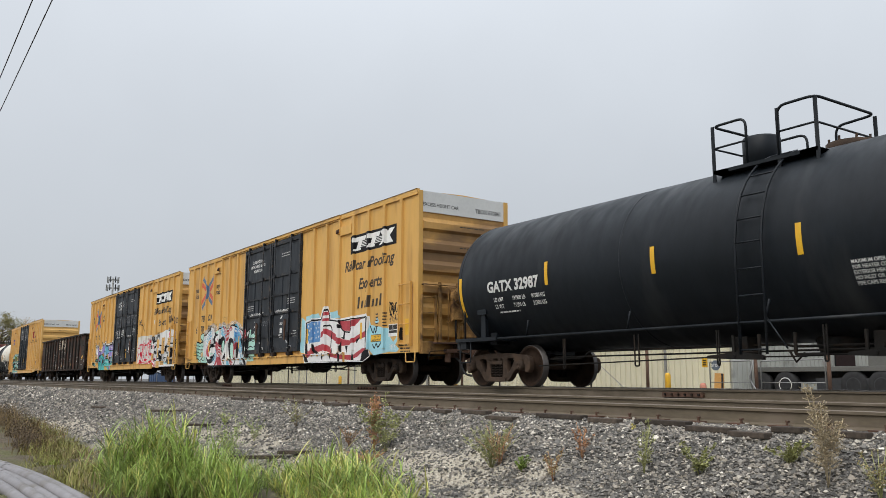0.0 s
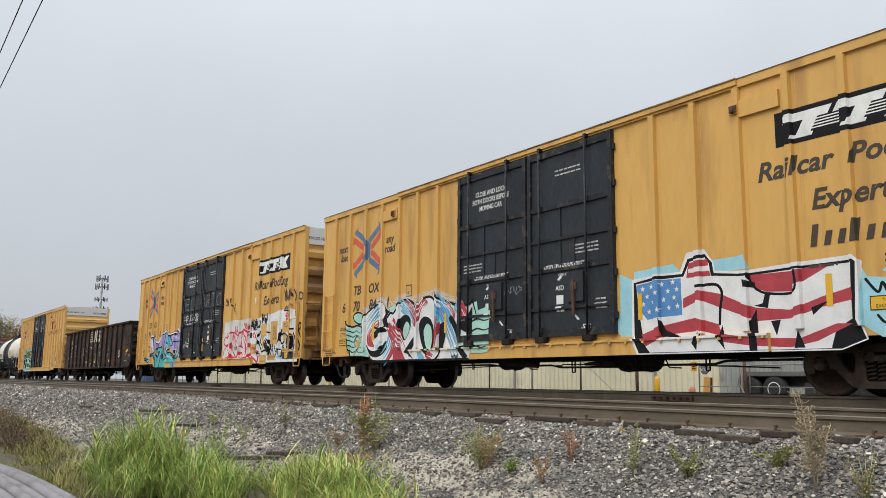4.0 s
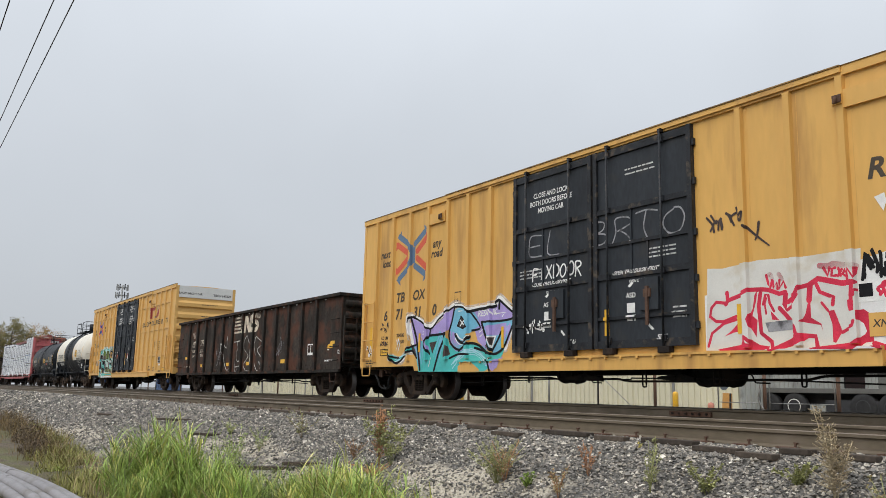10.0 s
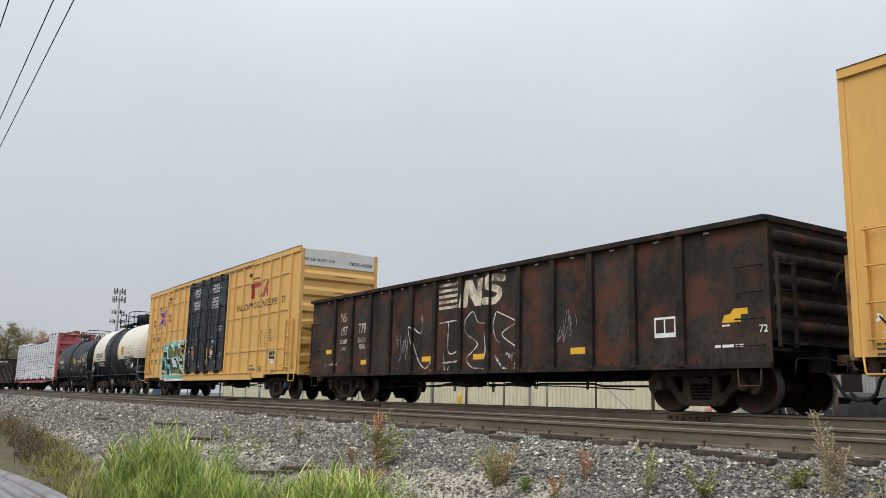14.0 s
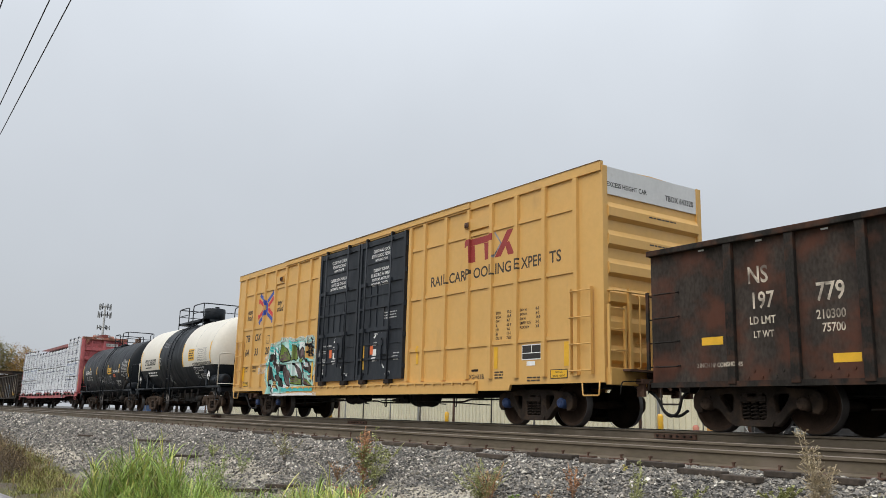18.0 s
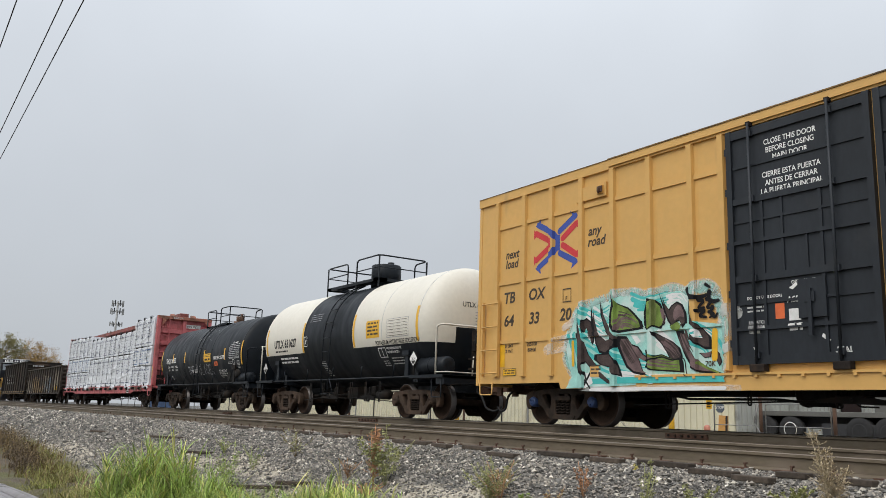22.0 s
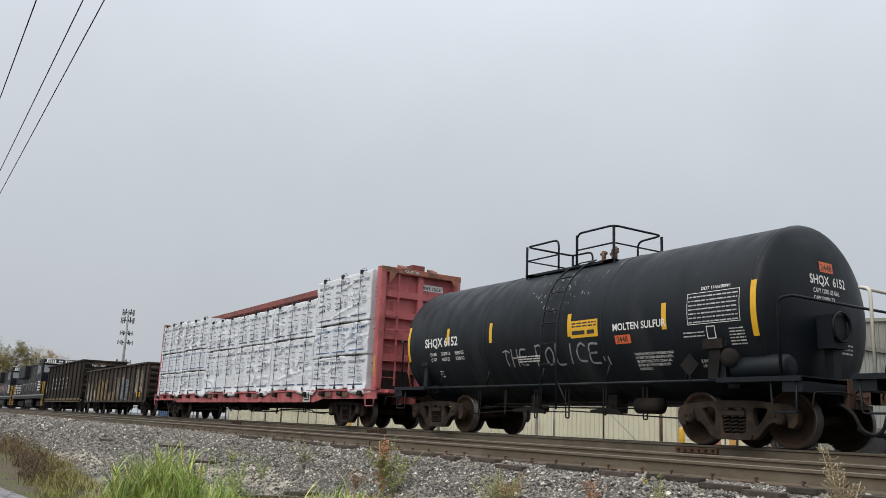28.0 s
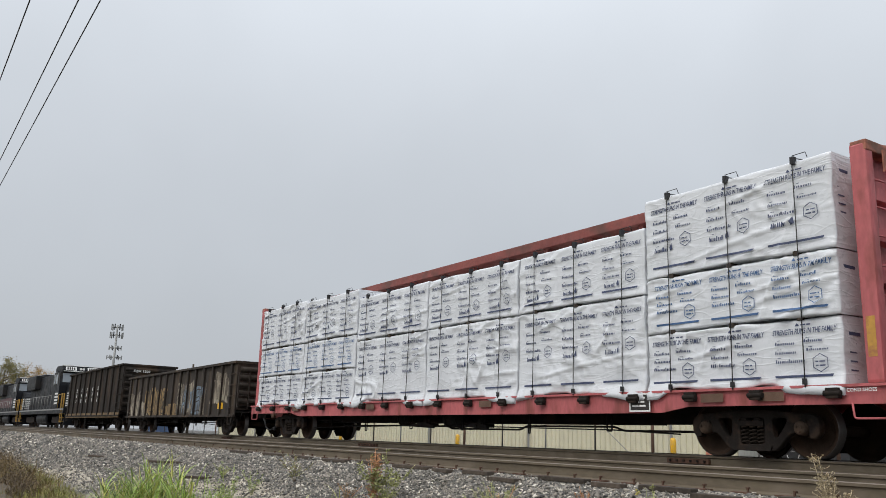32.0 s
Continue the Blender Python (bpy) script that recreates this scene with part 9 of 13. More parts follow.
    for a, b, c, d in ((0, 0.25, 0, 0.02), (0, 0.25, 0.26, 0.28), (0, 0.015, 0, 0.28), (0.235, 0.25, 0, 0.28)):
        mk.rect(-6.62 + a, -6.62 + b, 2.45 + c, 2.45 + d, BROWN_INK)
    mk.words("F", -6.54, 2.49, 0.12, BROWN_INK)
    bands = [(a, b, z - 0.045, z + 0.045, W - 0.03) for z in (4.34, 3.06, 1.75) for a, b in ((-8.8, -2.64), (2.64, 8.8))]
    zc = [z + d for z in (4.34, 3.06, 1.75) for d in (-0.045, 0.045)]
    mk.fix("side_lettering", car, "stencilled lettering and a maroon logo on the side", W, ribs + bands, cuts_z=zc)
    mk = Marks()
    door_marks(mk, rnd, True)
    mk.words("DO NOT LUBE DOORS", -2.22, 2.08, 0.064, W_INK, 0, "LEFT", 0.95)
    mk.bars(-2.22, -1.88, 2.0, 3, 0.026, GREY_INK, rnd, 0.06)
    for k, line in enumerate(("UNLATCH", "TO CLOSE", "DOOR")):
        mk.words(line, -2.20, 1.69 - 0.075 * k, 0.07, W_INK, 0, "LEFT", 0.95)
    mk.line([(-2.10, 1.42), (-2.10, 1.30)], 0.014, W_INK, 1.0, False)
    mk.shape([(-2.14, 1.33), (-2.06, 1.33), (-2.10, 1.25)], W_INK)
    for x in (-1.72, 0.72):
        mk.rect(x, x + 0.16, 1.74, 1.98, SIGN_O)
    mk.rect(-0.02 + 0.32, 0.36 + 0.05, 1.35, 2.0, SIGN_Y)
    mk.fix("door_lettering", car, "white bilingual instructions on the doors", DOOR_FACE, DOOR_BARS, cuts_z=DOOR_CUTS)
    mk = Marks()
    rim = [(-6.22, 0.95), (-6.39, 1.13), (-6.5, 1.32), (-6.44, 1.66), (-6.32, 1.91), (-6.21, 2.16), (-6, 2.3), (-5.66, 2.34), (-5.33, 2.39), (-5.08, 2.45), (-4.65, 2.42), (-4.4, 2.35), (-4.08, 2.38), (-3.76, 2.42), (-3.5, 2.32), (-3.34, 2.37), (-3.04, 2.41), (-2.84, 2.23), (-2.73, 1.96), (-2.68, 1.7), (-2.72, 1.37), (-2.78, 1.04)]
    for w, m in ((0.26, G_HALO), (0.20, HALO_MINT), (0.12, G_HALO)):
        mk.line(rim, w, m)
    feather(mk, rim, G_HALO, 5, 0.24, 90)
    feather(mk, rim, HALO_MINT, 6, 0.22, 120)
    mk.line([(-7.09, 1.5), (-6.72, 1.54), (-6.36, 1.59)], 0.22, G_HALO)
    mk.line([(-6.86, 1.7), (-6.5, 1.74), (-6.24, 1.75)], 0.1, G_HALO)
    mk.line([(-6.57, 1.93), (-6.32, 2.05), (-6.18, 2.14)], 0.14, G_HALO)
    mk.line([(-2.69, 1.96), (-2.5, 1.97), (-2.4, 1.89)], 0.2, G_HALO)
    mk.line([(-2.7, 1.32), (-2.58, 1.36), (-2.49, 1.44)], 0.14, G_HALO)
    mk.line([(-6.36, 0.83), (-6.22, 0.95), (-6.08, 1.02)], 0.16, G_HALO)
    mk.shape([(-6.33, 0.95), (-6.44, 1.24), (-6.5, 1.5), (-6.38, 1.81), (-6.27, 2.06), (-6.15, 2.26), (-5.79, 2.29), (-5.33, 2.35), (-5.04, 2.42), (-4.66, 2.38), (-4.33, 2.31), (-4.03, 2.37), (-3.6, 2.38), (-3.43, 2.27), (-3.31, 1.83), (-2.75, 1.74), (-2.71, 1.28), (-2.78, 0.99), (-2.66, 0.88), (-2.73, 0.82), (-6.51, 0.72)], G_AQUA)
    streaks(mk, [(-6.14, 2.16), (-5.8, 2.03), (-5.4, 2.05), (-5.02, 2.26)], 0.5, G_TEAL, 6, 1, 0.07)
    streaks(mk, [(-4.78, 2.34), (-4.43, 2.21), (-3.98, 2.26), (-3.55, 2.3)], 0.35, G_TEAL, 6, 2, 0.07)
    streaks(mk, [(-6.08, 1.64), (-5.17, 1.2), (-4.47, 1.08), (-3.61, 0.93)], 0.5, G_TEAL, 8, 3, 0.07)
    streaks(mk, [(-3.38, 1.66), (-2.99, 1.47), (-2.78, 1.12)], 0.4, G_TEAL, 6, 4, 0.07)
    streaks(mk, [(-6.35, 1.86), (-6.24, 1.44), (-6.11, 1.08)], 0.22, G_TEAL, 4, 5, 0.07)
    streaks(mk, [(-5.93, 2.19), (-5.6, 2.01), (-5.28, 1.84)], 0.35, G_WHITE, 5, 11, 0.06)
    streaks(mk, [(-5.8, 1.77), (-5.41, 1.6), (-5.04, 1.68)], 0.3, G_WHITE, 5, 12, 0.06)
    streaks(mk, [(-4.11, 1.62), (-3.8, 1.42), (-3.55, 1.14)], 0.3, G_WHITE, 5, 13, 0.06)
    streaks(mk, [(-3.87, 2.24), (-3.6, 2.26), (-3.46, 2.02)], 0.24, G_WHITE, 4, 14, 0.06)
    streaks(mk, [(-3.36, 1.57), (-3.08, 1.6), (-2.9, 1.46)], 0.2, G_WHITE, 4, 15, 0.06)
    streaks(mk, [(-5.18, 0.96), (-4.25, 0.88), (-3.51, 0.9)], 0.14, G_WHITE, 4, 16, 0.06)
    mk.shape([(-5.82, 0.9), (-4.7, 0.92), (-3.61, 0.9), (-2.73, 0.92), (-2.66, 0.8), (-5.82, 0.8)], G_TEAL)
    mk.line([(-6.09, 0.72), (-5.19, 0.7), (-4.04, 0.71), (-3.03, 0.71), (-2.4, 0.7)], 0.1, G_HALO)
    mk.line([(-5.82, 0.7), (-4.04, 0.7), (-2.67, 0.7)], 0.06, G_WHITE)
    mk.shape([(-6.18, 2.3), (-6.11, 2.05), (-6.05, 1.79), (-5.97, 1.58), (-5.86, 1.37), (-5.71, 1.21), (-5.58, 1.11), (-5.81, 1.1), (-5.95, 1.22), (-6.03, 1.14), (-5.98, 0.94), (-6.08, 1.02), (-6.14, 1.28), (-6.19, 1.64), (-6.2, 1.95)], G_BLACK)
    mk.shape([(-6.14, 2.17), (-6.09, 1.96), (-6.03, 1.74), (-5.97, 1.56), (-5.89, 1.38), (-5.76, 1.25), (-5.66, 1.16), (-5.85, 1.15), (-5.95, 1.25), (-6.02, 1.19), (-5.98, 1.01), (-6.07, 1.08), (-6.11, 1.3), (-6.15, 1.61), (-6.15, 1.88)], G_BROWN)
    mk.shape([(-6.04, 1.92), (-6.02, 2.04), (-5.91, 2.08), (-5.8, 2.01), (-5.72, 1.82), (-5.7, 1.62), (-5.75, 1.54), (-5.83, 1.72), (-5.94, 1.91), (-5.99, 1.78)], G_BLACK)
    mk.shape([(-6.01, 1.91), (-5.99, 2.02), (-5.9, 2.04), (-5.81, 1.98), (-5.75, 1.82), (-5.73, 1.65), (-5.78, 1.58), (-5.84, 1.74), (-5.92, 1.9), (-5.97, 1.79)], G_BROWN)
    mk.shape([(-5.79, 2.33), (-5.74, 2.07), (-5.67, 1.87), (-5.54, 1.71), (-5.39, 1.6), (-5.19, 1.63), (-5.02, 1.58), (-5.09, 1.47), (-5.29, 1.4), (-5.39, 1.34), (-5.57, 1.39), (-5.67, 1.56), (-5.72, 1.77), (-5.8, 2.03)], G_BLACK)
    mk.shape([(-5.73, 2.24), (-5.69, 2.02), (-5.63, 1.84), (-5.53, 1.7), (-5.41, 1.61), (-5.25, 1.64), (-5.11, 1.59), (-5.17, 1.5), (-5.33, 1.44), (-5.41, 1.39), (-5.56, 1.43), (-5.64, 1.58), (-5.68, 1.76), (-5.73, 1.98)], G_BROWN)
    mk.shape([(-5.55, 2.43), (-5.48, 2.15), (-5.33, 1.89), (-5.18, 1.73), (-5.02, 1.6), (-5.11, 1.56), (-5.29, 1.67), (-5.43, 1.85), (-5.53, 2.11)], G_BLACK)
    mk.shape([(-5.5, 2.35), (-5.45, 2.11), (-5.33, 1.89), (-5.21, 1.76), (-5.08, 1.64), (-5.16, 1.61), (-5.29, 1.7), (-5.41, 1.85), (-5.49, 2.07)], G_BROWN)
    mk.shape([(-5.7, 1.36), (-5.48, 1.37), (-5.27, 1.38), (-5.12, 1.24), (-5.01, 1.05), (-4.97, 0.92), (-5.18, 0.97), (-5.3, 1.1), (-5.55, 1.16), (-5.71, 1.26)], G_BLACK)
    mk.shape([(-5.63, 1.34), (-5.45, 1.34), (-5.28, 1.35), (-5.16, 1.24), (-5.07, 1.07), (-5.04, 0.96), (-5.21, 1), (-5.31, 1.12), (-5.51, 1.16), (-5.63, 1.25)], G_BROWN)
    mk.shape([(-5.68, 1.07), (-5.53, 1.01), (-5.35, 0.89), (-5.18, 0.77), (-5.36, 0.81), (-5.58, 0.93)], G_BLACK)
    mk.shape([(-5.64, 1.04), (-5.51, 1), (-5.37, 0.9), (-5.24, 0.79), (-5.37, 0.83), (-5.56, 0.93)], G_BROWN)
    mk.shape([(-5.2, 2.5), (-5.14, 2.32), (-5, 2.26), (-4.8, 2.19), (-4.66, 2.08), (-4.48, 1.91), (-4.42, 1.77), (-4.68, 1.75), (-5.04, 1.73), (-5.16, 1.76), (-5.26, 1.89), (-5.22, 2.13), (-5.18, 2.28)], G_BLACK)
    mk.shape([(-5.15, 2.43), (-5.1, 2.28), (-4.98, 2.23), (-4.83, 2.17), (-4.72, 2.08), (-4.57, 1.93), (-4.52, 1.81), (-4.73, 1.79), (-5.02, 1.78), (-5.11, 1.8), (-5.19, 1.91), (-5.17, 2.12), (-5.13, 2.24)], G_LEAF)
    streaks(mk, [(-5.1, 1.8), (-4.97, 1.96), (-4.73, 1.93), (-4.53, 1.8)], 0.22, G_PLUM, 6, 21, 0.05)
    streaks(mk, [(-5.05, 2.09), (-4.88, 2.05), (-4.67, 1.94)], 0.1, G_BROWN, 3, 22, 0.03)
    mk.shape([(-5.09, 1.68), (-4.86, 1.66), (-4.73, 1.51), (-4.57, 1.46), (-4.44, 1.31), (-4.29, 1.24), (-4.37, 1.17), (-4.57, 1.27), (-4.45, 0.99), (-4.3, 0.91), (-4.7, 0.98), (-4.87, 1.09), (-5.02, 1.34), (-5.12, 1.53)], G_BLACK)
    mk.shape([(-5, 1.62), (-4.82, 1.61), (-4.72, 1.48), (-4.59, 1.44), (-4.48, 1.31), (-4.37, 1.25), (-4.43, 1.19), (-4.59, 1.27), (-4.49, 1.03), (-4.38, 0.97), (-4.69, 1.02), (-4.83, 1.12), (-4.95, 1.33), (-5.02, 1.5)], G_PLUM)
    streaks(mk, [(-4.98, 1.58), (-4.78, 1.33), (-4.58, 1.08)], 0.22, G_BROWN, 6, 23, 0.04)
    mk.shape([(-4.75, 1.68), (-4.59, 1.65), (-4.51, 1.55), (-4.61, 1.5)], G_WHITE)
    mk.shape([(-4.43, 2.06), (-4.38, 2.22), (-4.29, 2.31), (-4.15, 2.27), (-4.02, 2.19), (-3.94, 2.02), (-3.93, 1.84), (-4, 1.74), (-4.19, 1.79), (-4.33, 1.73), (-4.42, 1.83)], G_BLACK)
    mk.shape([(-4.38, 2.05), (-4.34, 2.19), (-4.27, 2.26), (-4.16, 2.23), (-4.06, 2.16), (-3.99, 2.02), (-3.98, 1.86), (-4.04, 1.78), (-4.19, 1.82), (-4.3, 1.76), (-4.37, 1.85)], G_LEAF)
    mk.line([(-4.2, 2.23), (-4.18, 2.04), (-4.21, 1.86)], 0.1, G_OLIVE)
    streaks(mk, [(-4, 2.12), (-3.96, 1.96), (-4.02, 1.82)], 0.12, G_PLUM, 4, 24, 0.035)
    mk.shape([(-4.24, 1.72), (-4, 1.61), (-3.77, 1.51), (-3.61, 1.39), (-3.56, 1.25), (-3.6, 1.1), (-3.81, 1.15), (-3.89, 1.29), (-4.03, 1.48), (-4.18, 1.61)], G_BLACK)
    mk.shape([(-4.16, 1.67), (-3.97, 1.58), (-3.79, 1.5), (-3.66, 1.4), (-3.62, 1.27), (-3.66, 1.14), (-3.82, 1.19), (-3.88, 1.31), (-4, 1.47), (-4.11, 1.58)], G_BROWN)
    streaks(mk, [(-4.01, 1.52), (-3.78, 1.37), (-3.64, 1.19)], 0.16, G_PLUM, 5, 25, 0.035)
    mk.shape([(-4.4, 1.36), (-4.24, 1.28), (-4.02, 1.3), (-3.81, 1.22), (-3.55, 1.18), (-3.53, 0.97), (-3.82, 0.99), (-4.24, 1.02), (-4.42, 1.08), (-4.35, 1.22)], G_BLACK)
    mk.shape([(-4.32, 1.33), (-4.19, 1.26), (-4.02, 1.28), (-3.85, 1.22), (-3.64, 1.18), (-3.63, 1), (-3.86, 1.02), (-4.2, 1.04), (-4.34, 1.09), (-4.28, 1.21)], G_LEAF)
    streaks(mk, [(-4.29, 1.17), (-3.97, 1.11), (-3.6, 1.08)], 0.14, G_PLUM, 4, 26, 0.035)
    mk.line([(-4.39, 1.38), (-4.33, 1.21), (-4.04, 1.25), (-3.79, 1.19), (-3.54, 1.2), (-3.49, 0.97), (-3.43, 0.9)], 0.035, G_BLACK, 0.5)
    mk.shape([(-4.08, 2.43), (-3.98, 2.21), (-3.86, 2.06), (-3.79, 2.14), (-3.66, 2.2), (-3.54, 2.14), (-3.46, 1.98), (-3.45, 1.8), (-3.53, 1.72), (-3.59, 1.86), (-3.67, 1.84), (-3.76, 1.73), (-3.88, 1.88), (-3.96, 2.07)], G_BLACK)
    mk.shape([(-4.01, 2.36), (-3.93, 2.18), (-3.83, 2.05), (-3.78, 2.12), (-3.67, 2.17), (-3.57, 2.12), (-3.51, 1.98), (-3.5, 1.83), (-3.57, 1.76), (-3.62, 1.88), (-3.69, 1.87), (-3.76, 1.77), (-3.85, 1.9), (-3.92, 2.06)], G_BROWN)
    mk.shape(smooth_line([(-3.75, 2), (-3.66, 2.13), (-3.56, 2.08), (-3.51, 1.92), (-3.61, 1.93), (-3.72, 1.87)], 4, True), G_PLUM)
    mk.shape(smooth_line([(-3.8, 1.76), (-3.67, 1.84), (-3.57, 1.75), (-3.68, 1.68)], 4, True), G_LEAF)
    mk.shape([(-3.7, 1.68), (-3.53, 1.69), (-3.46, 1.49), (-3.37, 1.33), (-3.28, 1.22), (-3.18, 1.13), (-3.09, 1.04), (-2.91, 1), (-2.7, 0.92), (-2.97, 0.94), (-3.21, 0.96), (-3.38, 1.05), (-3.5, 1.23), (-3.61, 1.46)], G_BLACK)
    mk.shape([(-3.61, 1.62), (-3.47, 1.62), (-3.42, 1.45), (-3.35, 1.31), (-3.28, 1.22), (-3.2, 1.14), (-3.13, 1.07), (-2.98, 1.03), (-2.81, 0.96), (-3.03, 0.98), (-3.23, 1), (-3.36, 1.08), (-3.45, 1.23), (-3.54, 1.42)], G_PLUM)
    streaks(mk, [(-3.58, 1.63), (-3.47, 1.4), (-3.28, 1.12)], 0.2, G_BROWN, 6, 27, 0.04)
    mk.line([(-3.22, 1.12), (-3.04, 1.03), (-2.83, 0.95)], 0.06, G_LEAF, 0.4)
    mk.shape([(-3.41, 2.2), (-3.38, 2.02), (-3.31, 1.83), (-3.19, 1.76), (-3.06, 1.64), (-2.95, 1.53), (-2.94, 1.34), (-3.08, 1.34), (-3.27, 1.44), (-3.4, 1.56), (-3.42, 1.63), (-3.28, 1.53), (-3.11, 1.51), (-3.2, 1.65), (-3.35, 1.78), (-3.42, 1.98)], G_BLACK)
    mk.shape([(-3.37, 2.12), (-3.35, 1.97), (-3.29, 1.81), (-3.2, 1.74), (-3.1, 1.65), (-3.01, 1.55), (-3, 1.38), (-3.11, 1.39), (-3.26, 1.47), (-3.37, 1.57), (-3.38, 1.63), (-3.27, 1.55), (-3.13, 1.53), (-3.2, 1.65), (-3.33, 1.77), (-3.38, 1.93)], G_BROWN)
    mk.shape([(-3.22, 1.29), (-3.08, 1.28), (-2.95, 1.31), (-2.97, 1.21), (-3.1, 1.2)], G_BLACK)
    mk.shape([(-3.18, 1.28), (-3.08, 1.28), (-2.97, 1.3), (-2.99, 1.22), (-3.1, 1.21)], G_PLUM)
    mk.shape([(-2.91, 1.36), (-2.8, 1.27), (-2.75, 1.12), (-2.81, 1.05), (-2.89, 1.21)], G_BLACK)
    mk.shape([(-2.89, 1.34), (-2.81, 1.26), (-2.77, 1.13), (-2.82, 1.07), (-2.88, 1.21)], G_BROWN)
    mk.line([(-3.42, 2.38), (-3.35, 2.25), (-3.15, 2.23), (-3.03, 2.25)], 0.1, G_BLACK, 0.6)
    mk.line([(-3.2, 2.18), (-3.1, 2.15), (-3.2, 2.05), (-3.08, 2.04)], 0.07, G_BLACK, 0.6)
    mk.line([(-3.03, 2.18), (-2.94, 2.15), (-3.02, 2.04), (-2.93, 2.03)], 0.07, G_BLACK, 0.6)
    mk.line([(-3.22, 2), (-3.08, 1.99), (-3.18, 1.91), (-3.05, 1.88)], 0.07, G_BLACK, 0.6)
    mk.line([(-2.99, 1.96), (-2.89, 1.92), (-2.97, 1.87)], 0.06, G_BLACK, 0.6)
    mk.line([(-2.97, 2.29), (-2.98, 2.17), (-2.88, 2.13), (-2.79, 2.14)], 0.09, G_BLACK, 0.6)
    mk.line([(-2.91, 2.04), (-2.95, 1.94), (-2.88, 1.87), (-2.82, 1.92)], 0.07, G_BLACK, 0.6)
    mk.line([(-3.04, 2.43), (-2.95, 2.37)], 0.06, G_BLACK, 0.6)
    mk.shape([(-6.11, 1), (-5.82, 1.02), (-5.74, 0.82), (-5.95, 0.72), (-6.14, 0.82)], G_WHITE)
    mk.line([(-6.11, 0.94), (-5.95, 0.86), (-5.82, 0.72)], 0.05, G_BLACK, 0.6)
    mk.line([(-5.82, 1), (-5.95, 0.84), (-6.12, 0.76)], 0.05, G_BLACK, 0.6)
    mk.line([(-5.98, 1.02), (-5.93, 0.86), (-6.04, 0.72)], 0.05, G_BLACK, 0.6)
    mk.shape([(-5.81, 1.14), (-5.58, 1.13), (-5.58, 0.93), (-5.82, 0.94)], YELLOW_NEW)
    mk.line([(-6.3, 1.63), (-6.29, 1.18)], 0.075, SIGN_Y, 1, False)
    mk.line([(-2.88, 1.63), (-2.9, 1.19)], 0.115, SIGN_Y, 1, False)
    mk.words("70K", -3.09, 1.06, 0.125, BROWN_INK, 0.0, "LEFT", 1.0, 1.0, 0.006)
    mk.bars(-5.79, -5.53, 1.13, 3, 0.035, BROWN_INK, rnd, 0.07)
    mk.fix("sprayed_piece", car, "spray-painted olive and black letters on turquoise overspray", W, door_ribs(ribs) + bands, 0.00005, cuts_z=zc)
    end_marks(car, 9.48, "TBOX 643320")
    TRAIN_CARS.append((car, -86.60))


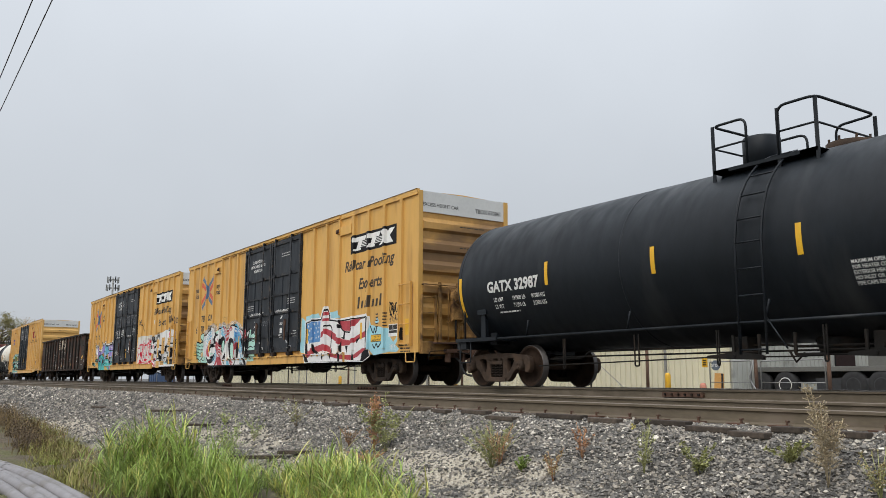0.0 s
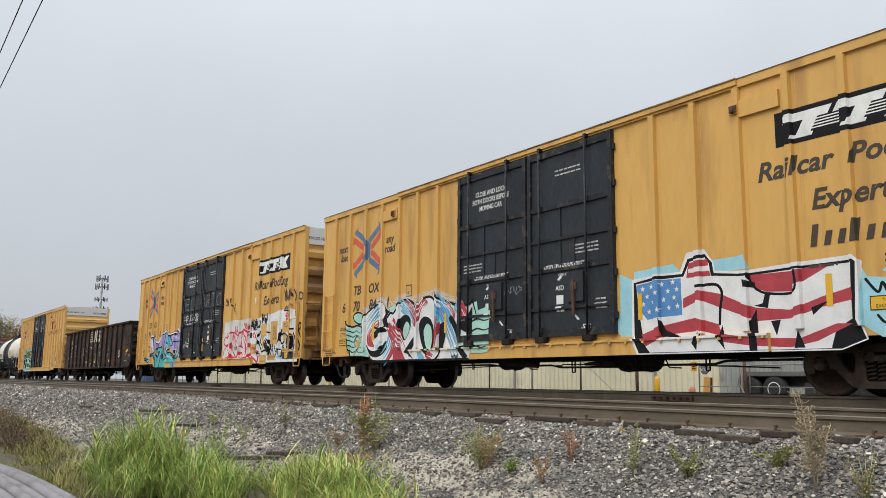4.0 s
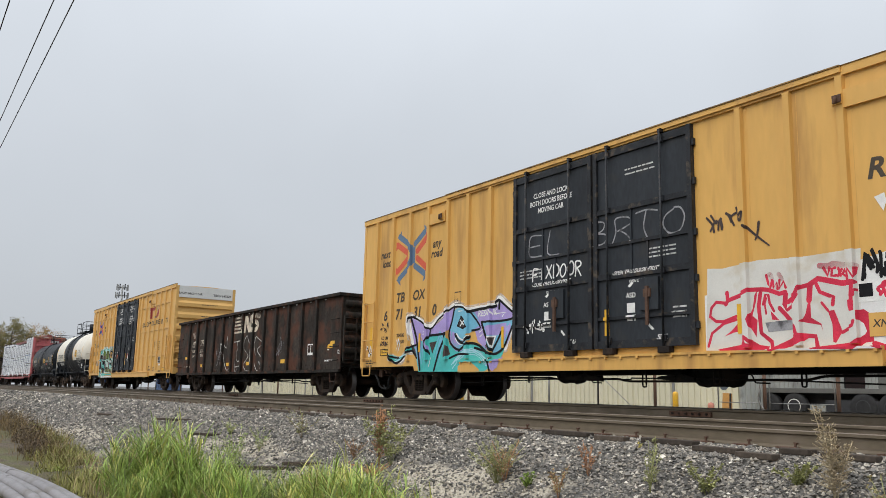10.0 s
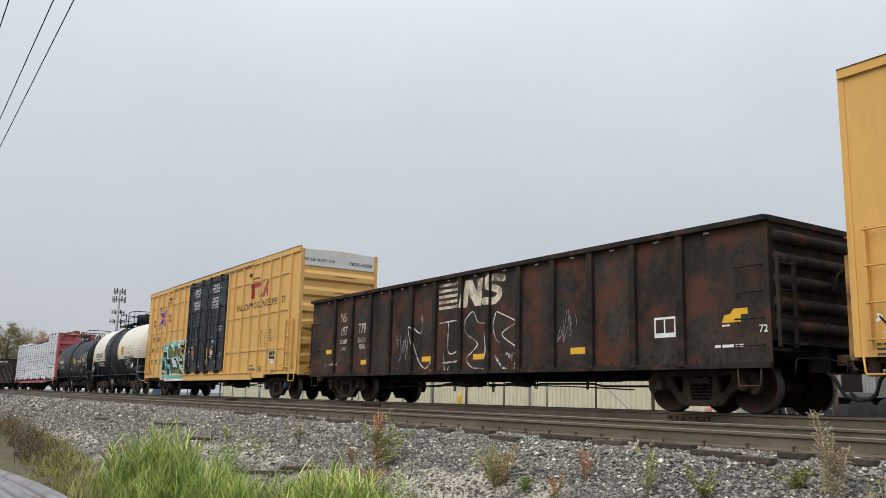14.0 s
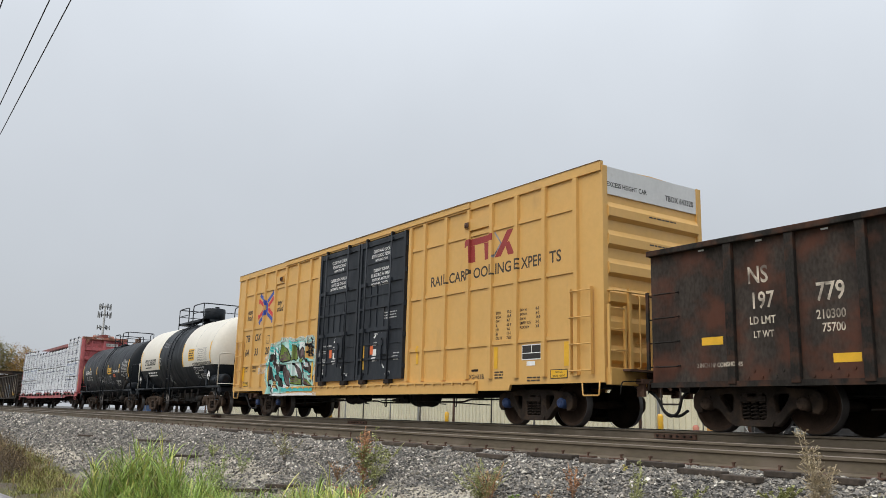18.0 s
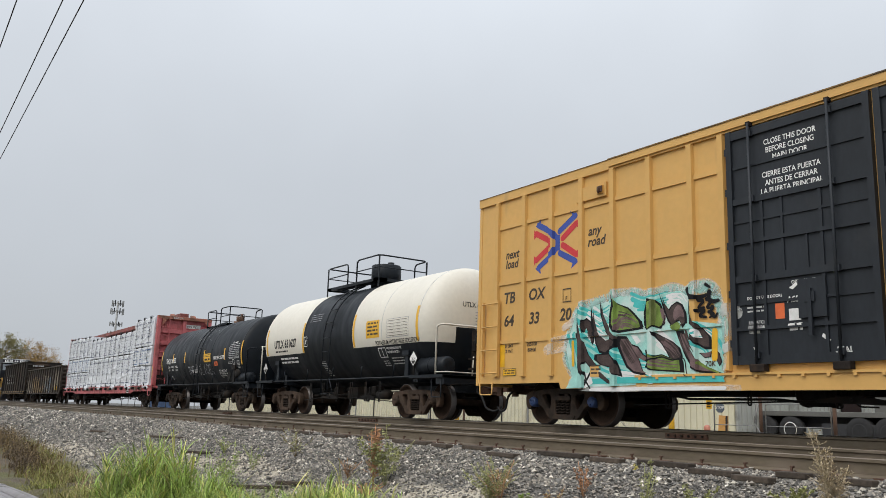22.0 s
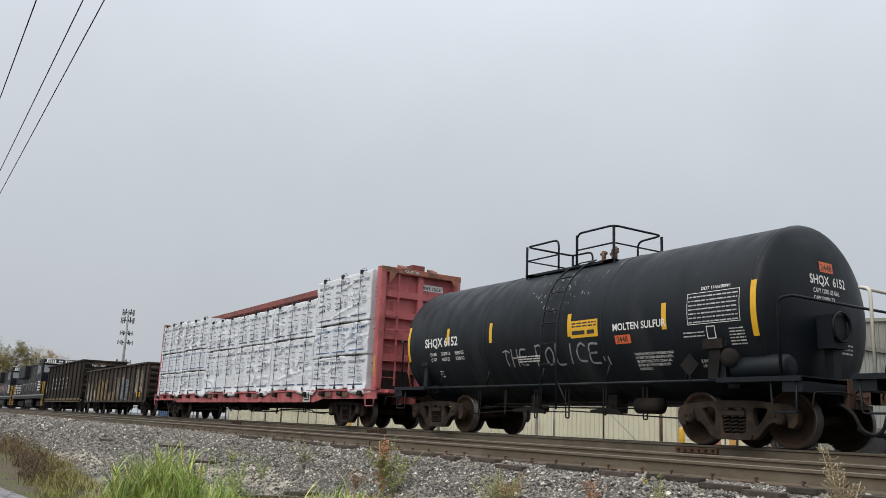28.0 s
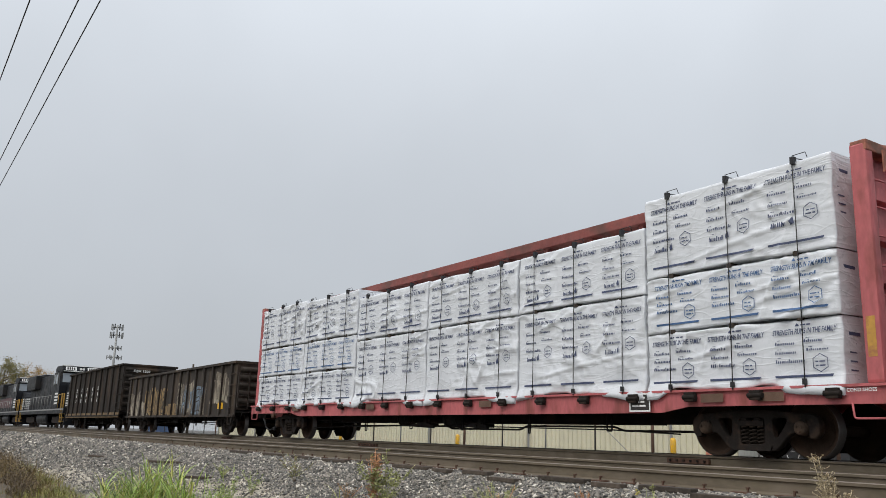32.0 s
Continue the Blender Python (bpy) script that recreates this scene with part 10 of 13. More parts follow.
def first_tank():
    car, shell, R, zc = tank_car("black tank car with orange stripes and a roof platform", 8.05, 0.5, 1.57, 2.34, 7.30, (-1.45, 1.5), TANK, (), 8.35)
    tank_platform(car, -1.15, 0.80, -1.0, 0.76, 3.76, 0.80, 0.06)
    b = bmesh.new()
    lathe(b, [(-0.2, 0.33), (0.42, 0.33), (0.45, 0.31), (0.45, 0.02)], (-0.90, 0.05, 4.02), "z", 24)
    part("dome", b, TANK, car, "black round dome cover")
    b = bmesh.new()
    lathe(b, [(-0.1, 0.38), (0.06, 0.38), (0.06, 0.02)], (0.75, 0.05, 3.92), "z", 20)
    for a in range(8):
        c, s = 0.33 * math.cos(a * 0.785), 0.33 * math.sin(a * 0.785)
        cyl(b, (0.75 + c, 0.05 + s, 3.95), (0.75 + c, 0.05 + s, 4.06), 0.022, 6)
    part("manway", b, IRON, car)
    mk = Marks()
    rnd = random.Random(8)
    for x, z0, z1 in ((-8.06, 1.60, 2.50), (-5.02, 2.08, 2.56), (-2.16, 2.02, 2.50), (0.70, 2.01, 2.49), (3.6, 2.02, 2.5), (6.5, 2.02, 2.5)):
        mk.rect(x, x + 0.10, z0, z1, SIGN_Y)
    mk.words("GATX 32987", -6.98, 2.085, 0.325, END_WHITE, 0, "LEFT", 0.98, 1.0, 0.022)
    for k, (a, b_, c) in enumerate((("LD LMT", "191800 LB", "87000 KG"), ("LT WT", "71200 LB", "32300 KG"))):
        for t, x in ((a, -6.8), (b_, -6.15), (c, -5.5)):
            mk.words(t, x, 1.87 - 0.15 * k, 0.12, W_INK, 0, "LEFT", 0.85)
    mk.bars(-6.7, -6.0, 1.62, 1, 0.03, W_INK, rnd)
    for k, t in enumerate(("MAXIMUM OPERATING PRESSURE", "FOR HEATER COILS", "EXTERIOR HEATER", "NO INLET OR OUTLET", "PIPE CAPS REQUIRED")):
        mk.words(t, 1.48, 1.80 - 0.075 * k, 0.075, W_INK, 0, "LEFT", 0.9)
    mk.wrap("tank_lettering", car, "white numbers and orange reflective stripes", R, zc)
    b = bmesh.new()
    prism(b, [(-1.3, 3.66), (0.35, 3.66), (0.2, 3.86), (-1.15, 3.86)], -0.62, 0.62)
    part("saddle_plate", b, mat("dusty_grey_paint", (0.055, 0.05, 0.045), 0.8), car, "dusty grey plate below the platform")
    b = bmesh.new()
    for x in (-1.0, 0.15, 1.3, 2.6):
        tube(b, rounded([(x, -0.9, 0.9), (x, -0.9, 0.55), (x + 0.5, -0.9, 0.55), (x + 0.5, -0.9, 0.9)], 0.05), 0.03, 6)
    lathe(b, [(-0.05, 0.42), (0.22, 0.5)], (0.5, 0, 0.62), "z", 18)
    tube(b, [(0.05, -0.9, 0.6), (0.15, -0.9, 0.44), (0.3, -0.9, 0.58)], 0.02, 5)
    parts("outlet_pipe", b, FRAME, car)
    TRAIN_CARS.append((car, -7.95))


def white_tank():
    car, shell, R, zc = tank_car("cream and black tank car with a railed roof platform", 5.02, 0.62, 1.57, 2.42, 4.20, (-1.35, 1.4), TANK, ((-5.02, -1.9, 1.93), (1.45, 5.02, 1.93)), 6.05)
    tank_platform(car, -1.95, 1.47, -0.82, 0.89, 4.10, 0.66, 0.09)
    b = bmesh.new()
    lathe(b, [(-0.35, 0.47), (0.36, 0.47), (0.39, 0.44), (0.39, 0.02)], (0.34, 0.1, 4.30), "z", 26)
    lathe(b, [(0.36, 0.10), (0.46, 0.10), (0.46, 0.02)], (0.62, 0.1, 4.30), "z", 14)
    part("dome", b, TANK, car, "black round dome cover")
    rnd = random.Random(9)
    mk = Marks()
    for x, z0, z1 in ((4.92, 1.97, 2.86), (1.47, 1.95, 2.9), (-2.02, 1.95, 2.9), (-5.0, 1.95, 2.85)):
        mk.rect(x, x + 0.11, z0, z1, SIGN_Y)
    mk.words("UTLX 631627", -4.28, 2.17, 0.36, K_INK, 0, "LEFT", 0.86, 1.0, 0.022)
    mk.bars(-4.2, -3.2, 2.03, 1, 0.05, K_INK, rnd)
    mk.rect(-1.86, -1.62, 2.12, 2.44, W_INK)
    mk.rect(-1.84, -1.64, 2.14, 2.42, TANK)
    mk.words("T", -1.79, 2.2, 0.17, W_INK)
    mk.bars(-3.9, -2.5, 1.78, 2, 0.06, W_INK, rnd, 0.12)
    mk.rect(2.28, 3.02, 2.16, 2.64, SIGN_Y)
    mk.bars(2.36, 2.95, 2.54, 4, 0.05, BROWN_INK, rnd, 0.10)
    mk.rect(3.42, 4.56, 2.12, 2.62, GREY_SPRAY)
    mk.rect(3.43, 4.55, 2.13, 2.61, TANK_WHITE)
    for k in range(6):
        mk.bars(3.46, 4.50, 2.56 - 0.08 * k, 1, 0.014, BROWN_INK, rnd)
        mk.rect(3.43, 4.55, 2.535 - 0.08 * k, 2.539 - 0.08 * k, GREY_SPRAY)
    mk.words("POTASSIUM HYDROXIDE SOLUTION", 2.78, 1.95, 0.165, K_INK, 0, "LEFT", 0.82, 1.0, 0.014)
    for a, b_, c, d in ((2.84, 3.24, 1.62, 1.88),):
        mk.rect(a, b_, c, d, W_INK)
        mk.rect(a + 0.02, a + 0.19, c + 0.02, d - 0.02, TANK)
        mk.rect(a + 0.21, b_ - 0.02, c + 0.02, d - 0.02, TANK)
    mk.words("INT LINING: PLASITE", 3.3, 1.82, 0.085, W_INK)
    mk.words("APPLIED: 08-2011", 3.3, 1.72, 0.085, W_INK)
    mk.bars(3.4, 4.0, 1.58, 3, 0.028, GREY_INK, rnd, 0.07)
    mk.bars(2.9, 3.2, 1.52, 3, 0.022, GREY_INK, rnd, 0.055)
    mk.bars(-0.9, -0.62, 1.62, 9, 0.02, GREY_INK, rnd, 0.05)
    mk.bars(-1.6, -0.8, 3.10, 4, 0.022, GREY_SPRAY, rnd, 0.07)
    mk.wrap("tank_lettering", car, "black and white lettering with yellow stripes", R, zc, off=0.016)
    mk = Marks()
    mk.words("UTLX 631627", -0.60, 2.88, 0.185, K_INK, 0, "LEFT", 0.86, 1.0, 0.0)
    mk.bars(-0.22, 0.35, 2.74, 7, 0.016, GREY_SPRAY, rnd, 0.075)
    mk.wrap("head_lettering", car, "black number on the cream tank head", R, zc, 5.02, 0.62, 1, 0.016)["kind"] = "stuff"
    mk = Marks()
    for k in range(8):
        for j in range(10):
            mk.poly([(-0.78 + 0.08 * (k + a), 1.25 + 0.108 * (j + c)) for a, c in ((0, 0), (1, 0), (1, 1), (0, 1))], TANK, 3)
    mk.wrap("head_patch", car, "black painted square on the tank head", R, zc, 5.02, 0.62, 1, 0.016)
    b = bmesh.new()
    lathe(b, [(-0.62, 0.05), (-0.62, 0.18), (-0.56, 0.225), (0.56, 0.225), (0.62, 0.18), (0.62, 0.05)], (5.32, -1.2, 1.33), "x", 20)
    lathe(b, [(-0.02, 0.235), (0.02, 0.235)], (5.3, -1.2, 1.33), "x", 20)
    part("air_reservoir", b, TANK, car, "black cylindrical air reservoir on the end deck")
    b = bmesh.new()
    yw = -0.30
    lathe(b, [(0.0, 0.26), (0.03, 0.28), (0.06, 0.26), (0.03, 0.24), (0.0, 0.26)], (6.12, yw, 2.0), "x", 24, 0, True, False)
    for a in range(5):
        cyl(b, (6.15, yw, 2.0), (6.15, yw + 0.26 * math.cos(a * 1.257), 2.0 + 0.26 * math.sin(a * 1.257)), 0.014, 5)
    cyl(b, (5.98, yw, 2.0), (6.16, yw, 2.0), 0.05, 10)
    part("brake_wheel", b, TANK, car, "black spoked hand brake wheel")
    b = bmesh.new()
    prism(b, [(5.84, 1.10), (6.02, 1.10), (6.04, 1.55), (6.0, 2.25), (5.86, 2.25)], yw - 0.16, yw + 0.10)
    bx(b, 5.96, 6.10, yw - 0.24, yw + 0.02, 1.70, 1.98, 0, 0.03)
    for z in (1.25, 1.5):
        bx(b, 5.80, 6.06, yw - 0.22, yw + 0.16, z, z + 0.05)
    tube(b, [(6.05, yw - 0.1, 1.75), (6.08, yw - 0.12, 1.3), (6.0, yw, 1.1)], 0.025, 6)
    part("brake_stand", b, IRON_DARK, car, "dark greasy brake stand with its chain")
    b = bmesh.new()
    for y, z in ((-0.5, 1.08), (0.4, 1.08), (1.3, 1.08)):
        tube(b, [(5.95, y, z), (6.0, y, z + 0.5)], 0.018, 5)
    tube(b, rounded([(5.7, -1.44, 1.16), (6.02, -1.44, 1.16), (6.1, -1.3, 1.16), (6.1, 1.3, 1.16)], 0.06), 0.016, 6)
    part("deck_rail", b, TANK_WHITE, car, "pale grab rail along the end deck")
    for x in (4.70, -5.2):
        mk = Marks()
        s = 0.19
        mk.shape([(x, 1.52 - s), (x + s, 1.52), (x, 1.52 + s), (x - s, 1.52)], W_INK if x > 0 else GREY_INK)
        mk.shape([(x, 1.52 - s + 0.03), (x + s - 0.06, 1.49), (x - s + 0.06, 1.49)], K_INK)
        if x > 0:
            mk.rect(x - 0.14, x + 0.14, 1.47, 1.57, W_INK)
            mk.words("1814", x, 1.482, 0.10, K_INK, 0, "CENTER")
        mk.fix("placard", car, "diamond hazard placard on a bracket", -1.47, ())
        b = bmesh.new()
        bx(b, x - 0.02, x + 0.02, -1.465, -1.43, 1.08, 1.6)
        bx(b, x - 0.13, x + 0.13, -1.468, -1.45, 1.39, 1.65)
        part("placard_holder", b, FRAME, car)
    b = bmesh.new()
    lathe(b, [(-0.3, 0.04), (-0.28, 0.13), (0.28, 0.13), (0.3, 0.04)], (2.3, -0.9, 0.62), "x", 14)
    bx(b, 0.1, 0.7, -0.9, -0.3, 0.5, 0.85)
    tube(b, rounded([(1.4, -1.0, 0.85), (1.45, -1.0, 0.45), (1.6, -1.0, 0.45), (1.62, -1.0, 0.85)], 0.05), 0.03, 6)
    parts("outlet_valve", b, FRAME, car)
    TRAIN_CARS.append((car, -103.60))


def sulfur_tank():
    car, shell, R, zc = tank_car("black tank car with yellow stripes and chalked writing", 5.35, 0.30, 1.54, 2.22, 4.55, (0.0, 1.04), TANK, (), 6.08, IRON_MID)
    tank_platform(car, -1.40, 1.45, -0.75, 0.70, 3.66, 0.68, 0.05)
    b = bmesh.new()
    lathe(b, [(-0.1, 0.30), (0.08, 0.30), (0.10, 0.02)], (0.55, 0.1, 3.76), "z", 18)
    for x, y, hh in ((0.4, 0, 0.28), (0.65, 0.1, 0.36), (0.8, -0.05, 0.24), (0.5, 0.2, 0.3)):
        cyl(b, (x, y, 3.8), (x, y, 3.8 + hh), 0.05, 8)
        cyl(b, (x - 0.09, y, 3.8 + hh * 0.8), (x + 0.09, y, 3.8 + hh * 0.8), 0.035, 6)
    parts("valve", b, POST_RUST, car, "rusty valve fitting on the tank top")
    rnd = random.Random(12)
    mk = Marks()
    for x, z0, z1 in ((-5.33, 1.74, 2.64), (-3.48, 2.08, 2.48), (-1.72, 2.03, 2.48), (0.95, 2.0, 2.46), (3.44, 1.97, 2.44), (5.30, 1.74, 2.64)):
        mk.rect(x, x + 0.11, z0, z1, SIGN_Y)
    mk.words("SHQX 6152", -4.47, 2.06, 0.30, W_INK, 0, "LEFT", 0.98, 1.0, 0.008)
    for k, (a, b_, c) in enumerate((("LD LMT", "202800 LB", "92000 KG"), ("LT WT", "60200 LB", "27300 KG"))):
        for t, x in ((a, -4.25), (b_, -3.75), (c, -3.15)):
            mk.words(t, x, 1.84 - 0.13 * k, 0.11, W_INK, 0, "LEFT", 0.8)
    mk.rect(1.04, 1.82, 1.96, 2.30, SIGN_Y)
    mk.bars(1.08, 1.78, 2.23, 2, 0.03, K_INK, rnd, 0.06)
    mk.bars(1.08, 1.78, 2.02, 1, 0.08, K_INK, rnd)
    sprayed(mk, "THE", -1.3, -0.45, 1.50, 1.86, 0.035, None, [GREY_SPRAY], 0, 0.1, 0.05, 71)
    sprayed(mk, "POLICE", -0.2, 1.75, 1.48, 1.86, 0.04, None, [GREY_SPRAY], 0, 0.1, 0.05, 72)
    mk.line([(1.85, 1.56), (1.86, 1.5)], 0.035, GREY_SPRAY)
    mk.line([(1.97, 1.56), (1.98, 1.44)], 0.035, GREY_SPRAY)
    mk.words("MOLTEN SULFUR", 2.22, 2.03, 0.185, W_INK, 0, "LEFT", 0.92, 1.0, 0.006)
    mk.rect(2.26, 2.66, 1.78, 1.94, SIGN_O)
    mk.words("2448", 2.30, 1.81, 0.15, K_INK, 0, "LEFT", 0.95)
    for k, t in enumerate(("CAUTION: THIS CAR IS SPECIALLY LINED.", "DO NOT USE STEAM, BOILING WATER,", "OR SHARP OBJECTS TO CLEAN CAR.", "ENTER CAR WITH RUBBER SOLED", "SHOES ONLY.")):
        mk.words(t, 2.66, 1.56 - 0.065 * k, 0.06, W_INK, 0, "LEFT", 0.85)
    mk.words("DOT 111A100W1", 4.3, 2.58, 0.08, W_INK)
    mk.rect(4.02, 5.10, 2.00, 2.54, W_INK)
    mk.rect(4.03, 5.09, 2.01, 2.53, TANK)
    for k in range(7):
        mk.bars(4.05, 5.06, 2.46 - 0.072 * k, 1, 0.022, GREY_INK, rnd)
    mk.rect(4.40, 4.58, 1.75, 1.96, W_INK)
    mk.rect(4.415, 4.565, 1.765, 1.945, TANK)
    mk.bars(3.9, 4.35, 1.86, 2, 0.022, GREY_INK, rnd, 0.06)
    mk.bars(4.85, 5.15, 1.88, 6, 0.02, GREY_INK, rnd, 0.05)
    mk.words("2 INCH", 4.12, 1.38, 0.07, W_INK)
    mk.words("HF COMP", 4.12, 1.30, 0.07, W_INK)
    mk.bars(-4.0, -3.85, 1.45, 3, 0.03, W_INK, rnd, 0.06)
    mk.bars(-0.75, 0.0, 1.66, 3, 0.025, W_INK, rnd, 0.05)
    for k in range(60):
        x, z = rnd.gauss(0.55, 0.5), rnd.uniform(2.5, 3.6)
        mk.rect(x, x + 0.012, z, z + rnd.uniform(0.01, 0.07), GREY_INK)
    mk.wrap("tank_lettering", car, "white lettering, yellow stripes and chalk scrawl", R, zc)
    mk = Marks()
    mk.rect(-0.12, 0.26, 2.92, 3.10, SIGN_O)
    mk.words("2448", -0.09, 2.95, 0.16, BROWN_INK)
    mk.words("SHQX  6152", -0.42, 2.70, 0.22, W_INK, 0, "LEFT", 0.88, 1.0, 0.006)
    mk.words("CAPY 13700 US GAL", -0.35, 2.55, 0.11, W_INK, 0, "LEFT", 0.75)
    mk.words("CAPY 51850 LTR", -0.35, 2.42, 0.11, W_INK, 0, "LEFT", 0.75)
    mk.bars(0.40, 0.75, 1.72, 3, 0.03, GREY_INK, rnd, 0.07)
    mk.wrap("head_lettering", car, "white and orange lettering on the tank head", R, zc, 5.35, 0.30, 1)
    b = bmesh.new()
    lathe(b, [(-0.52, 0.05), (-0.52, 0.16), (-0.46, 0.2), (0.46, 0.2), (0.52, 0.16), (0.52, 0.05)], (5.25, -1.22, 1.26), "x", 18)
    part("air_reservoir", b, TANK, car, "black cylindrical air reservoir on the end deck")
    b = bmesh.new()
    lathe(b, [(0.0, 0.24), (0.03, 0.26), (0.06, 0.24), (0.03, 0.22), (0.0, 0.24)], (5.98, -0.2, 1.95), "x", 20, 0, True, False)
    bx(b, 5.7, 5.98, -0.4, 0.0, 1.6, 2.15)
    bx(b, 5.75, 5.9, -0.3, -0.1, 1.1, 1.7)
    part("brake_wheel", b, TANK, car, "black hand brake on its stand")
    b = bmesh.new()
    prism(b, [(4.30, 1.58), (4.70, 1.58), (4.70, 1.74), (4.30, 1.74)], -1.5, -1.36)
    prism(b, [(4.36, 1.08), (4.56, 1.08), (4.64, 1.58), (4.40, 1.58)], -1.46, -1.38)
    lathe(b, [(-0.13, 0.05), (-0.12, 0.16), (0.12, 0.16), (0.13, 0.05)], (4.78, -1.34, 1.42), "y", 14)
    part("bracket", b, FRAME, car)
    s, x = 0.2, 3.98
    b = bmesh.new()
    prism(b, [(x, 1.33 - s), (x + s, 1.33), (x, 1.33 + s), (x - s, 1.33)], -1.46, -1.44)
    bx(b, x - 0.02, x + 0.02, -1.45, -1.42, 1.06, 1.3)
    part("placard_holder", b, FRAME, car, "empty diamond placard holder")
    b = bmesh.new()
    lathe(b, [(-0.3, 0.04), (-0.28, 0.15), (0.28, 0.15), (0.3, 0.04)], (2.6, -0.95, 0.66), "x", 14)
    part("brake_cylinder", b, FRAME, car)
    TRAIN_CARS.append((car, -116.52))


def brown_gondola():
    ribs_x = [-6.69 + 1.111 * k for k in range(13)]
    car, ribs = gondola("dark brown rusty gondola with ribbed sides", 8.36, 0.74, 3.13, ribs_x, RUST_CAR, rib_m=RUST_RIB)
    rnd = random.Random(14)
    mk = Marks()
    P = lambda u, v: (-1.0 + 2.68 * u, 2.28 + 0.66 * v)
    for pts in ([(0.36, 0.0), (0.42, 0.98), (0.52, 0.98), (0.60, 0.5), (0.60, 0.98), (0.68, 0.98), (0.66, 0.0), (0.57, 0.0), (0.47, 0.5), (0.45, 0.0)],):
        mk.shape([P(u, v) for u, v in pts], CREAM_INK)
    mk.line([P(0.97, 0.85), P(0.82, 0.92), P(0.76, 0.68), P(0.92, 0.42), P(0.86, 0.12), P(0.70, 0.14)], 0.17, CREAM_INK)
    for k in range(5):
        mk.rect(-1.0, -0.08, 2.30 + 0.14 * k, 2.37 + 0.14 * k, CREAM_INK)
    for x, z in ((-7.3, 1.40), (-5.02, 1.04), (-1.75, 1.04), (0.48, 1.04), (3.80, 1.06)):
        mk.rect(x, x + 0.42, z, z + 0.13, SIGN_Y)
    mk.shape([(7.45, 1.46), (7.5, 1.58), (7.62, 1.6), (7.68, 1.68), (7.95, 1.68), (7.95, 1.58), (7.82, 1.58), (7.82, 1.46)], SIGN_Y)
    mk.rect(6.0, 6.48, 1.28, 1.64, W_INK)
    mk.rect(6.03, 6.22, 1.36, 1.60, RUST_CAR)
    mk.rect(6.25, 6.45, 1.36, 1.60, RUST_CAR)
    mk.words("72", 8.15, 1.28, 0.16, W_INK)
    mk.bars(7.3, 7.85, 1.06, 1, 0.045, W_INK, rnd)
    mk.bars(7.45, 7.6, 1.40, 1, 0.03, W_INK, rnd)
    # worn chalky letters
    mk.words("NS", -6.38, 2.33, 0.38, CREAM_INK, 0, "LEFT", 0.8)
    mk.words("197", -6.35, 1.93, 0.36, CREAM_INK, 0, "LEFT", 0.8)
    mk.words("LD LMT", -6.37, 1.68, 0.17, CREAM_INK, 0, "LEFT", 0.8)
    mk.words("LT WT", -6.31, 1.47, 0.15, CREAM_INK, 0, "LEFT", 0.8)
    mk.words("779", -5.23, 1.95, 0.38, CREAM_INK, 0, "LEFT", 0.8)
    mk.words("210300", -5.24, 1.68, 0.19, CREAM_INK, 0, "LEFT", 0.8)
    mk.words("75700", -5.16, 1.49, 0.18, CREAM_INK, 0, "LEFT", 0.8)
    mk.words("98", -3.58, 1.28, 0.11, CREAM_INK, 0, "LEFT", 0.8)
    mk.words("2 INCH HF COMP SHOES", -7.41, 1.04, 0.1, CREAM_INK, 0, "LEFT", 0.8)
    mk.line([(-1.78, 2.22), (-1.82, 1.77), (-2.32, 1.93), (-1.97, 1.16), (-1.59, 0.87), (-1.31, 1.02), (-1.2, 0.8)], 0.033, CHALK)
    mk.line([(-0.95, 1.97), (-0.17, 2.0)], 0.033, CHALK)
    mk.line([(-0.55, 1.98), (-0.55, 1.25), (-0.15, 1.26)], 0.033, CHALK)
    mk.line([(-0.75, 1.22), (-0.68, 0.73), (-0.51, 0.91)], 0.033, CHALK)
    mk.line([(-0.79, 0.99), (-0.07, 1.02)], 0.039, CHALK)
    mk.line([(0.14, 1.98), (0.45, 2.16), (0.65, 1.91), (0.92, 1.86)], 0.029, CHALK)
    mk.line([(0.14, 1.98), (0.18, 1.67), (0.64, 1.42), (0.47, 1.24), (0.22, 1.07), (0.43, 0.87), (0.88, 0.83)], 0.033, CHALK)
    mk.line([(1.01, 1.62), (1.06, 1.22), (0.93, 0.89)], 0.033, CHALK)
    mk.line([(1.38, 2.09), (1.97, 1.88), (2.06, 1.8), (1.57, 1.58), (2.03, 1.3)], 0.029, CHALK)
    mk.line([(1.33, 2.06), (1.24, 1.78), (1.34, 1.49), (1.48, 1.4)], 0.033, CHALK)
    mk.line([(1.32, 1.1), (1.6, 0.84), (1.94, 0.77), (2.14, 0.92)], 0.058, CHALK)
    tag_lines(mk, 1.72, 2.1, 0.94, 1.17, CHALK, 85, 0.03, 5)
    tag_lines(mk, -3.09, -2.34, 1.04, 1.77, GREY_SPRAY, 86, 0.02, 8)
    # slits below the rim: daylight through them is painted as white bars
    for k in range(14):
        mk.rect(-7.31 + 1.111 * k, -7.19 + 1.111 * k, 2.985, 3.015, PLAIN_WHITE)
    tag_lines(mk, 3.4, 4.0, 1.3, 2.0, GREY_SPRAY, 83, 0.012, 6)
    mk.fix("side_lettering", car, "worn cream lettering, chalk scrawl, yellow reflectors and slits with daylight painted white", W, ribs)
    b = bmesh.new()
    for k, x in enumerate(ribs_x):
        for j in range(3):
            cyl(b, (x + 0.25 + 0.25 * j, W - 0.015, 0.86), (x + 0.25 + 0.25 * j, W, 0.86), 0.025, 6)
            cyl(b, (x + 0.37 + 0.25 * j, W - 0.015, 0.96), (x + 0.37 + 0.25 * j, W, 0.96), 0.025, 6)
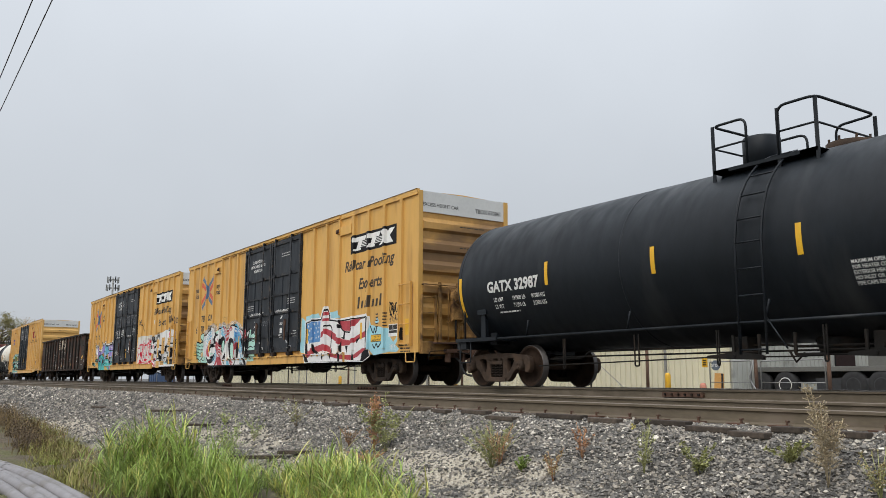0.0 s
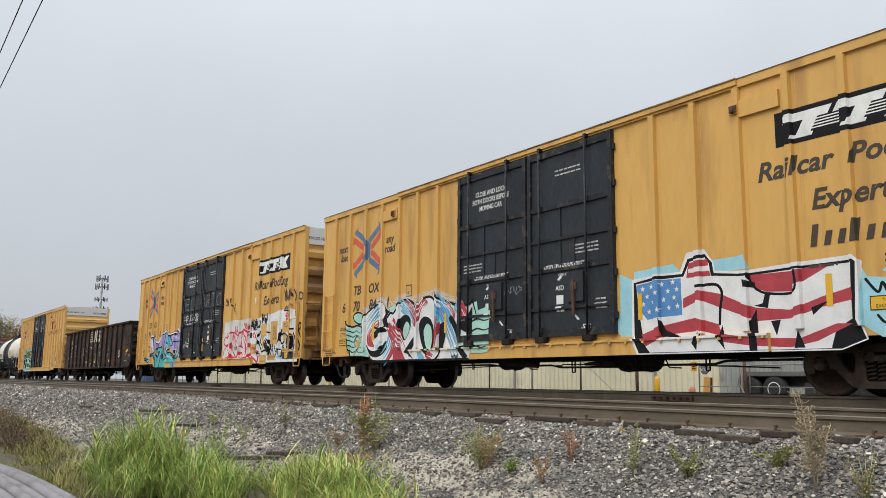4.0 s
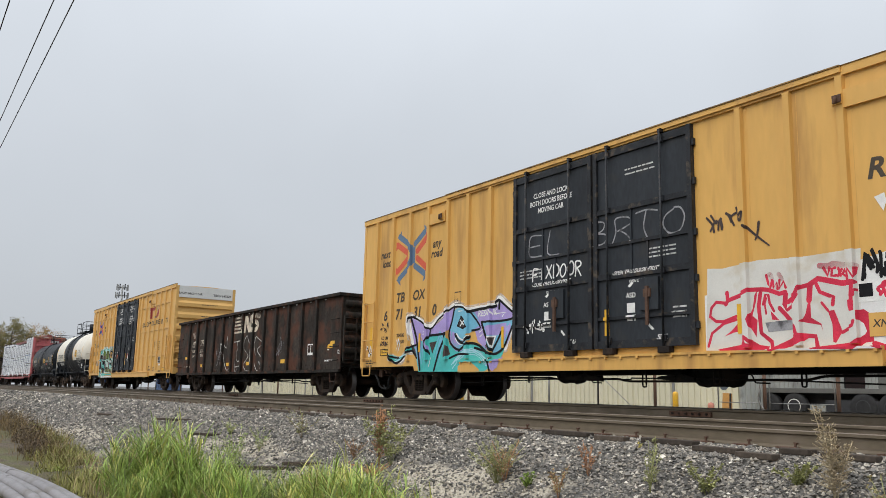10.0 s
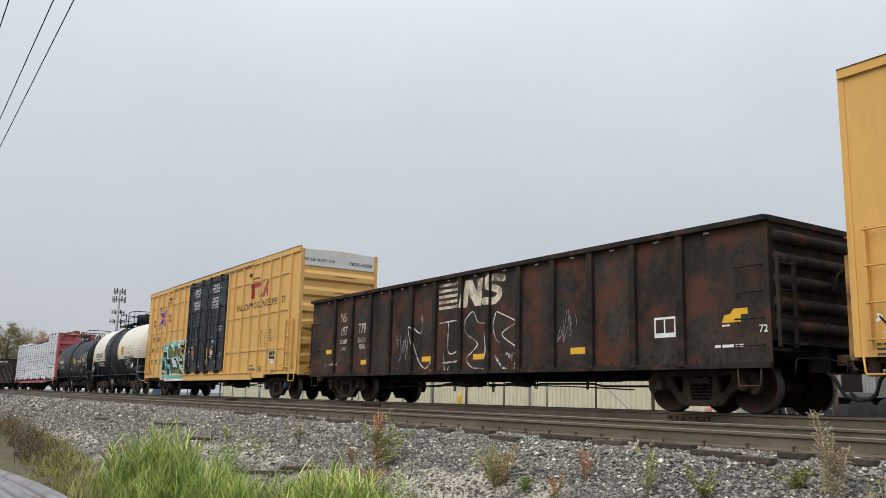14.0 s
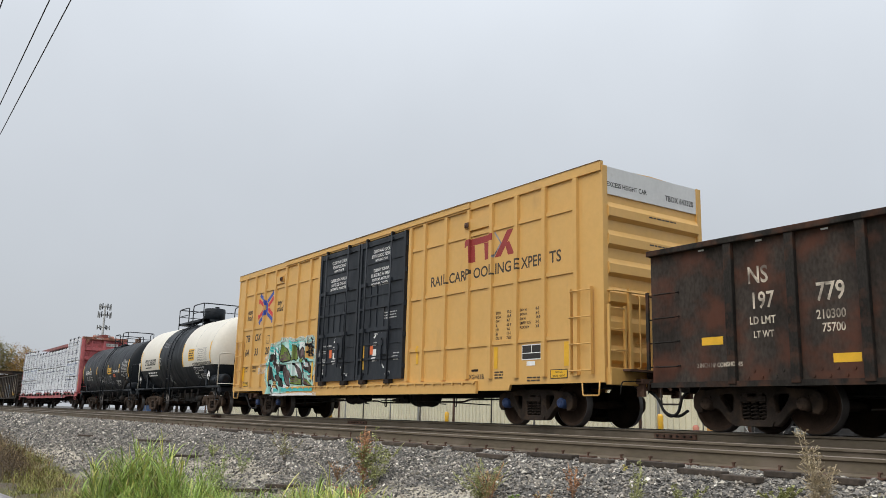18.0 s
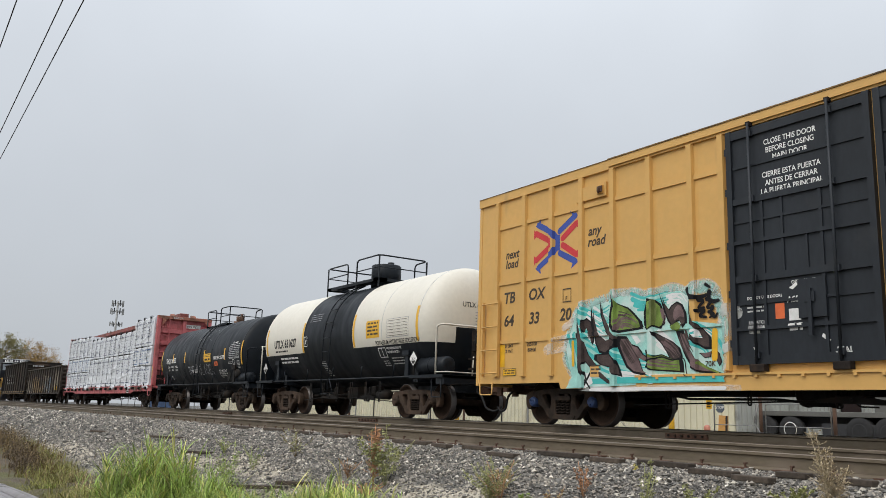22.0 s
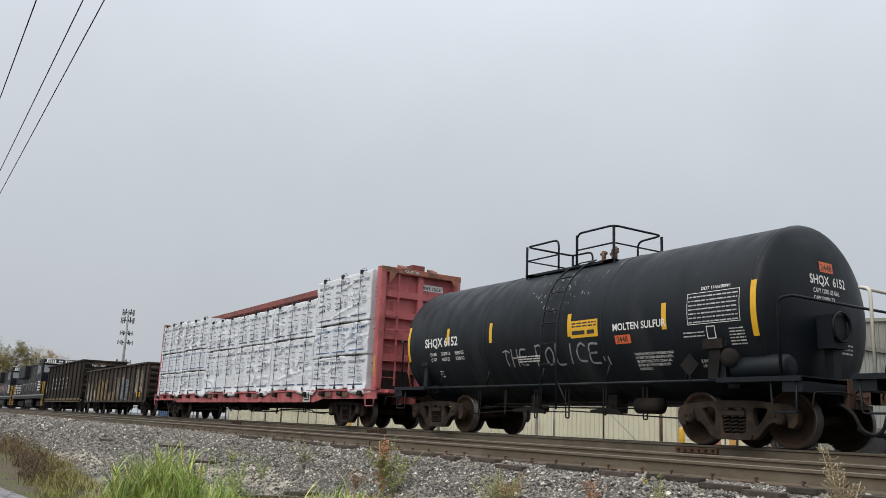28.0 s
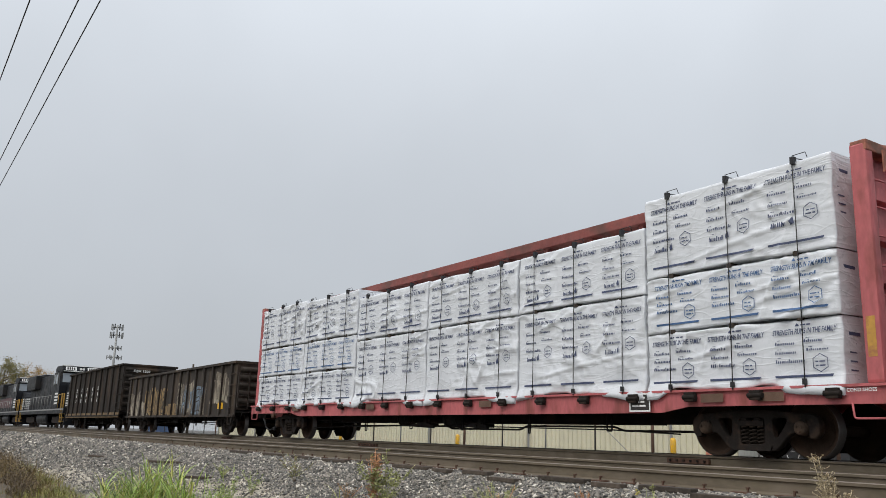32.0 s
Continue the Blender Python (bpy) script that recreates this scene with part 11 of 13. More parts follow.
    part("rivet", b, RUST_CAR, car)["kind"] = "stuff"
    for x in (-6.65, 6.65):
        truck(car, x, IRON_MID, IRON)
    brake_rigging(car, -4.8, 4.8, ((-0.6, 0.2, 0.35),), (0.58, 0.9))
    TRAIN_CARS.append((car, -67.55))


def old_gondolas():
    ribs_x = [-7.7 + 1.1 * k for k in range(15)]
    car, ribs = gondola("weathered brown gondola with faded spray paint", 8.20, 0.72, 2.82, ribs_x, RUST_OLD)
    rnd = random.Random(15)
    mk = Marks()
    for x0, x1, z0, z1, m in ((-7.9, -5.6, 0.8, 2.0, FADED_CREAM), (-5.4, -4.0, 0.78, 1.5, FADED_CREAM), (-4.4, -1.2, 0.8, 1.95, FADED_OCHRE), (-1.0, 1.0, 0.78, 1.3, FADED_OCHRE), (1.2, 3.2, 0.9, 2.2, FADED_CREAM), (2.2, 4.6, 0.85, 1.9, FADED_BLUE), (5.6, 7.3, 1.2, 2.4, FADED_CREAM)):
        mk.shape(cloud_shape(x0, x1, z0, z1, rnd, 0.3), m)
    sprayed(mk, "MOWE", -4.6, -1.0, 0.95, 2.0, 0.16, RUST_OLD, [FADED_OCHRE], 0.05, 0.05, 0.1, 91)
    sprayed(mk, "RAVEN", 0.6, 4.8, 0.9, 2.1, 0.12, RUST_OLD, [FADED_CREAM, FADED_BLUE], 0.05, 0.05, 0.1, 92)
    sprayed(mk, "SUR", 5.9, 7.4, 1.3, 2.3, 0.06, None, [FADED_CREAM], 0, 0.05, 0.12, 93)
    mk.rect(6.4, 6.9, 1.0, 1.25, SIGN_Y)
    mk.fix("side_paint", car, "faded spray paint over the ribs", W, ribs)
    for x in (-6.4, 6.4):
        truck(car, x, IRON_DARK)
    brake_rigging(car, -4.4, 4.4, (), (0.6, 0.9))
    TRAIN_CARS.append((car, -157.0))
    ribs_x = [-7.0 + 1.55 * k for k in range(10)]
    car, ribs = gondola("tall dark gondola with rusted ribs", 7.75, 0.80, 3.72, ribs_x, RUST_DARK, 0.1, True)
    b = bmesh.new()
    bx(b, -7.7, 7.7, -1.50, -1.44, 0.72, 1.0)
    part("lower_sill", b, mat("tan_rust", (0.16, 0.105, 0.05), 0.8, var=0.3), car)
    mk = Marks()
    for x in (-5.2, -3.6, -2.0, -0.3, 1.3):
        for k in range(3):
            mk.rect(x + 0.3, x + 0.42, 1.7 + 0.35 * k, 1.92 + 0.35 * k, W_INK)
    mk.fix("side_lettering", car, "worn white lettering", W, ribs)
    mk = Marks()
    mk.words("DJJX 1509", -0.95, 3.26, 0.19, W_INK, 0, "LEFT", 1.15)
    mk.stand("end_lettering", car, "white number on the end", 7.87, 1)
    for x in (-6.0, 6.0):
        truck(car, x, IRON_DARK)
    brake_rigging(car, -4.0, 4.0, (), (0.5, 0.9))
    TRAIN_CARS.append((car, -174.75))


PRINT = mat("dark_blue_print", (0.062, 0.078, 0.150), 0.55, var=0.1, scale=6)
PRINT_BLUE = mat("bright_blue_print", (0.06, 0.13, 0.28), 0.55, var=0.1, scale=6)


def wrap_depth(x, z, seed):
    """How far the loose plastic stands out: a taut sheet with bundles of sharp pulled creases in some places."""
    d = 0.014 * noise.noise(Vector((x * 0.9 + seed, z * 1.6, seed)))
    loose = max(0.0, min(1.0, 0.40 + 1.9 * noise.noise(Vector((x * 0.75 - seed, z * 0.9 + 2.0 * seed, 3.0 + seed)))))
    for k, (ax, az, tilt, amp) in enumerate(((0.22, 2.3, 0.7, 0.040), (1.7, 0.4, -0.6, 0.044), (0.35, 4.2, -1.1, 0.020), (2.3, 0.8, 1.3, 0.022))):
        n = noise.noise(Vector((x * ax + z * tilt + seed * 1.7, z * az - x * tilt * 0.8, seed + 5.0 * k)))
        d += loose * amp * (1 - min(1.0, abs(n) * 6.0)) ** 2
    return d


def skirt(x, u, seed):
    """How far the loose foot of the wrap hangs at x: flaps at the ends of the pack, a little elsewhere."""
    ends = max(0.0, 1 - min(u / 0.16, (1 - u) / 0.30))
    return min(1.0, max(0.0, 0.15 + 0.9 * ends ** 0.5 + 0.55 * noise.noise(Vector((x * 1.6, seed, 0.0)))))


def wrapped_pack(x0, x1, z0, z1, depth, seed, foot):
    """A pack of boards in white plastic: a pulled sheet with a loose hanging foot and crisp folded ends."""
    bm = bmesh.new()
    nx, nz = max(6, int((x1 - x0) / 0.036)), max(6, int((z1 - z0) / 0.036))
    front = []
    for j in range(nz + 1):
        row = []
        for i in range(nx + 1):
            u, v = i / nx, j / nz
            x, z = x0 + (x1 - x0) * u, z0 + (z1 - z0) * v
            d = wrap_depth(x, z, seed)
            low = max(0.0, 1 - (z - z0) / 0.15)
            if low > 0:
                fold = skirt(x, u, seed)
                z -= foot * fold * low ** 1.5
                ease = low * low * (3 - 2 * low)
                d += ease * (foot * 0.42 * min(1.0, fold * 1.6) + 0.012 * math.sin(x * 13.0 + 5.0 * noise.noise(Vector((x * 1.3, seed, 1.0)))))
            corner = max(0.0, 1 - min(u, 1 - u) * (x1 - x0) / 0.05)
            top = max(0.0, 1 - (1 - v) * (z1 - z0) / 0.05)
            y = -1.42 - d + 0.03 * corner ** 2 + 0.04 * top ** 2
            z -= 0.02 * top ** 2 * (0.5 + noise.noise(Vector((x * 1.7, seed, 4.0))))
            row.append(bm.verts.new((x + (0.02 if u > 0.5 else -0.02) * noise.noise(Vector((z * 3.0, seed, u))) * corner, y, z)))
        front.append(row)
    back = [[bm.verts.new((x, -1.36 + depth, z)) for x in (x0, x1)] for z in (z0, z1)]
    for j in range(nz):
        for i in range(nx):
            bm.faces.new((front[j][i], front[j][i + 1], front[j + 1][i + 1], front[j + 1][i])).smooth = True
    bm.faces.new(front[-1] + [back[1][1], back[1][0]])
    bm.faces.new(front[0][::-1] + [back[0][0], back[0][1]])
    bm.faces.new([r[0] for r in front[::-1]] + [back[0][0], back[1][0]])
    bm.faces.new([r[-1] for r in front] + [back[1][1], back[0][1]])
    bm.faces.new((back[0][0], back[1][0], back[1][1], back[0][1]))
    return bm


def load_print(mk, x0, x1, z0, z1, rnd, ink):
    """The printed rows on the wrap: slogan, product marks as bars, a hexagon and a blue rule."""
    cell = (x1 - x0) / max(1, round((x1 - x0) / 1.25))
    n = int(round((x1 - x0) / cell))
    h = z1 - z0
    u = min(h, 1.25)

    def name(xa, xb, z, t):
        # small mark over a thin product name
        mk.bars(xa + 0.04, xa + 0.11, z + t * 1.5, 1, 0.010, ink, rnd)
        x = xa
        first = True
        while x < xb - 0.02:
            w = min(rnd.uniform(0.016, 0.028), xb - x)
            h = t * (1.1 if first or rnd.random() < 0.15 else 0.72)
            mk.poly([(x, z), (x + w, z), (x + w + 0.006, z + h), (x + 0.006, z + h)], ink, mk.level)
            x += w + rnd.choice((0.012, 0.012, 0.016))
            first = False
    for i in range(n):
        x = x0 + cell * i + 0.04
        s = cell / 1.25
        zt = z1 - 0.25 * u
        mk.shape([(x + 0.46 * s, zt + 0.115), (x + 0.54 * s, zt + 0.115), (x + 0.50 * s, zt + 0.165)], ink)
        mk.bars(x + 0.56 * s, x + 0.76 * s, zt + 0.12, 1, 0.022, ink, rnd)
        mk.words("STRENGTH RUNS IN THE FAMILY", x + 0.06, zt, 0.118 * s, ink, 0.25, "LEFT", 0.62, 1.0, 0.0025)
        for a, b, r, t in ((0.10, 0.44, 0.16, 0.045), (0.60, 0.92, 0.14, 0.045), (0.10, 0.46, 0.30, 0.045), (0.64, 1.0, 0.27, 0.035), (0.10, 0.60, 0.44, 0.050)):
            name(x + a * s, x + b * s, zt - r * u, t)
        if h > 1.0:
            name(x + 0.14 * s, x + 0.46 * s, zt - 0.59 * u, 0.075)
            mk.shape([(x + 0.50 * s, zt - 0.59 * u), (x + 0.56 * s, zt - 0.57 * u), (x + 0.54 * s, zt - 0.48 * u), (x + 0.49 * s, zt - 0.54 * u)], ink)
        hx, hz, r = x + 0.86 * s, zt - 0.46 * u, 0.135 * s
        ring = [(hx + r * math.sin(k * math.pi / 3), hz + r * math.cos(k * math.pi / 3)) for k in range(7)]
        for a, b in zip(ring, ring[1:]):
            mk.line([a, b], 0.012, ink, 1.0, False)
        for k in range(2):
            mk.bars(hx - 0.08 * s, hx + 0.08 * s, hz + 0.01 - 0.06 * k, 1, 0.02, ink, rnd)
        zb = z0 + max(0.06, h * 0.085)
        mk.shape([(x + 0.08, zb), (x + 1.04 * s, zb), (x + 1.07 * s, zb + 0.035), (x + 0.08, zb + 0.035)], ink)


def load_stack(x0, x1, levels, straps, seed):
    """One stack of bundles with its straps; levels are the heights between the bundles."""
    st = thing("board_stack", "tall stack of boards in printed white plastic wrap", "wrapped load", group="wrapped loads on the flat car")
    rnd = random.Random(seed)
    for k, (z0, z1) in enumerate(zip(levels, levels[1:])):
        sd = seed * 7.3 + k * 3.1
        bm = wrapped_pack(x0 + 0.01, x1 - 0.01, z0 + 0.03, z1 - 0.01, 1.1, sd, 0.20 if k == 0 else 0.05)
        bun = part("wrapped_pack", bm, WRAP, st)
        mk = Marks()
        load_print(mk, x0 + 0.02 + rnd.uniform(-0.0, 0.12), x1 - 0.02, z0 + 0.03, z1, rnd, PRINT_BLUE if (k == 1 and len(levels) > 3) else PRINT)
        lo, hi = min(v.co.x for v in mk.bm.verts), max(v.co.x for v in mk.bm.verts)
        for q in range(1, int((hi - lo) / 0.12)):
            bmesh.ops.bisect_plane(mk.bm, geom=mk.bm.verts[:] + mk.bm.edges[:] + mk.bm.faces[:], plane_co=(lo + 0.12 * q, 0, 0), plane_no=(1, 0, 0))
        pr = mk.fix("printing", bun, "navy slogan and product marks", 0.0, (), 0.0004, 0.001)
        for v in pr.data.vertices:
            v.co.y += -1.428 - wrap_depth(v.co.x, v.co.z, sd)
        b = bmesh.new()
        for r in range(6):
            zr = z1 - 0.30 - 0.13 * r
            for y in (-1.26, -0.82):
                bx(b, x1 - 0.009, x1 - 0.006, y, y + (0.30 if r == 0 else 0.18), zr, zr + (0.05 if r == 0 else 0.022))
        part("end_printing", b, PRINT, bun, "print on the folded end")["kind"] = "stuff"
        b = bmesh.new()
        for i in range(3):
            xs = x0 + (x1 - x0) * (0.15 + 0.33 * i)
            bx(b, xs, xs + 0.09, -1.44, -0.3, z0 - 0.045, z0 + 0.03)
        parts("spacer", b, TIE, st)
    for x in straps:
        b = bmesh.new()
        zt, zb = levels[-1], levels[0]
        tube(b, [(x, -1.50, zb - 0.04), (x + 0.01, -1.485, (zb + zt) / 2), (x, -1.475, zt - 0.03), (x + 0.01, -1.40, zt + 0.015), (x + 0.12, -0.9, zt + 0.03)], 0.009, 5)
        sp = part("strap", b, BAND, st)
        b = bmesh.new()
        prism(b, [(x - 0.03, zt - 0.09), (x + 0.03, zt - 0.09), (x + 0.035, zt + 0.03), (x - 0.03, zt + 0.03)], -1.49, -1.40)
        part("corner_guard", b, BAND, sp)
        b = bmesh.new()
        bx(b, x - 0.03, x + 0.03, -1.525, -1.485, zb + 0.0, zb + 0.09)
        part("buckle", b, BAND, sp)
        b = bmesh.new()
        tube(b, [(x, -1.46, zt + 0.05), (x + 0.2, -1.42, zt + 0.07), (x + 0.22, -1.40, zt - 0.02)], 0.008, 4)
        part("strap_tail", b, BAND, sp)
    return st


def loaded_flat_car():
    car = centre_beam_car()
    mk = Marks()
    rnd = random.Random(17)
    mk.rect(6.9, 7.4, 0.72, 1.05, W_INK)
    mk.rect(6.93, 7.37, 0.75, 1.02, K_INK)
    mk.bars(6.97, 7.3, 0.95, 3, 0.03, W_INK, rnd, 0.07)
    for x in (9.6, 8.5, 2.3, -3.0, -8.0):
        mk.rect(x, x + 0.45, 0.86, 1.0, POST_RUST)
    mk.words("COND SHOES", 11.05, 0.97, 0.07, W_INK)
    mk.fix("side_lettering", car, "stencil panel on the red sill", -1.49, ())
    mk = Marks()
    mk.rect(0.12, 0.86, 4.08, 4.27, END_WHITE)
    mk.words("RWK 106251", 0.15, 4.11, 0.15, K_INK, 0, "LEFT", 0.80)
    mk.stand("end_number", car, "number board on the bulkhead", 11.38, 1)
    mk = Marks()
    mk.words("CAUTION", -0.62, 4.51, 0.11, END_WHITE, 0, "LEFT", 1.0)
    mk.stand("caution_lettering", car, "worn white lettering on the top beam", 11.574, 1)
    mk = Marks()
    mk.bars(0.2, 0.62, 2.92, 3, 0.035, END_WHITE, rnd, 0.10)
    mk.stand("bulkhead_lettering", car, "worn white stencil on the bulkhead sheet", 11.38, 1)["kind"] = "stuff"
    mk = Marks()
    mk.rect(11.36, 11.49, 1.45, 2.02, mat("worn_yellow_tape", (0.50, 0.27, 0.05), 0.6, dirt=(0.30, 0.09, 0.07), dirt_at=0.55, dirt_scale=5))
    mk.fix("reflector", car, "worn yellow reflector on the post", -1.40, ())
    TRAIN_CARS.append((car, -135.35))
    off = 135.35
    out = [
        (-128.05 + off, -124.33 + off, (1.09, 2.10, 3.10, 4.60), (7.88, 9.15, 10.42), 1),
        (-131.75 + off, -128.07 + off, (1.09, 2.85, 4.12), (4.18, 5.42, 6.74), 2),
        (-135.45 + off, -131.77 + off, (1.09, 2.85, 4.10), (0.6, 1.8, 3.0), 3),
        (-139.22 + off, -135.47 + off, (1.09, 2.85, 4.12), (-3.3, -2.1, -0.9), 4),
        (-142.9 + off, -139.30 + off, (1.09, 2.09, 3.07, 4.42), (-7.1, -5.9, -4.6), 5),
        (-146.60 + off, -142.92 + off, (1.09, 2.09, 3.07, 4.50), (-10.7, -9.5, -8.3), 6),
    ]
    for x0, x1, levels, straps, seed in out:
        TRAIN_CARS.append((load_stack(x0, x1, levels, straps, seed), -135.35))


first_tank()
first_boxcar()
second_boxcar()
brown_gondola()
third_boxcar()
white_tank()
sulfur_tank()
loaded_flat_car()
old_gondolas()
_k = locomotive("black road locomotive with white nose stripes", LOCO, PLAIN_WHITE)
TRAIN_CARS.append((_k, -194.6))
_k = locomotive("black locomotive with a dull red band along its hood", LOCO_RED, PLAIN_WHITE)
TRAIN_CARS.append((_k, -217.4))
for ob, x in TRAIN_CARS:
    ob.matrix_basis = pose(x, YT, 0)

# ---- ground, ballast and tracks ----
PROFILE_Y = [-3000, 0, 3.0, 4.3, 4.75, 5.7, 6.65, 6.92, 9.5, 11.2, 14.4, 15.2, 16.0, 17.0, 3500]
PROFILE_Z = [-1.5, -1.5, -1.5, -1.45, -1.33, -0.87, -0.385, -0.315, -0.315, -0.27, -0.25, -0.45, -0.55, -0.55, -0.55]


def bumps(x, y):
    """Unevenness of the slope, without which it would look machined."""
    k = np.clip((6.7 - y) / 0.6, 0, 1) * np.clip((y + 40) / 20, 0, 1)
    return k * (0.05 * np.sin(x * 0.9 + 1.7 * np.sin(y * 1.3)) + 0.035 * np.sin(x * 2.3 + y * 2.9 + 1.0) + 0.02 * np.sin(x * 5.1 - y * 4.3))


def ground_z(x, y):
    return np.interp(y, PROFILE_Y, PROFILE_Z) + bumps(x, y)


def build_ground():
    xs = np.concatenate([[-4000, -2000, -1000, -600, -400, -300, -220, -160, -120, -90, -75], np.arange(-62, 8, 0.22), [10, 14, 20, 30, 50, 90, 160, 300, 700, 2000]])
    ys = np.concatenate([[-3000, -1000, -400, -150, -60, -25, -10, -4, -1, 0.5], np.arange(1.5, 7.3, 0.11), [7.6, 8.2, 8.8, 9.5, 10.3, 11.2, 12.8, 14.4, 15.2, 16, 17, 20, 26, 40, 80, 200, 600, 1500, 3500]])
    X, Y = np.meshgrid(xs, ys)
    Z = ground_z(X, Y)
    me = bpy.data.meshes.new("ground")
    co = np.stack([X, Y, Z], -1).reshape(-1, 3)
    nx, ny = len(xs), len(ys)
    i, j = np.meshgrid(np.arange(nx - 1), np.arange(ny - 1))
    a = (j * nx + i).ravel()
    quads = np.stack([a, a + 1, a + nx + 1, a + nx], 1)
    me.from_pydata(co.tolist(), [], quads.tolist())
    me.polygons.foreach_set("use_smooth", [True] * len(quads))
    me.materials.append(GROUND)
    return tagged(new("ground", me), "sloping ballast shoulder above dry soil and a paved yard", "ground", kind="structure")


build_ground()


def scatter_stones(name, label, x0, x1, y0, y1, density, size, seed, sink=0.35, thin=True):
    """Broken angular stones, all in one mesh."""
    rs = np.random.RandomState(seed)
    n = int((x1 - x0) * (y1 - y0) * density)
    x, y = rs.uniform(x0, x1, n), rs.uniform(y0, y1, n)
    if thin:
        wob = 0.25 * np.sin(x * 3.1 + y * 5.3) + 0.2 * np.sin(x * 7.7 - y * 9.1)
        bare = np.zeros(n, bool)
        for cx, cy, rx, ry in BARE:
            bare |= np.hypot((x - cx) / rx, (y - cy) / ry) + wob < 1.0
        keep = rs.rand(n) > np.where(bare, 0.72, np.clip((5.0 - y) / 0.5, 0, 0.92))
        x, y = x[keep], y[keep]
        n = len(x)
    # a squat, uneven block with chipped corners
    base = np.array([(1, 0.55, 0.1), (0.3, 1, -0.1), (-0.75, 0.7, 0.15), (-1, -0.35, -0.1), (-0.2, -1, 0.1), (0.8, -0.65, -0.1), (0.25, 0.15, 0.8), (-0.35, -0.1, 0.72), (0, 0, -0.7)], float)
    faces = np.array([(0, 1, 6), (1, 2, 7), (1, 7, 6), (2, 3, 7), (3, 4, 7), (4, 6, 7), (4, 5, 6), (5, 0, 6), (1, 0, 8), (2, 1, 8), (3, 2, 8), (4, 3, 8), (5, 4, 8), (0, 5, 8)])
    nv, nf = len(base), len(faces)
    s = rs.lognormal(0, 0.27, n) * size
    v = base[None] * (1 + rs.uniform(-0.42, 0.42, (n, nv, 3)))
    v *= s[:, None, None] * rs.uniform(0.6, 1.3, (n, 1, 3))
    ang = rs.uniform(0, 6.283, n)
    ca, sa = np.cos(ang)[:, None], np.sin(ang)[:, None]
    tilt = rs.normal(0, 0.45, n)
    ct, st = np.cos(tilt)[:, None], np.sin(tilt)[:, None]
    vx, vy, vz = v[..., 0], v[..., 1] * ct - v[..., 2] * st, v[..., 1] * st + v[..., 2] * ct
    px = vx * ca - vy * sa + x[:, None]
    py = vx * sa + vy * ca + y[:, None]
    pz = vz + (ground_z(x, y) + s * sink * rs.uniform(0.2, 1.6, n))[:, None]
    co = np.stack([px, py, pz], -1).reshape(-1, 3).astype(np.float32)
    tri = (faces[None] + (np.arange(n) * nv)[:, None, None]).reshape(-1, 3)
    me = bpy.data.meshes.new(name)
    me.vertices.add(len(co))
    me.vertices.foreach_set("co", co.ravel())
    me.loops.add(tri.size)
    me.loops.foreach_set("vertex_index", tri.ravel().astype(np.int32))
    me.polygons.add(len(tri))
    me.polygons.foreach_set("loop_start", np.arange(0, tri.size, 3, dtype=np.int32))
    me.polygons.foreach_set("use_smooth", np.zeros(len(tri), dtype=bool))
    me.update(calc_edges=True)
    me.materials.append(STONES)
    return tagged(new(name, me), label, "ballast", kind="stuff")


scatter_stones("ballast_stones", "loose grey crushed stone on the track shoulder", -13, 0.5, 4.5, 7.30, 2300, 0.0155, 1)
scatter_stones("ballast_stones", "loose grey crushed stone farther along the shoulder", -24, -13, 4.5, 7.30, 1300, 0.0195, 6)
scatter_stones("ballast_stones", "loose grey crushed stone well along the shoulder", -38, -24, 4.5, 7.30, 520, 0.026, 2)
scatter_stones("ballast_stones", "loose grey crushed stone far along the shoulder", -75, -38, 4.6, 7.06, 130, 0.042, 3)
scatter_stones("ballast_stones", "crushed stone between the two tracks", -34, 0.5, 9.0, 11.8, 130, 0.026, 4, 0.5, False)
scatter_stones("ballast_stones", "crushed stone between the rails", -30, 0.5, 7.55, 8.8, 90, 0.024, 5, 0.5, False)

RAIL_PROFILE = [(-0.070, 0.0), (-0.068, 0.012), (-0.012, 0.030), (-0.009, 0.128), (-0.034, 0.140), (-0.035, 0.166), (-0.026, 0.173), (0.026, 0.173), (0.035, 0.166), (0.034, 0.140), (0.009, 0.128), (0.012, 0.030), (0.068, 0.012), (0.070, 0.0)]


def rail(track, y, top, head, grow=1.0):
    bm = bmesh.new()
    pr = [(a * grow, top - 0.173 * grow + b * grow) for a, b in RAIL_PROFILE]
    ends = [[bm.verts.new((x, y + a, b)) for a, b in pr] for x in (-900, 120)]
    n = len(pr)
    for k in range(n):
        f = bm.faces.new((ends[0][k], ends[0][(k + 1) % n], ends[1][(k + 1) % n], ends[1][k]))
        f.material_index = 1 if k in (5, 6, 7) else 0
    for e in ends:
        bm.faces.new(e)
    return part("rail", bm, [RAIL, head], track)


def tie_mesh():
    bm = bmesh.new()
    bx(bm, -0.115, 0.115, -1.28, 1.28, -0.17, 0.0, 0, 0.012)
    for v in bm.verts:
        v.co += Vector((0, 0.02 * math.sin(v.co.x * 40 + v.co.z * 70), 0.008 * math.sin(v.co.y * 9)))
    return bm


def spike_mesh():
    bm = bmesh.new()
    bx(bm, -0.009, 0.009, -0.009, 0.009, -0.03, 0.035)
    bx(bm, -0.016, 0.016, -0.012, 0.026, 0.035, 0.052, 0, 0.004)
    return bm


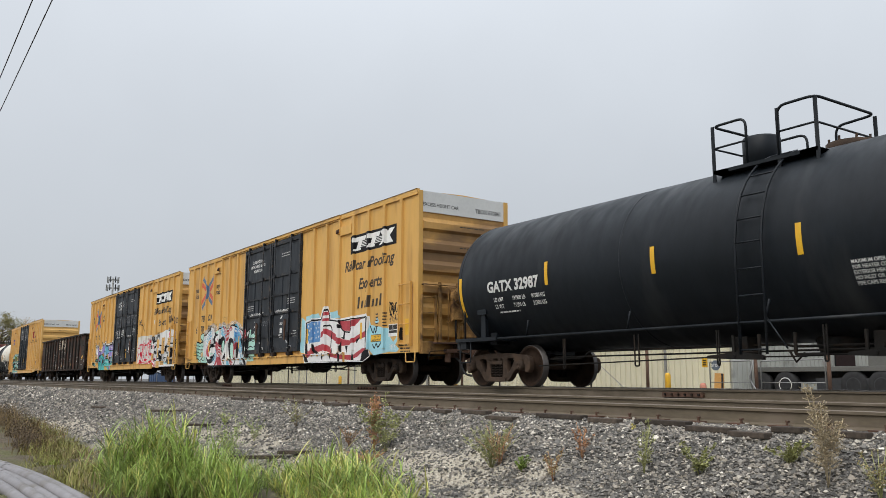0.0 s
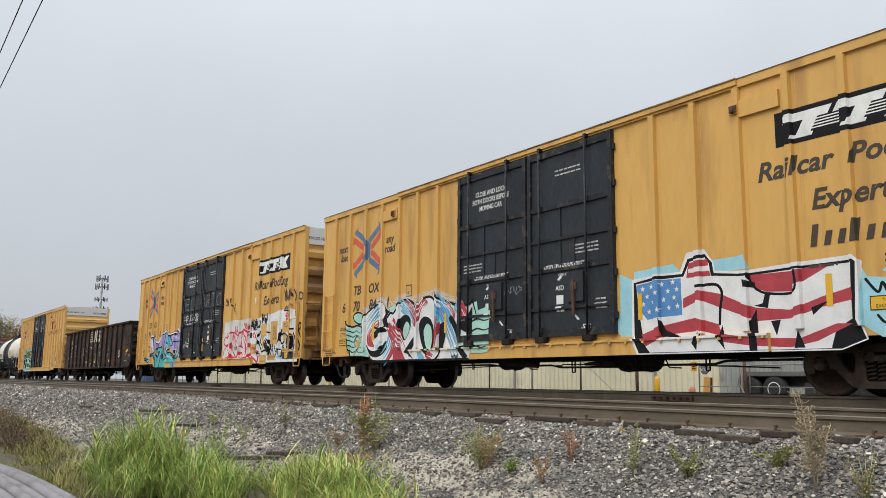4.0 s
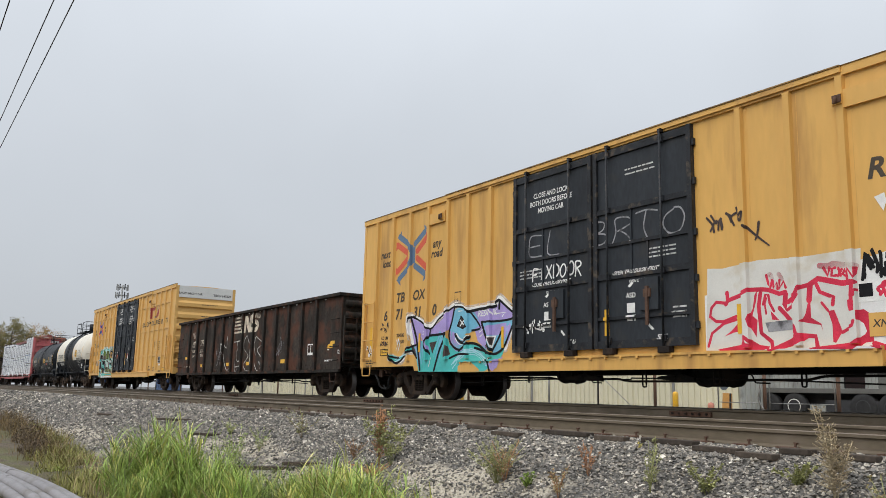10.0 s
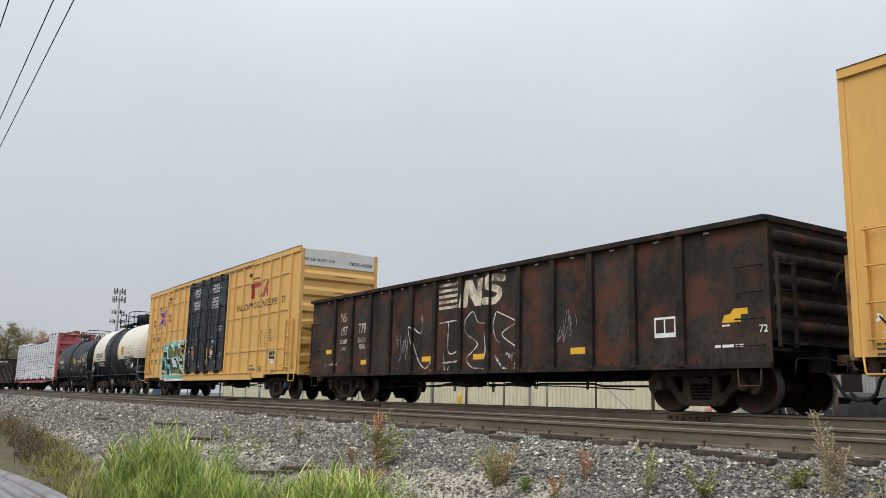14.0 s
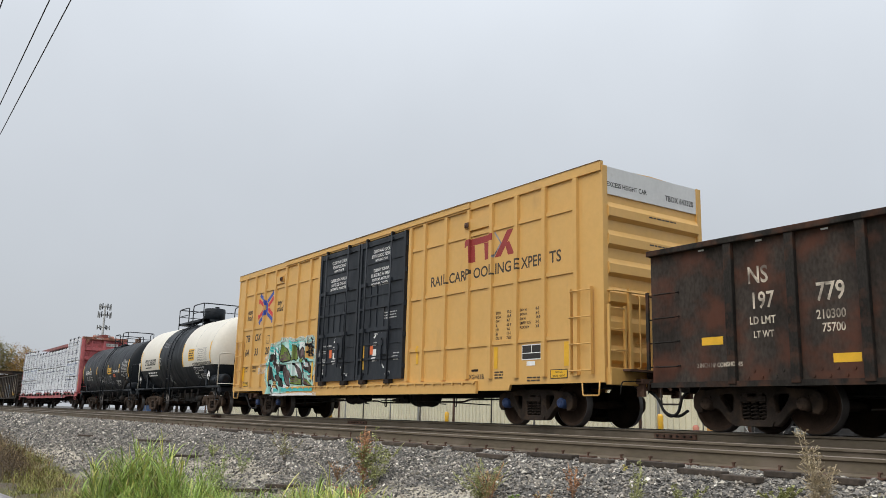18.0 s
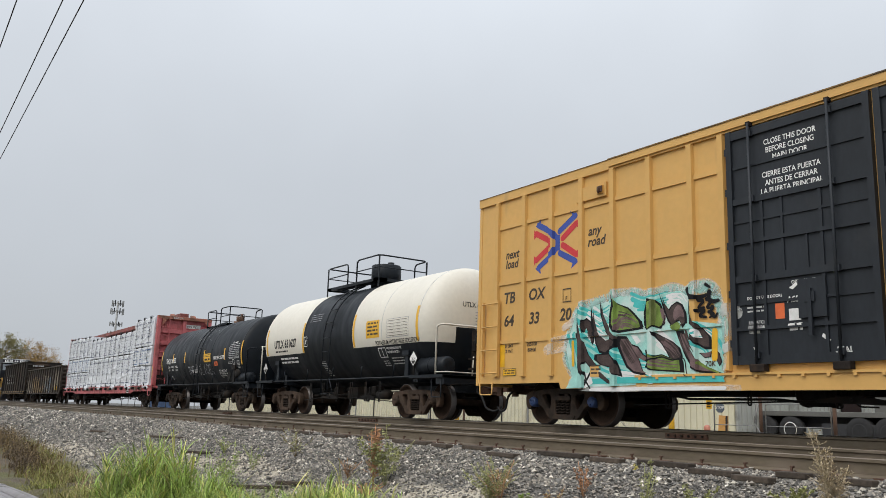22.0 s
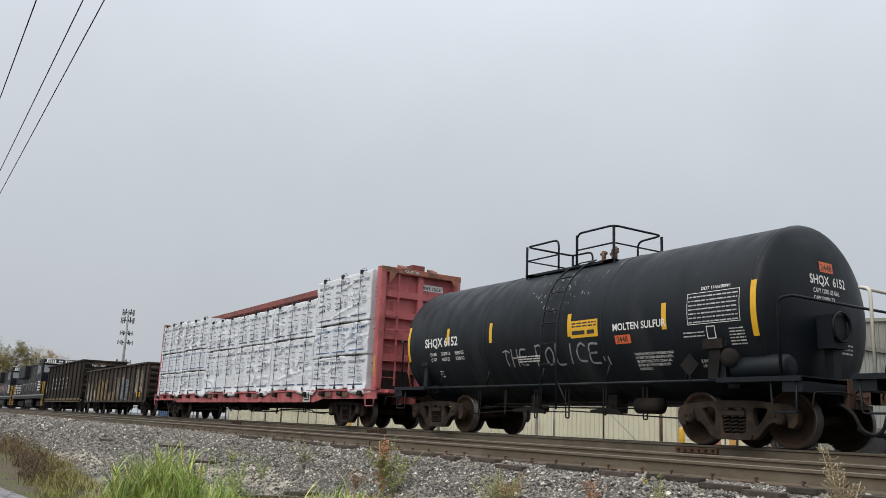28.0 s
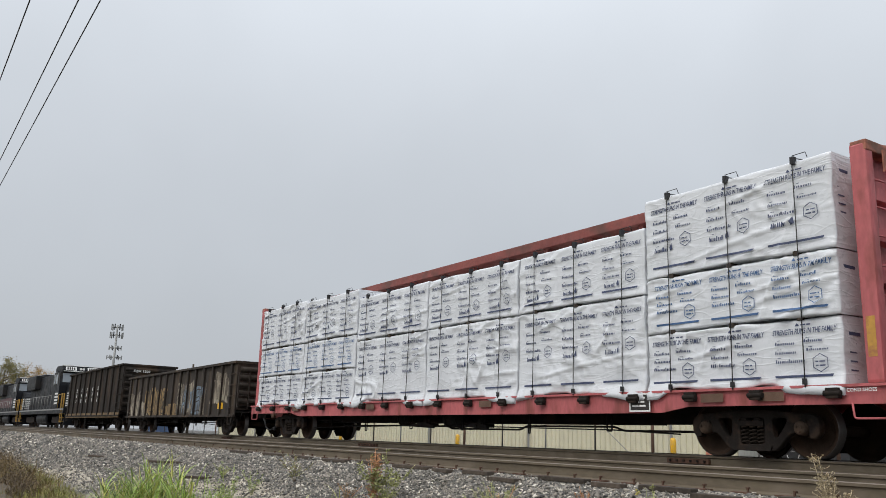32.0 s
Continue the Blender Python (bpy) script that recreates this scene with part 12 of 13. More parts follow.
def railway(name, label, yc, tops, heads, tie_top, near, grow=1.0):
    tr = thing(name, label, "railway track", kind="structure")
    for s, top, head in ((-1, tops[0], heads[0]), (1, tops[1], heads[1])):
        rail(tr, yc + s * 0.7525, top, head, grow)
    rs = random.Random(int(yc * 10))
    made = plate = nail = None
    x = 2.5
    k = 0
    while x > -38:
        m = pose(x + rs.uniform(-0.04, 0.04), yc + rs.uniform(0.03, 0.16), tie_top + rs.uniform(-0.02, 0.0), rs.uniform(-0.6, 0.6), 0, rs.uniform(-2, 2))
        if made is None:
            made = part("tie", tie_mesh(), TIE, tr, "", m)
        else:
            share(made, tr, m)
        if near:
            y = yc - 0.7525
            mp = pose(x, y, tie_top)
            if plate is None:
                b = bmesh.new()
                bx(b, -0.10, 0.10, -0.17, 0.17, 0.0, 0.016)
                plate = part("tie_plate", b, RUSTY, tr, "", mp)
            else:
                share(plate, tr, mp)
            up = 0.0 if rs.random() > 0.15 else 0.05
            mp = pose(x + rs.uniform(-0.06, 0.06), y - 0.085, tie_top + 0.01 + up, rs.uniform(-8, 8), rs.uniform(-8, 8), 0)
            if nail is None:
                nail = part("spike", spike_mesh(), RUSTY, tr, "", mp)
            else:
                share(nail, tr, mp)
        x -= 0.50
        k += 1
    b = bmesh.new()
    while x > -400:
        bx(b, x - 0.115, x + 0.115, yc - 1.28, yc + 1.28, tie_top - 0.17, tie_top - 0.01)
        x -= 0.50 if x > -160 else 1.0
    part("far_tie", b, TIE, tr)["kind"] = "stuff"
    return tr


FRONT = railway("railway_track_front", "empty track with dull brown rails on timber ties", YN, (-0.12, -0.085), (RAIL_DULL, RAIL_DULL), -0.292, True)
BACK = railway("railway_track_back", "main track with worn rails under the train", YT, (0.0, 0.0), (RAIL_TOP, RAIL_TOP), -0.19, False, 1.075)
for x0, x1 in ((-10.62, -9.70), (-22.4, -21.3), (-34.2, -33.2)):
    b = bmesh.new()
    y = YT - 0.7525
    prism(b, [(x0, -0.145), (x1, -0.145), (x1, -0.060), (x0, -0.060)], y - 0.062, y - 0.012)
    jb = part("joint_bar", b, RUSTY, BACK, "rusty bolted joint bar")
    for k in range(6):
        b = bmesh.new()
        xx = x0 + (x1 - x0) * (0.09 + 0.164 * k)
        cyl(b, (xx, y - 0.09, -0.10), (xx, y - 0.06, -0.10), 0.022, 6)
        part("bolt", b, IRON_DARK, jb)
# splintered planks lying by the front track
for x, y, ln, rz in ((-5.4, 6.78, 0.55, 2), (-4.9, 6.70, 0.42, -3), (-12.3, 5.2, 1.3, 62), (-11.9, 5.45, 0.7, 58), (-17.5, 5.9, 1.0, 40), (-20.5, 6.0, 1.2, 35), (-8.6, 6.72, 0.6, 1), (-27, 5.9, 1.1, 30), (-4.1, 6.86, 0.5, 2), (-4.62, 6.9, 0.3, -6), (-6.1, 6.9, 0.7, 1), (-6.9, 6.86, 0.45, 4), (-7.7, 6.92, 0.8, -1), (-9.4, 6.9, 0.6, 2), (-10.2, 6.86, 0.5, -4), (-11.1, 6.9, 0.9, 1), (-12.4, 6.92, 0.7, 0), (-13.6, 6.88, 0.8, 3), (-15.0, 6.9, 0.9, -2), (-16.4, 6.92, 1.0, 1), (-18.3, 6.9, 1.1, 0)):
    b = bmesh.new()
    bx(b, -ln / 2, ln / 2, -0.06, 0.06, 0, 0.055, 0, 0.01)
    for v in b.verts:
        v.co.y += 0.02 * math.sin(v.co.x * 17)
    z = float(ground_z(np.array([x]), np.array([y]))[0])
    tagged(part("timber_scrap", b, TIE, None, "", pose(x, y, z + 0.005, 0, 0, rz)), "weathered piece of tie timber lying on the ballast", "timber", "timber scraps by the track")


# ---- plants ----
def blades(name, label, spots, m, seed, category="grass", lean=0.35, width=0.008, stiff=2.0, seeds=None):
    """Tapered bent blades; spots are (x, y, spread x, spread y, count, height)."""
    rs = np.random.RandomState(seed)
    verts, faces = [], []
    for sx, sy, rx, ry, n, h in spots:
        for _ in range(n):
            x, y = sx + rx * rs.normal(0, 0.5), sy + ry * rs.normal(0, 0.5)
            d = math.hypot((x - sx) / max(rx, .01), (y - sy) / max(ry, .01))
            hh = h * rs.uniform(0.3, 1.1) * max(0.35, 1 - 0.35 * d)
            a = rs.uniform(0, 6.283)
            bend = hh * lean * rs.uniform(0.2, 1.5)
            z = float(np.interp(y, PROFILE_Y, PROFILE_Z)) - 0.06
            w = width * rs.uniform(0.6, 1.5)
            ox, oy = math.cos(a), math.sin(a)
            px, py = -oy * w, ox * w
            i = len(verts)
            for k in range(4):
                t = k / 3
                c = bend * t ** stiff
                ww = (1 - t) ** 0.7 if k else 0.8
                zz = z + hh * (t - 0.12 * (t ** 3) * bend / max(hh, .01) * 2)
                if k < 3:
                    verts += [(x + ox * c - px * ww, y + oy * c - py * ww, zz), (x + ox * c + px * ww, y + oy * c + py * ww, zz)]
                else:
                    verts.append((x + ox * c, y + oy * c, zz))
            faces += [(i, i + 1, i + 3, i + 2), (i + 2, i + 3, i + 5, i + 4), (i + 4, i + 5, i + 6)]
    me = bpy.data.meshes.new(name)
    me.from_pydata(verts, [], faces)
    me.materials.append(m)
    return tagged(new(name, me), label, category, kind="stuff")


def leaf_material(name, rgb, through=0.35, island=0.4):
    """A thin leaf: matt, lit from both sides, each leaf a little different."""
    m = mat(name, rgb, 0.55, var=0.25, scale=2, island=island)
    n, l = m.node_tree.nodes, m.node_tree.links
    b = n["Principled BSDF"]
    t = n.new("ShaderNodeBsdfTranslucent")
    l.new(b.inputs["Base Color"].links[0].from_socket, t.inputs["Color"])
    x = n.new("ShaderNodeMixShader")
    x.inputs[0].default_value = through
    l.new(b.outputs[0], x.inputs[1])
    l.new(t.outputs[0], x.inputs[2])
    l.new(x.outputs[0], n["Material Output"].inputs["Surface"])
    return m


REED_GREEN = leaf_material("reed_green", (0.285, 0.385, 0.095), 0.28, 0.6)
REED_YELLOW = leaf_material("reed_yellow_green", (0.52, 0.51, 0.15), 0.28, 0.35)
REED_DRY = leaf_material("reed_straw", (0.50, 0.42, 0.24), 0.2, 0.35)
LITTER = mat("dead_stem_litter", (0.20, 0.135, 0.095), 0.85, var=0.25, scale=2, island=0.5)


def reeds(name, label, spots, mats, seed, leaves=6, reach=0.45, width=0.010, tilt=0.22):
    """Leafy reed grass: leaning stems with long arching leaves. spots: (x, y, spread x, spread y, stems, height); mats: (material, share)."""
    rs = np.random.RandomState(seed)
    verts, faces, mi = [], [], []
    share_of = np.cumsum([k for _, k in mats])

    def ribbon(p, az, el, droop, ln, w, m, steps=5, narrow=0.25):
        px, py, pz = p
        sx, sy = -math.sin(az), math.cos(az)
        i0 = len(verts)
        for k in range(steps + 1):
            u = k / steps
            e = el - droop * u ** 1.4
            ww = w * min(1.0, narrow + 3.0 * u) * (1 - u) ** 0.55
            if k < steps:
                verts.append((px - sx * ww, py - sy * ww, pz))
                verts.append((px + sx * ww, py + sy * ww, pz))
            else:
                verts.append((px, py, pz))
            d = ln / steps
            px, py, pz = px + math.cos(az) * math.cos(e) * d, py + math.sin(az) * math.cos(e) * d, pz + math.sin(e) * d
        for k in range(steps - 1):
            a = i0 + 2 * k
            faces.append((a, a + 1, a + 3, a + 2))
            mi.append(m)
        faces.append((i0 + 2 * steps - 2, i0 + 2 * steps - 1, i0 + 2 * steps))
        mi.append(m)

    for sx, sy, rx, ry, n, h in spots:
        for _ in range(n):
            x, y = sx + rx * rs.normal(0, 0.5), sy + ry * rs.normal(0, 0.5)
            z = float(np.interp(y, PROFILE_Y, PROFILE_Z)) - 0.04
            hh = h * rs.uniform(0.45, 1.05)
            az, lean = rs.uniform(0, 6.283), abs(rs.normal(0, tilt))
            m = int(np.searchsorted(share_of, rs.uniform(0, share_of[-1] * 0.999)))
            ribbon((x, y, z), az, 1.5 - lean * 0.5, lean * 0.9, hh, 0.0045, m, 4, 0.9)
            cl, sl = math.cos(1.5 - lean * 0.7), math.sin(1.5 - lean * 0.7)
            for k in range(leaves):
                u = rs.uniform(0.12, 0.97)
                base = (x + math.cos(az) * cl * hh * u, y + math.sin(az) * cl * hh * u, z + sl * hh * u)
                mm = m if rs.rand() < 0.8 else int(np.searchsorted(share_of, rs.uniform(0, share_of[-1] * 0.999)))
                ribbon(base, rs.uniform(0, 6.283), rs.uniform(0.75, 1.35), rs.uniform(0.3, 2.1), reach * rs.uniform(0.5, 1.25) * (0.65 + 0.35 * hh), width * rs.uniform(0.55, 1.25), mm)
    me = bpy.data.meshes.new(name)
    me.from_pydata(verts, [], faces)
    for m, _ in mats:
        me.materials.append(m)
    me.polygons.foreach_set("material_index", mi)
    return tagged(new(name, me), label, "grass", kind="stuff")


def leafy_ground(name, label, spots, m, seed, size=0.025):
    """Low broad-leaved plants: small leaves heaped over patches. spots: (x, y, spread x, spread y, count, height)."""
    rs = np.random.RandomState(seed)
    verts, faces = [], []
    for sx, sy, rx, ry, n, h in spots:
        for _ in range(n):
            a, d = rs.uniform(0, 6.283), rs.rand() ** 0.6
            x, y = sx + rx * d * math.cos(a), sy + ry * d * math.sin(a)
            z = float(np.interp(y, PROFILE_Y, PROFILE_Z)) + h * rs.rand() * (1 - d * d * 0.8) * (0.6 + 0.4 * math.sin(x * 6.0) * math.cos(y * 7.0))
            o, q = np.array((x, y, z)), rs.normal(0, 1, 3)
            q[2] = q[2] * 0.4 + 0.25
            q *= size * rs.uniform(0.6, 1.5) / np.linalg.norm(q)
            e = np.cross(q, rs.normal(0, 1, 3))
            e *= size * 0.35 / (np.linalg.norm(e) + 1e-6)
            i0 = len(verts)
            verts += [tuple(o - q), tuple(o + e), tuple(o + q), tuple(o - e)]
            faces.append((i0, i0 + 1, i0 + 2, i0 + 3))
    me = bpy.data.meshes.new(name)
    me.from_pydata(verts, [], faces)
    me.materials.append(m)
    return tagged(new(name, me), label, "plant", kind="stuff")


TALL = [(-13.5, 3.1, 0.4, 0.3, 60, 0.72), (-12.9, 3.2, 0.4, 0.3, 80, 0.98), (-12.5, 3.45, 0.35, 0.3, 90, 1.10), (-12.3, 3.7, 0.4, 0.3, 60, 0.92)]
LOWER = [(-11.8, 3.75, 0.5, 0.35, 130, 0.68), (-11.2, 3.9, 0.6, 0.35, 150, 0.66), (-10.6, 3.85, 0.5, 0.3, 90, 0.55), (-12.2, 3.2, 0.7, 0.4, 130, 0.62), (-11.4, 4.3, 0.6, 0.25, 90, 0.36)]
TUSSOCK = [(-10.4, 4.7, 0.5, 0.25, 60, 0.36), (-9.7, 4.65, 0.6, 0.3, 110, 0.50), (-9.1, 4.6, 0.6, 0.3, 130, 0.60), (-8.5, 4.5, 0.6, 0.35, 130, 0.58), (-7.9, 4.4, 0.6, 0.35, 100, 0.48), (-7.3, 4.3, 0.5, 0.3, 60, 0.40)]
MIX = ((REED_GREEN, 0.72), (REED_YELLOW, 0.20), (REED_DRY, 0.08))
reeds("tall_grass", "tall leafy green reed grass at the foot of the slope", TALL, MIX, 1, 7, 0.50, 0.012, 0.2)
reeds("tall_grass", "dense green grass beside the tall reeds", LOWER, ((REED_GREEN, 0.84), (REED_YELLOW, 0.13), (REED_DRY, 0.03)), 2, 7, 0.46, 0.008, 0.32)
reeds("tall_grass", "green grass tussock with arching leaves below the ballast", TUSSOCK, ((REED_GREEN, 0.62), (REED_YELLOW, 0.33), (REED_DRY, 0.05)), 3, 8, 0.46, 0.010, 0.42)
reeds("tall_grass", "sparse wispy grass rising above the clump", [(-12.6, 3.9, 0.4, 0.4, 46, 1.05), (-10.9, 4.5, 0.5, 0.3, 18, 0.55)], ((REED_GREEN, 1.0),), 4, 9, 0.22, 0.006, 0.15)
blades("stem_litter", "dead brown stems fallen on the soil and ballast", [(-15.2, 3.0, 1.6, 0.5, 500, 0.14), (-18.5, 3.2, 2.4, 0.6, 600, 0.18), (-9.4, 5.45, 0.3, 0.12, 160, 0.12), (-8.9, 5.15, 0.5, 0.15, 160, 0.12), (-22, 3.7, 2.5, 0.6, 500, 0.2)], LITTER, 8, "litter", 2.6, 0.006)
leafy_ground("ground_plant", "low olive-green leafy plants on the soil", [(-19.3, 3.5, 1.2, 0.35, 2600, 0.22), (-17.4, 3.35, 0.8, 0.3, 1800, 0.16), (-21.5, 3.9, 1.4, 0.3, 1800, 0.3), (-16.0, 3.5, 0.7, 0.25, 900, 0.14), (-25.3, 4.3, 1.5, 0.25, 1300, 0.25)], leaf_material("olive_ground_leaf", (0.165, 0.175, 0.050), 0.2, 0.5), 21, 0.022)
leafy_ground("ground_plant", "brown withered undergrowth along the slope's foot", [(-26, 3.6, 2.4, 0.4, 3200, 0.75), (-31, 4.0, 2.6, 0.4, 2600, 0.9), (-22.8, 3.3, 1.6, 0.35, 2200, 0.5), (-37, 4.3, 3.0, 0.4, 2000, 1.0)], mat("withered_leaf", (0.10, 0.072, 0.045), 0.85, var=0.2, island=0.5), 22, 0.028)
blades("dry_stalks", "straw-coloured stalks among the green grass", [(-12.7, 3.3, 0.7, 0.4, 40, 0.95), (-13.9, 3.1, 0.9, 0.6, 150, 0.5), (-16, 3.4, 1.6, 0.7, 150, 0.45), (-19, 3.6, 2.0, 0.7, 150, 0.42), (-7.2, 4.7, 0.6, 0.3, 160, 0.28)], BLADE_DRY, 3, width=0.008)
blades("dry_brush", "brown dry brush along the slope's foot", [(-22, 3.5, 2.6, 0.7, 420, 0.6), (-26, 3.8, 3.0, 0.7, 420, 0.8), (-31, 4.0, 3.5, 0.7, 400, 1.0), (-37, 4.2, 4, 0.7, 400, 1.1), (-18.5, 3.4, 1.6, 0.6, 220, 0.5)], BRUSH, 4, "brush", 0.8, 0.009)
blades("low_grass", "thin olive grass on the soil", [(-17.5, 3.0, 2.0, 0.5, 1100, 0.36), (-15.3, 3.3, 1.2, 0.5, 1000, 0.42), (-21, 3.6, 2.5, 0.6, 900, 0.45), (-14.5, 2.7, 2.0, 0.3, 600, 0.25), (-26, 4.2, 3, 0.4, 600, 0.5), (-31, 4.3, 3, 0.4, 500, 0.6), (-19, 3.3, 2, 0.5, 700, 0.4)], LOW_GRASS, 5, width=0.008, lean=0.8)
blades("bright_sprig", "small bright green leafy sprig", [(-17.4, 2.95, 0.16, 0.14, 150, 0.26)], mat("lime_leaves", (0.26, 0.36, 0.04), 0.6, island=0.3), 6, "plant", 0.8, 0.022)


def weed(x, y, h, m, seed, label, name="weed", stems=6, twigs=7, leaf=0.02, spread=0.16, droop=0.0):
    """An upright weed: thin stems with short twigs and small leaves or seed heads."""
    rs = random.Random(seed)
    z = float(ground_z(np.array([x]), np.array([y]))[0]) - 0.02
    bm = bmesh.new()
    leaves = bmesh.new()
    for s in range(stems):
        a = rs.uniform(0, 6.28)
        tip = Vector((math.cos(a) * spread * rs.uniform(0.2, 1.2), math.sin(a) * spread * rs.uniform(0.2, 1.2), h * rs.uniform(0.65, 1.05)))
        mid = Vector((tip.x * 0.3, tip.y * 0.3, tip.z * 0.5))
        tube(bm, [(0, 0, 0), mid, tip], 0.0028, 4)
        for k in range(int(twigs * 1.8)):
            t = rs.uniform(0.25, 1.0)
            p = mid * (t / 0.5) if t < 0.5 else mid.lerp(tip, (t - 0.5) * 2)
            b = rs.uniform(0, 6.28)
            ln = h * rs.uniform(0.06, 0.2) * (1.3 - t)
            q = p + Vector((math.cos(b) * ln, math.sin(b) * ln, ln * rs.uniform(0.1, 0.9)))
            tube(bm, [p, q], 0.0016, 3)
            for _ in range(6):
                o = p.lerp(q, rs.uniform(0.3, 1.1))
                d = Vector((rs.uniform(-1, 1), rs.uniform(-1, 1), rs.uniform(-0.5, 0.8))).normalized() * leaf * rs.uniform(0.6, 1.4)
                e = d.cross(Vector((0.3, 0.5, 0.8))).normalized() * leaf * 0.32
                vs = [leaves.verts.new(o + w) for w in (Vector((0, 0, 0)), d * 0.5 + e, d, d * 0.5 - e)]
                leaves.faces.new(vs)
    root = thing(name, label, "weed", pose(x, y, z), "weeds on the ballast")
    part("stem", bm, m if isinstance(m, bpy.types.Material) else m[0], root)
    part("foliage", leaves, m if isinstance(m, bpy.types.Material) else m[1], root)["kind"] = "stuff"
    return root


weed(-10.25, 5.78, 0.85, (WEED, WEED), 1, "rust-red weed standing on the ballast slope", stems=14, twigs=9, leaf=0.024, spread=0.11)
weed(-10.05, 5.85, 0.85, (WEED_GREEN, WEED_GREEN), 2, "green leafy weed beside a red one", stems=8, twigs=12, leaf=0.045, spread=0.36)
weed(-7.5, 5.71, 0.50, (WEED_GREEN, WEED_GREEN), 3, "olive bushy weed on the ballast", stems=26, spread=0.34)
weed(-7.4, 5.75, 0.45, (WEED, BLADE_DRY), 4, "dry reddish weed on the ballast", stems=10, spread=0.3)
STRAW = mat("straw_seed_heads", (0.46, 0.38, 0.25), 0.8, island=0.3)
weed(-3.86, 6.22, 0.80, (STRAW, STRAW), 5, "tall straw-coloured seed-headed weed by the track", stems=9, twigs=26, leaf=0.017, spread=0.14)
weed(-6.31, 6.68, 0.13, (WEED_GREEN, FLOWER), 6, "small pale yellow flower by the rail", "flower", 2, 4, 0.02, 0.02)
weed(-5.56, 6.01, 0.50, (WEED_GREEN, WEED_GREEN), 7, "thin olive weed on the ballast", stems=8, spread=0.12)
weed(-4.99, 6.10, 0.28, (WEED_GREEN, WEED_GREEN), 8, "small green weed on the ballast", stems=8, leaf=0.03, spread=0.18)
weed(-6.49, 6.11, 0.38, (WEED, WEED), 9, "dry red-brown weed on the ballast", stems=6, spread=0.15)
weed(-6.43, 5.66, 0.34, (WEED, BLADE_DRY), 10, "small dry weed on the ballast", stems=8, spread=0.10)
weed(-13.27, 5.98, 0.55, (BRUSH, WEED_GREEN), 11, "brown-green weed on the slope", stems=10, spread=0.3)
weed(-14.14, 5.58, 0.42, (WEED_GREEN, BLADE), 12, "green weed on the slope", stems=8, spread=0.2)
weed(-6.93, 5.68, 0.18, (BLADE, BLADE), 13, "low green tuft on the ballast", stems=14, spread=0.12)
weed(-4.28, 6.39, 0.20, (WEED_GREEN, WEED_GREEN), 14, "low green weed near the ties", stems=8, leaf=0.03, spread=0.2)
weed(-3.41, 6.15, 0.38, (WEED_GREEN, BLADE_DRY), 15, "yellowing weed on the ballast", stems=8, spread=0.14)
weed(-12.0, 4.4, 1.15, (WEED_GREEN, BLADE), 16, "feathery green weed rising from the grass", stems=8, twigs=14, leaf=0.03, spread=0.25)
weed(-11.3, 5.95, 0.35, (WEED, BRUSH), 17, "dry weed stubble on the slope", stems=7, spread=0.2)
weed(-16.8, 6.0, 0.30, (WEED_GREEN, WEED_GREEN), 18, "low olive weed on the far slope", stems=9, spread=0.25)
weed(-10.0, 5.55, 0.22, (WEED, WEED), 19, "fallen red-brown stems on the slope", stems=14, spread=0.35)

# the bundle of pipes beside the grass
pipes = thing("pipe_bundle", "bundle of grey plastic pipes lying on the soil", "pipes")
for k in range(5):
    b = bmesh.new()
    o = 0.165 * k
    z = -1.5 + 0.085 + (0.03 if k % 2 else 0.0)
    line = [(-30 + 0.3 * o, 1.1 - o, z), (-22, 1.72 - o, z), (-18, 2.03 - o, z), (-15.0, 2.26 - o * 0.98, z + 0.02), (-12.0, 2.38 - o, z), (-7, 2.3 - o, z)]
    path = []
    for i in range(len(line) - 1):
        a, c = Vector(line[i]), Vector(line[i + 1])
        p0, p3 = Vector(line[max(i - 1, 0)]), Vector(line[min(i + 2, len(line) - 1)])
        for t in (0, 0.25, 0.5, 0.75):
            path.append(0.5 * (2 * a + (c - p0) * t + (2 * p0 - 5 * a + 4 * c - p3) * t * t + (3 * a - p0 - 3 * c + p3) * t ** 3))
    path.append(Vector(line[-1]))
    tube(b, path, 0.08, 14)
    p = part("pipe", b, PIPE, pipes)
    b = bmesh.new()
    cx = path[9 + k % 3]
    cyl(b, cx, cx + (path[10 + k % 3] - cx) * 0.25, 0.088, 14)
    part("collar", b, PIPE, p)

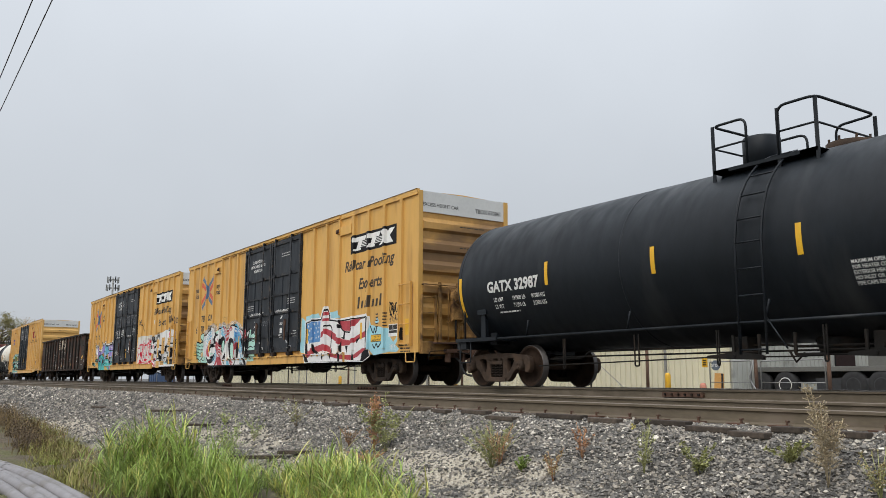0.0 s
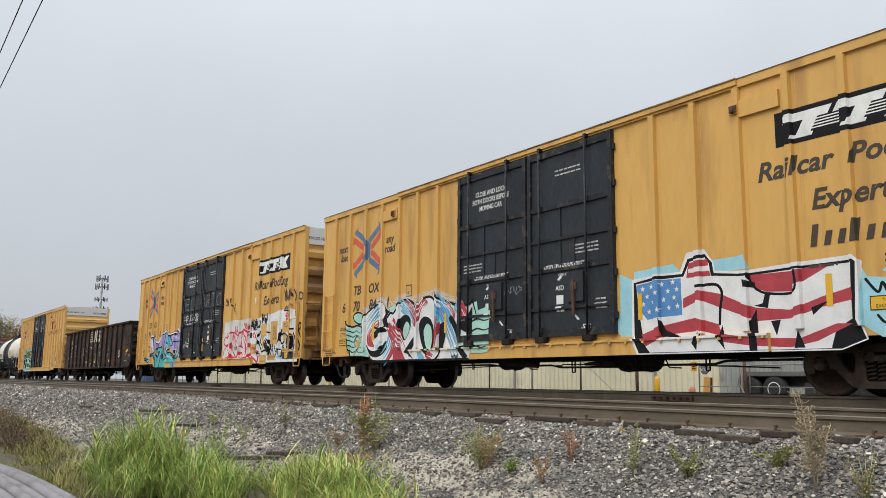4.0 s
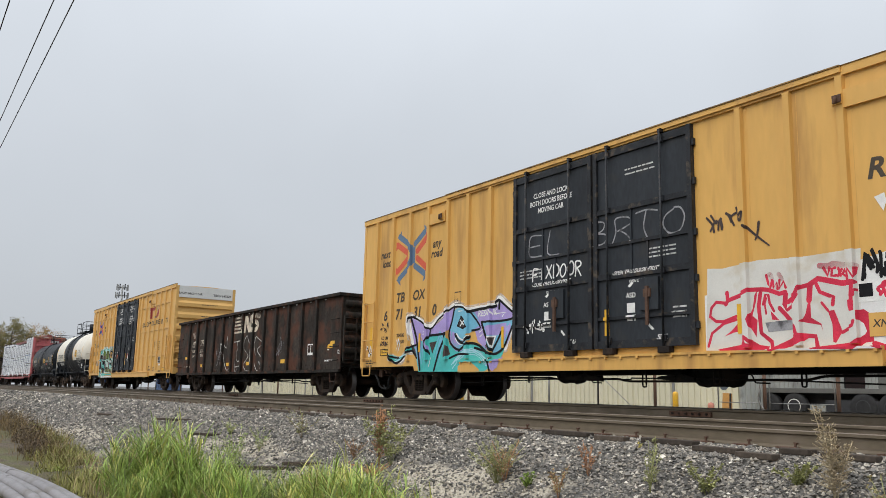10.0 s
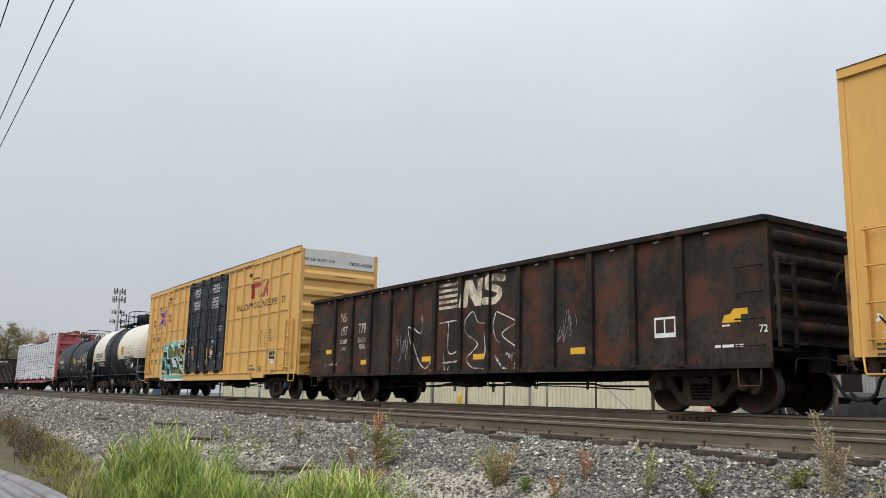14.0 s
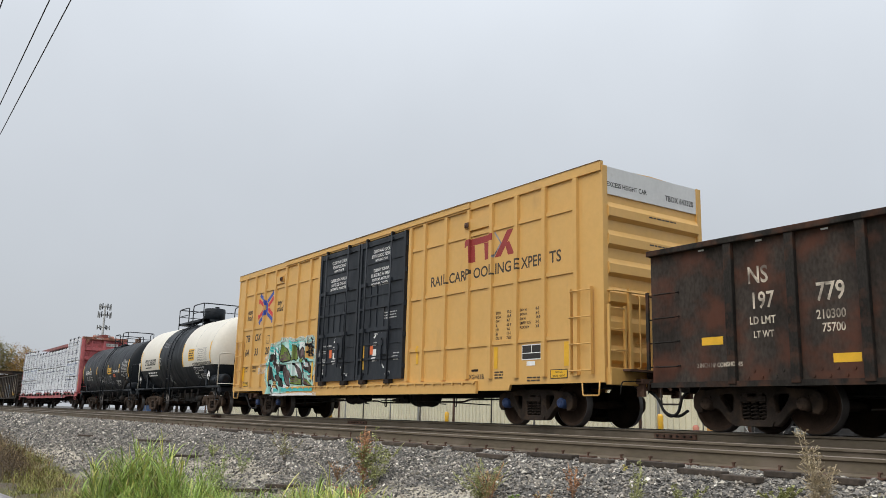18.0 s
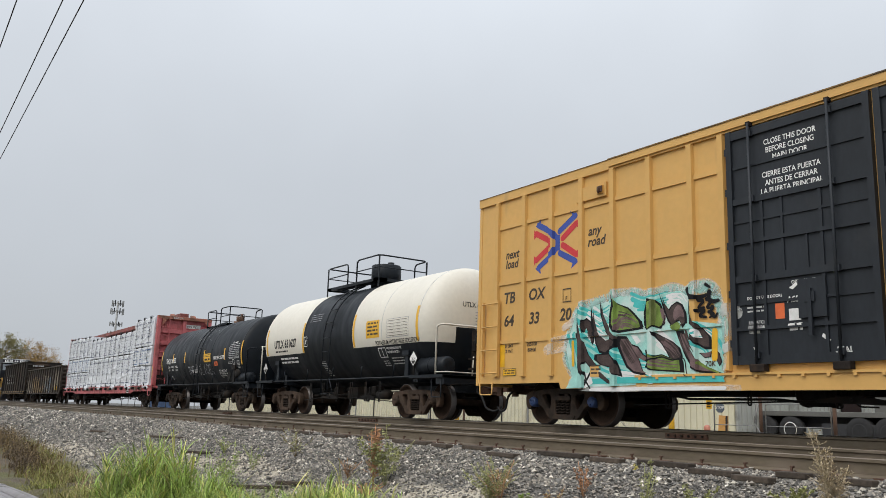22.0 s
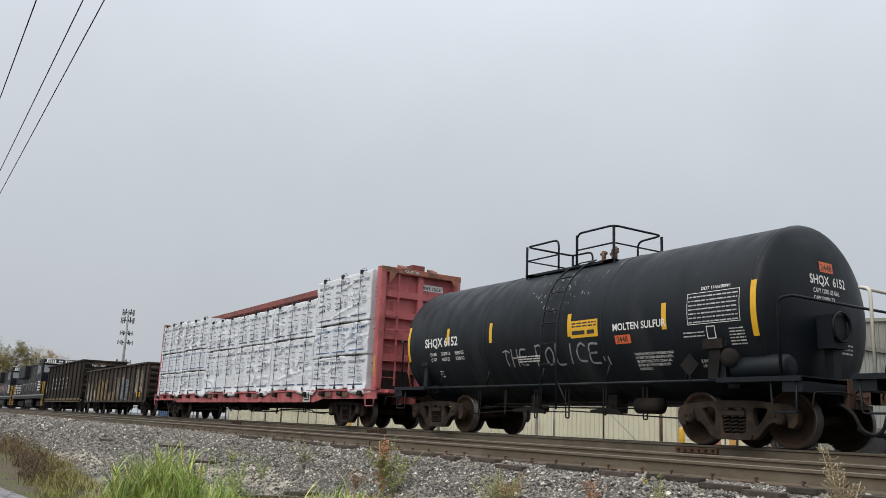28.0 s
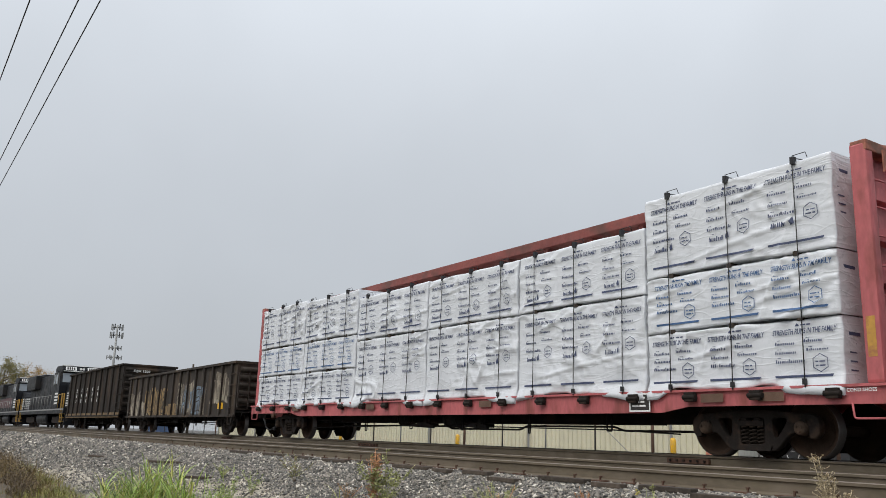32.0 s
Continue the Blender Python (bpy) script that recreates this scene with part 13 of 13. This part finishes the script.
# ---- behind the train: fence, shed wall, yard ----
def chain_fence():
    f = thing("chain_link_fence", "grey chain-link fence on thin dark posts", "fence", kind="structure")
    y, z0, z1 = 19.6, -0.55, 1.35
    x = -84.0
    k = 0
    posts = {}
    while x < -16.2:
        m = (FENCE_DARK, GALV, FENCE_DARK, POST_RUST)[k % 4]
        if m not in posts:
            b = bmesh.new()
            cyl(b, (0, 0, z0), (0, 0, z1 + 0.05), 0.03 if m is not POST_RUST else 0.05, 8)
            posts[m] = part("post", b, m, f, "", pose(x, y, 0))
        else:
            share(posts[m], f, pose(x, y, 0))
        x += 2.45
        k += 1
    b = bmesh.new()
    tube(b, [(-84, y, z1), (-16.2, y, z1)], 0.02, 6)
    tube(b, [(-84, y, z0 + 0.1), (-16.2, y, z0 + 0.1)], 0.006, 4)
    tube(b, [(-20.4, y, 1.0), (-18.4, y, -0.4)], 0.012, 4)
    part("top_rail", b, GALV, f)
    verts, faces = [], []
    h = z1 - z0
    r = 0.0011
    for s in (-1, 1):
        for i in range(int(46 / 0.085)):
            xa = -62 + i * 0.085
            xb = xa + s * h * 0.8
            i0 = len(verts)
            for px, pz in ((xa, z0), (xb, z1)):
                verts += [(px - r, y + s * 0.004, pz), (px + r, y + s * 0.004, pz), (px, y + s * 0.004 - 2 * r, pz)]
            faces += [(i0, i0 + 1, i0 + 4, i0 + 3), (i0 + 1, i0 + 2, i0 + 5, i0 + 4), (i0 + 2, i0, i0 + 3, i0 + 5)]
    me = bpy.data.meshes.new("wire_mesh")
    me.from_pydata(verts, [], faces)
    me.materials.append(GALV)
    w = new("wire_mesh", me)
    w.parent = f
    w["kind"] = "stuff"
    g = thing("yard_gate", "galvanised pipe gate chained to a post", "gate")
    for x0, x1 in ((-16.0, -14.6), (-14.3, -12.4)):
        b = bmesh.new()
        tube(b, rounded([(x0, y + 0.6, -0.45), (x0, y + 0.6, 0.68), (x1, y + 0.6, 0.70), (x1, y + 0.6, -0.45)], 0.06), 0.018, 6)
        tube(b, [(x0, y + 0.6, 0.1), (x1, y + 0.6, 0.1)], 0.012, 6)
        part("leaf", b, GALV, g)
    b = bmesh.new()
    for x in (-14.45, -12.3):
        cyl(b, (x, y + 0.6, -0.55), (x, y + 0.6, 1.2), 0.05, 8)
    parts("gate_post", b, POST_RUST, g)
    b = bmesh.new()
    tube(b, rounded([(-14.45, y + 0.5, 0.7), (-14.6, y + 0.5, 0.2), (-14.35, y + 0.5, -0.2), (-14.55, y + 0.5, -0.5)], 0.1), 0.025, 5)
    part("chain", b, GALV, g)


chain_fence()


def shed(name, label, m, origin, length, height, rz, pitch=0.30, door=False):
    s = thing(name, label, "shed", pose(*origin, 0, 0, rz))
    verts, faces = [], []
    n = int(length / pitch)
    for i in range(n):
        x = i * pitch
        for px, py in ((x, 0), (x + pitch * 0.70, 0), (x + pitch * 0.76, -0.06), (x + pitch * 0.94, -0.06)):
            verts += [(px, py, 0), (px, py, height)]
    for k in range(4 * n - 1):
        faces.append((2 * k, 2 * k + 2, 2 * k + 3, 2 * k + 1))
    me = bpy.data.meshes.new("wall")
    me.from_pydata(verts, [], faces)
    me.materials.append(m)
    w = new("ribbed_wall", me)
    w.parent = s
    b = bmesh.new()
    L = n * pitch
    bx(b, 0, L, 0.02, 0.3, 0, height - 0.01)
    bx(b, 0, 0.3, 0.3, 12, 0, height - 0.01)
    bx(b, L - 0.3, L, 0.3, 12, 0, height - 0.01)
    part("wall_frame", b, m, s)
    b = bmesh.new()
    bx(b, -0.2, L + 0.2, -0.15, 12.2, height, height + 0.18)
    part("roof", b, WALL_FAR, s)
    for i in range(int(L / 9) + 1):
        b = bmesh.new()
        bx(b, i * 9 + 0.4, i * 9 + 0.52, -0.09, -0.036, 0, height)
        part("downpipe", b, GALV, s)
    return s


END_GREY = mat("weathered_grey_siding", (0.40, 0.40, 0.36), 0.65, var=0.12, scale=0.5, stretch=(1, 1, 0.3), dirt=(0.12, 0.115, 0.10), dirt_at=0.6, dirt_scale=0.8)
cream = shed("metal_shed", "long cream ribbed metal shed behind the fence", WALL, (-78, 27.0, -0.55), 57.8, 4.6, 0)
for _k in range(40):
    b = bmesh.new()
    y = 0.0 + _k * 0.3
    prism(b, [(57.60, 0.0), (57.66, 0.0), (57.66, 4.58), (57.60, 4.58)], y + 0.02, y + 0.20)
    part("end_sheet", b, END_GREY, cream)
b = bmesh.new()
bx(b, 57.58, 57.63, 0.0, 12.0, 0.0, 4.58)
part("end_cladding", b, END_GREY, cream, "weathered grey sheet cladding of the gable end")
b = bmesh.new()
bx(b, 57.64, 57.69, 6.9, 8.4, 1.25, 2.25)
part("window", b, GLASS, cream)
far = shed("far_metal_shed", "grey-beige ribbed metal shed beyond the yard", WALL_FAR, (-27.5, 40.5, -0.55), 34, 6.9, 30)
for x0 in (4.6, 9.6):
    b = bmesh.new()
    bx(b, x0, x0 + 1.6, -0.06, -0.036, 4.9, 6.3)
    part("light_panel", b, END_WHITE, far)
b = bmesh.new()
bx(b, 0, 33.9, -0.10, -0.04, 0, 4.0)
part("brick_base", b, mat("red_brown_cladding", (0.20, 0.10, 0.075), 0.8), far, "red-brown lower cladding")

tr = thing("flatbed_trailer", "grey flatbed trailer parked in the yard", "trailer", pose(-21.0, 28.4, -0.50))
b = bmesh.new()
bx(b, 0, 13, -0.05, 2.4, 0.98, 1.16, 0, 0.02)
part("deck", b, TRAILER, tr)
b = bmesh.new()
bx(b, 0.3, 13, 0.5, 0.7, 0.55, 0.98)
bx(b, 0.3, 13, 1.7, 1.9, 0.55, 0.98)
bx(b, 3.2, 12.8, 0.0, 0.2, 0.15, 0.75)
parts("chassis_beam", b, TRAILER_DARK, tr)
b = bmesh.new()
bx(b, 10.6, 10.75, 0, 2.4, 1.16, 2.6)
bx(b, 5.0, 10.6, 0.3, 2.2, 1.16, 1.9)
part("load", b, TRAILER, tr, "low grey load on the deck")
for x in (0.85, 1.95, 4.6, 5.6, 8.0):
    b = bmesh.new()
    lathe(b, [(-0.14, 0.28), (-0.15, 0.46), (-0.08, 0.5), (0.1, 0.5), (0.15, 0.46), (0.15, 0.28)], (x, 0.1, 0.5), "y", 20)
    w = part("wheel", b, TYRE, tr)
    b = bmesh.new()
    lathe(b, [(-0.10, 0.05), (-0.12, 0.2), (-0.15, 0.26), (-0.13, 0.285), (0, 0.28)], (x, 0.1, 0.5), "y", 20)
    part("rim", b, END_WHITE if x == 1.95 else TRAILER_DARK, w)

sg = thing("stop_sign", "small faded blue-grey stop sign hanging on the fence", "sign", pose(-15.37, 19.66, 0.57))
b = bmesh.new()
prism(b, [(0.15 * math.cos(a * math.tau / 8 + 0.3927), 0.15 * math.sin(a * math.tau / 8 + 0.3927)) for a in range(8)], -0.01, 0.01)
part("face", b, mat("faded_blue_enamel", (0.13, 0.16, 0.20), 0.6), sg)
mk = Marks()
mk.words("STOP", 0, -0.035, 0.115, W_INK, 0, "CENTER")
mk.fix("lettering", sg, "white letters", -0.012)
for x, y, h, m, lab in ((-19.5, 22.4, 0.95, SIGN_Y, "yellow concrete-filled bollard by the shed"), (-45.0, 23.0, 0.9, SIGN_Y, "yellow bollard by the shed wall"), (-33.0, 23.0, 0.9, SIGN_Y, "yellow bollard near the shed"), (-17.39, 21.6, 0.62, mat("faded_red_plastic", (0.55, 0.22, 0.15), 0.6), "faded red and white marker post by the gate")):
    b = bmesh.new()
    lathe(b, [(-0.55, 0.10), (h - 0.62, 0.10), (h - 0.56, 0.07), (h - 0.54, 0.01)], (0, 0, 0), "z", 12)
    tagged(part("bollard", b, m, None, "", pose(x, y, 0)), lab, "bollard", "bollards in the yard")
b = bmesh.new()
prism(b, [(-0.20, -0.55), (0.16, -0.55), (0.20, 0.36), (-0.12, 0.38)], -0.02, 0.02)
bd = tagged(part("warning_board", b, mat("weathered_orange_paint", (0.62, 0.33, 0.10), 0.6), None, "", pose(-16.80, 21.6, 0)), "leaning orange-yellow warning board with a dark stripe", "board")
b = bmesh.new()
prism(b, [(0.08, -0.55), (0.16, -0.55), (0.20, 0.36), (0.13, 0.365)], -0.026, -0.022)
part("stripe", b, K_INK, bd)
b = bmesh.new()
prism(b, [(-0.09, -0.13), (0.09, -0.13), (0.09, 0.13), (-0.09, 0.13)], -0.01, 0.01)
ys = tagged(part("yellow_sign", b, SIGN_Y, None, "", pose(-15.74, 19.66, 0.654)), "small yellow notice wired to the fence", "sign")
b = bmesh.new()
for z in (-0.06, 0.0, 0.06):
    bx(b, -0.06, 0.06, -0.014, -0.0105, z - 0.015, z + 0.015)
parts("printed_bar", b, K_INK, ys)
cn = thing("blue_container", "dark blue steel skip in the far yard", "container", pose(-112, 30.5, -0.55))
b = bmesh.new()
bx(b, -3.2, 1.0, 0, 2.2, 0, 1.5, 0, 0.04)
SKIP = mat("faded_blue_steel", (0.06, 0.10, 0.19), 0.6, var=0.2)
part("body", b, SKIP, cn)
for k in range(5):
    b = bmesh.new()
    bx(b, -3.1 + k * 0.95, -2.98 + k * 0.95, -0.06, 0, 0.05, 1.45)
    part("rib", b, SKIP, cn)

# ---- sky line: cell tower, trees, pole, wires ----
tw = thing("cell_tower", "grey steel cell tower with antenna rings", "tower", pose(-373, 81.3, 0))
b = bmesh.new()
cyl(b, (0, 0, -0.6), (0, 0, 43.0), 0.8, 12, 0.35)
part("mast", b, GALV, tw)
for z, n, rad in ((42.0, 7, 2.3), (38.6, 7, 2.6), (33.2, 6, 2.4), (29.2, 6, 2.9), (21.0, 5, 3.0)):
    b = bmesh.new()
    tube(b, [(rad * math.cos(k * math.tau / 12), rad * math.sin(k * math.tau / 12), z) for k in range(13)], 0.12, 5)
    for k in range(3):
        tube(b, [(0, 0, z), (rad * math.cos(k * 2.094), rad * math.sin(k * 2.094), z)], 0.12, 5)
    rg = part("antenna_ring", b, GALV, tw)
    for k in range(n):
        a = k * math.tau / n + 0.2
        c, s = rad * math.cos(a), rad * math.sin(a)
        b = bmesh.new()
        hh = 1.3 if z > 38 else 0.9
        bx(b, c - 0.24, c + 0.24, s - 0.18, s + 0.18, z - hh, z + hh)
        part("antenna", b, GALV if k % 3 else TRAILER_DARK, rg)


def tree(x, y, h, w, m, seed, label, clumps=150):
    rs = random.Random(seed)
    t = thing("tree", label, "tree", pose(x, y, -0.6), "trees beyond the train")
    b = bmesh.new()
    cyl(b, (0, 0, 0), (0.2, 0, h * 0.45), h * 0.028, 9, h * 0.018)
    cyl(b, (0.2, 0, h * 0.45), (0.1, 0.2, h * 0.85), h * 0.018, 8, h * 0.005)
    trunk = part("trunk", b, BARK, t)
    for k in range(11):
        a, zz = rs.uniform(0, 6.28), h * rs.uniform(0.28, 0.75)
        ln = w * 0.5 * rs.uniform(0.5, 0.95)
        b = bmesh.new()
        p = Vector((0.15, 0, zz))
        q = p + Vector((math.cos(a) * ln, math.sin(a) * ln, ln * rs.uniform(0.25, 0.8)))
        cyl(b, p, p.lerp(q, 0.5) + Vector((0, 0, 0.15)), h * 0.010, 6, h * 0.006)
        cyl(b, p.lerp(q, 0.5) + Vector((0, 0, 0.15)), q, h * 0.006, 6, h * 0.002)
        part("limb", b, BARK, trunk)
    verts, faces = [], []
    for k in range(clumps):
        a, u = rs.uniform(0, 6.28), rs.uniform(-1, 1)
        r = rs.uniform(0.35, 1.0) ** 0.5
        c = Vector((math.cos(a) * math.sqrt(1 - u * u) * r * w / 2, math.sin(a) * math.sqrt(1 - u * u) * r * w / 2, h * 0.62 + u * r * h * 0.37))
        c *= 1 + 0.12 * math.sin(a * 3 + seed)
        cr = w * rs.uniform(0.05, 0.11)
        for _ in range(46):
            o = c + Vector((rs.gauss(0, 1), rs.gauss(0, 1), rs.gauss(0, 0.8))) * cr * 0.6
            d = Vector((rs.uniform(-1, 1), rs.uniform(-1, 1), rs.uniform(-1, 1))).normalized() * w * 0.016
            e = d.cross(Vector((0.4, 0.2, 0.9))).normalized() * w * 0.009
            i = len(verts)
            verts += [o - d, o + e, o + d, o - e]
            faces.append((i, i + 1, i + 2, i + 3))
    me = bpy.data.meshes.new("crown")
    me.from_pydata([tuple(v) for v in verts], [], faces)
    me.materials.append(m)
    cw = new("crown", me)
    cw.parent = t
    cw["kind"] = "stuff"
    return t


tree(-262, 28.5, 18.2, 14.0, LEAF_GREEN, 1, "broad tree with green leaves turning at the edges", 260)
tree(-258, 36.5, 16.6, 11.5, LEAF, 2, "smaller tree in orange autumn leaf", 220)
tree(-290, 27, 17.5, 16.0, LEAF, 3, "tree in brown-green autumn leaf")
tree(-330, 24, 17.0, 16.0, LEAF_GREEN, 4, "dull green tree at the edge of the yard")
tree(-420, 60, 18.0, 22.0, LEAF_GREEN, 5, "far green tree behind the yard", 110)

for px_, ry in ((-97, 30), (-210, 20.5)):
    up_ = thing("utility_pole", "brown wooden utility pole with a crossarm", "pole", pose(px_, ry, -0.55), "utility poles")
    b = bmesh.new()
    cyl(b, (0, 0, 0), (0, 0, 8.2 if ry > 25 else 9.6), 0.16, 9, 0.11)
    part("shaft", b, BARK, up_)
    b = bmesh.new()
    bx(b, -1.2, 1.2, -0.06, 0.06, 7.5, 7.64)
    part("crossarm", b, BARK, up_)

for y, z in ((2.4, 9.25), (2.8, 9.25), (1.5, 9.15)):
    w_ = thing("overhead_wire", "black overhead wire along the track", "wire", None, "overhead wires")
    b = bmesh.new()
    tube(b, [(-240 + 15 * k, y, z + 1.2 * ((-240 + 15 * k + 60) / 180) ** 2) for k in range(20)], 0.015, 5)
    part("cable", b, CABLE, w_)
for x in (-240, 45):
    up_ = thing("utility_pole", "tall wooden pole carrying the overhead wires", "pole", pose(x, 2.2, -1.5), "utility poles")
    zt = 10.75 + 1.2 * ((x + 60) / 180) ** 2
    b = bmesh.new()
    cyl(b, (0, 0, 0), (0, 0, zt + 0.5), 0.17, 9, 0.12)
    part("shaft", b, BARK, up_)
    b = bmesh.new()
    bx(b, -0.06, 0.06, -0.9, 0.8, zt - 0.22, zt - 0.05)
    part("crossarm", b, BARK, up_)


def motions():
    """The train rolls by; every wheelset turns with it."""
    times = [k * 0.16 for k in range(201)]
    way = [float(np.interp(t, [r[0] for r in TRAIN], [r[1] for r in TRAIN])) for t in times]
    for ob, x in TRAIN_CARS:
        walk(ob, [(t, pose(x + s, YT, 0)) for t, s in TRAIN])
    for ob, ax in WHEELS:
        walk(ob, [(t, pose(ax, 0, 0.46, 0, math.degrees(s / 0.457), 0)) for t, s in zip(times, way)])


motions()
